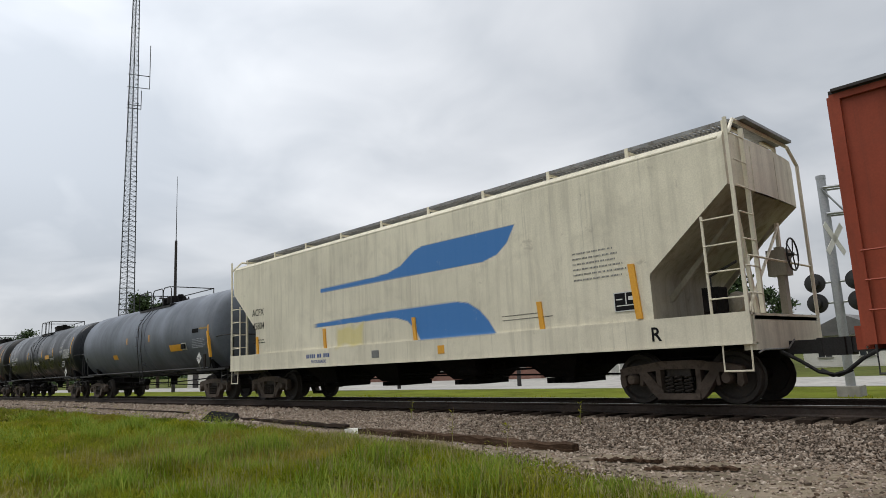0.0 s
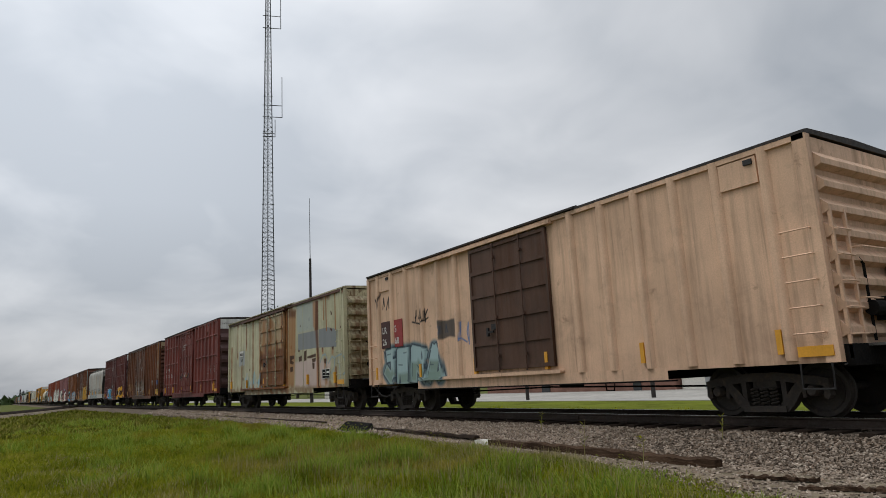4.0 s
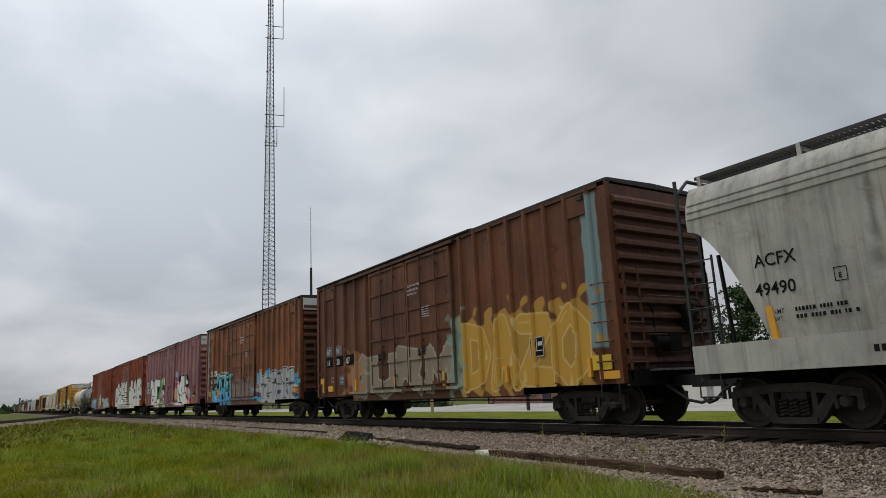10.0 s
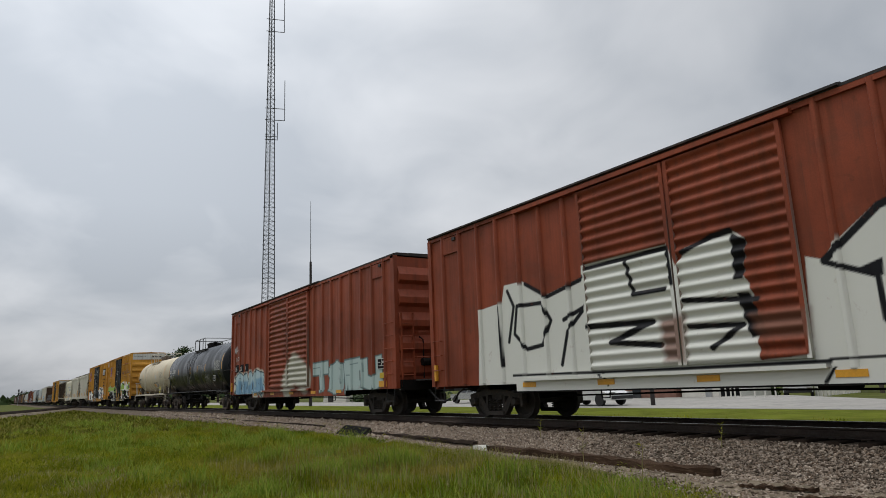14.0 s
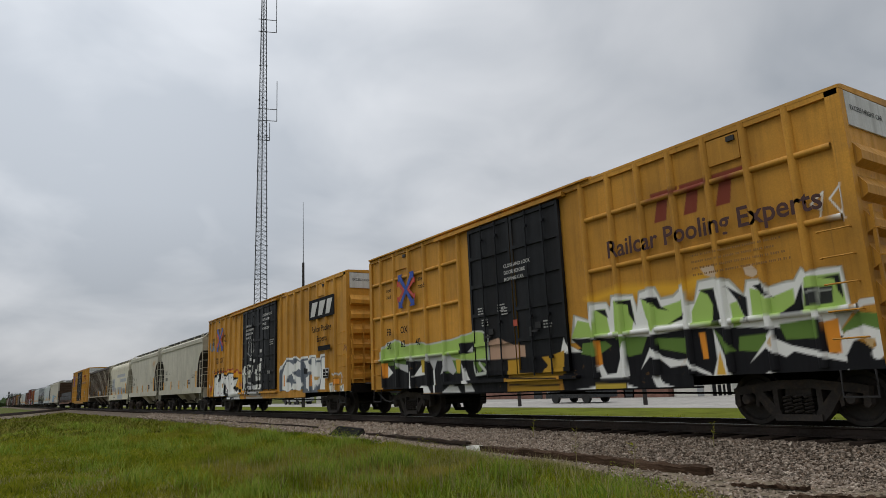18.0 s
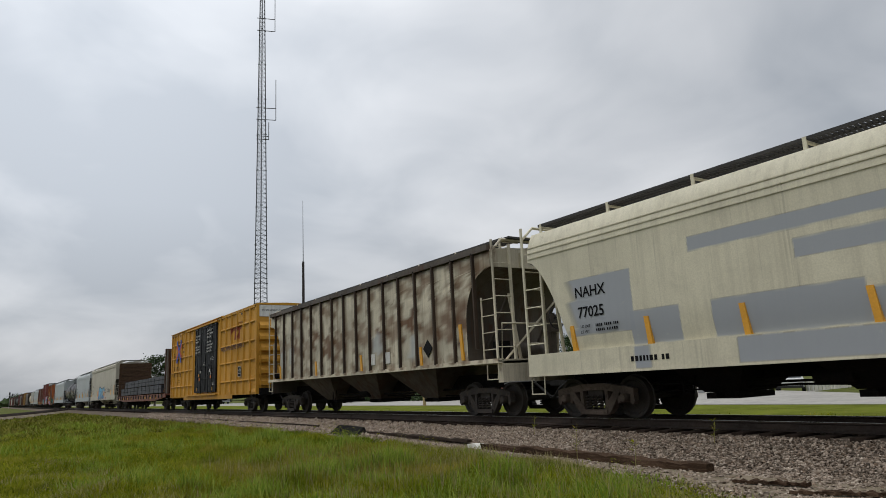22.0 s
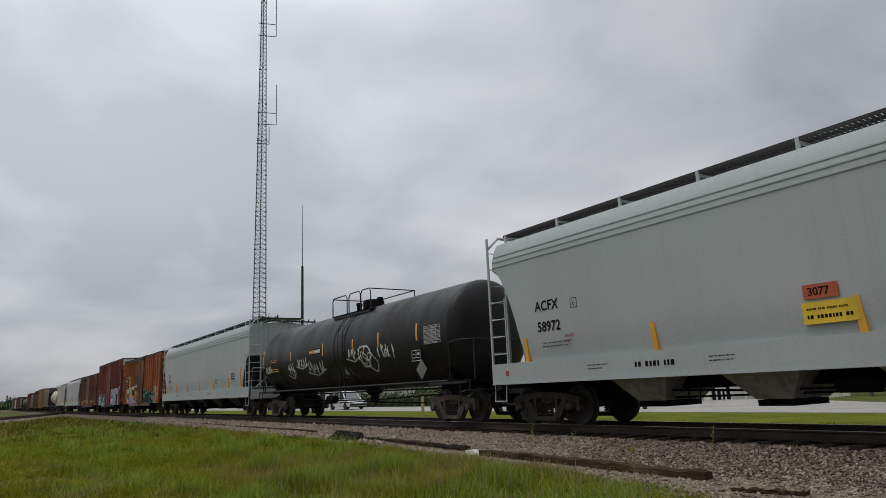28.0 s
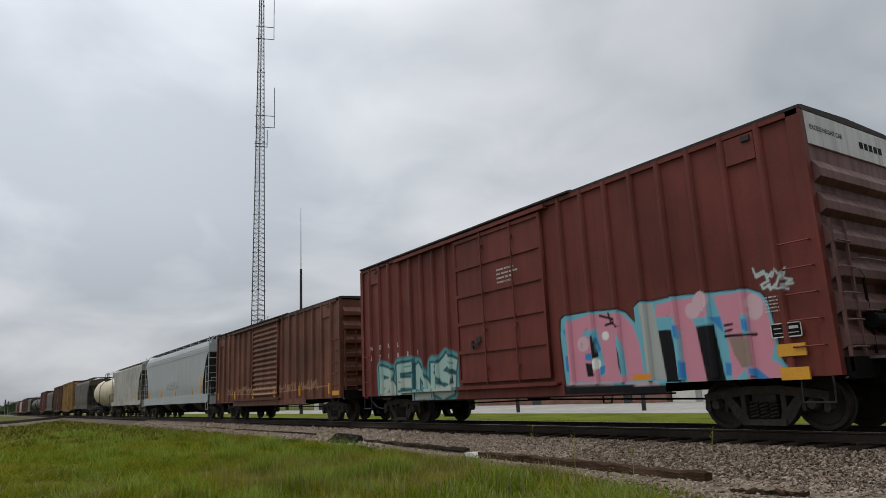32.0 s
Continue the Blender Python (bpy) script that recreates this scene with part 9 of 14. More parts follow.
sp.stroke([(-3.53, 2.31), (-3.64, 1.87), (-3.81, 1.82)], 0.045, BLK)
sp.stroke([(-3.54, 2.31), (-3.23, 2.23), (-3.11, 2.36), (-2.71, 2.34)], 0.045, BLK)
sp.stroke([(-3.51, 2.26), (-3.07, 2.15)], 0.03, (0.55, 0.66, 0.7))
sp.stroke([(-3.58, 1.43), (-3.29, 1.56), (-3.17, 1.47)], 0.04, BLK)
sp.stroke([(-3.57, 1.41), (-3.42, 1.15), (-3.29, 1.01), (-3.35, 0.93)], 0.045, BLK)
sp.poly([(-3.35, 1.58), (-3.02, 1.43), (-3.06, 1.33), (-3.28, 1.42)], BLK)
sp.poly([(-3.28, 2.12), (-2.91, 2.02), (-2.91, 1.84), (-3.22, 1.97)], BLK)
sp.poly([(-3.23, 1.9), (-3, 1.85), (-2.99, 1.73)], (0.55, 0.5, 0.36))
sp.stroke([(-3.32, 2.12), (-3.29, 1.91), (-3.11, 1.73)], 0.03, (0.55, 0.66, 0.7))
sp.poly([(-4.37, 0.68), (-4.25, 0.91), (-4.09, 0.92), (-4.02, 0.69)], BLK)
sp.poly([(-3.6, 0.66), (-3.53, 0.88), (-3.46, 0.89), (-3.28, 0.76), (-3.27, 0.65)], BLK)
sp.poly([(-4.09, 0.9), (-3.5, 0.86), (-3.51, 0.83), (-4.12, 0.85)], (0.5, 0.6, 0.68))
sp.poly([(-4.95, 0.91), (-4.25, 0.9), (-4.26, 0.85), (-4.94, 0.86)], (0.5, 0.6, 0.68))
sp.poly([(-5.47, 0.71), (-5.37, 0.79), (-5.26, 0.81), (-5.17, 0.7)], BLK)
sp.stroke([(-2.84, 2.11), (-2.85, 1.68), (-2.73, 1.46)], 0.05, BLK)
sp.stroke([(-2.65, 2.17), (-2.79, 1.74), (-2.57, 1.53), (-2.66, 1.19)], 0.05, BLK)
sp.poly([(-2.93, 1.27), (-2.72, 1.31), (-2.74, 0.9), (-2.9, 0.97)], BLK)
sp.poly([(-5.29, 1.6), (-5.19, 1.59), (-5.16, 1.13), (-5.27, 1.13)], ORA)
sp.dots([(-4.78, 2.51)], 0.07, (0.22, 0.38, 0.4))
sp.dots([(-4.01, 2.45)], 0.1, (0.22, 0.38, 0.4))
sp.poly([(1.92, 1.61), (2.14, 2.15), (2.36, 2.13), (2.38, 1.63), (1.78, 1.48)], (0.09, 0.40, 0.64))
sp.poly([(3.62, 1.97), (3.83, 2.29), (3.99, 2.26), (3.99, 2.02), (3.67, 1.6)], (0.09, 0.40, 0.64))
sp.poly([(0.75, 1.49), (1.75, 1.48), (1.76, 1.25), (0.73, 1.37)], (0.09, 0.40, 0.64), 0.15, 0.85)
sp.poly([(1.62, 1.07), (2.67, 0.99), (2.73, 0.76), (1.76, 0.93)], (0.09, 0.40, 0.64))
sp.poly([(5.17, 2.01), (5.35, 2.19), (5.45, 2.07)], (0.09, 0.40, 0.64))
sp.poly([(5.71, 2), (5.79, 2.28), (5.88, 2.21), (5.86, 1.95)], (0.09, 0.40, 0.64))
sp.poly([(7.2, 1.58), (7.39, 1.86), (7.62, 1.95), (7.69, 1.84), (7.66, 1.51), (7.57, 1.32), (7.24, 1.46)], (0.09, 0.40, 0.64))
sp.poly([(7.7, 1.57), (8.02, 1.68), (8.31, 1.58), (8.26, 1.5), (7.69, 1.5)], (0.09, 0.40, 0.64))
sp.poly([(7.15, 0.87), (7.67, 0.98), (7.69, 0.84), (7.19, 0.84)], (0.09, 0.40, 0.64))
sp.poly([(2.41, 2.22), (2.75, 2.23), (2.79, 2), (3.07, 1.95), (3.3, 2.13), (3.51, 2.13), (3.51, 1.59), (3.81, 1.87), (4.09, 2.06), (4.71, 2.14), (5.04, 2.02), (5.42, 1.95), (5.44, 2.08), (5.77, 1.95), (5.89, 2.21), (6.31, 2.18), (6.41, 1.98), (6.59, 1.94), (6.81, 2.15), (7.21, 2.13), (7.21, 1.51), (7.41, 1.41), (7.72, 1.3), (7.79, 1.1), (7.18, 1.06), (7.25, 0.84), (6.24, 0.86), (6.22, 0.69), (2.75, 0.76), (2.64, 1.02), (1.76, 1.24), (1.78, 1.43), (2.36, 1.49)], (0.41, 0.42, 0.42))
sp.stroke([(1.74, 1.39), (2.36, 1.49), (2.39, 2.23), (2.76, 2.25), (2.81, 2), (3.07, 1.94), (3.3, 2.14), (3.52, 2.14), (3.52, 1.59), (3.81, 1.88), (4.09, 2.07), (4.71, 2.15), (5.05, 2.04)], 0.055, (0.66, 0.66, 0.62))
sp.stroke([(5.44, 1.96), (5.46, 2.09), (5.79, 1.96), (5.88, 2.22), (6.33, 2.19), (6.42, 1.98), (6.59, 1.93), (6.8, 2.17), (7.22, 2.14), (7.22, 1.51), (7.41, 1.42), (7.73, 1.31)], 0.055, (0.66, 0.66, 0.62))
sp.stroke([(1.78, 1.42), (2.36, 1.49), (2.41, 2.22), (2.75, 2.23), (2.79, 2), (3.07, 1.95), (3.3, 2.13), (3.51, 2.13), (3.51, 1.59), (3.81, 1.87), (4.09, 2.06), (4.71, 2.14), (5.04, 2.02), (5.42, 1.95)], 0.028, BLK)
sp.stroke([(5.42, 1.95), (5.45, 2.08), (5.77, 1.95), (5.86, 1.95), (5.89, 2.21), (6.31, 2.18), (6.41, 1.98), (6.59, 1.94), (6.81, 2.15), (7.21, 2.13), (7.21, 1.51), (7.41, 1.41)], 0.028, BLK)
sp.poly([(1.77, 1.32), (2.66, 1.19), (2.6, 1.03), (1.79, 1.17)], (0.08, 0.07, 0.19))
sp.poly([(5.14, 1.27), (5.6, 1.26), (5.48, 1.15), (5.19, 1.06), (5.1, 1.11)], (0.08, 0.07, 0.19))
sp.poly([(6.66, 1.57), (7.18, 1.58), (7.2, 1.47), (6.8, 1.46), (6.67, 1.37), (6.63, 1.49)], (0.06, 0.06, 0.12))
sp.poly([(6.87, 1.15), (7.41, 1.14), (7.77, 1.05), (7.38, 0.97), (7.04, 0.97)], (0.08, 0.07, 0.19))
sp.poly([(6.08, 1.27), (6.25, 1.24), (6.53, 1.02), (6.36, 1.05)], (0.08, 0.07, 0.19))
sp.poly([(3.34, 0.81), (3.58, 0.85), (3.87, 0.75), (3.33, 0.74)], BLK)
sp.poly([(5.41, 0.73), (5.7, 0.92), (5.75, 0.81), (5.76, 0.71)], (0.08, 0.07, 0.19))
sp.poly([(2.57, 1.64), (3.54, 1.59), (3.54, 1.5), (3.07, 1.4), (3.15, 1.55), (2.66, 1.47)], (0.06, 0.06, 0.1))
sp.stroke([(3.51, 1.59), (3.62, 1.42), (3.52, 1.21), (3.88, 0.99)], 0.025, BLK)
sp.stroke([(3.86, 1.82), (4.15, 1.82), (4.1, 1.7), (3.88, 1.69), (3.86, 1.82)], 0.025, BLK)
sp.stroke([(4.34, 1.62), (5.05, 1.57)], 0.03, BLK)
sp.stroke([(4.33, 1.58), (4.29, 1.01)], 0.025, BLK)
sp.stroke([(4.69, 1.13), (4.92, 1.54)], 0.025, BLK)
sp.stroke([(3.58, 1.14), (4.22, 1.2)], 0.025, BLK)
sp.stroke([(5.16, 1.54), (5.54, 1.51), (5.49, 1.65), (5.44, 2.04)], 0.025, BLK)
sp.stroke([(5.57, 1.84), (5.62, 1.62), (5.9, 1.62)], 0.025, BLK)
sp.stroke([(5.8, 1.93), (5.91, 1.65), (6.04, 1.51)], 0.025, BLK)
sp.stroke([(6.19, 1.48), (6.35, 1.25), (6.53, 1.02), (6.54, 0.83)], 0.03, BLK)
sp.stroke([(4.85, 1.05), (5.21, 0.8), (4.81, 0.72)], 0.03, BLK)
sp.stroke([(5.91, 0.93), (6.2, 0.92)], 0.02, BLK)
sp.stroke([(2.67, 1.02), (2.78, 0.76)], 0.025, BLK)
sp.stroke([(4.81, 1.99), (4.93, 1.81)], 0.02, BLK)
sp.stroke([(4.12, 2.05), (4.07, 0.94)], 0.02, (0.25, 0.26, 0.26))
sp.stroke([(5.15, 1.95), (5.17, 1.29)], 0.02, (0.25, 0.26, 0.26))
sp.stroke([(6.13, 2.12), (6.11, 1.79)], 0.02, (0.25, 0.26, 0.26))
sp.poly([(4.61, 1.8), (4.89, 1.79), (4.86, 1.61), (4.61, 1.63)], BLK)
sp.poly([(6.18, 1.76), (6.63, 1.74), (6.61, 1.49), (6.17, 1.51)], BLK)
sp.stroke([(6.41, 1.75), (6.4, 1.58)], 0.015, WHT)
sp.stroke([(6.18, 1.59), (6.62, 1.57)], 0.015, WHT)
sp.poly([(6.99, 1.36), (7.61, 1.36), (7.62, 1.13), (6.99, 1.1)], BLK)
sp.poly([(7.02, 1.33), (7.58, 1.34), (7.58, 1.15), (7.02, 1.13)], ORA)
sp.poly([(2.34, 1.65), (2.46, 1.67), (2.45, 1.22), (2.35, 1.21)], ORA)
sp.poly([(4.93, 1.58), (5.05, 1.57), (5.09, 1.12), (4.95, 1.1)], ORA)
sp.poly([(7.83, 1.5), (8.34, 1.49), (8.29, 1.18), (7.83, 1.19)], (0.035, 0.045, 0.06))
sp.patch(-2.6, 1.6, 0.9, 1.9, (0.24, 0.26, 0.26), 0.4, 0.5, 4)
c = consist(brown_boxcar("rust-brown boxcar with bright blue and grey graffiti", 8.04, sp, PAINT["brown_b"], 12, PAINT["band"], (-2.9, 1.8, 2), reflect=False), -209.64)
part("reflector", Geo().box(-8.0, -7.9, YS - 0.02, YS, 1.0, 1.78), M_REFLECT, c)
part("reflector", Geo().box(7.72, 7.82, YS - 0.02, YS, 1.05, 2.2), M_REFLECT, c)
for i, (a, b) in enumerate((("AT", "163"), ("W", "166"))):
    p = part("number_board", Geo().box(-7.1 + i * 0.83, -6.35 + i * 0.82, YS - 0.012, YS, 1.82, 2.3), M_BLACK, c)
    write_side(p, b, -7.03 + i * 0.83, YS - 0.016, 1.9, 0.33, M_WHITE, True)
    p = part("number_board", Geo().box(-6.99 + i * 0.83, -6.45 + i * 0.83, YS - 0.012, YS, 2.31, 2.62), M_WHITE, c)
    write_side(p, a, -6.93 + i * 0.83, YS - 0.016, 2.35, 0.23, M_BLACK, True)
part("warning_board", Geo().box(-7.42, -7.02, YS - 0.012, YS, 1.18, 1.47), bpy.data.materials["yellow_board_paint"], c)

# 10: stained grey hopper
sp = Spray()
for w, a, b, z0, z1 in (("GOTR", -4.8, -1.8, 1.0, 2.0), ("SNOL", -1.2, 3.0, 0.98, 2.1), ("SIAK", 3.3, 6.6, 1.5, 2.1)):
    sp.word(w, a, b, z0, z1, (0.32, 0.38, 0.37), (0.012, 0.018, 0.028), 0.08, 0.055, seed=16)
for x in (-4.9, -3.2, -1.5, 0.4, 3.2, 5.4):
    sp.patch(x - 0.05, x + 0.05, 2.0, 3.7, (0.1, 0.09, 0.08), 0.07, 0.7, 0.3)
for x in (-4.0, 1.0, 5.6, 4.6):
    sp.patch(x - 0.5, x + 0.5, 1.5, 3.8, (0.3, 0.22, 0.16), 0.6, 0.6, 3)
c = consist(hopper("stained grey covered hopper car with outlined graffiti", 8.34, PAINT["grey"], PAINT["shade_grey"], sill=(0.98, 1.42), inset=1.45, chutes=3, spray=sp, seed=13, ladder=M_BLACKIRON, top=4.32, cut=1.35, zc0=3.5), -173.29)
write_side(c, "ACFX", -6.9, -1.61, 2.62, 0.25, M_BLACK)
write_side(c, "49490", -6.95, -1.61, 2.15, 0.25, M_BLACK)
plate_box(c, -5.6, 2.2, -1.61, letter="E")
lines(c, -6.8, 1.84, LOAD_ROWS, 0.08, M_BLACK, -1.61)
bars_side(c, -6.3, -1.61, 1.84, 1.0, 2, M_BLACK, rn, 0.1, 0.04)
bars_side(c, -5.2, -1.64, 1.14, 1.1, 1, M_BLACK, rn, 0.16)
bar_code_panel(c, 4.6, -1.62, 1.75, 0.5, 0.34)

# 13: faded pink-maroon boxcar with large white letters
sp = Spray()
sp.poly([(-7.27, 2.9), (-6.05, 2.86), (-5.86, 2.81), (-5.46, 2.75), (-5.48, 2.47), (-5.13, 2.41), (-5.14, 2.86), (-4.63, 2.84), (-3.36, 2.83), (-2.41, 2.83), (-2.11, 2.85), (-1, 2.81), (-0.77, 2.74), (-0.75, 2.32), (-0.79, 2.24), (-1.05, 2.21), (-0.91, 1.97), (-0.82, 1.72), (-0.87, 1.54), (-1.57, 1.55), (-1.61, 1.34), (-0.88, 1.32), (-0.87, 0.95), (-0.83, 0.8), (-0.87, 0.62), (-6.92, 0.72), (-6.93, 2.14), (-7.28, 2.16)], BLK)
sp.poly([(-7.21, 2.86), (-6.1, 2.82), (-6.02, 2.22), (-6.34, 2.2), (-6.28, 1.53), (-6.32, 0.7), (-6.88, 0.72), (-6.89, 2.17), (-7.21, 2.19)], WHT)
sp.poly([(-6.01, 2.72), (-5.76, 2.71), (-5.72, 1.94), (-5.63, 1.93), (-5.5, 2.43), (-5.3, 2.41), (-5.25, 1.92), (-5.15, 1.91), (-5.1, 2.83), (-4.64, 2.81), (-4.61, 1.5), (-4.61, 0.66), (-6.24, 0.7), (-6.29, 1.2), (-6.26, 2.16), (-6.01, 2.16)], WHT)
sp.poly([(-4.58, 2.77), (-3.41, 2.79), (-3.38, 2.26), (-3.78, 2.25), (-3.79, 1.3), (-3.34, 1.29), (-3.28, 0.86), (-3.31, 0.63), (-4.48, 0.66), (-4.46, 1.2), (-4.27, 1.2), (-4.27, 2.27), (-4.55, 2.31)], WHT)
sp.poly([(-4.53, 1.58), (-3.92, 1.58), (-3.95, 1.19), (-4.59, 1.22)], (0.05, 0.05, 0.055))
sp.stroke([(-6.19, 1.57), (-5.21, 1.51)], 0.03, BLK)
sp.stroke([(-5.69, 1.56), (-5.63, 1.92), (-5.19, 1.89), (-5.19, 1.53)], 0.025, BLK)
sp.stroke([(-5.11, 2.38), (-5.05, 1.9), (-5.07, 1.54)], 0.03, BLK)
sp.poly([(-5.54, 0.68), (-5.39, 1.36), (-5.29, 1.45), (-5.16, 1.14), (-5.13, 0.67)], BLK)
sp.stroke([(-4.96, 2.73), (-4.91, 1.89), (-4.97, 0.83)], 0.02, (0.4, 0.4, 0.38))
sp.stroke([(-6.01, 1.51), (-5.96, 1.07), (-6, 0.76)], 0.02, (0.4, 0.4, 0.38))
sp.stroke([(-5.03, 1.08), (-4.62, 1.04)], 0.02, BLK)
sp.stroke([(-4.4, 0.83), (-3.31, 0.84)], 0.02, BLK)
sp.poly([(-3.36, 2.79), (-2.42, 2.8), (-2.38, 2), (-2.67, 1.83), (-2.88, 2.39), (-3.09, 1.7), (-3.1, 1.43), (-3.03, 1.27), (-2.81, 1.21), (-2.34, 1.39), (-2.25, 1.51), (-2.06, 1.1), (-2.06, 0.89), (-2.28, 0.76), (-2.73, 0.62), (-3.23, 0.64), (-3.28, 1.31), (-3.69, 1.35), (-3.61, 1.8), (-3.36, 2.24)], GRN)
sp.poly([(-2.88, 2.39), (-3.09, 1.7), (-3.1, 1.43), (-3.03, 1.27), (-2.81, 1.2), (-2.57, 1.3), (-2.83, 1.37), (-2.81, 1.67), (-2.75, 1.85), (-2.67, 1.81), (-2.38, 1.98), (-2.38, 2.01), (-2.67, 1.83)], BLK)
sp.poly([(-2.67, 1.81), (-2.37, 1.96), (-2.35, 1.39), (-2.79, 1.28), (-2.87, 1.41), (-2.79, 1.76), (-2.73, 1.84)], (0.62, 0.25, 0.34))
sp.stroke([(-2.67, 1.81), (-2.37, 1.97), (-2.35, 1.39), (-2.79, 1.27)], 0.03, BLK)
sp.poly([(-2.73, 0.62), (-2.28, 0.76), (-2.07, 0.9), (-2.22, 0.71), (-2.35, 0.62)], BLK)
sp.stroke([(-3.36, 2.79), (-3.36, 2.24)], 0.035, BLK)
sp.poly([(-2.38, 2.81), (-2.16, 2.83), (-2.02, 2.36), (-1.9, 1.96), (-1.68, 1.94), (-1.62, 1.62), (-1.87, 1.59), (-1.85, 1.36), (-0.9, 1.3), (-0.9, 0.91), (-0.85, 0.76), (-0.88, 0.62), (-2.26, 0.62), (-2.17, 0.83), (-1.94, 1.03), (-2.24, 1.52), (-2.34, 1.39), (-2.37, 2)], WHT)
sp.poly([(-2.16, 2.84), (-1, 2.78), (-1.05, 2.3), (-1.63, 2.32), (-2.03, 2.34)], WHT)
sp.poly([(-1.92, 1.95), (-1.16, 1.91), (-1.14, 1.58), (-1.63, 1.59), (-1.87, 1.59)], WHT)
sp.stroke([(-1.7, 2.7), (-1.66, 2.26)], 0.02, (0.4, 0.4, 0.38))
sp.stroke([(-2.24, 1.52), (-1.92, 1.01)], 0.03, BLK)
sp.stroke([(-2.07, 1.2), (-0.92, 1.18)], 0.015, BLK)
sp.stroke([(-1.96, 1.03), (-0.88, 0.99)], 0.015, BLK)
sp.stroke([(-2.12, 0.89), (-0.86, 0.82)], 0.015, BLK)
sp.stroke([(-2.01, 2.34), (-2.05, 1.6)], 0.02, BLK)
sp.poly([(-1.93, 2.27), (-1.64, 2.29), (-1.63, 1.95), (-1.9, 1.96)], BLK)
sp.poly([(-5.74, 1.17), (-5.28, 1.15), (-5.29, 1.05), (-5.76, 1.06)], ORA)
sp.poly([(-3.05, 1.13), (-2.53, 1.1), (-2.54, 1.03), (-3.06, 1.05)], ORA)
sp.stars([(-5.05, 1.68), (-6.51, 1.25), (-6.65, 1.01), (-5.98, 1.26), (-5.21, 1.35), (-4.71, 1.07), (-4.4, 0.99), (-4.1, 1.15), (-3.85, 1.33), (-3.45, 1.13), (-3.22, 1.36), (-2.25, 1.27), (-1.78, 0.92)], RED)
sp.stars([(-5.75, 1.37), (-4.96, 1.33), (-3.9, 1.02), (-1.86, 1.24), (-1.52, 1), (-1.28, 1.09), (-1.06, 1.23)], (0.2, 0.3, 0.32))
sp.poly([(1.94, 1.79), (2.98, 2.01), (3.23, 1.47), (3.21, 1.15), (2.33, 1.17), (1.99, 1.58)], PEACH)
sp.poly([(6.34, 1.91), (7.52, 1.69), (7.48, 0.97), (6.62, 0.74), (6.31, 1.09)], PEACH)
sp.poly([(6.71, 2.55), (7.45, 2.5), (7.45, 1.81), (6.77, 1.88)], (0.16, 0.05, 0.045))
sp.poly([(7.79, 2.01), (8.73, 1.98), (8.76, 1.56), (7.78, 1.6)], (0.14, 0.045, 0.042))
sp.poly([(2.7, 3.13), (3.12, 3.12), (3.37, 2.67), (3.23, 2.27), (2.76, 2.22)], (0.3, 0.45, 0.62))
sp.poly([(7.32, 1.65), (7.52, 1.64), (7.55, 1.19), (7.28, 0.93), (7.05, 0.93), (7.09, 1.39)], (0.3, 0.45, 0.62))
sp.poly([(6.75, 1.64), (7.04, 1.65), (6.96, 1.3), (6.68, 0.94), (6.62, 1.22)], (0.3, 0.45, 0.62))
sp.poly([(3.43, 2.67), (3.6, 2.7), (3.88, 2.77), (4.17, 2.74), (4.24, 2.59), (4.41, 2.77), (4.88, 2.78), (5.07, 2.73), (5.58, 2.75), (5.68, 2.25), (5.75, 2), (5.91, 2.76), (6.3, 2.83), (6.59, 2.61), (6.96, 2.31), (6.8, 1.96), (6.32, 1.95), (6.33, 1.52), (6.7, 1.04), (6.28, 0.76), (3.57, 0.79), (3.34, 0.95), (3.02, 2.09)], BLK)
sp.poly([(3.47, 2.44), (3.79, 2.63), (3.87, 2.19), (3.97, 1.84), (3.85, 1.63), (4.1, 1.46), (4.17, 1.01), (3.79, 0.94), (3.41, 0.95), (3.24, 1.58), (3.21, 1.96), (3.08, 2.13), (3.34, 2.23)], WHT)
sp.poly([(4.3, 2.7), (4.77, 2.71), (4.94, 2.32), (5.09, 2), (5.01, 1.48), (4.46, 1.46), (4.08, 1.56), (4.03, 1.86), (4.14, 2.33)], WHT)
sp.poly([(4.59, 2.03), (4.76, 1.97), (4.73, 1.66), (4.6, 1.61), (4.51, 1.78)], BLK)
sp.poly([(5.12, 2.67), (5.34, 2.69), (5.44, 2), (5.5, 1.59), (5.17, 1.59), (5.13, 1.99)], WHT)
sp.poly([(5.65, 1.96), (6.08, 1.95), (6.01, 1.6), (5.57, 1.61)], WHT)
sp.poly([(5.93, 2.71), (6.25, 2.77), (6.35, 2.44), (6.55, 2.21), (6.27, 2.06), (5.82, 1.99)], WHT)
sp.poly([(4.31, 1.52), (4.94, 1.17), (4.96, 0.91), (4.31, 1.06), (4.14, 1.32)], WHT)
sp.poly([(5.21, 1.54), (6.27, 1.54), (6.29, 1.33), (6.56, 0.99), (6.24, 0.79), (5.19, 0.78), (5.09, 1.14)], WHT)
sp.poly([(1.89, 0.98), (3.58, 0.96), (5.06, 0.89), (5.05, 0.76), (2.07, 0.81)], WHT)
sp.poly([(5.68, 1.56), (5.76, 1.36), (5.82, 1.55)], BLK)
sp.stroke([(4.26, 1.5), (4.14, 1.32), (4.27, 1.01)], 0.03, BLK)
sp.stroke([(4.54, 2.43), (4.23, 2.4), (4.14, 2.33)], 0.02, BLK)
sp.poly([(2.41, 1.45), (2.71, 1.47), (2.75, 1.21), (2.46, 1.2)], WHT)
sp.poly([(2.98, 1.23), (3.38, 1.22), (3.37, 1.11), (2.98, 1.13)], ORA)
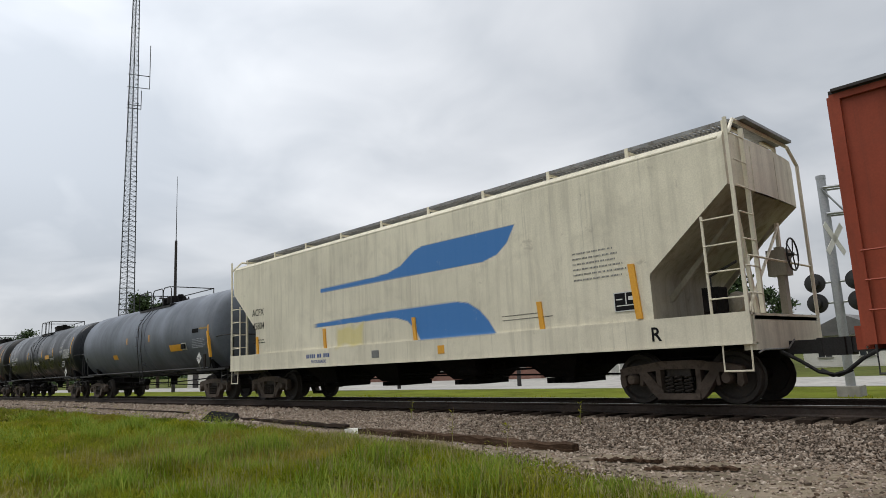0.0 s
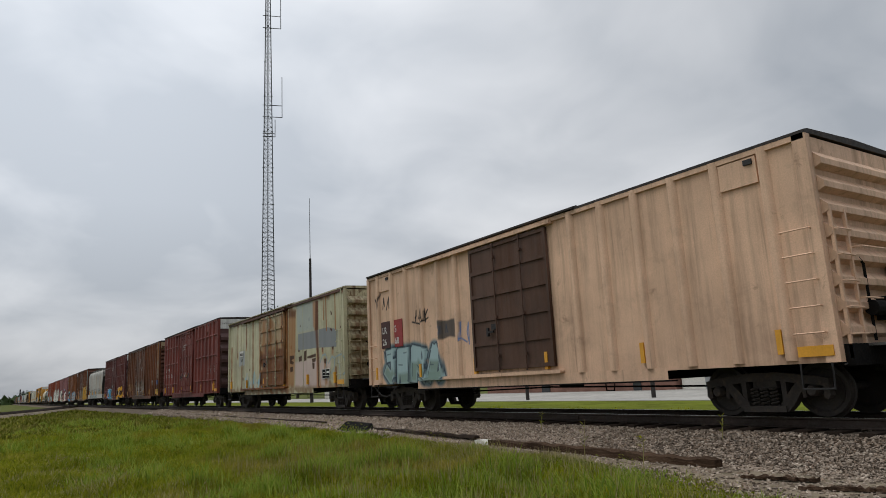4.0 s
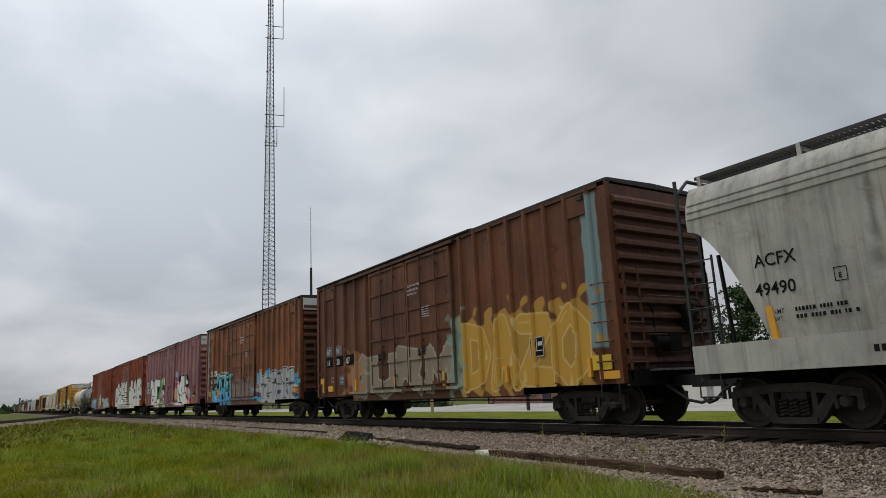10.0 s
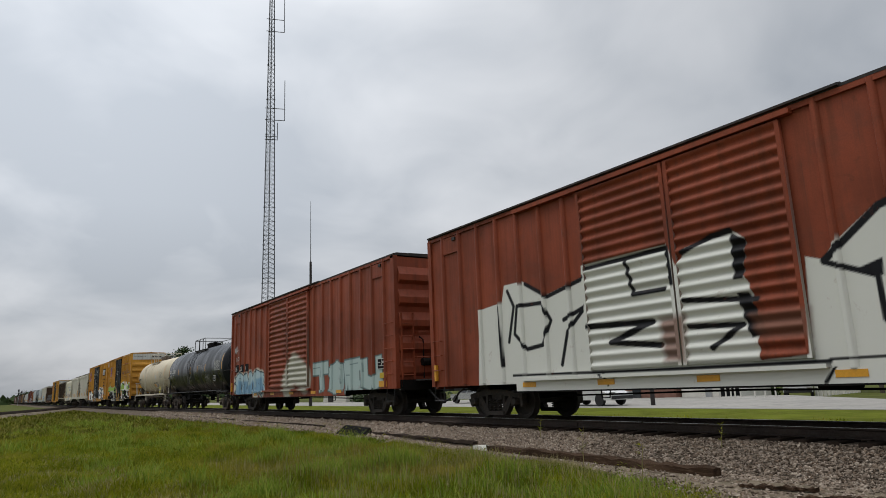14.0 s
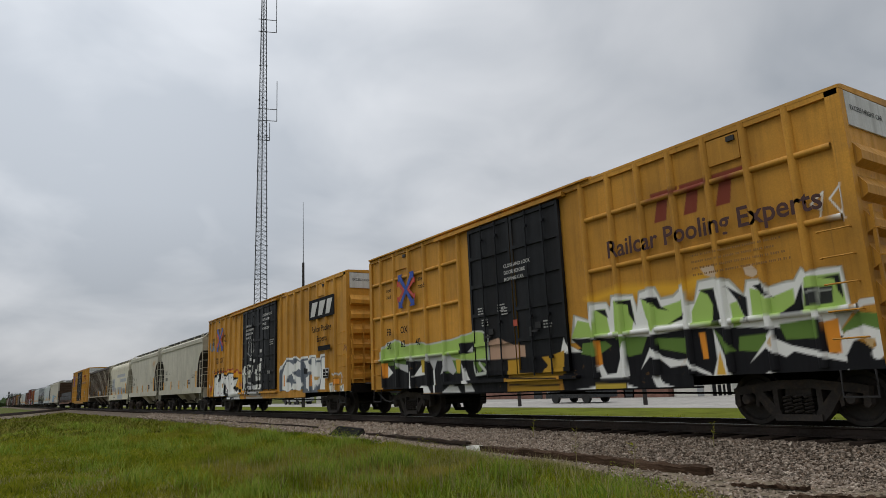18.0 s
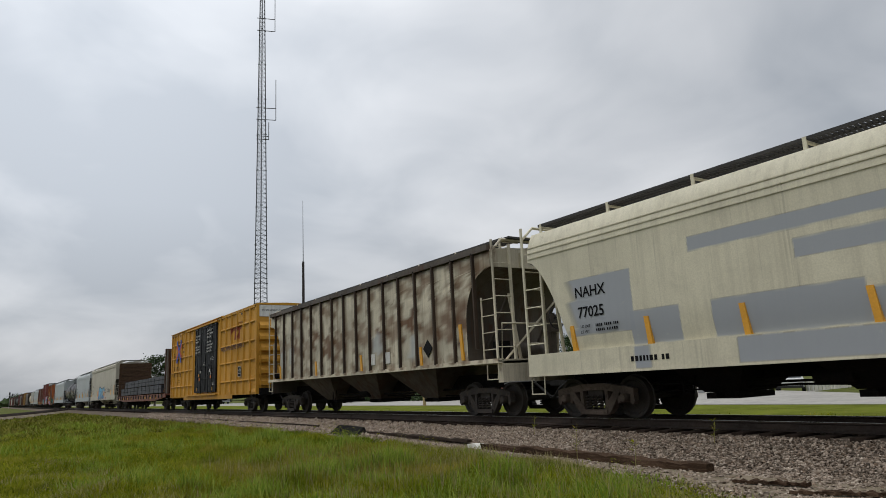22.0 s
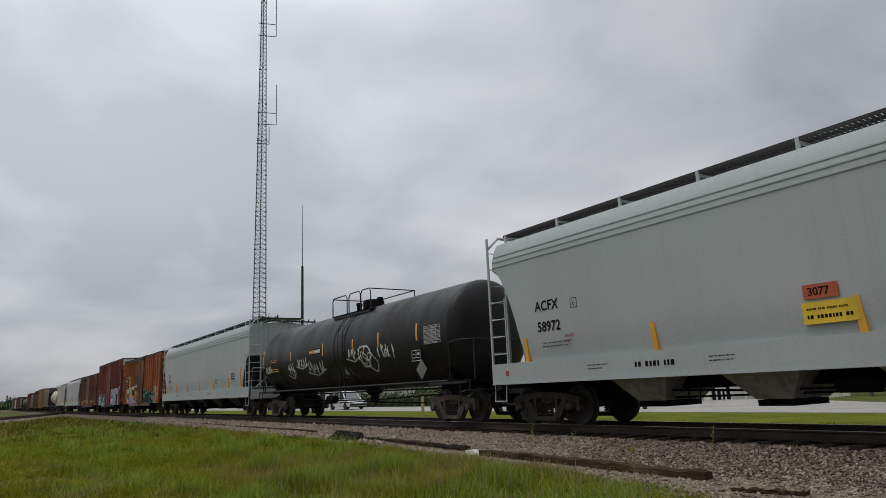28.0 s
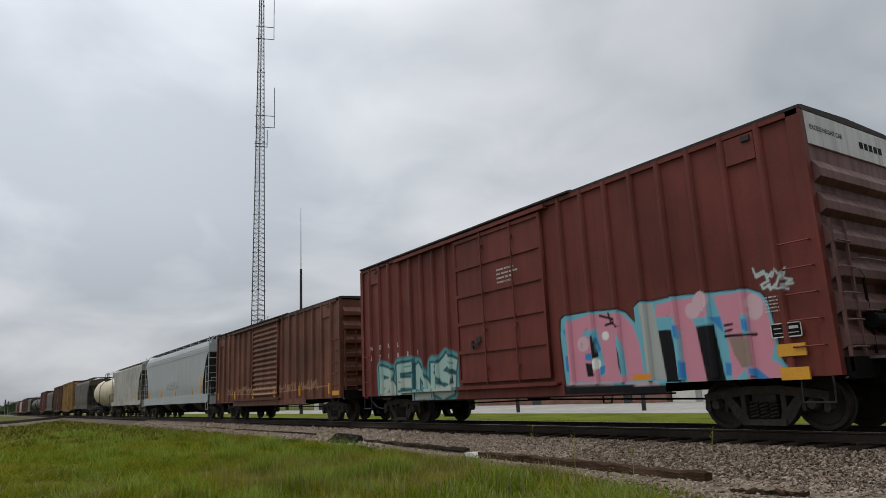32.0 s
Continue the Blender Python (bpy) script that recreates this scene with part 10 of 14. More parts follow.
sp.poly([(5.85, 1.33), (6.29, 1.31), (6.28, 1.22), (5.84, 1.24)], ORA)
sp.poly([(7.88, 1.51), (8.69, 1.57), (8.83, 1.31), (7.85, 1.22)], BLK)
sp.poly([(7.92, 1.39), (8.7, 1.37), (8.69, 1.29), (7.91, 1.3)], (0.75, 0.55, 0.05))
sp.poly([(8.08, 1.1), (8.61, 1.08), (8.59, 0.89), (8.05, 0.88)], ORA)
sp.dots([(2.77, 2.68), (2.96, 2.55), (2.97, 2.25), (6.55, 1.41), (7.02, 1.32), (7.22, 1.45), (6.69, 1.06), (7.46, 1.1)], 0.13, RED)
sp.dots([(7.39, 1.06)], 0.2, RED)
sp.dots([(2.77, 2.33), (3.07, 2.49), (6.79, 1.22), (6.24, 1.1), (6.33, 1.31), (6.93, 1.42)], 0.09, RED)
sp.stroke([(6.63, 3.1), (6.87, 2.87), (6.93, 3.08), (7.14, 3.08), (7.25, 2.97), (6.99, 2.81)], 0.03, BLK)
sp.stroke([(6.7, 2.85), (6.84, 2.59), (7.11, 2.82), (7.22, 2.69), (7.04, 2.49)], 0.03, BLK)
sp.stroke([(3.12, 3.17), (3.69, 3.16), (3.34, 2.95), (3.75, 2.94), (3.44, 2.78)], 0.025, BLK)
sp.stroke([(7.78, 3.04), (8.07, 2.91), (8.13, 3.11), (8.54, 2.77)], 0.015, SILV)
sp.stroke([(8.02, 2.79), (8.17, 2.77), (8.28, 3.12), (8.11, 2.91)], 0.015, SILV)
c = consist(boxcar("faded pink-maroon boxcar with large white and green graffiti letters", 9.53, 5.1, PAINT["pink"], PAINT["pink"], (-2.15, 2.3, 2), sp, [-8.5, -7.3, -6.1, -4.9, -3.7, -2.7] + evenly(2.9, 8.6, 6), seed=14, ribs=9, band=PAINT["band"], inset=2.35, reflect="low"), -229.33)
for (s, x, z, h, w) in (("COER", -8.52, 2.38, 0.25, 0.95), ("1712", -8.33, 1.88, 0.26, 0.8), ("64", -7.3, 1.86, 0.26, 0.43)):
    p = part("number_board", Geo().box(x - 0.06, x - 0.06 + w, -1.652, -1.645, z - 0.07, z + 0.32), M_WHITE, c)
    write_side(p, s, x, -1.656, z, h, M_BLACK, True)
for s, x, z, h in (("PHONE", -7.1, 3.1, 0.1), ("LYES", -5.8, 3.05, 0.13), ("FREE TATA", -4.75, 3.04, 0.13), ("CHESMF", -3.4, 3.05, 0.14), ("GSICKS", -1.3, 3.02, 0.13)):
    write_side(c, s, x, -1.645, z, h, M_BLACK, name="tag")


# 14, 15: orange-red boxcars with corrugated doors
def red_boxcar(label, sp, seed):
    c = boxcar(label, 9.46, 5.13, PAINT["orange_red"], PAINT["orange_red"], (-3.0, 1.95, 2), sp, evenly(-8.7, -3.5, 7) + evenly(2.5, 8.7, 8), seed=seed, ribs=5, corrugated=True, inset=2.3, post_w=0.07, post_d=0.07, reflect="low")
    bar_code_panel(c, 8.15, YS - 0.012, 1.5, 0.58, 0.34)
    part("warning_board", Geo().box(8.3, 8.76, YS - 0.02, YS - 0.005, 1.21, 1.38), bpy.data.materials["yellow_board_paint"], c)
    part("reflector", Geo().box(8.22, 8.77, YS - 0.02, YS - 0.005, 0.93, 1.12), M_REFLECT, c)
    return c


sp = Spray()
sp.poly([(8.24, 3.32), (8.87, 3.11), (9.25, 2.91), (9.38, 2.66), (9.16, 2.48), (9.23, 2.25), (9.63, 2.13), (9.53, 1.62), (8.91, 1.42), (8.19, 1.28), (7.19, 1.34), (6.18, 2.28)], (0.36, 0.42, 0.34), 0.15, 0.85)
sp.poly([(-7.05, 2.77), (-6.02, 2.86), (-5.89, 3.27), (-5.16, 3.27), (-4.26, 2.84), (-2.98, 3.08), (-2.96, 3.3), (-0.62, 3.32), (-0.45, 2.88), (-0.21, 3.18), (0.76, 3.31), (1.05, 3.11), (0.93, 2.51), (1.05, 2.2), (1.04, 1.09), (1.89, 1.13), (1.99, 2.64), (2.28, 2.54), (2.44, 2.74), (3.16, 3.22), (3.88, 3.38), (4.01, 3.24), (3.95, 2.34), (4.37, 2.58), (4.64, 2.5), (4.9, 2.93), (5.52, 3.32), (6.1, 3.27), (6.24, 3), (6.5, 3.05), (7.15, 3.32), (7.77, 3.3), (8.31, 3.26), (8.86, 3.06), (9.18, 2.87), (9.27, 2.67), (9.03, 2.55), (8.98, 2.38), (9.08, 2.18), (9.53, 2.08), (9.43, 1.65), (8.89, 1.52), (8.7, 1.35), (8.2, 1.36), (8.13, 0.82), (6.7, 0.69), (6.71, 1.48), (6.54, 1.55), (6.51, 0.62), (-7.22, 0.67)], WH2)
sp.poly([(6.39, 1.76), (7.15, 1.65), (7.09, 1.5), (6.88, 1.46), (6.48, 1.6)], WH2)
sp.stroke([(2.28, 2.52), (3.19, 3.18), (3.88, 3.34)], 0.06, BLK)
sp.poly([(3.83, 3.35), (4.06, 3.27), (4.04, 2.37), (4.02, 1.16), (3.91, 1.13), (3.89, 2.31)], BLK)
sp.stroke([(2.28, 2.5), (3.03, 2.19), (3.04, 1.57), (3.2, 1.36)], 0.045, BLK)
sp.poly([(2.77, 2.33), (3.13, 2.43), (3.11, 2.17)], BLK)
sp.stroke([(3.97, 2.36), (4.37, 2.56), (4.83, 2.29)], 0.04, BLK)
sp.stroke([(4.61, 2.47), (4.9, 2.93), (5.62, 3.31), (6.1, 3.26)], 0.04, BLK)
sp.poly([(6.08, 3.27), (6.25, 3.03), (6.15, 2.24), (6.24, 2.07), (6.11, 2.14), (6.07, 2.96)], BLK)
sp.poly([(4.81, 2.28), (5.3, 2.42), (5.31, 2.01)], BLK)
sp.poly([(4.94, 2.26), (5.22, 2.33), (5.22, 2.12)], (0.4, 0.42, 0.37))
sp.poly([(4.83, 1.92), (5.04, 1.81), (5.64, 1.59), (6.29, 1.84), (6.28, 1.46), (6.45, 1.39), (6.17, 1.43), (6.16, 1.72), (5.63, 1.52), (5.04, 1.74)], BLK)
sp.poly([(5.09, 1.77), (5.29, 1.69), (5.26, 1.46), (5.06, 1.54)], BLK)
sp.stroke([(6.25, 2.93), (6.52, 3.05), (7.19, 3.33), (7.77, 3.29)], 0.04, BLK)
sp.poly([(7.74, 3.29), (7.87, 3.24), (7.78, 2.78), (7.46, 2.25), (7.28, 2.14), (7.62, 2.75)], BLK)
sp.poly([(7.73, 2.69), (7.93, 2.25), (7.48, 2.27)], (0.36, 0.4, 0.34))
sp.stroke([(7.73, 2.69), (7.93, 2.25), (7.48, 2.27)], 0.025, BLK)
sp.stroke([(8.04, 3.23), (8.31, 3.26), (8.86, 3.06), (9.18, 2.85)], 0.05, BLK)
sp.poly([(8.85, 3.05), (9.13, 2.88), (9.16, 2.7), (9.03, 2.67), (8.84, 2.67), (8.81, 2.61), (8.93, 2.44), (8.95, 2.26), (9.12, 2.17), (8.98, 2.17), (8.83, 2.32), (8.72, 2.62)], BLK)
sp.poly([(9.26, 2.11), (9.41, 2.08), (9.34, 1.75), (9.02, 1.65), (8.96, 1.54), (8.71, 1.47), (8.07, 1.49), (8.03, 1.83), (8.82, 1.76), (9.05, 1.71)], BLK)
sp.poly([(8.16, 1.88), (8.73, 1.87), (8.69, 1.55), (8.19, 1.57)], (0.22, 0.24, 0.22))
sp.stroke([(8.18, 1.73), (8.71, 1.72)], 0.012, WHT)
sp.stroke([(8.45, 1.87), (8.45, 1.56)], 0.012, WHT)
sp.poly([(6.47, 2.62), (6.65, 2.63), (6.52, 2.31), (6.38, 2.07), (6.3, 1.96)], BLK)
sp.poly([(6.34, 1.74), (7.11, 1.65), (7.08, 1.52), (6.8, 1.52)], (0.25, 0.26, 0.24))
sp.poly([(4.04, 2.04), (4.23, 2.02), (4.2, 1.52), (4.02, 1.57)], (0.25, 0.26, 0.24))
sp.stroke([(6.31, 1.97), (6.27, 1.51), (6.3, 0.7)], 0.04, BLK)
sp.stroke([(7.55, 2.2), (7.39, 0.95)], 0.03, (0.3, 0.31, 0.29))
sp.stroke([(4.65, 2.12), (4.85, 1.47), (4.81, 1.1)], 0.02, (0.3, 0.31, 0.29))
sp.stroke([(-5.77, 3.11), (-5.54, 2.71), (-5.8, 1.87)], 0.05, BLK)
sp.stroke([(-5.05, 3.19), (-4.26, 2.79), (-2.98, 3.04)], 0.05, BLK)
sp.stroke([(-5.42, 2.7), (-4.49, 2.67), (-4.18, 2.24), (-4.53, 1.71), (-5.1, 1.65), (-5.56, 2.04), (-5.42, 2.7)], 0.05, BLK)
sp.stroke([(-6.15, 2.76), (-6.06, 1.31)], 0.05, BLK)
sp.stroke([(-3.75, 2.21), (-3.01, 2.43), (-3.65, 1.94), (-3.9, 1.24)], 0.05, BLK)
sp.stroke([(-2.87, 3.21), (-0.63, 3.26), (-0.59, 2.57)], 0.05, BLK)
sp.stroke([(-1.71, 3.17), (-1.56, 2.49), (-0.76, 2.5)], 0.05, BLK)
sp.stroke([(-2.93, 1.98), (-1.15, 1.92), (-2.27, 1.61), (-1, 1.47)], 0.06, BLK)
sp.stroke([(-0.3, 3.1), (0.37, 3.27), (0.76, 3.3)], 0.05, BLK)
sp.poly([(0.76, 3.26), (1.05, 3.1), (0.92, 2.44), (0.73, 2.45)], BLK)
sp.poly([(0.75, 2.22), (0.98, 2.21), (1.22, 1.52), (0.92, 1.46)], BLK)
sp.stroke([(-0.36, 2.23), (1.12, 2.08)], 0.05, BLK)
sp.stroke([(-0.31, 1.75), (0.79, 1.69), (0.14, 1.34)], 0.05, BLK)
sp.poly([(0.95, 1.83), (1.95, 1.84), (1.91, 1.42), (1.07, 1.46)], (0.2, 0.09, 0.06), 0.15, 0.85)
sp.poly([(-0.97, 1.95), (-0.38, 1.99), (-0.44, 1.13), (-0.94, 1.15)], (0.2, 0.09, 0.06), 0.15, 0.85)
sp.stroke([(-5.71, 1.06), (-0.69, 1.02), (2.15, 1.02)], 0.03, BLK)
sp.stroke([(2.15, 1.05), (4.96, 1.06)], 0.02, BLK)
sp.stroke([(-2.68, 1.03), (-2.5, 0.78)], 0.03, BLK)
sp.stroke([(2.21, 0.91), (2.05, 0.71)], 0.03, BLK)
sp.scribble(8.3, 3.4, 0.7, 0.7, SILV, 22, 0.02)
c = consist(red_boxcar("orange-red boxcar with large white bubble-letter graffiti", sp, 15), -250.31)
sp = Spray()
sp.word("SAMR", -8.5, -4.0, 0.8, 1.95, (0.42, 0.55, 0.58), (0.03, 0.05, 0.07), 0.26, 0.05, seed=21, halo=(0.62, 0.6, 0.5), second=(0.2, 0.35, 0.48))
sp.scribble(-8.85, 2.9, 0.5, 0.5, SILV, 23, 0.025)
sp.stroke([(-0.6, 1.2), (0.3, 1.9), (1.5, 1.4)], 0.6, (0.5, 0.5, 0.42), 0.2, 0.9)
sp.word("TSEU", 2.5, 8.4, 0.8, 1.9, (0.42, 0.52, 0.5), (0.1, 0.16, 0.16), 0.2, 0.05, seed=24)
c = consist(red_boxcar("orange-red boxcar with pale blue graffiti", sp, 16), -271.48)
write_side(c, "A OK", -8.6, YS, 2.55, 0.27, M_WHITE, True)
for i, s in enumerate(("19", "05", "9")):
    p = part("number_board", Geo().box(-8.75 + i * 0.85, -8.1 + i * 0.85, YS - 0.012, YS, 1.98, 2.35), M_BLACK, c)
    write_side(p, s, -8.68 + i * 0.85, YS - 0.016, 2.03, 0.26, M_WHITE, True)

# 16, 17: tank cars
sp = Spray()
for x, w, z in ((-3.6, 1.0, 1.8), (-1.7, 1.1, 1.7), (3.1, 1.0, 1.55)):
    sp.scribble(x, z, w, 0.65, SILV if x > -3 else (0.16, 0.16, 0.17), int(x * 10) + 99, 0.017)
c, hug, end, R, zc = tank_car("glossy black tank car with white stencils and tags", 6.68, PAINT["tank_black"], M_UNDER, over=1.22, spray=sp, seed=17, platform=-0.35, reach=1.45, radius=1.53, zc=2.46, dish=0.45, marks=((-7.4, 0.5), (-4.2, 0.42), (-0.6, 0.4), (1.4, 0.4), (3.4, 0.42), (7.25, 0.85)))
consist(c, -290.53)
write_side(c, "ACFX 200585", -7.1, -1.545, 2.48, 0.3, M_WHITE, True)
lines(c, -6.95, 2.3, ("LD LMT  188800 LBS  85650 KGS", "LT WT    74200 LBS  33650 KGS"), 0.08, M_WHITE, -1.545)
bars_side(c, 1.6, -1.545, 2.7, 1.4, 4, M_WHITE, rn, 0.035)
data_table(c, 5.72, -1.545, 2.28, 1.25, 0.52, 7, 3, M_WHITE)
bar_code_panel(c, 5.5, -1.52, 1.7, 0.55, 0.3)
sp = Spray()
sp.patch(5.0, 5.55, 1.0, 1.75, (0.16, 0.11, 0.07), 0.6, 0.7, 3).patch(5.8, 6.1, 1.2, 2.3, (0.3, 0.22, 0.13), 0.5, 0.6, 3).patch(-6, 6, 1.0, 1.45, (0.25, 0.19, 0.12), 0.3, 0.7, 2)
c, hug, end, R, zc = tank_car("cream tank car with stained shell and side walkway", 5.75, PAINT["tank_cream"], plain("brown_underframe", (0.1, 0.075, 0.055), 0.8), over=0.95, spray=sp, seed=18, platform=-0.45, reach=1.55, radius=1.34, zc=2.6, dish=1.15, running_board=True, rail_mat=plain("cream_handrail", (0.55, 0.5, 0.4), 0.6))
consist(c, -306.71)
write_side(c, "TILX 200082", -5.9, -1.35, 2.35, 0.24, M_BLACK, True)
bars_side(c, -5.8, -1.35, 2.12, 1.8, 2, M_BLACK, rn, 0.045)
write_side(c, "HYDROGEN PEROXIDE", 1.9, -1.35, 1.95, 0.13, M_BLACK, True)
bars_side(c, 3.85, -1.35, 2.75, 1.15, 6, plain("grey_data_stencil", (0.2, 0.19, 0.17), 0.7), rn, 0.045, 0.04)
hug(1.05, 1.75, 1.72, 1.95, M_REFLECT, "warning_panel")
hug(2.1, 2.6, 2.3, 2.65, M_WHITE, "paint_patch")
bar_code_panel(c, 3.5, -1.36, 1.68, 0.5, 0.25)
for x in (5.35,):
    pl = part("placard", Geo().prism([(x - 0.26, 1.42), (x, 1.72), (x + 0.26, 1.42), (x, 1.12)], "y", -1.52, -1.5), plain("yellow_placard", (0.7, 0.6, 0.05), 0.5), c, "yellow diamond hazard placard")
    part("number_strip", Geo().box(x - 0.2, x + 0.2, -1.525, -1.52, 1.35, 1.5), M_WHITE, pl)
    write_side(pl, "2014", x - 0.16, -1.53, 1.37, 0.11, M_BLACK, True)


# 18, 19, 24: yellow boxcars with black doors
def yellow_boxcar(label, half, sp, paint, seed, door, rails, inset, posts, reflect=True):
    return boxcar(label, half, 5.09, paint, paint, door, sp, posts, rails=rails, seed=seed, ribs=6, band=PAINT["band"], door_paint=PAINT["black_door"], inset=inset, post_w=0.08, board=(2, -4), roof_mat=paint, reflect=reflect)


def arrows(car, x, z, s):
    """The crossed red and blue bent arrows."""
    blue, red = plain("emblem_blue", (0.022, 0.07, 0.36), 0.55), plain("emblem_red", (0.52, 0.055, 0.03), 0.55)
    e = part("emblem", Geo().prism([(x + 0.46 * s, z + 0.5 * s), (x + 0.5 * s, z + 0.44 * s), (x + 0.54 * s, z + 0.5 * s), (x + 0.5 * s, z + 0.56 * s)], "y", -1.655, -1.645), blue, car, "crossed blue and red arrow emblem")
    for k, flip in enumerate((False, True)):
        def shape(g, pts):
            q = [(x + ((1.0 - a) if flip else a) * s, z + b * s) for a, b in pts]
            g.prism(q[::-1] if flip else q, "y", -1.652 - 0.001 * k, -1.645)
        for m, pieces in ((red, (((-0.06, 0.86), (0.12, 0.74), (0.44, 0.5), (0.28, 0.5), (0.03, 0.68), (-0.09, 0.66)), ((-0.06, 0.14), (-0.09, 0.34), (0.03, 0.32), (0.28, 0.5), (0.44, 0.5), (0.12, 0.26)))),
                          (blue, (((-0.02, 1.04), (0.28, 1.04), (0.2, 0.96), (0.58, 0.5), (0.42, 0.5), (0.09, 0.86), (0.0, 0.8)), ((-0.02, -0.04), (0.0, 0.2), (0.09, 0.14), (0.42, 0.5), (0.58, 0.5), (0.2, 0.04), (0.28, -0.04))))):
            for pts in pieces:
                g = Geo()
                shape(g, pts)
                part("arrow", g, m, e)


def lettered_emblem(spray, x, z, w, h, color):
    """Three slanting marks in a row."""
    for k in range(3):
        a = x + k * w / 3
        spray.poly([(a + w * 0.02, z), (a + w * 0.16, z), (a + w * 0.2, z + h * 0.75), (a + w * 0.3, z + h * 0.75), (a + w * 0.32, z + h), (a, z + h), (a + w * 0.02, z + h * 0.75), (a + w * 0.08, z + h * 0.75)], color)


sp = Spray()
sp.poly([(1.21, 1.41), (1.89, 1.54), (3.39, 1.64), (5.73, 1.55), (7.51, 1.36), (7.9, 1.14), (8.01, 0.99), (8.2, 0.98), (8.11, 0.62), (1.29, 0.66)], BLK)
sp.poly([(2.1, 2.57), (3.18, 2.7), (4.61, 2.55), (5.15, 2.66), (5.46, 2.56), (4.75, 2.29), (3.01, 2.51), (2.32, 2.41)], (0.75, 0.40, 0.03), 0.15, 0.85)
sp.poly([(1.72, 2.27), (2.19, 2.12), (2.26, 2.46), (2.74, 2.43), (2.83, 2.31), (2.86, 2.55), (3.47, 2.49), (3.55, 2.24), (3.61, 2.53), (4.04, 2.57), (4.16, 2.34), (4.44, 2.35), (4.71, 2.52), (4.78, 2.19), (4.89, 2.18), (5.01, 2.53), (5.35, 2.55), (5.68, 2.46), (5.91, 2.18), (5.97, 2.41), (6.25, 2.39), (6.38, 2.24), (6.7, 2.29), (6.81, 2.28), (6.96, 2.47), (7.07, 2.36), (7.24, 2.4), (7.6, 2.38), (7.63, 2.04), (7.65, 1.69), (7.3, 1.3), (1.58, 1.67)], (0.42, 0.42, 0.36))
sp.poly([(1.77, 2.22), (2.24, 2.06), (2.32, 2.41), (2.74, 2.39), (2.81, 2.22), (2.9, 2.5), (3.47, 2.45), (3.53, 2.14), (3.64, 2.48), (4.01, 2.53), (4.14, 2.29), (4.45, 2.3), (4.72, 2.48), (4.75, 2.12), (4.9, 2.13), (5.04, 2.49), (5.35, 2.51), (5.65, 2.42), (5.91, 2.12), (6, 2.37), (6.24, 2.36), (6.36, 2.21), (6.69, 2.25), (6.83, 2.25), (6.96, 2.43), (7.05, 2.32), (7.23, 2.37), (7.57, 2.36), (7.6, 2.04), (7.62, 1.71), (7.37, 1.7), (7.47, 1.36), (6.41, 1.3), (5.64, 1.29), (4.61, 1.36), (3.37, 1.44), (1.91, 1.7), (1.71, 1.72)], WHT)
sp.poly([(1.59, 1.76), (2.8, 1.69), (3.73, 1.64), (4.66, 1.71), (5.43, 1.66), (6.49, 1.56), (7.16, 1.65), (7.3, 1.3), (6.4, 1.24), (5.63, 1.21), (3.35, 1.34), (1.89, 1.54)], BLK)
sp.poly([(1.84, 2.13), (2.27, 2.03), (2.35, 1.73), (1.61, 1.77)], LIME)
sp.poly([(2.38, 2.29), (2.69, 2.28), (2.78, 1.73), (2.29, 1.74)], LIME)
sp.poly([(2.93, 2.42), (3.39, 2.39), (3.45, 2.04), (3.33, 1.7), (2.89, 1.76)], LIME)
sp.poly([(3.66, 2.35), (4.02, 2.33), (4.12, 2.15), (4.68, 2.23), (4.67, 1.92), (4.32, 1.81), (3.98, 1.82), (3.9, 1.7), (3.74, 2.01)], LIME)
sp.poly([(4.82, 2), (5.07, 2.36), (5.32, 2.35), (5.4, 1.69), (4.79, 1.72)], LIME)
sp.poly([(5.62, 2.04), (5.76, 2.07), (5.87, 1.79), (5.77, 1.67), (5.64, 1.64)], LIME)
sp.poly([(6.03, 2.25), (6.22, 2.19), (6.34, 2.04), (6.79, 2.15), (6.79, 1.88), (6.5, 1.77), (6.01, 1.8)], LIME)
sp.poly([(6.98, 2.29), (7.54, 2.28), (7.58, 1.81), (7.34, 1.76), (6.9, 1.75)], LIME)
sp.poly([(1.94, 1.64), (2.61, 1.64), (2.78, 1.53), (2.34, 1.34), (1.88, 1.42)], DGRN)
sp.poly([(2.87, 1.71), (3.73, 1.64), (3.55, 1.33), (3.21, 1.29)], DGRN)
sp.poly([(3.95, 1.59), (4.67, 1.54), (4.65, 1.26), (4.01, 1.39)], DGRN)
sp.poly([(5.22, 1.66), (5.63, 1.25), (5.42, 1.21)], DGRN)
sp.poly([(5.72, 1.48), (6.3, 1.49), (6.07, 1.21), (5.68, 1.25)], DGRN)
sp.poly([(6.46, 1.62), (7.11, 1.65), (7.11, 1.35), (6.55, 1.37)], DGRN)
sp.poly([(7.44, 1.44), (7.71, 1.68), (8.3, 1.58), (8.25, 1.26), (7.5, 1.35)], DGRN)
sp.poly([(2.4, 2.29), (2.69, 2.27), (2.75, 2.09)], BLK)
sp.poly([(2.92, 2.39), (3.4, 2.38), (3.47, 1.88), (3.32, 2.11), (3.31, 2.29)], BLK)
sp.poly([(3.64, 2.37), (4.06, 2.35), (4.13, 2.17), (4.31, 2.07), (4.05, 2.13), (3.94, 2.24)], BLK)
sp.poly([(4.26, 1.83), (4.69, 1.99), (4.67, 1.88)], BLK)
sp.poly([(5.02, 2.35), (5.33, 2.35), (5.41, 1.7), (5.23, 1.71), (5.28, 2.06), (5.2, 2.25)], BLK)
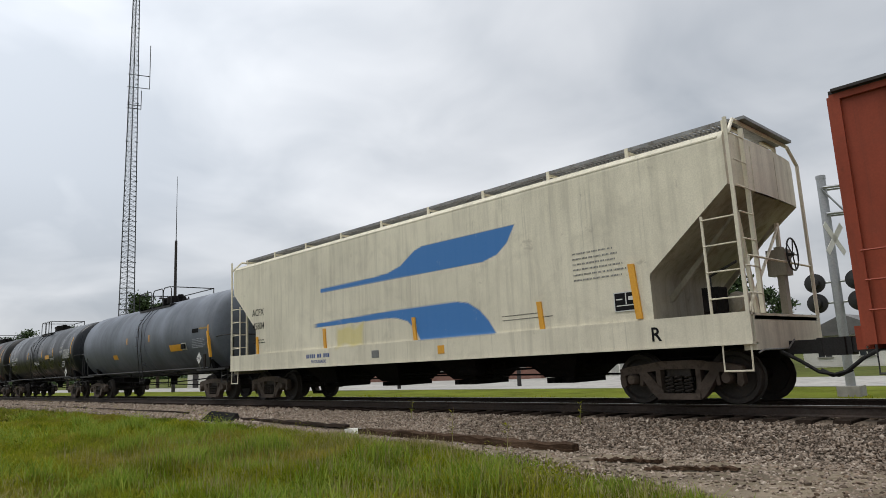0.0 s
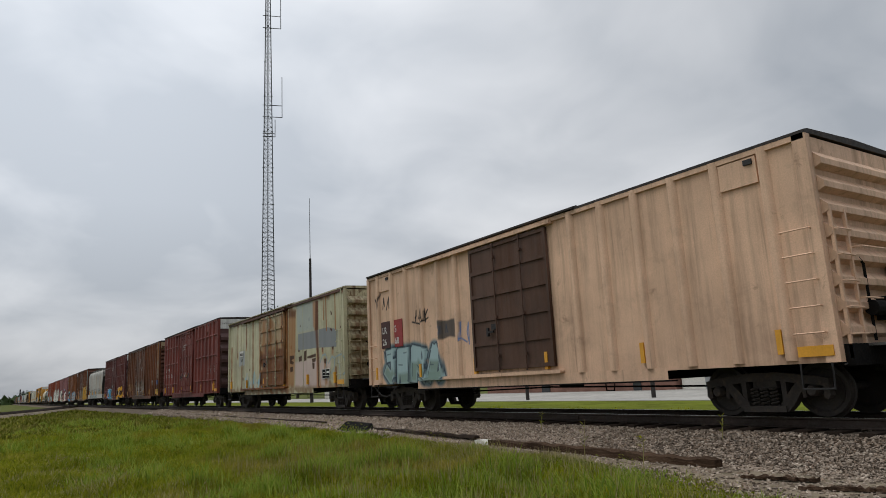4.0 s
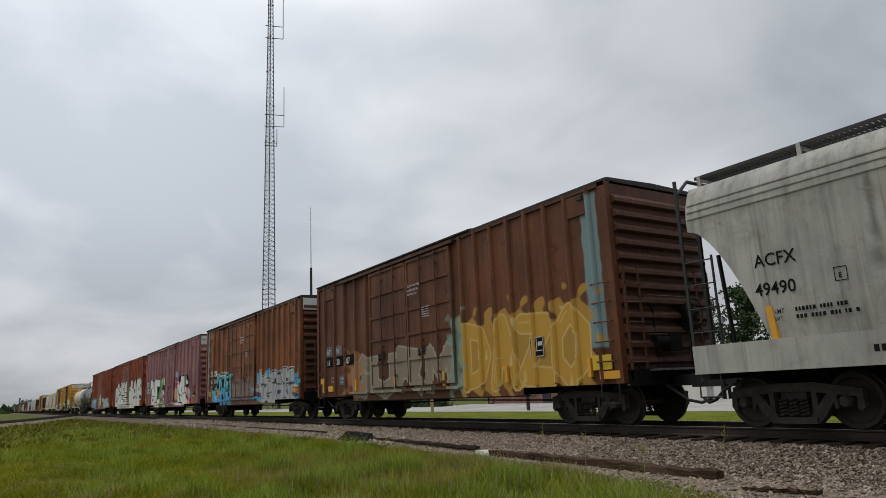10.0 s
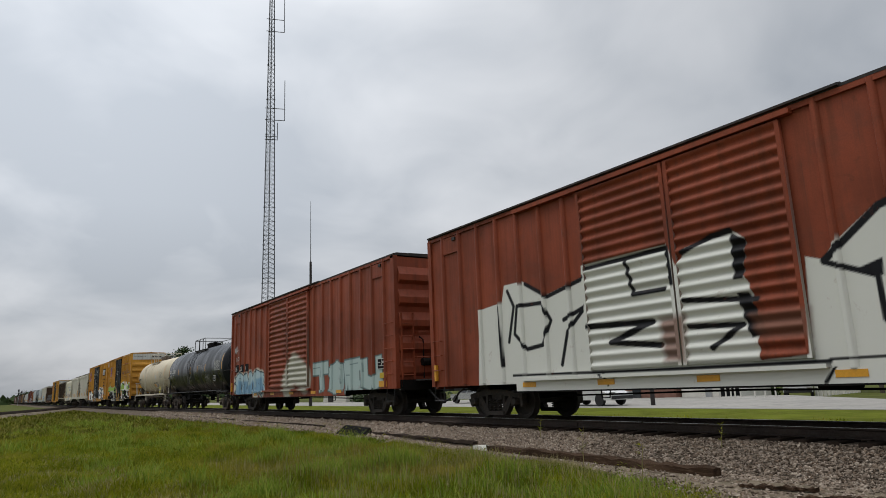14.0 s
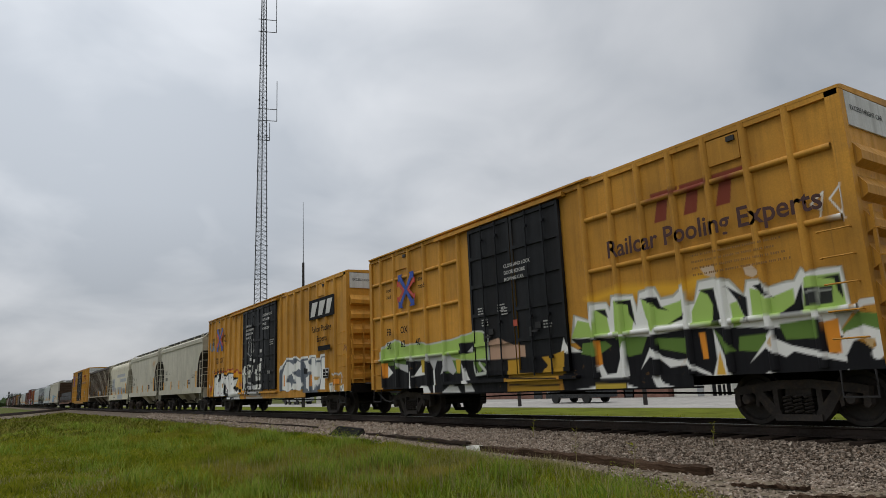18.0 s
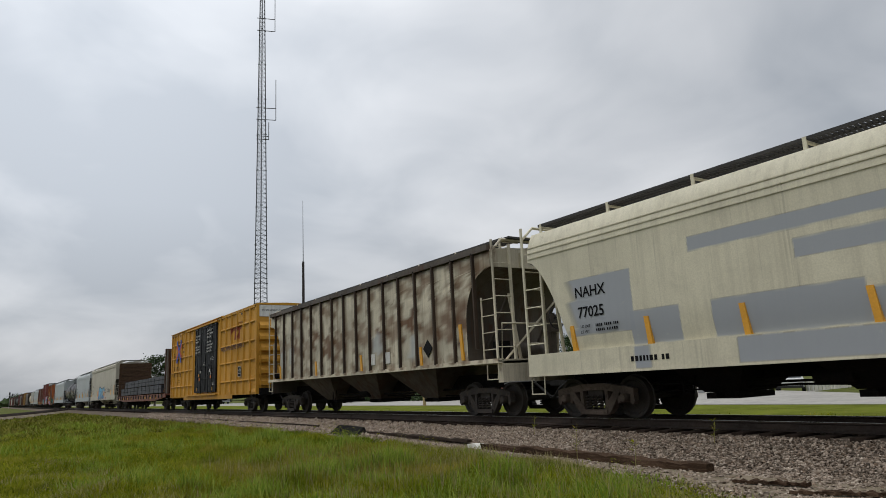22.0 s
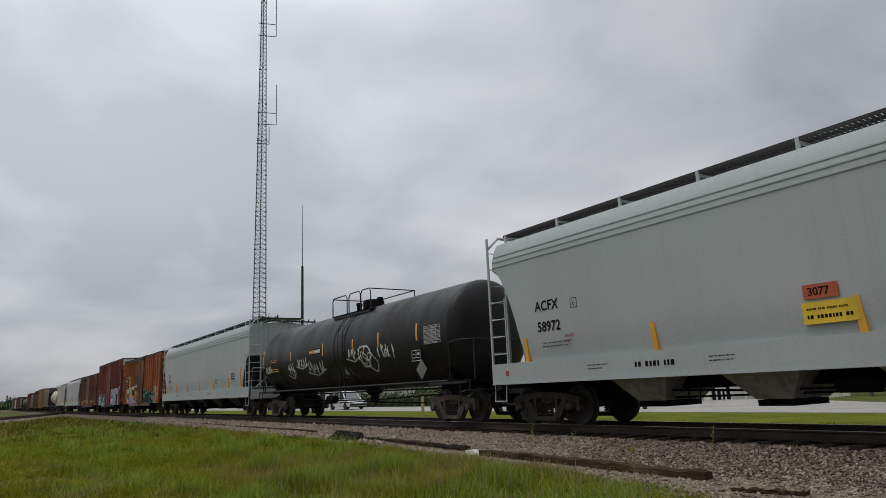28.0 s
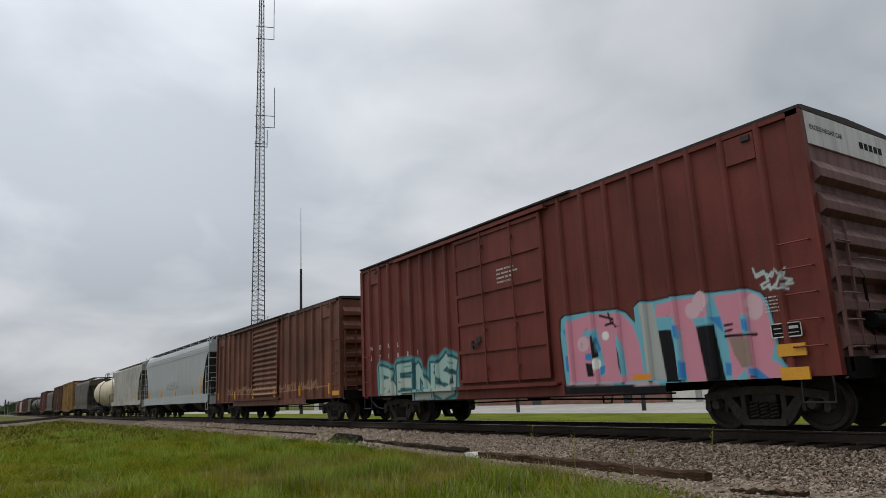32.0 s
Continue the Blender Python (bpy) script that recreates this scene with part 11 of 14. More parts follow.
sp.poly([(5.58, 2.35), (5.95, 2.11), (5.94, 1.69), (5.85, 1.84), (5.76, 2.09)], BLK)
sp.poly([(6.08, 2.29), (6.29, 2.29), (6.36, 2.1), (6.47, 2.03), (6.28, 2.11)], BLK)
sp.poly([(6.48, 1.76), (6.77, 1.91), (6.87, 2.1), (6.94, 2.21), (6.91, 1.76)], BLK)
sp.poly([(7.21, 2.25), (7.54, 2.26), (7.55, 1.89), (7.48, 2.02), (7.45, 2.2)], BLK)
sp.poly([(2.68, 1.38), (2.98, 1.68), (3.03, 1.54), (2.83, 1.37)], BLK)
sp.poly([(6.96, 2.13), (7.41, 2.1), (7.38, 1.85), (6.94, 1.85)], (0.03, 0.032, 0.03))
sp.stroke([(6.98, 2.06), (7.38, 2.05)], 0.012, (0.4, 0.42, 0.38))
sp.stroke([(7.19, 2.1), (7.17, 1.86)], 0.012, (0.4, 0.42, 0.38))
sp.poly([(3.51, 1.05), (3.76, 1.42), (3.9, 1.37), (4.06, 1.24), (4.41, 1.16), (4.67, 1.17), (4.7, 1.07), (5.06, 0.91), (5.11, 0.85), (4.86, 0.92), (4.57, 1.07), (4.21, 1.04), (3.99, 1.2), (3.74, 1.26)], WHT)
sp.poly([(5.22, 1.68), (5.5, 0.84), (5.43, 0.77), (5.09, 0.78), (5.24, 1.14)], WHT)
sp.poly([(5.3, 1.27), (5.38, 0.86), (5.19, 0.87)], (0.72, 0.42, 0.06))
sp.poly([(5.88, 1.05), (6.35, 1.54), (6.38, 1.39), (6.63, 1.27), (7.46, 1.06), (7.45, 0.98), (6.86, 1.12), (6.66, 1.18), (6.51, 1.1), (6.34, 1.18), (6.17, 1.26)], WHT)
sp.poly([(6.25, 1.33), (6.34, 1.45), (6.33, 1.25)], (0.6, 0.4, 0.2))
sp.poly([(6.03, 0.81), (6.18, 0.89), (6.34, 0.84), (6.53, 0.72), (6.27, 0.72), (6.24, 0.8)], WHT)
sp.poly([(7.37, 0.75), (7.45, 0.87), (7.49, 0.76), (7.62, 0.75)], WHT)
sp.poly([(2.35, 1.15), (2.47, 1.18), (2.59, 0.97), (2.85, 0.99), (3, 1.31), (3.14, 1.6), (3.2, 0.89), (2.43, 0.89)], WHT)
sp.poly([(1.43, 1.81), (1.57, 1.61), (1.92, 1.46), (1.3, 1.48)], WHT)
sp.poly([(3.78, 0.88), (3.97, 0.88), (4.02, 0.78), (4.28, 0.68), (3.88, 0.68)], WHT)
sp.stroke([(7.41, 1.14), (7.54, 1.34), (7.78, 1.4), (7.98, 1.32), (8.01, 1.16), (7.92, 1.07)], 0.08, WHT)
sp.poly([(7.74, 1.28), (7.92, 1.28), (7.86, 1.14)], (0.6, 0.42, 0.2))
sp.stroke([(7.68, 1.72), (7.81, 1.8), (8.03, 1.81), (8.27, 1.76)], 0.05, (0.62, 0.62, 0.58))
sp.poly([(2.34, 1.67), (2.46, 1.66), (2.49, 1.18), (2.38, 1.15)], ORA)
sp.poly([(4.92, 1.61), (5.05, 1.61), (5.07, 1.15), (4.96, 1.15)], ORA)
sp.poly([(7.18, 1.58), (7.42, 1.62), (7.4, 1.11), (7.21, 1.12)], ORA)
sp.poly([(5.09, 0.77), (5.42, 0.76), (5.41, 0.63), (5.11, 0.64)], (0.6, 0.34, 0.03))
sp.poly([(2.27, 0.8), (3.11, 0.79), (3.09, 0.63), (2.25, 0.64)], (0.5, 0.36, 0.05))
sp.poly([(3.14, 0.77), (3.59, 0.62), (3.12, 0.63)], WHT)
sp.poly([(1.37, 0.65), (2.26, 0.74), (2.25, 0.64)], WHT)
sp.poly([(5.01, 0.62), (5.55, 0.73), (6.26, 0.65), (6.26, 0.62)], WHT)
sp.poly([(5.1, 2.74), (5.38, 2.75), (5.49, 2.58), (5.35, 2.53), (5.19, 2.6)], (0.65, 0.5, 0.36))
sp.poly([(5.96, 2.61), (6.12, 2.63), (6.26, 2.48), (6.11, 2.42), (5.99, 2.48)], (0.65, 0.5, 0.36))
sp.poly([(-7.42, 1.74), (-1.47, 1.51), (-1.46, 1.21), (-0.69, 1.18), (-0.74, 0.64), (-7.28, 0.73)], BLK)
sp.poly([(-7.5, 2.01), (-6.94, 2.3), (-6.3, 2.37), (-5.72, 2.16), (-4.81, 2.17), (-4.39, 2.09), (-3.18, 2.13), (-2.61, 2.19), (-1.99, 2.25), (-1.61, 2.22), (-1.35, 2.06), (-1.35, 1.47), (-7.49, 1.74)], (0.5, 0.52, 0.46))
sp.poly([(-7.41, 2.01), (-6.81, 2.23), (-6.31, 2.31), (-5.72, 2.1), (-4.81, 2.12), (-4.39, 2.04), (-3.18, 2.08), (-2.62, 2.14), (-1.99, 2.21), (-1.65, 2.18), (-1.42, 2.04), (-1.43, 1.51), (-1.97, 1.51), (-2.76, 1.55), (-3.79, 1.76), (-4.62, 1.78), (-5.62, 1.79), (-7.36, 1.77)], LIME)
sp.poly([(-2.83, 1.98), (-1.97, 1.97), (-1.93, 1.71), (-2.75, 1.67)], BLK)
sp.poly([(-2.43, 1.73), (-2.11, 1.9), (-2.11, 1.71)], SILV)
sp.poly([(-6.4, 1.75), (-5.74, 1.79), (-5.76, 1.53), (-6.36, 1.45)], DGRN)
sp.poly([(-3.61, 1.6), (-2.67, 1.52), (-2.79, 1.2), (-3.44, 1.23)], DGRN)
sp.poly([(-2.06, 1.47), (-1.48, 1.39), (-1.83, 1.16)], DGRN)
sp.poly([(-7.36, 1.76), (-6.46, 1.74), (-6.54, 1.57), (-7.23, 1.6)], DGRN)
sp.poly([(-6.91, 1.57), (-6.59, 1.35), (-6.93, 1.21)], WHT)
sp.poly([(-3.81, 1.21), (-3.62, 1.5), (-3.3, 1.76), (-3, 1.27), (-3.16, 1.17), (-3.44, 1.29)], SILV)
sp.poly([(-5.32, 1.19), (-4.8, 1.53), (-4.66, 1.22)], WHT)
sp.poly([(-4.51, 1.81), (-3.9, 1.72), (-4.13, 1.3), (-4.37, 1.59)], SILV)
sp.poly([(-2.63, 1.45), (-2.44, 1.1), (-2.11, 0.7), (-2.56, 0.71)], WHT)
sp.poly([(-5.24, 0.72), (-4.9, 0.92), (-4.47, 0.91), (-4.31, 0.71)], WHT)
sp.poly([(-3.75, 0.7), (-3.28, 0.91), (-2.91, 0.85), (-2.77, 0.69)], WHT)
sp.poly([(-6.35, 1.63), (-5.64, 1.54), (-5.63, 1.31), (-6.12, 1.44)], SILV)
sp.stroke([(-4.16, 1.31), (-4.13, 0.75)], 0.04, WHT)
sp.stroke([(-5.54, 1.31), (-5.58, 0.77)], 0.04, WHT)
sp.poly([(-4.85, 1.66), (-4.66, 1.65), (-4.69, 1.28), (-4.82, 1.29)], (0.6, 0.42, 0.05))
sp.poly([(-3.01, 1.57), (-2.76, 1.55), (-2.84, 1.2), (-2.97, 1.22)], (0.6, 0.42, 0.05))
sp.poly([(-7.23, 1.67), (-6.91, 1.66), (-6.93, 1.21), (-7.15, 1.22)], ORA)
sp.stroke([(-1.81, 1.41), (-1.51, 1.16), (-1.92, 1.13), (-2.06, 1.42)], 0.04, (0.5, 0.52, 0.46))
sp.poly([(-1.31, 1.94), (-0.95, 1.98), (-0.36, 1.78), (0.08, 1.73), (0.08, 1.44), (-1.32, 1.44)], (0.5, 0.32, 0.22))
sp.poly([(-0.62, 1.42), (0.03, 1.45), (0.97, 1.44), (1.42, 1.53), (1.36, 1.05), (1.11, 1.01), (1.13, 0.64), (-0.63, 0.64)], (0.5, 0.28, 0.03))
sp.poly([(-0.14, 1.48), (0.65, 1.43), (0.85, 1.24), (0.67, 1.07), (-0.15, 1.1)], BLK)
sp.stroke([(-1.32, 1.45), (0.1, 1.43), (0.97, 1.46)], 0.02, BLK)
sp.stroke([(-0.63, 1), (1.16, 0.94)], 0.02, BLK)
sp.stroke([(-0.64, 0.84), (1.15, 0.8)], 0.02, BLK)
sp.scribble(7.2, 3.0, 0.6, 0.7, WHT, 27, 0.015)
lettered_emblem(sp, 4.15, 3.75, 2.1, 0.58, (0.20, 0.04, 0.02))
c = consist(yellow_boxcar("yellow boxcar with black doors and lime-green graffiti", 7.97, sp, PAINT["yellow"], 19, (-2.05, 1.6, 2), (1.75, 3.1, 4.2), 1.65, evenly(-7.2, -2.6, 6) + evenly(2.3, 7.1, 7), False), -323.96)
arrows(c, -5.95, 3.3, 0.95)
write_side(c, "Railcar Pooling Experts", 2.95, -1.645, 3.28, 0.42, plain("dark_maroon_lettering", (0.06, 0.015, 0.012), 0.6), True)
write_side(c, "any", -4.75, -1.648, 3.95, 0.17, M_BLACK, True), write_side(c, "road", -4.75, -1.648, 3.72, 0.17, M_BLACK, True)
write_side(c, "next", -6.75, -1.648, 3.85, 0.15, M_BLACK, True), write_side(c, "load", -6.75, -1.648, 3.64, 0.15, M_BLACK, True)
numbered(c, -6.8, 2.5, (("FB", "OX"), ("50", "62", "40")), M_BLACK, 0.25, col=0.9, y=-1.648)
lines(c, -0.45, 3.62, ("CLOSE AND LOCK", "DOOR BEFORE", "MOVING CAR"), 0.105, M_WHITE, -1.727)
for x, z in ((-1.7, 2.75), (-1.55, 2.45), (-0.85, 2.75), (-0.7, 2.65), (0.85, 2.2)):
    bars_side(c, x, -1.675, z, 0.3, 3, M_WHITE, rn, 0.05, 0.03)
part("sticker", Geo().box(-0.25, -0.1, -1.678, -1.67, 2.2, 2.35), plain("red_sticker", (0.5, 0.08, 0.04), 0.6), c)
bars_side(c, 5.0, -1.648, 2.95, 2.2, 4, plain("faint_stencil", (0.25, 0.12, 0.02), 0.7), rn, 0.06, 0.07)

sp = Spray()
sp.stroke([(2.58, 1.05), (2.5, 1.56), (2.82, 2), (3.36, 2.26), (4, 2.23), (4.44, 2.27), (4.99, 2.1), (5.28, 2.21), (5.84, 2.2), (6.04, 2.07), (6.11, 2.22), (6.51, 2.2), (6.59, 2.04), (7.03, 2.07), (7.06, 2.19), (7.51, 2.19), (7.56, 1.53)], 0.07, WHT)
sp.poly([(2.54, 1.56), (2.84, 1.98), (3.36, 2.25), (4, 2.21), (4.44, 2.26), (4.99, 2.08), (5.28, 2.19), (5.84, 2.19), (6.03, 2.06), (6.12, 2.21), (6.5, 2.19), (6.57, 2.02), (7.02, 2.05), (7.07, 2.17), (7.49, 2.17), (7.54, 1.53), (7.45, 1.06), (6.93, 0.96), (6.59, 0.8), (5.29, 0.86), (5.24, 1), (2.72, 0.97), (2.51, 1.31)], (0.13, 0.15, 0.18))
sp.poly([(2.81, 1.03), (2.82, 1.67), (3.14, 2.02), (3.63, 2.16), (4.06, 2.03), (4.12, 1.81), (3.93, 1.64), (3.61, 1.6), (3.53, 1.32), (3.8, 1.29), (3.96, 1.05), (3.57, 0.92)], WHT)
sp.poly([(3.32, 1.57), (3.51, 1.59), (3.53, 1.35), (3.34, 1.33)], (0.5, 0.3, 0.07))
sp.poly([(3.96, 1.59), (4.22, 1.92), (4.59, 2.15), (4.95, 2.06), (5, 1.74), (4.71, 1.82), (4.28, 1.68), (4.51, 1.52), (5.14, 1.45), (5.27, 1.17), (5.13, 0.95), (4.69, 0.96), (3.94, 1.05), (4.06, 1.28), (4.47, 1.23), (4.41, 1.4)], WHT)
sp.poly([(5.27, 2.1), (5.79, 2.1), (6.03, 1.97), (6.45, 1.62), (6.34, 1.57), (6.05, 1.66), (5.62, 1.65), (5.51, 1.91)], WHT)
sp.poly([(5.52, 1.44), (6.03, 1.54), (6.03, 0.92), (5.54, 1.04)], WHT)
sp.poly([(6.12, 2.17), (6.46, 2.16), (6.53, 1.93), (6.64, 1.46), (6.37, 0.95), (6.23, 0.96), (6.11, 1.54)], WHT)
sp.poly([(6.63, 1.96), (7.01, 1.97), (7.07, 1.46), (6.88, 1.08), (6.66, 1.29), (6.54, 1), (6.43, 1.46)], WHT)
sp.poly([(7.13, 2.13), (7.49, 2.12), (7.52, 1.54), (7.42, 1.06), (7.58, 0.95), (6.93, 0.96), (7.1, 1.41)], WHT)
sp.poly([(5.31, 1.83), (5.71, 1.77), (5.68, 1.55), (5.31, 1.6)], BLK)
sp.poly([(6.39, 1.45), (6.94, 1.43), (6.89, 1.31), (6.41, 1.32)], (0.5, 0.3, 0.07))
sp.poly([(7.83, 1.17), (8.15, 1.19), (8.15, 0.77), (7.94, 0.76), (7.82, 1.04)], WH2)
sp.poly([(8.23, 1.06), (8.49, 1.1), (8.48, 0.83), (8.22, 0.84)], WH2)
sp.poly([(8.77, 1.03), (9.11, 1.11), (9.16, 0.8), (8.83, 0.81)], WH2)
sp.stroke([(7.9, 1.11), (8.09, 1.12), (8.06, 0.81)], 0.03, (0.2, 0.22, 0.25))
sp.stroke([(8.28, 1.02), (8.43, 0.88)], 0.03, (0.2, 0.22, 0.25))
sp.stroke([(8.81, 1), (8.88, 0.86), (9.05, 1.05)], 0.03, (0.2, 0.22, 0.25))
sp.stroke([(8.09, 1.49), (8.29, 1.43), (8.5, 1.5), (8.69, 1.44), (8.89, 1.51), (8.99, 1.37), (8.93, 1.16)], 0.035, SILV)
sp.stroke([(7.57, 1.53), (7.57, 1.7), (7.82, 1.69), (7.77, 1.51), (7.63, 1.53)], 0.03, SILV)
sp.poly([(8.18, 1.33), (8.79, 1.33), (8.79, 1.09), (8.18, 1.09)], BLK)
sp.poly([(8.21, 1.31), (8.77, 1.31), (8.76, 1.12), (8.22, 1.11)], ORA)
sp.poly([(2.97, 1.63), (3.09, 1.62), (3.12, 1.16), (2.97, 1.16)], ORA)
sp.poly([(6.07, 1.55), (6.15, 1.52), (6.15, 1.09), (6.06, 1.12)], ORA)
sp.stroke([(9.31, 2.42), (9.41, 2.44), (9.35, 2.32), (9.49, 2.39), (9.51, 2.26), (9.65, 2.28)], 0.025, (0.25, 0.1, 0.04))
sp.stroke([(9.16, 2.29), (9.3, 2.31), (9.24, 2.21)], 0.025, (0.25, 0.1, 0.04))
sp.patch(-8.56, -8.3, 1.5, 2.05, (0.12, 0.3, 0.5), 0.08, 0.9, 3).patch(-9.15, -8.9, 1.15, 1.5, (0.6, 0.6, 0.55), 0.05, 0.8, 4)
sp.poly([(-8.75, 0.94), (-8.51, 1.69), (-8.37, 2.06), (-7.91, 2.21), (-6.97, 2.21), (-5.76, 2.13), (-5.48, 2.24), (-4.74, 2.22), (-4.22, 2.07), (-3.7, 2.09), (-3.59, 1.9), (-2.98, 1.92), (-2.99, 1.59), (-2.69, 1.24), (-2.6, 0.96), (-2.34, 0.68), (-2.24, 0.62), (-8.84, 0.68)], OR2)
sp.stroke([(-8.88, 0.88), (-8.57, 1.75), (-8.36, 2.09), (-7.17, 2.17), (-5.8, 2.11), (-5.61, 2.23), (-4.99, 2.17), (-4.66, 2.22), (-4.23, 1.99), (-4.06, 2.13), (-3.73, 2.12), (-3.59, 1.9), (-3.43, 2.01), (-3.01, 1.9), (-3.01, 1.45), (-2.72, 1.24), (-2.6, 0.96), (-2.34, 0.68)], 0.045, (0.36, 0.07, 0.03))
sp.poly([(-8.47, 0.68), (-8.38, 1.3), (-8.04, 1.35), (-7.99, 1.96), (-7.38, 2.2), (-6.93, 2.06), (-6.21, 2.1), (-5.87, 1.92), (-5.55, 2.07), (-5, 2.04), (-4.29, 1.98), (-4.25, 1.79), (-3.63, 1.74), (-4.08, 1.28), (-3.53, 1.27), (-3.19, 1.17), (-3.11, 0.91), (-3.27, 0.8), (-3.14, 0.62)], BLK)
sp.poly([(-7.89, 1.83), (-7.44, 2.1), (-7.13, 2.11), (-7, 1.89), (-7.08, 1.6), (-7.35, 1.41), (-7.16, 1.34), (-7.15, 0.86), (-8.15, 0.85), (-8.14, 1.17), (-7.89, 1.25)], WHT)
sp.poly([(-7.47, 1.77), (-7.21, 1.79), (-7.33, 1.62), (-7.52, 1.61)], BLK)
sp.poly([(-6.79, 2.05), (-6.24, 2.05), (-6.27, 1.61), (-6.01, 1.42), (-6.06, 1.04), (-5.95, 0.81), (-7.06, 0.86), (-6.93, 1.59)], WHT)
sp.poly([(-6.7, 1.52), (-6.19, 1.5), (-6.21, 1.29), (-6.69, 1.3)], (0.45, 0.3, 0.12))
sp.poly([(-6.45, 1.22), (-6.3, 1.27), (-6.33, 1.03), (-6.47, 1.01)], BLK)
sp.poly([(-6.14, 1.91), (-5.79, 1.85), (-5.34, 1.98), (-5.18, 1.91), (-5.31, 1.55), (-5.2, 1.06), (-5.38, 0.95), (-5.54, 0.99), (-5.48, 1.17), (-5.63, 1.24), (-5.6, 0.99), (-5.92, 1.03), (-5.89, 1.36), (-6.08, 1.6)], WHT)
sp.poly([(-5.13, 1.99), (-4.42, 1.93), (-4.51, 1.65), (-4.49, 1.47), (-4.16, 1.65), (-3.74, 1.68), (-4.24, 1.25), (-4.11, 1.09), (-3.91, 1.03), (-3.54, 1.21), (-3.29, 1.06), (-3.21, 0.91), (-3.32, 0.8), (-4.37, 0.82), (-5.3, 0.85), (-5.14, 1.54)], WHT)
sp.poly([(-5.91, 0.77), (-4.99, 0.8), (-3.32, 0.79), (-3.18, 0.62), (-5.92, 0.65)], WHT)
sp.poly([(-4.96, 0.79), (-4.32, 0.8), (-4.27, 0.62), (-4.47, 0.63), (-4.5, 0.75), (-4.93, 0.63)], BLK)
sp.dots([(-6.52, 1.85), (-7.39, 1.02), (-5.76, 1.27), (-4.37, 1.1)], 0.065, (0.22, 0.03, 0.08))
sp.dots([(-7.67, 1.88), (-7.45, 2.01), (-7.16, 1.78), (-6.71, 1), (-5.93, 1.78), (-5.45, 1.75), (-5.4, 1.5), (-4.87, 1.78), (-4.59, 1.81), (-4.87, 1.46), (-3.56, 1.04), (-7.71, 1.52), (-5.7, 1.08), (-4.05, 1.59)], 0.05, (0.05, 0.05, 0.07))
sp.poly([(-3.3, 1.47), (-2.98, 1.4), (-2.93, 1.28), (-3.25, 1.32)], (0.5, 0.18, 0.2), 0.15, 0.85)
sp.poly([(-2.46, 2.25), (-2.25, 2.24), (-2.42, 0.79), (-2.58, 1.1), (-2.65, 2.06)], WH2)
sp.poly([(-2.13, 2.28), (-1.89, 2.27), (-1.93, 1.42), (-2.25, 1.4)], WH2)
sp.poly([(-1.83, 2.31), (-1.37, 2.25), (-1.38, 2.16), (-1.85, 2.17)], WH2)
sp.poly([(-1.81, 2.06), (-1.4, 2.03), (-1.45, 1.67), (-1.81, 1.68)], WH2)
sp.poly([(-1.29, 2.24), (-1.04, 2.21), (-1.1, 1.91), (-1.3, 1.78)], WH2)
sp.poly([(-0.71, 2.04), (-0.38, 2), (-0.39, 1.47), (-0.64, 1.49)], WH2)
sp.poly([(-0.35, 2.2), (0.12, 2.3), (0.1, 1.88), (-0.3, 1.95)], WH2)
sp.poly([(-0.29, 1.83), (0.04, 1.81), (0.04, 1.5), (-0.34, 1.49)], WH2)
sp.poly([(-2.12, 1.49), (-1.1, 1.42), (-1.09, 1.33), (-2.13, 1.39)], SILV)
sp.poly([(-2.14, 1.29), (0.18, 1.31), (0.18, 1.08), (-0.02, 0.8), (-2.2, 0.86)], SILV)
sp.poly([(-0.62, 1.33), (0.14, 1.33), (0.17, 1.12), (-0.56, 1.12)], WH2)
sp.poly([(-1.87, 1.24), (-1.62, 1.22), (-1.66, 0.87), (-2.03, 0.86)], BLK)
sp.poly([(-1.14, 1.15), (-0.93, 1.12), (-0.96, 0.97)], BLK)
sp.poly([(-0.27, 1.22), (-0.14, 1.22), (-0.13, 1.03)], BLK)
sp.poly([(-0.25, 1.03), (0.01, 0.97), (-0.01, 0.83), (-0.3, 0.86)], BLK)
sp.stroke([(-2.17, 1.1), (0.1, 1.07)], 0.02, BLK)
sp.stroke([(-0.63, 1.74), (0.02, 1.69)], 0.02, BLK)
sp.stroke([(-0.3, 1.95), (-0.39, 1.49)], 0.02, BLK)
sp.poly([(-2.18, 0.8), (0.28, 0.77), (0.25, 0.62), (-2.18, 0.62)], (0.48, 0.44, 0.37))
sp.scribble(-1.9, 2.7, 0.9, 0.8, SILV, 32, 0.02).scribble(-9.5, 3.35, 0.4, 0.6, (0.06, 0.24, 0.42), 33, 0.045).scribble(-9.1, 3.3, 0.45, 0.6, (0.06, 0.24, 0.42), 38, 0.045).scribble(-8.5, 3.3, 0.2, 0.25, (0.06, 0.24, 0.42), 39, 0.025).scribble(-8.35, 2.82, 0.25, 0.22, (0.06, 0.24, 0.42), 40, 0.025)
c = consist(yellow_boxcar("yellow boxcar with black doors and silver-white graffiti", 9.51, sp, PAINT["yellow"], 20, (-2.7, 2.15, 2), (), 2.35, evenly(-8.8, -3.3, 7) + evenly(2.7, 8.5, 8), False), -343.39)
arrows(c, -7.55, 3.28, 1.15)
lp = part("emblem_board", Geo().prism([(6.1, 3.62), (8.55, 3.62), (8.55, 4.38), (6.1, 4.38)], "y", -1.652, -1.64), M_BLACK, c)
lg = Geo()
for x, w in ((6.25, 0.75), (7.0, 0.75), (7.75, 0.65)):
    lg.prism([(x, 3.72), (x + w * 0.55, 3.72), (x + w, 4.26), (x + w * 0.25, 4.26)], "y", -1.656, -1.652)
part("emblem", lg, M_WHITE, lp)
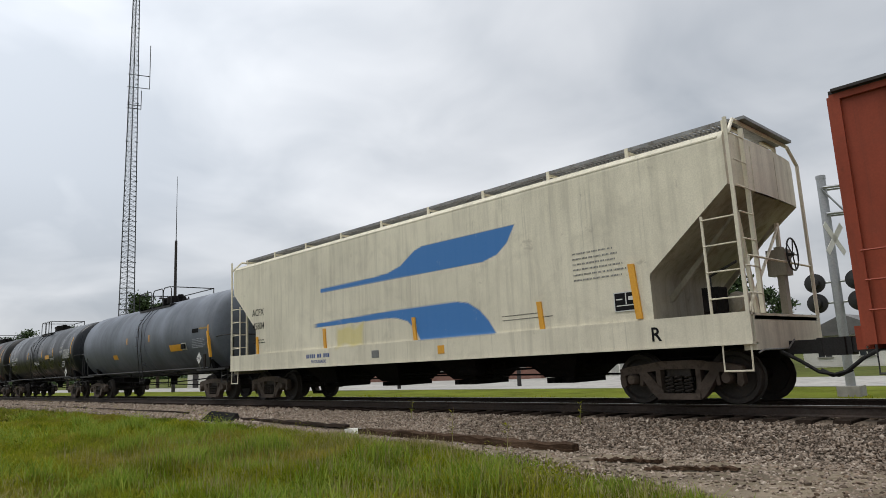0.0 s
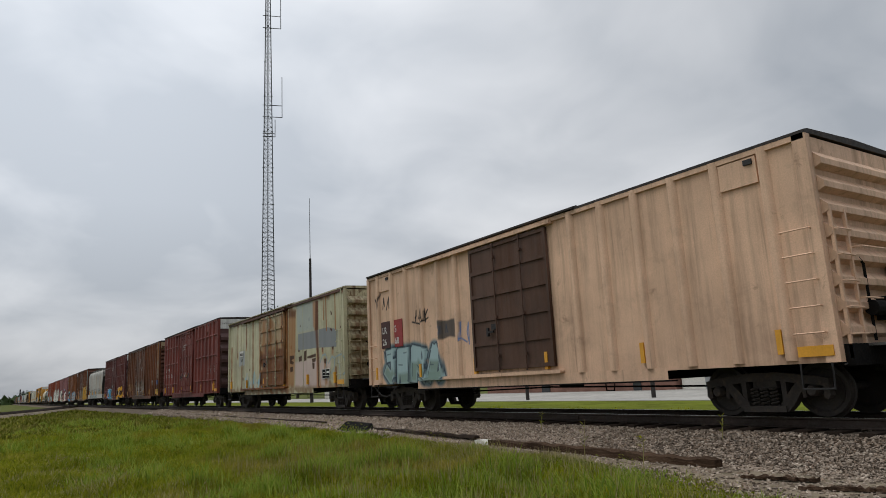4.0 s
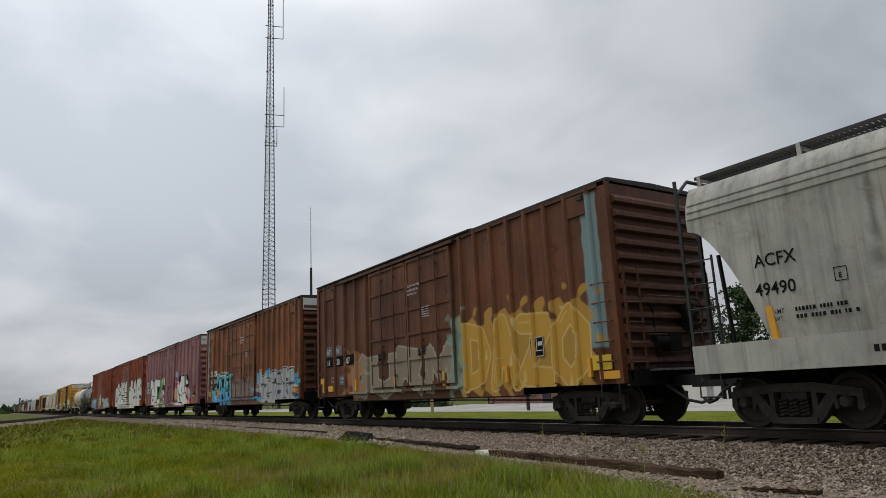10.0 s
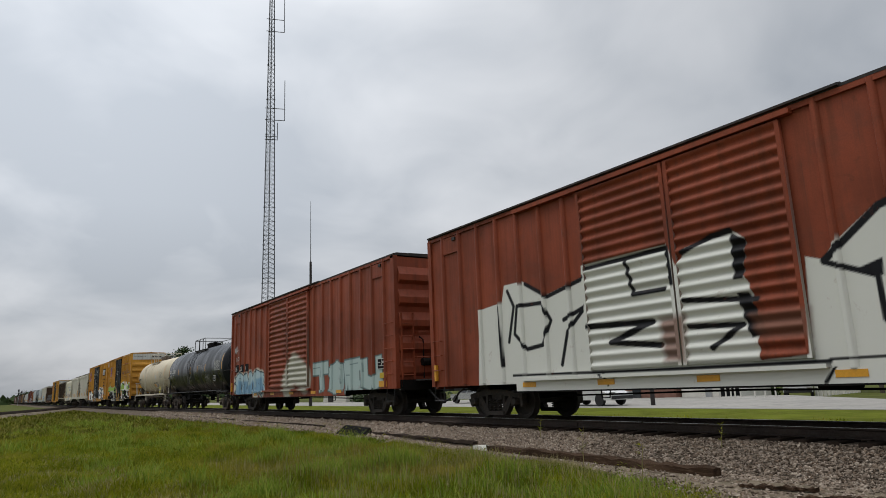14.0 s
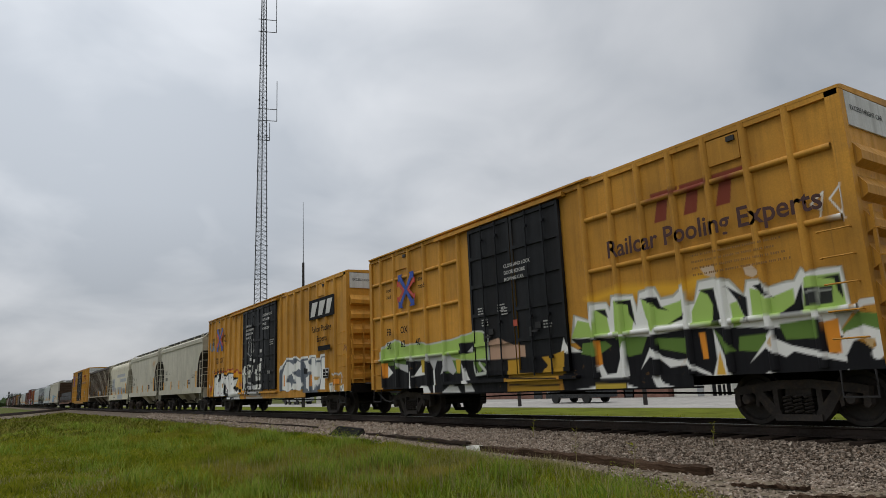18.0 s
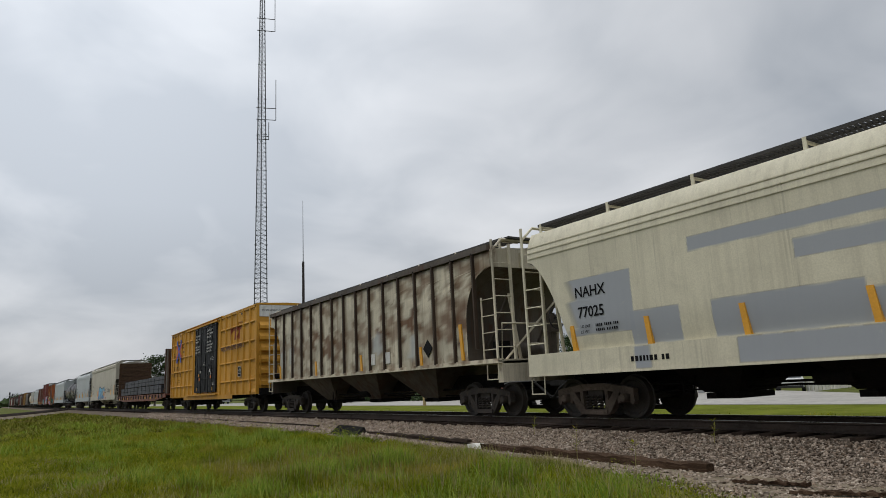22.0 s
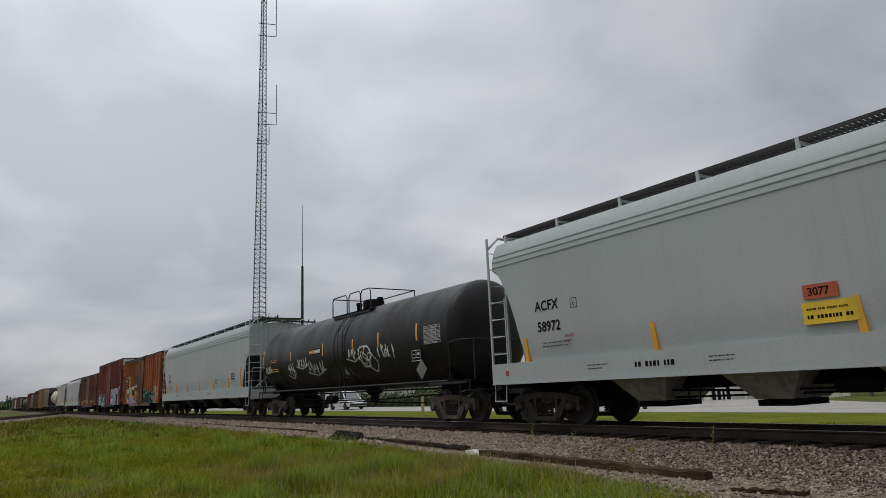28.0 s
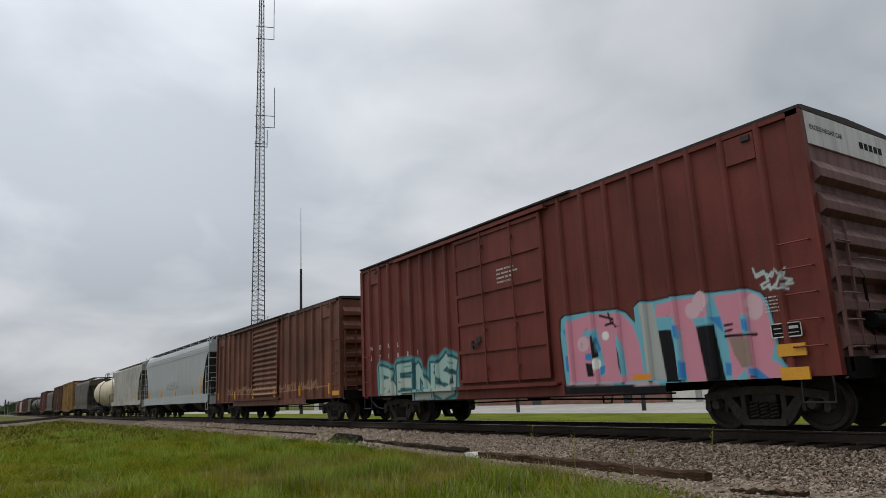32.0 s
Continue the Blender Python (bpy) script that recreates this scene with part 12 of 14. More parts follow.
write_side(c, "Railcar Pooling", 6.35, -1.645, 3.12, 0.27, M_BLACK, True)
write_side(c, "Experts", 6.85, -1.645, 2.74, 0.27, M_BLACK, True)
part("stencil", Geo().box(6.95, 8.15, -1.646, -1.642, 2.38, 2.56), M_BLACK, c)
write_side(c, "any", -6.1, -1.648, 3.95, 0.2, M_BLACK, True), write_side(c, "road", -6.1, -1.648, 3.68, 0.2, M_BLACK, True)
write_side(c, "next", -8.53, -1.648, 3.88, 0.25, M_BLACK, True), write_side(c, "load", -8.53, -1.648, 3.64, 0.25, M_BLACK, True)
numbered(c, -7.66, 2.6, (("TB", "OX"),), M_BLACK, 0.36, col=0.85, y=-1.648)
numbered(c, -8.05, 2.07, (("6", "66", "68", "3"),), M_BLACK, 0.33, col=0.62, y=-1.648)
lines(c, -1.95, 4.05, ("-IMPORTANT-", "CLOSE THIS DOOR", "BEFORE CLOSING", "MAIN DOOR"), 0.12, M_WHITE, -1.727, bold=True)
lines(c, 0.55, 4.35, ("CLOSE AND LOCK", "BOTH DOORS", "BEFORE", "MOVING CAR"), 0.13, M_WHITE, -1.727, bold=True)
bars_side(c, 1.4, -1.675, 3.2, 0.6, 3, M_WHITE, rn, 0.07, 0.04)
for x, z in ((0.05, 2.75), (0.1, 2.35), (1.2, 1.75), (-0.9, 2.35), (-1.45, 2.45)):
    part("sticker", Geo().box(x, x + 0.26, -1.678, -1.67, z, z + 0.14), M_WHITE, c)
bar_code_panel(c, 7.45, -1.645, 1.35, 0.5, 0.35)

# 20, 21: beige two-bay hoppers
for num, mid, paint, seed in (("34735", -360.4, "beige", 21), ("34654", -373.75, "beige_light", 22)):
    sp = Spray()
    for x in (-2.9, -0.6, 1.6, 3.4):
        sp.patch(x - 0.03, x + 0.03, 2.0, 2.9, (0.2, 0.18, 0.15), 0.06, 0.35, 0.3)
    if seed == 22:
        sp.stroke([(4.1, 3.5), (4.9, 3.55)], 0.16, (0.42, 0.24, 0.1), 0.2, 0.7).stroke([(4.5, 3.5), (4.6, 2.9)], 0.12, (0.42, 0.24, 0.1), 0.15, 0.7)
    c = consist(hopper("beige-grey two-bay covered hopper car", 6.2, PAINT[paint], PAINT["shade_grey"], sill=(1.14, 1.42), round_side=False, inset=1.75, chutes=2, spray=sp, top=4.38, cut=1.12, zc0=3.55, seed=seed, chute_paint=PAINT[paint], trough=True, seams=False, lip=True), mid)
    write_side(c, "TILX", -4.35, -1.592, 2.5, 0.26, M_BLACK, True)
    write_side(c, num, -4.3, -1.592, 2.05, 0.26, M_BLACK, True)
    lines(c, -4.25, 1.86, LOAD_ROWS, 0.07, M_BLACK, -1.592)
    plate_box(c, -3.05, 2.45, -1.592)
    for x in (-2.3, -0.4, 1.5):
        bars_side(c, x, -1.592, 1.72, 0.45, 4, M_BLACK, rn, 0.025, 0.015)
    lines(c, 4.0, 2.35, ("EXW", "EW", "CU FT 3281"), 0.08, M_BLACK, -1.592)
    bar_code_panel(c, 2.5, -1.592, 1.65, 0.6, 0.32)
    bars_side(c, 3.5, -1.592, 2.2, 0.9, 3, M_BLACK, rn, 0.045)

# 22: cream hopper with grey patches
sp = Spray()
gp = (0.32, 0.34, 0.37)
for r in ((-4.3, -2.55, 1.75, 2.95), (-2.65, -1.45, 1.45, 2.1), (-0.75, 1.9, 1.45, 2.1), (0.9, 4.3, 2.55, 2.85), (-1.1, 3.6, 3.02, 3.28), (1.9, 3.8, 1.5, 1.95), (-0.3, 2.6, 1.0, 1.42), (-2.6, -2.2, 1.0, 1.42)):
    sp.patch(*r, gp, 0.02, 0.95, 0.1)
c = consist(hopper("cream two-bay covered hopper car with grey paint-over patches", 5.86, PAINT["nahx"], PAINT["shade_cream"], sill=(0.98, 1.42), inset=1.5, chutes=2, spray=sp, top=4.25, cut=1.3, seed=24, chute_paint=M_UNDER, trough=True), -386.43)
write_side(c, "NAHX", -4.15, -1.61, 2.55, 0.27, M_BLACK, True)
write_side(c, "77025", -4.1, -1.61, 2.12, 0.27, M_BLACK, True)
lines(c, -4.05, 1.9, LOAD_ROWS, 0.075, M_BLACK, -1.61)
bars_side(c, -3.6, -1.61, 1.9, 0.75, 2, M_BLACK, rn, 0.09, 0.03)
bars_side(c, -2.7, -1.64, 1.14, 1.1, 1, M_BLACK, rn, 0.16)
bar_code_panel(c, 3.1, -1.62, 1.6, 0.4, 0.34)

# 23: rusty ribbed hopper
sp = Spray()
rr = random.Random(12)
for k, x in enumerate(np.linspace(-7.74, 7.74, 16)):
    sp.patch(x - 0.1, x + 0.12, 1.45, 4.15, (0.075, 0.042, 0.022), 0.14, 0.8, 2)
    sp.patch(x + 0.1, x + 1.0, 1.42, rr.uniform(1.5, 1.75), (0.16, 0.09, 0.05), 0.1, 0.6, 3)
    z, deep = rr.uniform(2.35, 2.95), rr.uniform(0.2, 0.5)
    sp.patch(x - 0.05, x + 1.05, z - deep, z + deep * 0.6, (0.125, 0.056, 0.024), 0.2, rr.uniform(0.4, 0.95), 5)
    if k % 3 != 1:
        sp.patch(x + 0.1, x + rr.uniform(0.4, 0.9), rr.uniform(3.4, 3.7), 4.1, (0.15, 0.085, 0.045), 0.3, 0.75, 4)
    for j in range(3):
        a = x + rr.uniform(0.1, 0.9)
        sp.stroke([(a, rr.uniform(2.0, 4.0)), (a + rr.uniform(-0.03, 0.03), rr.uniform(1.5, 1.9))], rr.uniform(0.012, 0.035), (0.12, 0.07, 0.04), 0.07, 0.6)
sp.patch(-8.3, 8.3, 4.02, 4.3, (0.13, 0.08, 0.05), 0.12, 0.75, 3).patch(5.9, 8.3, 2.3, 3.2, (0.13, 0.07, 0.04), 0.5, 0.7, 6)
for x, z in ((-6.9, 2.2), (-5.9, 2.3), (2.0, 2.2), (4.4, 2.0)):
    sp.patch(x - 0.3, x + 0.3, z - 0.3, z + 0.35, (0.42, 0.44, 0.43), 0.08, 0.8, 1)
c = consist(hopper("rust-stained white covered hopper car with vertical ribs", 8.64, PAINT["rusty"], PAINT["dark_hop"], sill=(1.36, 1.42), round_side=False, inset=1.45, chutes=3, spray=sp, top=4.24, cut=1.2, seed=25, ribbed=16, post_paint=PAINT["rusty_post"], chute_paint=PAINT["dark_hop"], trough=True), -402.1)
part("hazard_diamond", Geo().prism([(5.0, 1.9), (5.25, 2.15), (5.5, 1.9), (5.25, 1.65)], "y", -1.61, -1.59), M_BLACK, c)
for x in (1.45, 2.5):
    part("data_plate", Geo().box(x, x + 0.42, -1.6, -1.59, 1.6, 1.95), M_WHITE, c)

# 24: yellow boxcar
sp = Spray()
lettered_emblem(sp, 4.9, 3.64, 2.0, 0.62, (0.20, 0.04, 0.02))
c = consist(yellow_boxcar("clean golden-yellow boxcar with black double doors", 9.42, sp, PAINT["yellow_b"], 26, (-2.45, 2.4, 2), (1.55, 2.5, 3.4, 4.3), 2.35, evenly(-8.6, -3.1, 6) + evenly(3.1, 8.4, 6)), -422.05)
arrows(c, -7.65, 3.15, 1.35)
write_side(c, "RAILCAR POOLING EXPERTS", 3.4, -1.645, 3.16, 0.28, bpy.data.materials["dark_maroon_lettering"], True)
write_side(c, "any", -5.9, -1.645, 3.95, 0.2, M_BLACK, True), write_side(c, "road", -5.9, -1.645, 3.68, 0.22, M_BLACK, True)
write_side(c, "next", -8.5, -1.648, 3.68, 0.2, M_BLACK, True), write_side(c, "load", -8.5, -1.648, 3.5, 0.2, M_BLACK, True)
numbered(c, -8.45, 2.62, (("TB", "OX"), ("64", "12", "36")), M_BLACK, 0.3, col=0.92, y=-1.648)
bars_side(c, -8.2, YS, 1.95, 2.0, 2, M_BLACK, rn, 0.05, 0.08)
lines(c, -2.05, 4.35, ("CLOSE THIS DOOR", "BEFORE CLOSING", "MAIN DOOR"), 0.11, M_WHITE, -1.727)
lines(c, -2.1, 3.72, ("CIERRE ESTA PUERTA", "ANTES DE CERRAR", "LA PUERTA PRINCIPAL"), 0.10, M_WHITE, -1.727)
lines(c, 0.6, 4.5, ("CLOSE AND LOCK", "BOTH DOORS BEFORE", "MOVING CAR"), 0.12, M_WHITE, -1.727)
lines(c, 0.6, 3.85, ("CIERRE Y PONGA", "EL SEGURO EN AMBAS", "PUERTAS ANTES DE", "MOVER EL CARRO"), 0.11, M_WHITE, -1.727)
for x, z, m in ((-1.1, 2.2, M_WHITE), (-1.45, 2.0, M_REFLECT), (1.05, 2.2, M_WHITE), (1.4, 2.05, M_WHITE), (1.25, 1.85, plain("orange_sticker", (0.6, 0.16, 0.03), 0.6)), (-1.3, 1.75, bpy.data.materials["orange_sticker"])):
    part("sticker", Geo().box(x, x + 0.2, -1.678, -1.67, z, z + 0.17), m, c)
bars_side(c, 1.3, -1.675, 3.0, 0.8, 3, M_WHITE, rn, 0.05, 0.04), bars_side(c, -0.35, -1.675, 2.75, 0.35, 3, M_WHITE, rn, 0.05, 0.04), bars_side(c, 1.7, -1.675, 1.6, 0.5, 3, M_WHITE, rn, 0.04, 0.03)
bar_code_panel(c, 6.6, -1.645, 1.75, 0.5, 0.5)


# 25: bulkhead flat car with wrapped bundles
def bulkhead_flat():
    half = 10.85
    c = thing("bulkhead_flatcar", "faded red bulkhead flatcar loaded with dark wrapped bundles", "railway car", "cars of the freight train")
    part("deck", Geo().box(-half - 0.5, half + 0.5, -1.5, 1.5, 1.08, 1.2), PAINT["flat"], c)
    part("side_sill", Geo().prism([(-half - 0.5, 1.2), (half + 0.5, 1.2), (half + 0.5, 0.95), (half - 3.3, 0.72), (-half + 3.3, 0.72), (-half - 0.5, 0.95)], "y", -1.56, -1.48), PAINT["flat"], c)
    for s in (-1, 1):
        b = part("bulkhead", Geo().box(min(s * half, s * (half + 0.14)), max(s * half, s * (half + 0.14)), -1.52, 1.52, 1.2, 4.35), PAINT["brown_door"], c)
        for y in evenly(-1.4, 1.4, 6):
            part("bulkhead_rib", Geo().prism([(half + 0.14, 1.2), (half + 0.75, 1.2), (half + 0.42, 4.3), (half + 0.14, 4.3)] if s > 0 else [(-half - 0.14, 1.2), (-half - 0.14, 4.3), (-half - 0.42, 4.3), (-half - 0.75, 1.2)], "y", y - 0.05, y + 0.05), PAINT["dark_hop"], b)
        for z in evenly(1.6, 4.2, 7):
            part("plank", Geo().box(min(s * (half - 0.06), s * half), max(s * (half - 0.06), s * half), -1.48, 1.48, z - 0.19, z + 0.17), M_TIMBER, b)
    for x in evenly(-half + 0.6, half - 0.4, 18):
        part("stake_pocket", Geo().box(x - 0.07, x + 0.07, -1.63, -1.56, 0.9, 1.16), M_BLACKIRON, c)
    for x in evenly(-half + 0.9, half - 0.9, 10):
        part("reflector", Geo().box(x + 0.15, x + 0.55, -1.57, -1.56, 0.88, 1.02), M_REFLECT, c)
    part("centre_sill", Geo().box(-half, half, -0.35, 0.35, 0.65, 1.08), M_UNDER, c)
    add_draft_gear(c, half + 0.5, 0.75)
    add_brake_gear(c, half, random.Random(3))
    for s in (-1, 1):
        add_truck(c, s * (half - 1.4))
    return c, half


c, half = bulkhead_flat()
consist(c, -444.98)
load_x = [(-9.9, -7.4), (-7.35, -4.85), (-4.8, -0.6), (-0.55, 4.3), (4.35, 9.2)]
for k, (a, b) in enumerate(load_x):
    part("package", Geo().box(a, b, -1.42, 1.42, 1.28, 1.56), PAINT["wrap"], c, "dark grey wrapped bundle lashed on the deck")
    part("package", Geo().box(a + 0.02, b - 0.03, -1.41, 1.41, 1.585, 1.86), PAINT["wrap"], c)
    for x in (a + 0.4, b - 0.6):
        part("dunnage", Geo().box(x, x + 0.12, -1.4, 1.4, 1.2, 1.28), M_TIMBER, c)
    if k > 0:
        d = 0.9 if k == 4 else -0.3
        part("package", Geo().box(a - 0.3, b + d, -1.4, 1.4, 1.92, 2.15 + 0.01 * k), PAINT["wrap"], c)
        part("package", Geo().box(a - 0.28, b + d - 0.05, -1.39, 1.39, 2.18 + 0.01 * k, 2.4 + 0.02 * k), PAINT["wrap"], c)
        for x in (a + 0.5, b - 0.9):
            part("dunnage", Geo().box(x, x + 0.1, -1.41, 1.41, 1.86, 1.92), M_TIMBER, c)
for x in evenly(-9.3, 8.6, 11):
    part("lashing", Geo().tube([(x, -1.5, 1.15), (x, -1.46, 2.35), (x, -1.3, 2.5), (x, 1.3, 2.5), (x, 1.46, 2.35), (x, 1.5, 1.15)], 0.016, 5), M_BLACKIRON, c)
for z in (1.36, 2.0):
    for k in range(3):
        part("warning_stripe", Geo().prism([(-1.3 + k * 0.1 + 0.05, z), (-1.3 + k * 0.1 + 0.12, z), (-1.3 + k * 0.1 + 0.22, z + 0.3), (-1.3 + k * 0.1 + 0.15, z + 0.3)], "x", 9.21 if z < 1.5 else 10.11, 9.22 if z < 1.5 else 10.12), M_REFLECT, c)

# 26: warm grey hopper with blue graffiti
sp = Spray()
sp.patch(-3.6, -2.4, 1.0, 2.0, (0.6, 0.25, 0.18), 0.4, 0.6, 4).patch(1.2, 2.4, 1.05, 1.9, (0.6, 0.28, 0.22), 0.4, 0.6, 4)
sp.word("NRTUC", -2.75, 1.9, 1.08, 2.35, (0.15, 0.40, 0.60), (0.015, 0.018, 0.02), 0.17, 0.07, seed=35, second=(0.07, 0.2, 0.42))
c = consist(hopper("warm grey covered hopper car with blue graffiti", 10.08, PAINT["warm_grey"], PAINT["shade_grey"], sill=(1.02, 1.42), round_side=False, inset=1.45, chutes=3, spray=sp, top=4.5, cut=0.6, zc0=2.95, seed=27, chute_paint=PAINT["warm_grey"], walk_mat=M_GALV, trough=True, seams=False, lip=True), -467.5)
for w, x, z, h in (("I'M NOT", 2.1, 1.98, 0.18), ("LIKE THEM...", 2.1, 1.72, 0.17), ("BUT I CAN", 3.85, 2.05, 0.2), ("..PRETEND", 3.9, 1.75, 0.19)):
    write_side(c, w, x, -1.592, z, h, M_BLACK, True, name="tag")
write_side(c, "MLLX", -8.68, -1.592, 2.5, 0.27, M_BLACK, True)
write_side(c, "10510", -8.7, -1.592, 1.98, 0.27, M_BLACK, True)
lines(c, -8.65, 1.78, LOAD_ROWS, 0.075, M_BLACK, -1.592)
bars_side(c, -8.2, -1.592, 1.78, 0.8, 2, M_BLACK, rn, 0.09, 0.03)
plate_box(c, -7.2, 2.35, -1.592)
bars_side(c, 6.1, -1.592, 2.45, 1.3, 6, M_BLACK, rn, 0.045, 0.06)
bar_code_panel(c, 5.2, -1.592, 1.72, 0.75, 0.36)
part("sill_tag", Geo().box(3.0, 3.5, -1.645, -1.63, 1.12, 1.3), plain("red_tag", (0.4, 0.05, 0.05), 0.6), c)

# 27, 29: clean light grey hoppers
c = consist(hopper("clean light grey covered hopper car", 8.26, PAINT["bluegrey"], PAINT["shade_grey"], sill=(0.98, 1.42), inset=1.3, chutes=4, top=4.42, cut=1.1, seed=29, chute_paint=PAINT["grey"]), -487.68)
write_side(c, "ACFX", -6.5, -1.61, 2.55, 0.27, M_BLACK, True)
write_side(c, "58972", -6.45, -1.61, 2.08, 0.27, M_BLACK, True)
plate_box(c, -5.3, 2.5, -1.61)
lines(c, -5.55, 1.9, ("SERVICE", "ONLY"), 0.07, bpy.data.materials["red_tag"], -1.61)
bars_side(c, -6.3, -1.61, 1.8, 0.9, 2, M_BLACK, rn, 0.045)
p = part("number_board", Geo().box(-0.05, 0.5, -1.625, -1.61, 2.0, 2.22), plain("red_orange_board", (0.5, 0.1, 0.04), 0.6), c)
write_side(p, "3077", 0.02, -1.629, 2.05, 0.15, M_BLACK, True)
p = part("notice_board", Geo().box(-0.1, 0.75, -1.622, -1.6, 1.62, 1.95), bpy.data.materials["yellow_board_paint"], c)
bars_side(p, -0.03, -1.626, 1.83, 0.7, 1, M_BLACK, rn, 0.05), bars_side(p, -0.03, -1.626, 1.7, 0.7, 1, M_BLACK, rn, 0.09)
bars_side(c, -3.6, -1.64, 1.16, 1.1, 1, M_BLACK, rn, 0.16)
bars_side(c, 3.2, -1.61, 2.6, 1.2, 4, M_BLACK, rn, 0.045, 0.05)
bar_code_panel(c, 3.3, -1.62, 1.9, 0.4, 0.34)
for x in (-4.9, -1.9, 1.6):
    bars_side(c, x, -1.64, 1.25, 0.6, 2, M_BLACK, rn, 0.035)
part("sill_tag", Geo().box(-7.7, -7.6, -1.645, -1.63, 1.15, 1.27), bpy.data.materials["red_tag"], c)
c = consist(hopper("pale blue-grey covered hopper car with open end frame", 10.0, PAINT["bluegrey_b"], PAINT["shade_grey"], sill=(0.98, 1.42), inset=1.4, chutes=4, top=4.45, cut=1.0, zc0=2.9, seed=31, plates=6, chute_paint=PAINT["shade_grey"], ladder=PAINT["bluegrey_b"]), -525.68)
write_side(c, "EQUX", -8.2, -1.61, 2.5, 0.23, M_BLACK)
write_side(c, "620803", -8.15, -1.61, 2.12, 0.23, M_BLACK)
bars_side(c, -8.0, -1.61, 1.8, 1.0, 2, M_BLACK, rn, 0.045)
bars_side(c, 3.9, -1.61, 1.9, 0.6, 3, M_BLACK, rn, 0.05)
bar_code_panel(c, 7.0, -1.62, 1.85, 0.5, 0.34)
for x in (-5.5, -2.0, 2.4, 6.2):
    bars_side(c, x, -1.64, 1.25, 0.8, 2, M_BLACK, rn, 0.035)

# 28: black tank car with tags
sp = Spray()
for x, w, z, h, ink in ((-7.7, 0.75, 1.95, 0.3, WHT), (-4.95, 0.75, 1.65, 0.6, WHT), (-3.75, 1.05, 1.98, 0.42, WHT), (-2.7, 1.6, 1.68, 0.55, (0.62, 0.7, 0.7)), (0.5, 0.55, 1.5, 0.3, SILV), (1.2, 1.0, 2.0, 0.5, WHT), (3.5, 0.6, 2.0, 0.45, WHT), (3.95, 0.6, 1.9, 0.45, WHT)):
    sp.scribble(x, z, w, h, ink, int(x * 10) + 200, 0.024)
for k, (cx, cz, rw, rh) in enumerate(((2.55, 2.1, 0.42, 0.42), (2.45, 2.05, 0.2, 0.22), (3.0, 1.9, 0.32, 0.28), (2.75, 2.2, 0.3, 0.2))):
    sp.stroke([(cx + rw * math.cos(a) * (1 + 0.22 * math.sin(3 * a + k)), cz + rh * math.sin(a) * (1 + 0.2 * math.cos(2 * a + k))) for a in np.linspace(0, 6.28, 18)], 0.02, WHT, 0.015)
c, hug, end, R, zc = tank_car("worn black tank car with white tags", 7.3, PAINT["tank_black_b"], M_UNDER, over=1.0, spray=sp, seed=32, platform=0.5, reach=1.65, radius=1.5, zc=2.5, dish=0.5, climb=0.32,
                               marks=((-7.95, 0.6), (-4.46, 0.35), (-1.02, 0.45), (1.65, 0.4), (3.6, 0.45), (6.1, 0.5)))
consist(c, -506.0)
data_table(c, 6.6, -1.512, 2.2, 0.9, 0.5, 7, 3, M_WHITE)
bars_side(c, -6.9, -1.512, 2.45, 1.0, 2, M_REFLECT, rn, 0.05), bars_side(c, -6.8, -1.512, 2.05, 1.1, 2, M_REFLECT, rn, 0.07)
hug(-2.34, -1.14, 2.44, 2.64, M_BLACK, "emblem_ground")
hug(-2.3, -1.8, 2.47, 2.61, M_REFLECT, "emblem", -0.2)
hug(-1.76, -1.2, 2.47, 2.61, M_WHITE, "emblem", -0.2)
bar_code_panel(c, 5.85, -1.49, 1.75, 0.5, 0.32)
part("placard", Geo().prism([(6.1, 1.5), (6.4, 1.8), (6.7, 1.5), (6.4, 1.2)], "y", -1.5, -1.49), M_GALV, c)

# 31: burnt orange boxcar
sp = Spray()
sp.patch(-1.7, 1.7, 0.9, 3.2, (0.05, 0.024, 0.016), 0.6, 0.75, 7)
sp.poly([(-6.79, 3.27), (-5.04, 3.23), (-4.14, 3.14), (-4.18, 2.15), (-5.09, 2.19), (-5.42, 1.97), (-5.41, 1.11), (-6.67, 1.17), (-6.89, 1.61)], (0.42, 0.20, 0.10))
sp.stroke([(-5.37, 0.89), (-5.4, 1.4), (-5.42, 1.97), (-5.16, 2.18), (-4.46, 2.14), (-4.46, 1.26), (-4.21, 1.26), (-4.25, 2.04), (-4.07, 2.17), (-3.19, 2.18), (-2.63, 2.2), (-2.5, 1.97)], 0.05, WHT)
sp.stroke([(-2.31, 1.5), (-2.34, 1.89), (-2.27, 2.15), (-2.14, 2.25), (-1.51, 2.26), (-1.46, 2.09), (-1.09, 2.31), (-0.95, 2.17), (-0.69, 1.75), (-0.52, 1.64)], 0.05, WHT)
sp.poly([(-5.38, 1.94), (-5.15, 2.14), (-4.48, 2.09), (-4.52, 1.23), (-4.19, 1.23), (-4.21, 2.01), (-4.05, 2.13), (-2.63, 2.17), (-2.47, 1.9), (-2.33, 1.56), (-2.3, 2.05), (-2.18, 2.22), (-1.49, 2.22), (-1.47, 2.03), (-1.09, 2.27), (-0.96, 2.12), (-0.7, 1.69), (-0.53, 1.59), (-0.7, 0.64), (-4.56, 0.73), (-5.1, 0.8), (-5.37, 0.91)], BLK)
sp.poly([(-5.07, 2.09), (-4.52, 2.05), (-4.51, 1.57), (-5.06, 1.54)], YGRN)
sp.poly([(-5.09, 1.55), (-4.5, 1.58), (-4.51, 1.37), (-5.05, 1.38)], YELL)
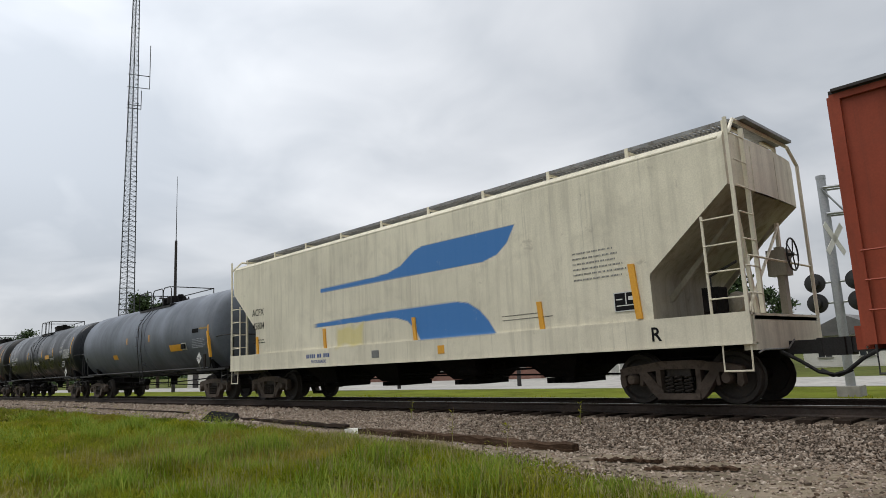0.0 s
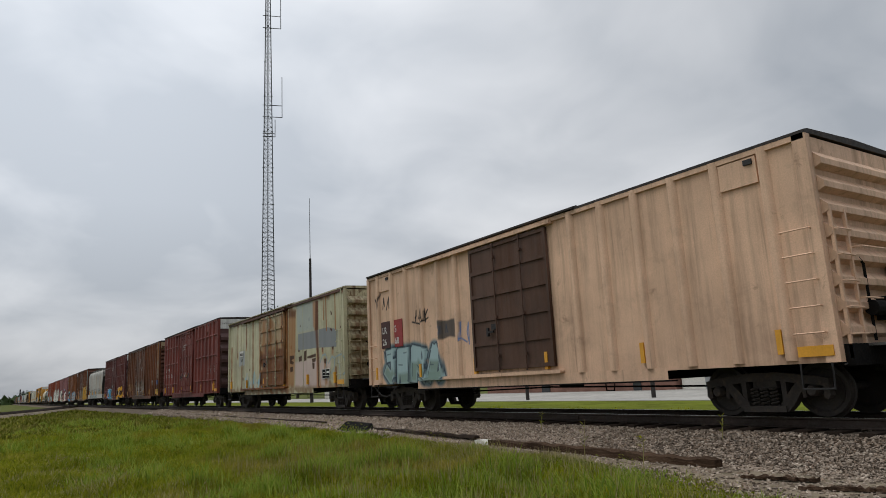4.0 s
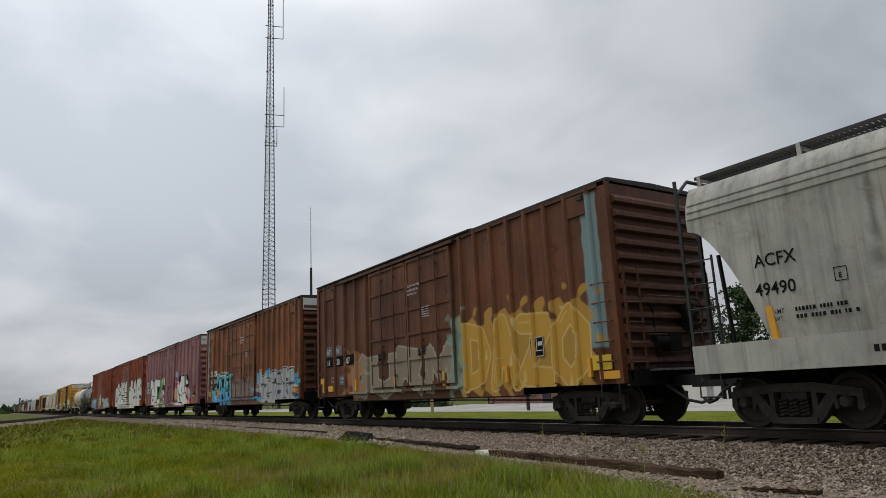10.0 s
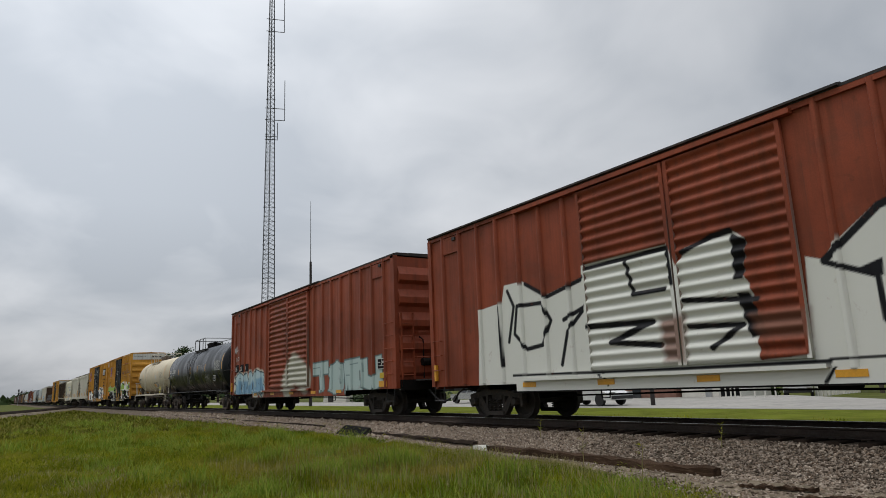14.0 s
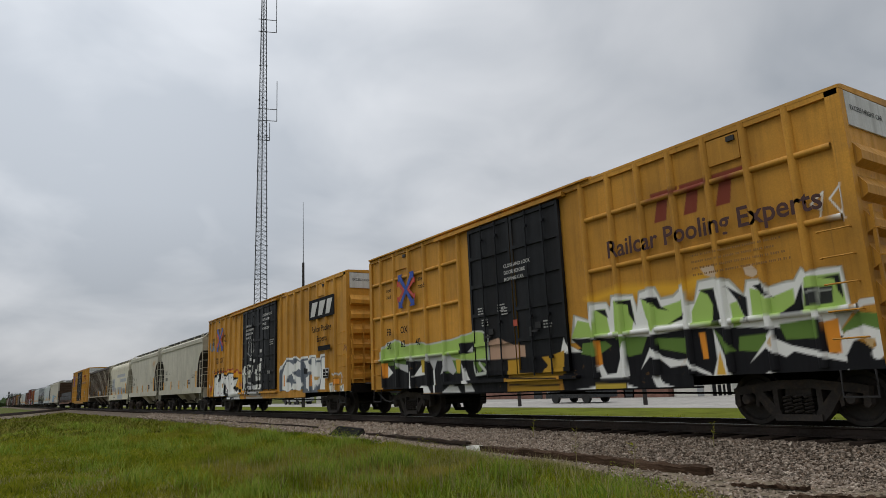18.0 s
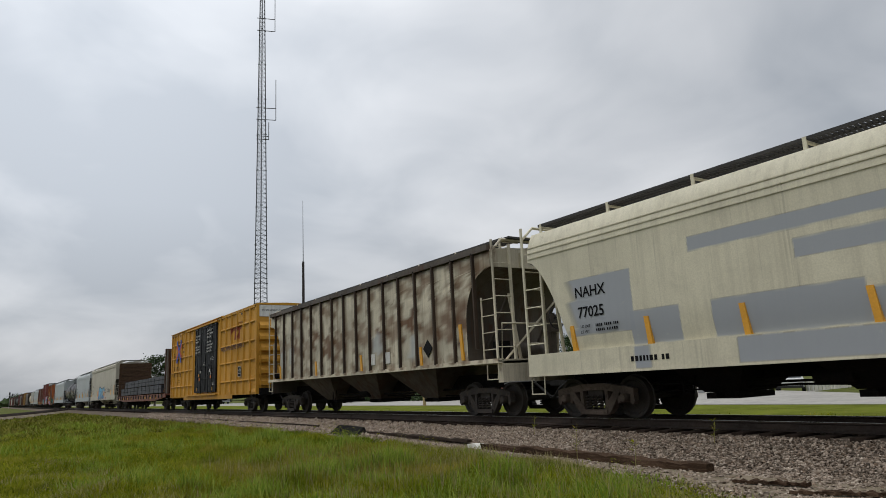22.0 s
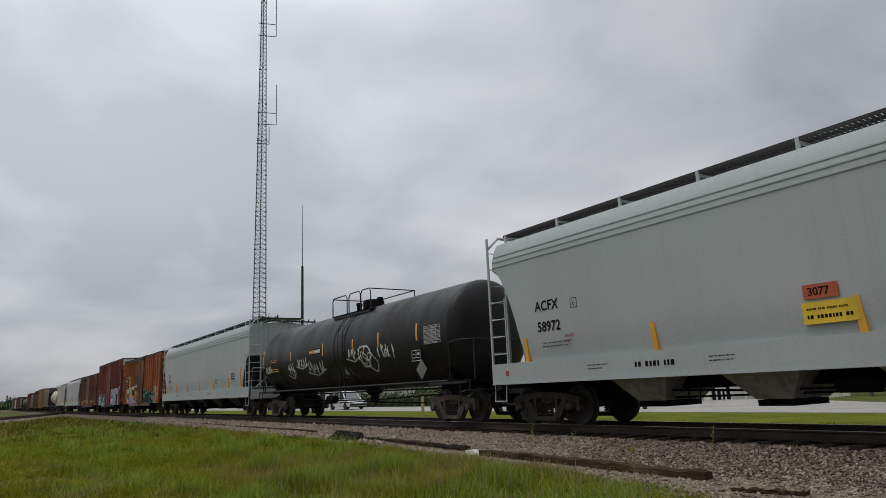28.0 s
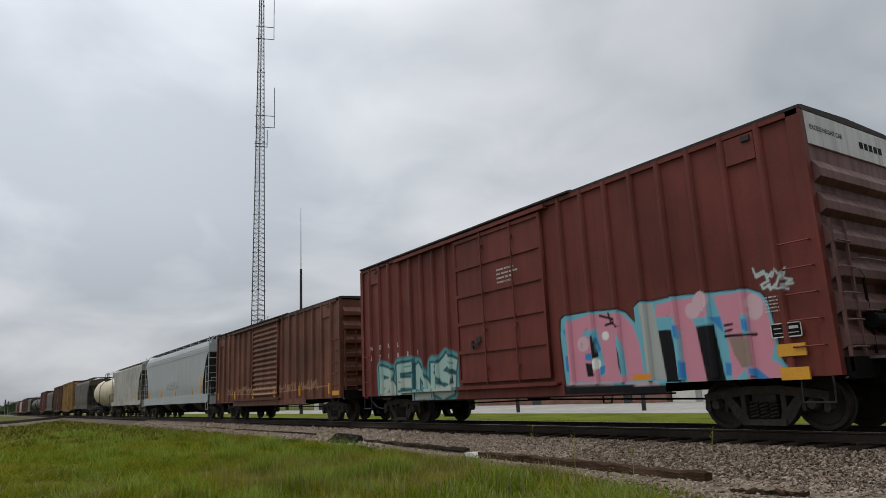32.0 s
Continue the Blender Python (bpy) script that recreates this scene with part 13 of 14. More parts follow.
sp.poly([(-5.03, 1.38), (-4.51, 1.37), (-4.49, 1.21), (-4.01, 1.22), (-3.96, 0.71), (-4.56, 0.73), (-5.03, 0.82)], LAV)
sp.poly([(-3.98, 2.15), (-3.24, 2.14), (-3.19, 1.81), (-3.69, 1.82), (-3.67, 1.49), (-3.91, 1.5)], YGRN)
sp.poly([(-3.91, 1.5), (-3.66, 1.51), (-3.65, 1.37), (-3.87, 1.36)], YELL)
sp.poly([(-3.87, 1.37), (-3.58, 1.36), (-3.57, 1.19), (-3.19, 1.18), (-3.16, 1.38), (-2.76, 1.36), (-2.68, 1.3), (-2.61, 0.69), (-3.89, 0.71)], LAV)
sp.poly([(-3.17, 2.16), (-2.66, 2.15), (-2.55, 1.97), (-3.15, 2)], YGRN)
sp.poly([(-3.17, 1.99), (-2.63, 1.94), (-2.6, 1.58), (-3.16, 1.57)], (0.04, 0.04, 0.036))
sp.poly([(-3.13, 1.54), (-2.72, 1.53), (-2.75, 1.36), (-3.17, 1.38)], YELL)
sp.stroke([(-3.62, 1.77), (-3.28, 1.77), (-3.29, 1.52), (-3.36, 1.44)], 0.03, WHT)
sp.stroke([(-3.61, 1.35), (-3.59, 1.2), (-3.22, 1.21), (-3.27, 1.37)], 0.03, WHT)
sp.poly([(-3.55, 1.7), (-3.35, 1.69), (-3.35, 1.55), (-3.56, 1.55)], (0.05, 0.06, 0.05))
sp.poly([(-3.52, 1.33), (-3.25, 1.36), (-3.24, 1.24), (-3.54, 1.24)], (0.42, 0.20, 0.10))
sp.poly([(-2.15, 2.2), (-1.57, 2.2), (-1.55, 1.39), (-2.07, 1.39), (-2.12, 1.86)], YELL)
sp.poly([(-2.58, 1.49), (-2.35, 1.5), (-2.24, 1.32), (-2.47, 1.32)], YELL)
sp.poly([(-2.49, 1.32), (-2.24, 1.32), (-2.08, 1.14), (-2.08, 1.39), (-1.55, 1.37), (-1.48, 0.66), (-2.09, 0.68), (-2.37, 1.12)], LAV)
sp.poly([(-2.65, 1.46), (-2.37, 1.06), (-2.1, 0.67), (-2.27, 0.68), (-2.63, 1.25)], BLK)
sp.poly([(-2.62, 1.2), (-2.3, 0.71), (-2.59, 0.69)], (0.42, 0.20, 0.10))
sp.stroke([(-2.63, 1.24), (-2.28, 0.7)], 0.025, WHT)
sp.stroke([(-2.63, 1.24), (-2.6, 0.69)], 0.025, WHT)
sp.poly([(-2.19, 2.15), (-2.12, 1.86), (-2.07, 1.16), (-2.14, 1.21), (-2.33, 1.56)], BLK)
sp.poly([(-1.5, 1.92), (-1.34, 2.09), (-1.11, 2.19), (-1, 2.06), (-0.74, 1.72), (-0.53, 1.57), (-0.59, 1.4), (-1.46, 1.41)], YELL)
sp.poly([(-1.47, 1.42), (-0.56, 1.39), (-0.7, 0.64), (-1.32, 0.66), (-1.45, 0.87), (-1.48, 1.22)], YGRN)
sp.poly([(-1.29, 1.58), (-1.2, 1.55), (-1.07, 1.3), (-1.08, 1.13), (-1.2, 1.12), (-1.35, 1.28)], (0.3, 0.17, 0.09))
sp.stroke([(-1.29, 1.58), (-1.2, 1.55), (-1.07, 1.3), (-1.07, 1.12), (-1.21, 1.11), (-1.35, 1.28), (-1.29, 1.58)], 0.03, BLK)
sp.stroke([(-1.08, 2.26), (-1.11, 1.78), (-1.09, 1.56), (-1.04, 1.22), (-1.07, 1.04)], 0.03, BLK)
sp.stroke([(-1.37, 1.04), (-0.63, 1.04)], 0.03, BLK)
sp.poly([(-1.22, 1.71), (-1.13, 1.72), (-1.13, 1.57), (-1.24, 1.57)], BLK)
sp.dots([(-1.22, 0.82)], 0.22, VERM)
sp.dots([(-1.6, 0.81), (-1.19, 1.98)], 0.17, VERM)
sp.dots([(-1.96, 1.64), (-2, 2.06), (-1.68, 1.85), (-3.05, 0.88), (-3.52, 0.83), (-1.66, 1.12)], 0.12, VERM)
sp.dots([(-2.77, 1.15), (-4.58, 1.03), (-3.04, 1.44), (-4.58, 1.44)], 0.1, VERM)
sp.dots([(-4.22, 1.1), (-3.42, 2.06), (-4.9, 1.51), (-4.86, 1.99), (-1.02, 0.95), (-3.59, 1.95), (-1.78, 1.96), (-2.02, 1.53), (-3.85, 1.52)], 0.08, VERM)
sp.dots([(-1.78, 1.24), (-4.58, 0.79), (-3.77, 0.97), (-1.88, 1.01)], 0.11, MAG)
sp.dots([(-4.57, 1.25), (-4.17, 0.87), (-3.44, 0.93), (-2.79, 0.88), (-4.65, 1.73), (-3.87, 1.77), (-2.34, 1.3), (-1.97, 0.85)], 0.08, MAG)
sp.dots([(-3.69, 2.05), (-3.38, 1.97), (-4.83, 1.79), (-4.61, 1.84), (-3.81, 1.92), (-1.54, 2.06), (-1.71, 2.05), (-1.85, 1.95), (-1.67, 1.65), (-1.09, 2), (-0.99, 1.91), (-1.39, 1.55), (-1.16, 1.82), (-0.94, 1.21), (-0.89, 1.1), (-1.32, 0.91)], 0.05, (0.12, 0.13, 0.05))
sp.dots([(-4.86, 1.13), (-4.42, 0.93), (-3.52, 1.06), (-3.11, 1.1), (-2.92, 0.83), (-3.71, 1.2), (-2.13, 0.99), (-1.66, 0.93), (-2.18, 1.23), (-1.68, 1.23)], 0.04, (0.2, 0.14, 0.3))
sp.poly([(-5.89, 1.82), (-5.25, 1.73), (-5.27, 1.39), (-5.57, 1.12), (-5.97, 1.24), (-6.12, 1.42)], (0.08, 0.04, 0.025), 0.15, 0.85)
sp.poly([(5.74, 2.1), (6.71, 2.07), (7.45, 2.07), (7.66, 1.54), (7.65, 1.1), (7.27, 1.04), (7.2, 0.85), (6.56, 0.86), (6.03, 0.89), (5.82, 1.08)], (0.42, 0.20, 0.10))
sp.poly([(1.9, 1.74), (2.12, 1.91), (2.39, 1.93), (2.67, 1.78), (2.88, 1.74), (2.99, 1.78), (3.69, 1.72), (3.95, 1.7), (4.21, 1.82), (4.57, 1.83), (4.76, 1.75), (5, 1.67), (5.62, 1.64), (5.76, 1.43), (5.74, 1.13), (5.9, 1), (6.02, 0.87), (5.67, 0.71), (5.16, 0.64), (4.62, 0.67), (4.53, 0.79), (2.1, 0.91), (1.82, 1.14), (1.76, 1.58)], (0.018, 0.034, 0.034))
sp.stroke([(1.82, 1.11), (1.8, 1.64), (2.12, 1.91), (2.39, 1.93), (2.63, 1.79), (2.57, 1.61), (2.34, 1.54), (2.38, 1.33), (2.19, 1.61)], 0.045, TEA2)
sp.stroke([(2.74, 1.75), (2.86, 1.56), (2.97, 1.34), (3.09, 1.26), (2.94, 1.14), (2.99, 0.98), (3.38, 0.87)], 0.035, TEA2)
sp.stroke([(3.09, 1.75), (3.27, 1.53), (3.44, 1.34), (3.25, 1.63)], 0.04, TEA2)
sp.stroke([(3.69, 1.7), (3.73, 1.49), (3.82, 1.29), (3.85, 1.07), (3.77, 0.9)], 0.04, TEA2)
sp.stroke([(3.94, 1.68), (4.21, 1.82), (4.57, 1.83), (4.73, 1.72), (4.71, 1.28), (4.73, 1.01)], 0.04, TEA2)
sp.stroke([(4.21, 1.41), (4.35, 1.57), (4.43, 1.49), (4.37, 1.31), (4.22, 1.27)], 0.03, TEA2)
sp.stroke([(4.37, 1.12), (4.49, 0.9)], 0.03, TEA2)
sp.stroke([(4.78, 1.37), (5.18, 1.48), (4.95, 1.38)], 0.04, TEA2)
sp.stroke([(4.94, 1.67), (5.62, 1.64)], 0.035, TEA2)
sp.stroke([(5.42, 1.33), (5.58, 1.4), (5.75, 1.35), (5.5, 1.23), (5.69, 1.14)], 0.05, TEA2)
sp.stroke([(5.76, 0.96), (5.85, 0.81), (5.98, 0.91)], 0.05, TEA2)
sp.stroke([(4.78, 0.98), (4.99, 0.95), (5, 0.84)], 0.03, TEA2)
sp.stroke([(2.08, 1.05), (2.1, 0.88)], 0.04, TEA2)
sp.poly([(4.15, 1.22), (4.58, 1.21), (4.57, 1.14), (4.14, 1.16)], ORA)
sp.poly([(5.9, 2.07), (6.48, 2.06), (6.53, 1.28), (5.94, 1.29)], (0.5, 0.4, 0.32))
sp.poly([(5.94, 2.04), (6.44, 2.03), (6.45, 1.69), (5.95, 1.69)], (0.03, 0.02, 0.015))
sp.poly([(5.96, 1.65), (6.46, 1.65), (6.49, 1.31), (5.98, 1.32)], (0.15, 0.12, 0.07))
sp.stroke([(6.74, 1.56), (7.16, 1.73), (7.28, 1.51)], 0.015, (0.55, 0.42, 0.32))
sp.stroke([(6.79, 1.23), (7.11, 1.44), (7.16, 1.4)], 0.015, (0.55, 0.42, 0.32))
sp.stroke([(7.43, 1.72), (7.15, 1.21)], 0.015, (0.55, 0.42, 0.32))
sp.stroke([(7.01, 1.33), (7.48, 1.37)], 0.015, (0.55, 0.42, 0.32))
c = consist(boxcar("burnt-orange boxcar with purple and yellow graffiti", 8.06, 4.55, PAINT["orange"], PAINT["brown_door"], (-1.76, 1.76, 1), sp, evenly(-7.1, -2.2, 7) + evenly(2.3, 7.2, 7), seed=33, ribs=7, door_paint=PAINT["orange_door"], end_paint=PAINT["brown_b"], post_w=0.07, reflect=False), -545.29)
for i, (a, b) in enumerate((("WR", "44"), ("WK", "15"))):
    p = part("number_board", Geo().box(-6.64 + i * 0.8, -6.07 + i * 0.8, -1.652, -1.645, 2.65, 3.02), M_UNDER, c)
    write_side(p, a, -6.6 + i * 0.8, -1.656, 2.71, 0.25, M_WHITE, True)
    p = part("number_board", Geo().box(-6.66 + i * 0.8, -6.07 + i * 0.8, -1.652, -1.645, 2.18, 2.53), M_UNDER, c)
    write_side(p, b, (-6.46, -5.8)[i], -1.656, 2.24, 0.25, M_WHITE, True)

bars_side(c, 6.78, -1.645, 2.02, 0.55, 5, M_WHITE, rn, 0.045, 0.03)

# 32: maroon boxcar with pink graffiti
sp = Spray()
sp.poly([(1.9, 2.33), (2.02, 2.4), (2.84, 2.41), (3.65, 2.36), (3.9, 2.25), (4.08, 2.05), (4.06, 2.33), (4.2, 2.43), (4.58, 2.41), (5.15, 2.42), (6.62, 2.34), (6.85, 2.24), (6.96, 2.08), (6.99, 1.79), (7.04, 1.41), (7.02, 1.23), (7.12, 1.02), (6.93, 0.62), (1.93, 0.72), (1.86, 1.94)], BLK)
sp.poly([(1.95, 2.31), (2.06, 2.37), (2.84, 2.38), (3.65, 2.33), (3.86, 2.24), (4.08, 2.02), (4.08, 2.32), (4.21, 2.4), (4.58, 2.38), (5.15, 2.4), (6.61, 2.32), (6.83, 2.22), (6.93, 2.07), (6.97, 1.8), (7.01, 1.42), (7, 1.23), (7.1, 1.03), (6.95, 0.76), (1.95, 0.93), (1.9, 1.94)], CYN)
sp.poly([(2.09, 2.23), (2.83, 2.32), (3.64, 2.28), (3.82, 2.18), (4.01, 1.98), (4.13, 1.61), (4.16, 1.07), (3.77, 0.91), (2.16, 0.97), (2.08, 1.67)], EPINK)
sp.poly([(4.64, 2.3), (5.14, 2.34), (5.81, 2.3), (5.8, 1.96), (5.42, 1.95), (5.48, 1.81), (5.64, 1.24), (5.61, 0.84), (5.18, 0.86), (5.13, 1.23), (5.13, 1.74), (5.04, 2.04), (4.59, 2.07)], EPINK)
sp.poly([(5.92, 2.3), (6.6, 2.28), (6.79, 2.19), (6.88, 2.05), (6.92, 1.8), (6.96, 1.42), (6.86, 1.17), (7.04, 1.03), (6.93, 0.79), (6.41, 0.81), (6.36, 1.04), (6.1, 0.82), (6.1, 1.1), (6.09, 1.61)], EPINK)
sp.poly([(4.19, 2.37), (4.55, 2.35), (4.7, 1.65), (4.72, 0.91), (4.26, 0.97), (4.24, 1.64)], (0.42, 0.44, 0.42))
sp.poly([(4.62, 1.83), (4.92, 1.83), (5.03, 1.28), (5.03, 0.86), (4.7, 0.87)], BLK)
sp.poly([(5.48, 1.81), (5.86, 1.82), (5.93, 1.22), (5.97, 0.83), (5.58, 0.84), (5.52, 1.42)], BLK)
sp.poly([(4.59, 2.06), (5.04, 2.04), (5.13, 1.74), (5.09, 1.28), (5.16, 0.86), (5.03, 0.86), (4.92, 1.81), (4.61, 1.83)], CYN)
sp.poly([(5.42, 1.95), (5.97, 1.95), (6.05, 1.66), (6.04, 1.18), (6.1, 0.88), (5.96, 0.87), (5.86, 1.82), (5.48, 1.83)], CYN)
sp.poly([(4.95, 1.9), (5.1, 1.87), (5.1, 1.63), (4.96, 1.68)], BLU)
sp.poly([(5.05, 1.24), (5.16, 1.21), (5.14, 0.91), (5.03, 0.92)], BLU)
sp.poly([(5.99, 1.16), (6.11, 1.13), (6.08, 0.93), (5.98, 0.94)], BLU)
sp.poly([(5.8, 1.94), (6.01, 1.93), (6.03, 1.65), (5.88, 1.83)], BLU)
sp.poly([(2, 1.52), (2.1, 1.52), (2.08, 1.18), (1.99, 1.21)], BLU)
sp.poly([(1.98, 2.1), (2.06, 2.06), (2.03, 1.95)], BLU)
sp.poly([(2.61, 2), (3.03, 2), (3.12, 1.5), (3.17, 1.12), (3.01, 1.02), (2.97, 1.51), (2.88, 1.88), (2.59, 1.87)], CYN)
sp.poly([(2.95, 1.92), (3.1, 1.59), (3.02, 1.53)], BLU)
sp.poly([(2.62, 1.53), (2.85, 1.53), (2.79, 1.38), (2.6, 1.4)], BLU)
sp.poly([(3.02, 1.24), (3.17, 1.26), (3.12, 1.1), (3.01, 1.08)], BLU)
sp.poly([(2.84, 1.88), (2.94, 1.89), (3, 1.46), (2.89, 1.35)], BLK)
sp.poly([(2.6, 1.34), (2.99, 1.29), (2.9, 1.18), (2.77, 1.28), (2.93, 1.06), (2.63, 1.06)], BLK)
sp.poly([(3.55, 1.95), (3.69, 1.69), (3.74, 1.04), (3.63, 1.04), (3.54, 1.56)], CYN)
sp.poly([(3.58, 1.61), (3.63, 1.46), (3.65, 1.06), (3.59, 1.23)], BLK)
sp.poly([(6.38, 1.9), (6.55, 1.9), (6.55, 1.58), (6.39, 1.62)], CYN)
sp.poly([(6.42, 1.84), (6.54, 1.82), (6.54, 1.63), (6.43, 1.66)], BLU)
sp.poly([(6.12, 1.55), (6.53, 1.54), (6.53, 1.07), (6.3, 1.05), (6.18, 1.29)], (0.3, 0.22, 0.18))
sp.stroke([(6.06, 1.59), (6.65, 1.57)], 0.025, BLK)
sp.stroke([(6.07, 1.77), (6.22, 1.78)], 0.02, BLK)
sp.stroke([(6.07, 1.67), (6.2, 1.69)], 0.02, BLK)
sp.poly([(6.45, 1.06), (6.58, 1.03), (6.84, 0.79), (6.59, 0.8), (6.47, 0.92)], BLU)
sp.stroke([(6.88, 1.17), (7.1, 1.03)], 0.03, CYN)
sp.stroke([(3.14, 2.27), (3.5, 2.16), (3.55, 2.1), (3.28, 2.06)], 0.025, BLK)
sp.stroke([(3.38, 2.29), (3.45, 2.09), (3.64, 2)], 0.025, BLK)
sp.dots([(3.25, 1.85), (2.94, 1.29)], 0.1, WHT)
sp.dots([(5.45, 2.1), (5.65, 2.23), (6.69, 2.1), (6.69, 1.92), (2.58, 1.73)], 0.16, (0.66, 0.45, 0.5))
sp.poly([(3.88, 1.05), (4.39, 1.05), (4.38, 0.93), (3.87, 0.93)], ORA)
sp.poly([(1.99, 0.96), (3.33, 0.93), (3.39, 0.88), (1.99, 0.89)], (0.5, 0.4, 0.42))
sp.poly([(3.7, 0.89), (4.48, 0.9), (4.56, 0.84), (4, 0.83)], (0.5, 0.4, 0.42))
sp.poly([(5.33, 0.84), (5.68, 0.84), (5.62, 0.79), (5.32, 0.79)], (0.5, 0.4, 0.42))
sp.stroke([(6.75, 2.64), (6.79, 2.48), (6.95, 2.53), (7.07, 2.45), (7.15, 2.57), (7.24, 2.46), (7.31, 2.56), (7.27, 2.44)], 0.018, (0.5, 0.58, 0.58))
sp.stroke([(6.78, 2.52), (6.94, 2.57), (6.98, 2.43), (7.08, 2.53)], 0.018, (0.5, 0.58, 0.58))
sp.stroke([(7, 2.4), (6.86, 2.35), (6.89, 2.28), (7.01, 2.34), (7.01, 2.25), (7.13, 2.34), (7.14, 2.25), (7.23, 2.41), (7.4, 2.36), (7.25, 2.29), (7.41, 2.3)], 0.02, (0.5, 0.58, 0.58))
sp.stroke([(6.98, 2.29), (7.32, 2.22)], 0.018, (0.5, 0.58, 0.58))
sp.word("BENS", -6.8, -2.3, 0.72, 1.85, (0.35, 0.5, 0.46), (0.03, 0.1, 0.11), 0.13, 0.07, seed=39, halo=(0.1, 0.32, 0.35), second=(0.45, 0.5, 0.45))
c = consist(boxcar("dark maroon boxcar with pink and turquoise graffiti", 7.94, 5.07, PAINT["maroon"], PAINT["maroon"], (-2.1, 1.6, 1), sp, evenly(-7.3, -2.6, 8) + evenly(2.2, 7.2, 8), seed=34, ribs=6, reflect=False, band=PAINT["band"], end_paint=car_paint("pale_maroon_end_paint", (0.15, 0.078, 0.07), 0.05, 0.4, 0.2, 44), post_w=0.07), -563.19)
numbered(c, -7.25, 2.3, (("N", "O", "K", "L"), ("5", "7", "1", "8", "8", "1")), M_WHITE, 0.17, col=0.6, pitch=0.32, y=-1.648)
bars_side(c, -0.2, -1.64, 3.75, 0.8, 4, M_WHITE, rn, 0.07, 0.05)
bar_code_panel(c, 6.95, YS - 0.05, 1.47, 0.52, 0.23)
bars_side(c, 6.86, YS - 0.002, 2.12, 0.44, 5, M_WHITE, rn, 0.035, 0.03)
for z in (1.18, 0.82):
    part("warning_board", Geo().box(7.03, 7.5, -1.66, -1.62, z, z + 0.19), M_REFLECT, c)

# 33 to 36 and the far tail
sp = Spray()
sp.scribble(-6, 1.2, 12, 0.4, (0.35, 0.2, 0.12), 61, 0.03)
consist(boxcar("dull brown boxcar with a corrugated door", 8.13, 4.43, PAINT["brown_red"], PAINT["brown_c"], (-1.76, 1.76, 1), sp, evenly(-7.4, -2.2, 7) + evenly(2.2, 7.4, 7), seed=35, ribs=6, corrugated=True, post_w=0.06), -581.12)
sp = Spray()
sp.scribble(-1.5, 1.9, 3.5, 0.5, (0.2, 0.22, 0.22), 62, 0.03)
consist(hopper("white-grey covered hopper car with faint tags", 9.6, PAINT["bluegrey_b"], PAINT["shade_grey"], sill=(0.98, 1.42), inset=1.4, chutes=3, top=4.42, cut=1.3, seed=37, spray=sp), -600.5)
consist(hopper("dirty olive-grey covered hopper car", 7.9, PAINT["grey"], PAINT["dark_hop"], sill=(1.1, 1.42), round_side=False, inset=1.4, chutes=3, top=4.25, cut=1.2, seed=38), -619.6)
c, *_ = tank_car("white tank car with rounded ends", 5.4, PAINT["tank_cream"], M_UNDER, over=1.5, seed=39)
consist(c, -636.2)
PAINT["old_yellow"] = car_paint("dirty_old_yellow_paint", (0.3, 0.17, 0.05), 0.3, 0.5, 0.25, 41)
TAIL = (("dark_hop", 8.2), ("old_yellow", 8.0), ("brown_c", 8.0), ("dark_hop", 8.0), ("maroon_b", 8.4), ("tank", 6.4), ("tank", 6.4), ("dark_hop", 8.4), ("brown_c", 8.0), ("maroon_b", 8.0), ("grey", 8.6), ("maroon", 8.6), ("dark_hop", 8.6))
x = -646.0
for k, (kind, half) in enumerate(TAIL):
    if kind == "tank":
        c, *_ = tank_car("black tank car far back in the train", half, PAINT["tank_black_b"], M_UNDER, over=1.5, seed=60 + k)
        half += 1.9
    elif kind in ("dark_hop", "grey", "beige", "bluegrey", "bluegrey_b", "warm_grey"):
        c = hopper("weathered covered hopper car far back in the train", half, PAINT[kind], PAINT["shade_grey"], seed=60 + k, reflect=False)
    else:
        c = boxcar("weathered boxcar far back in the train", half, 4.9 if k else 4.5, PAINT[kind], PAINT[kind], (-1.7, 1.7, 1), None, evenly(-half + 0.8, -2.3, 6) + evenly(2.3, half - 0.8, 6), seed=60 + k, reflect=False, detail=False)
    consist(c, x - half - 1.0)
    x -= 2 * half + 2.0

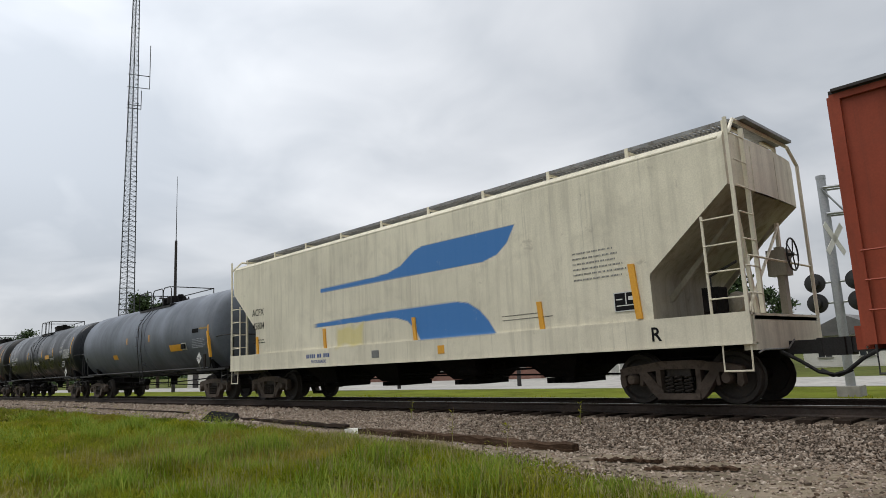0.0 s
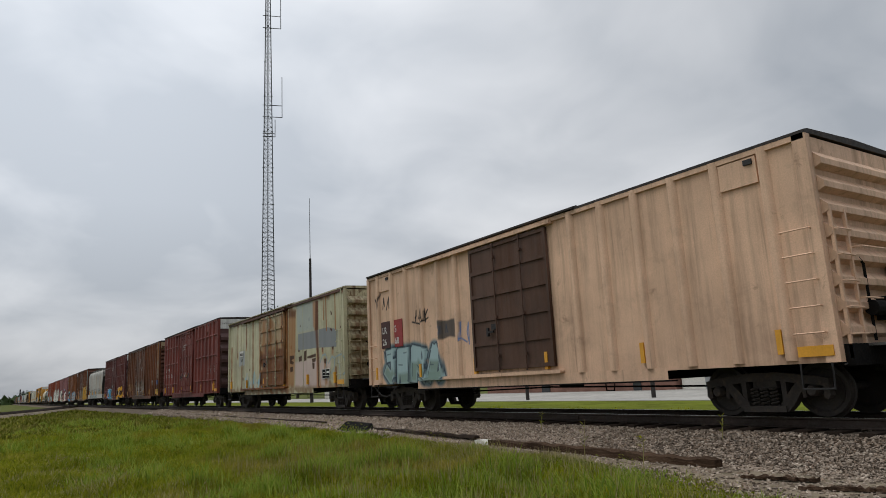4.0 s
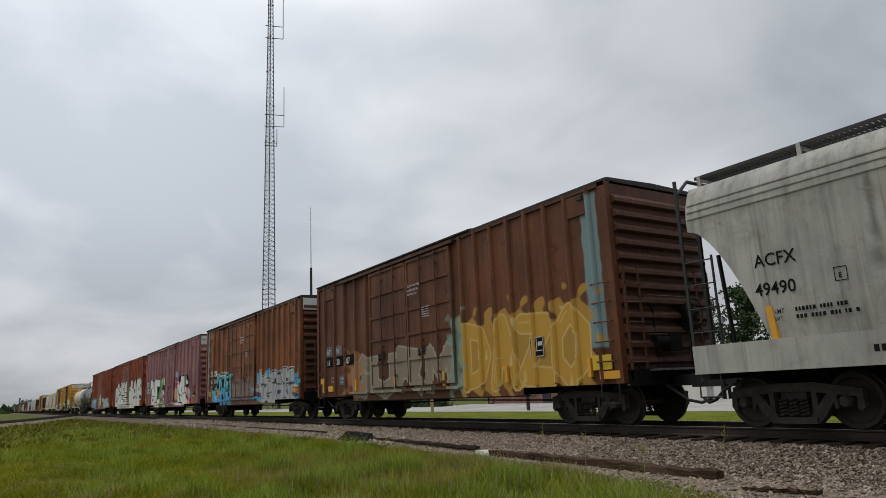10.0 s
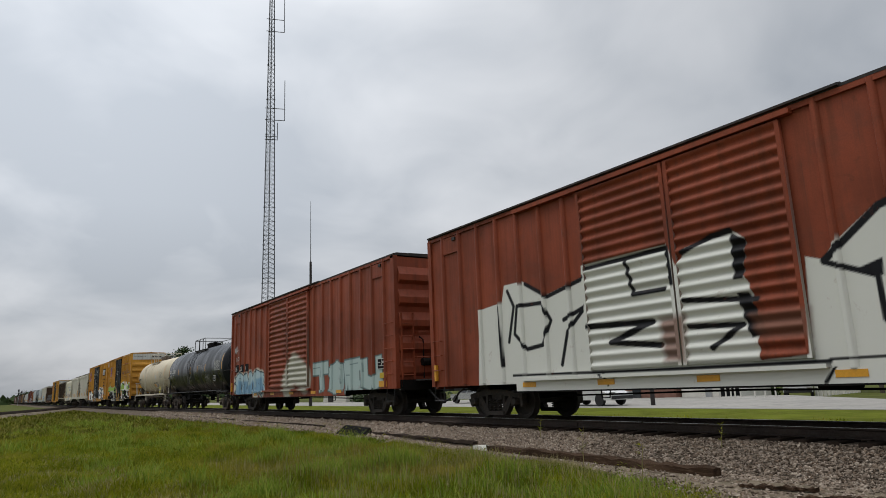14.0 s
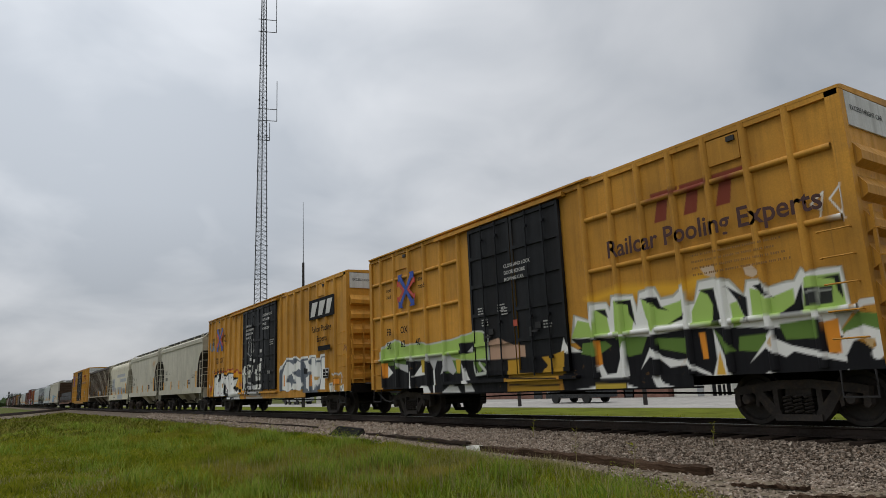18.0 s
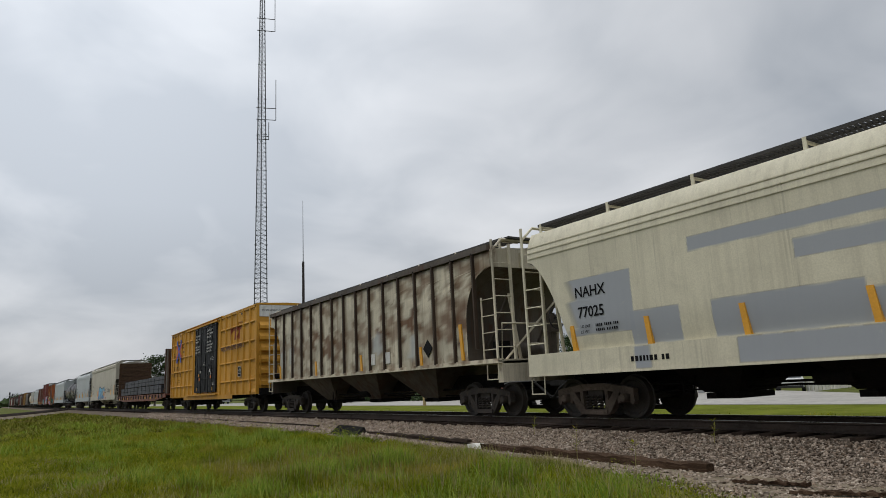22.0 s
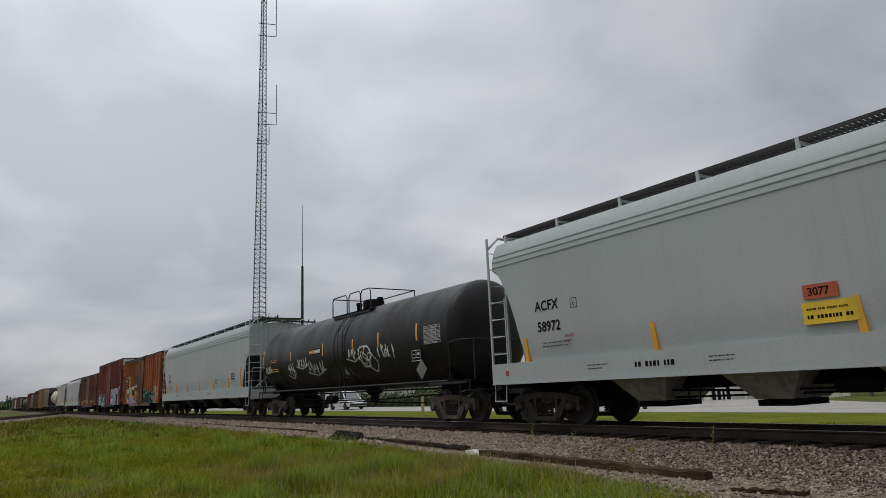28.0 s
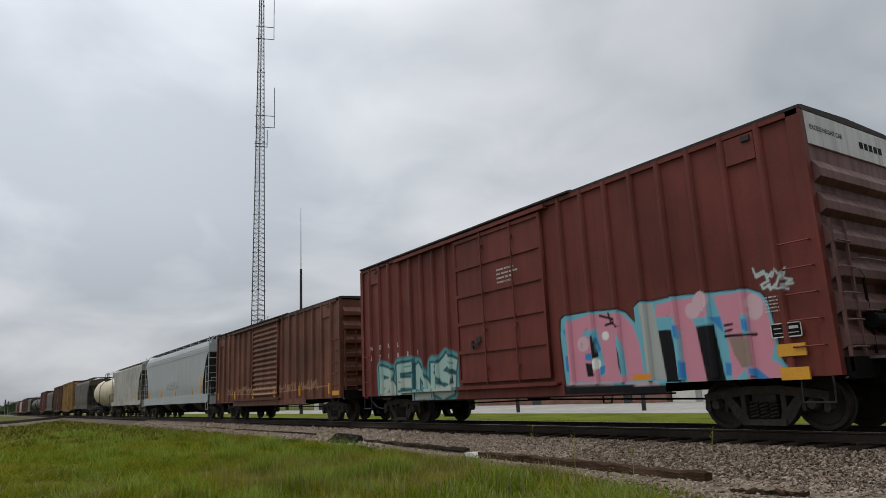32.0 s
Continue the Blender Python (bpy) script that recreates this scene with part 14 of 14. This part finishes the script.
# ties, each a piece of the track bed
tie_me = mesh_of("tie", Geo().prism([(-0.115, -0.36), (0.115, -0.36), (0.115, -0.185), (0.1, -0.172), (-0.1, -0.172), (-0.115, -0.185)], "y", -1.3, 1.3), M_TIE)
rt = random.Random(21)
for i in range(150):
    part("tie", tie_me, None, track_bed, at=pose(4 - i * 0.52 + rt.uniform(-0.03, 0.03), rt.uniform(-0.06, 0.06), rt.uniform(-0.012, 0.004), 0, 0, rt.uniform(-1.2, 1.2)))
g = Geo()
for i in range(150, 700):
    xx = 4 - i * 0.52
    g.box(xx - 0.11, xx + 0.11, -1.3, 1.3, -0.36, -0.175)
tagged(part("far_ties", g, M_TIE, track_bed), kind="stuff")
g = Geo()
for i in range(120):
    xx = -150 + i * 0.6
    g.box(xx - 0.11, xx + 0.11, wye(xx) - 1.3, wye(xx) + 1.3, -0.3, -0.175)
thing("curved_track_ties", "dark timber ties of the track that curves away", "ties", kind="stuff", data=mesh_of("curved_track_ties", g, M_TIE))
course_lines(brick, -57, -35.2, 29, 3.6)


# ---------------------------------------------------------------- motion
def run(t):
    """How far the train has run by t seconds; it slows very slightly."""
    return 17.4672 * t - 0.00974 * t * t + 0.0000354 * t ** 3


def drive(car, rows, y, heading):
    walk(car, [(t, pose(x + 0.65, y, NEAR_Z + 0.075, 0, 0, heading)) for t, x in rows])


def motions():
    for car, middle in CARS:
        walk(car, [(t, pose(middle + run(t), 0, 0)) for t in (0, 4, 8, 12, 16, 20, 24, 28, 32)])
    drive(van, [(0, -330), (28, -62), (29.5, -43.9), (30, -36), (31, -25.2), (32, -14.5)], 17.0, 0)
    drive(dark_suv, [(0, 140), (16.5, -18.9), (17, -24.2), (18, -33.2), (19, -42.6), (20, -52), (32, -165)], 20.0, 180)
    drive(dark_pickup, [(0, 96), (12.5, -28.8), (13.5, -38.8), (32, -222)], 20.3, 180)
    drive(white_suv, [(0, -185), (13.4, -36.3), (13.5, -35.2), (14.5, -24.0), (32, 175)], 16.8, 0)
    drive(silver_car, [(0, 80), (15.5, -59.6), (16.5, -68.6), (32, -205)], 20.1, 180)


motions()
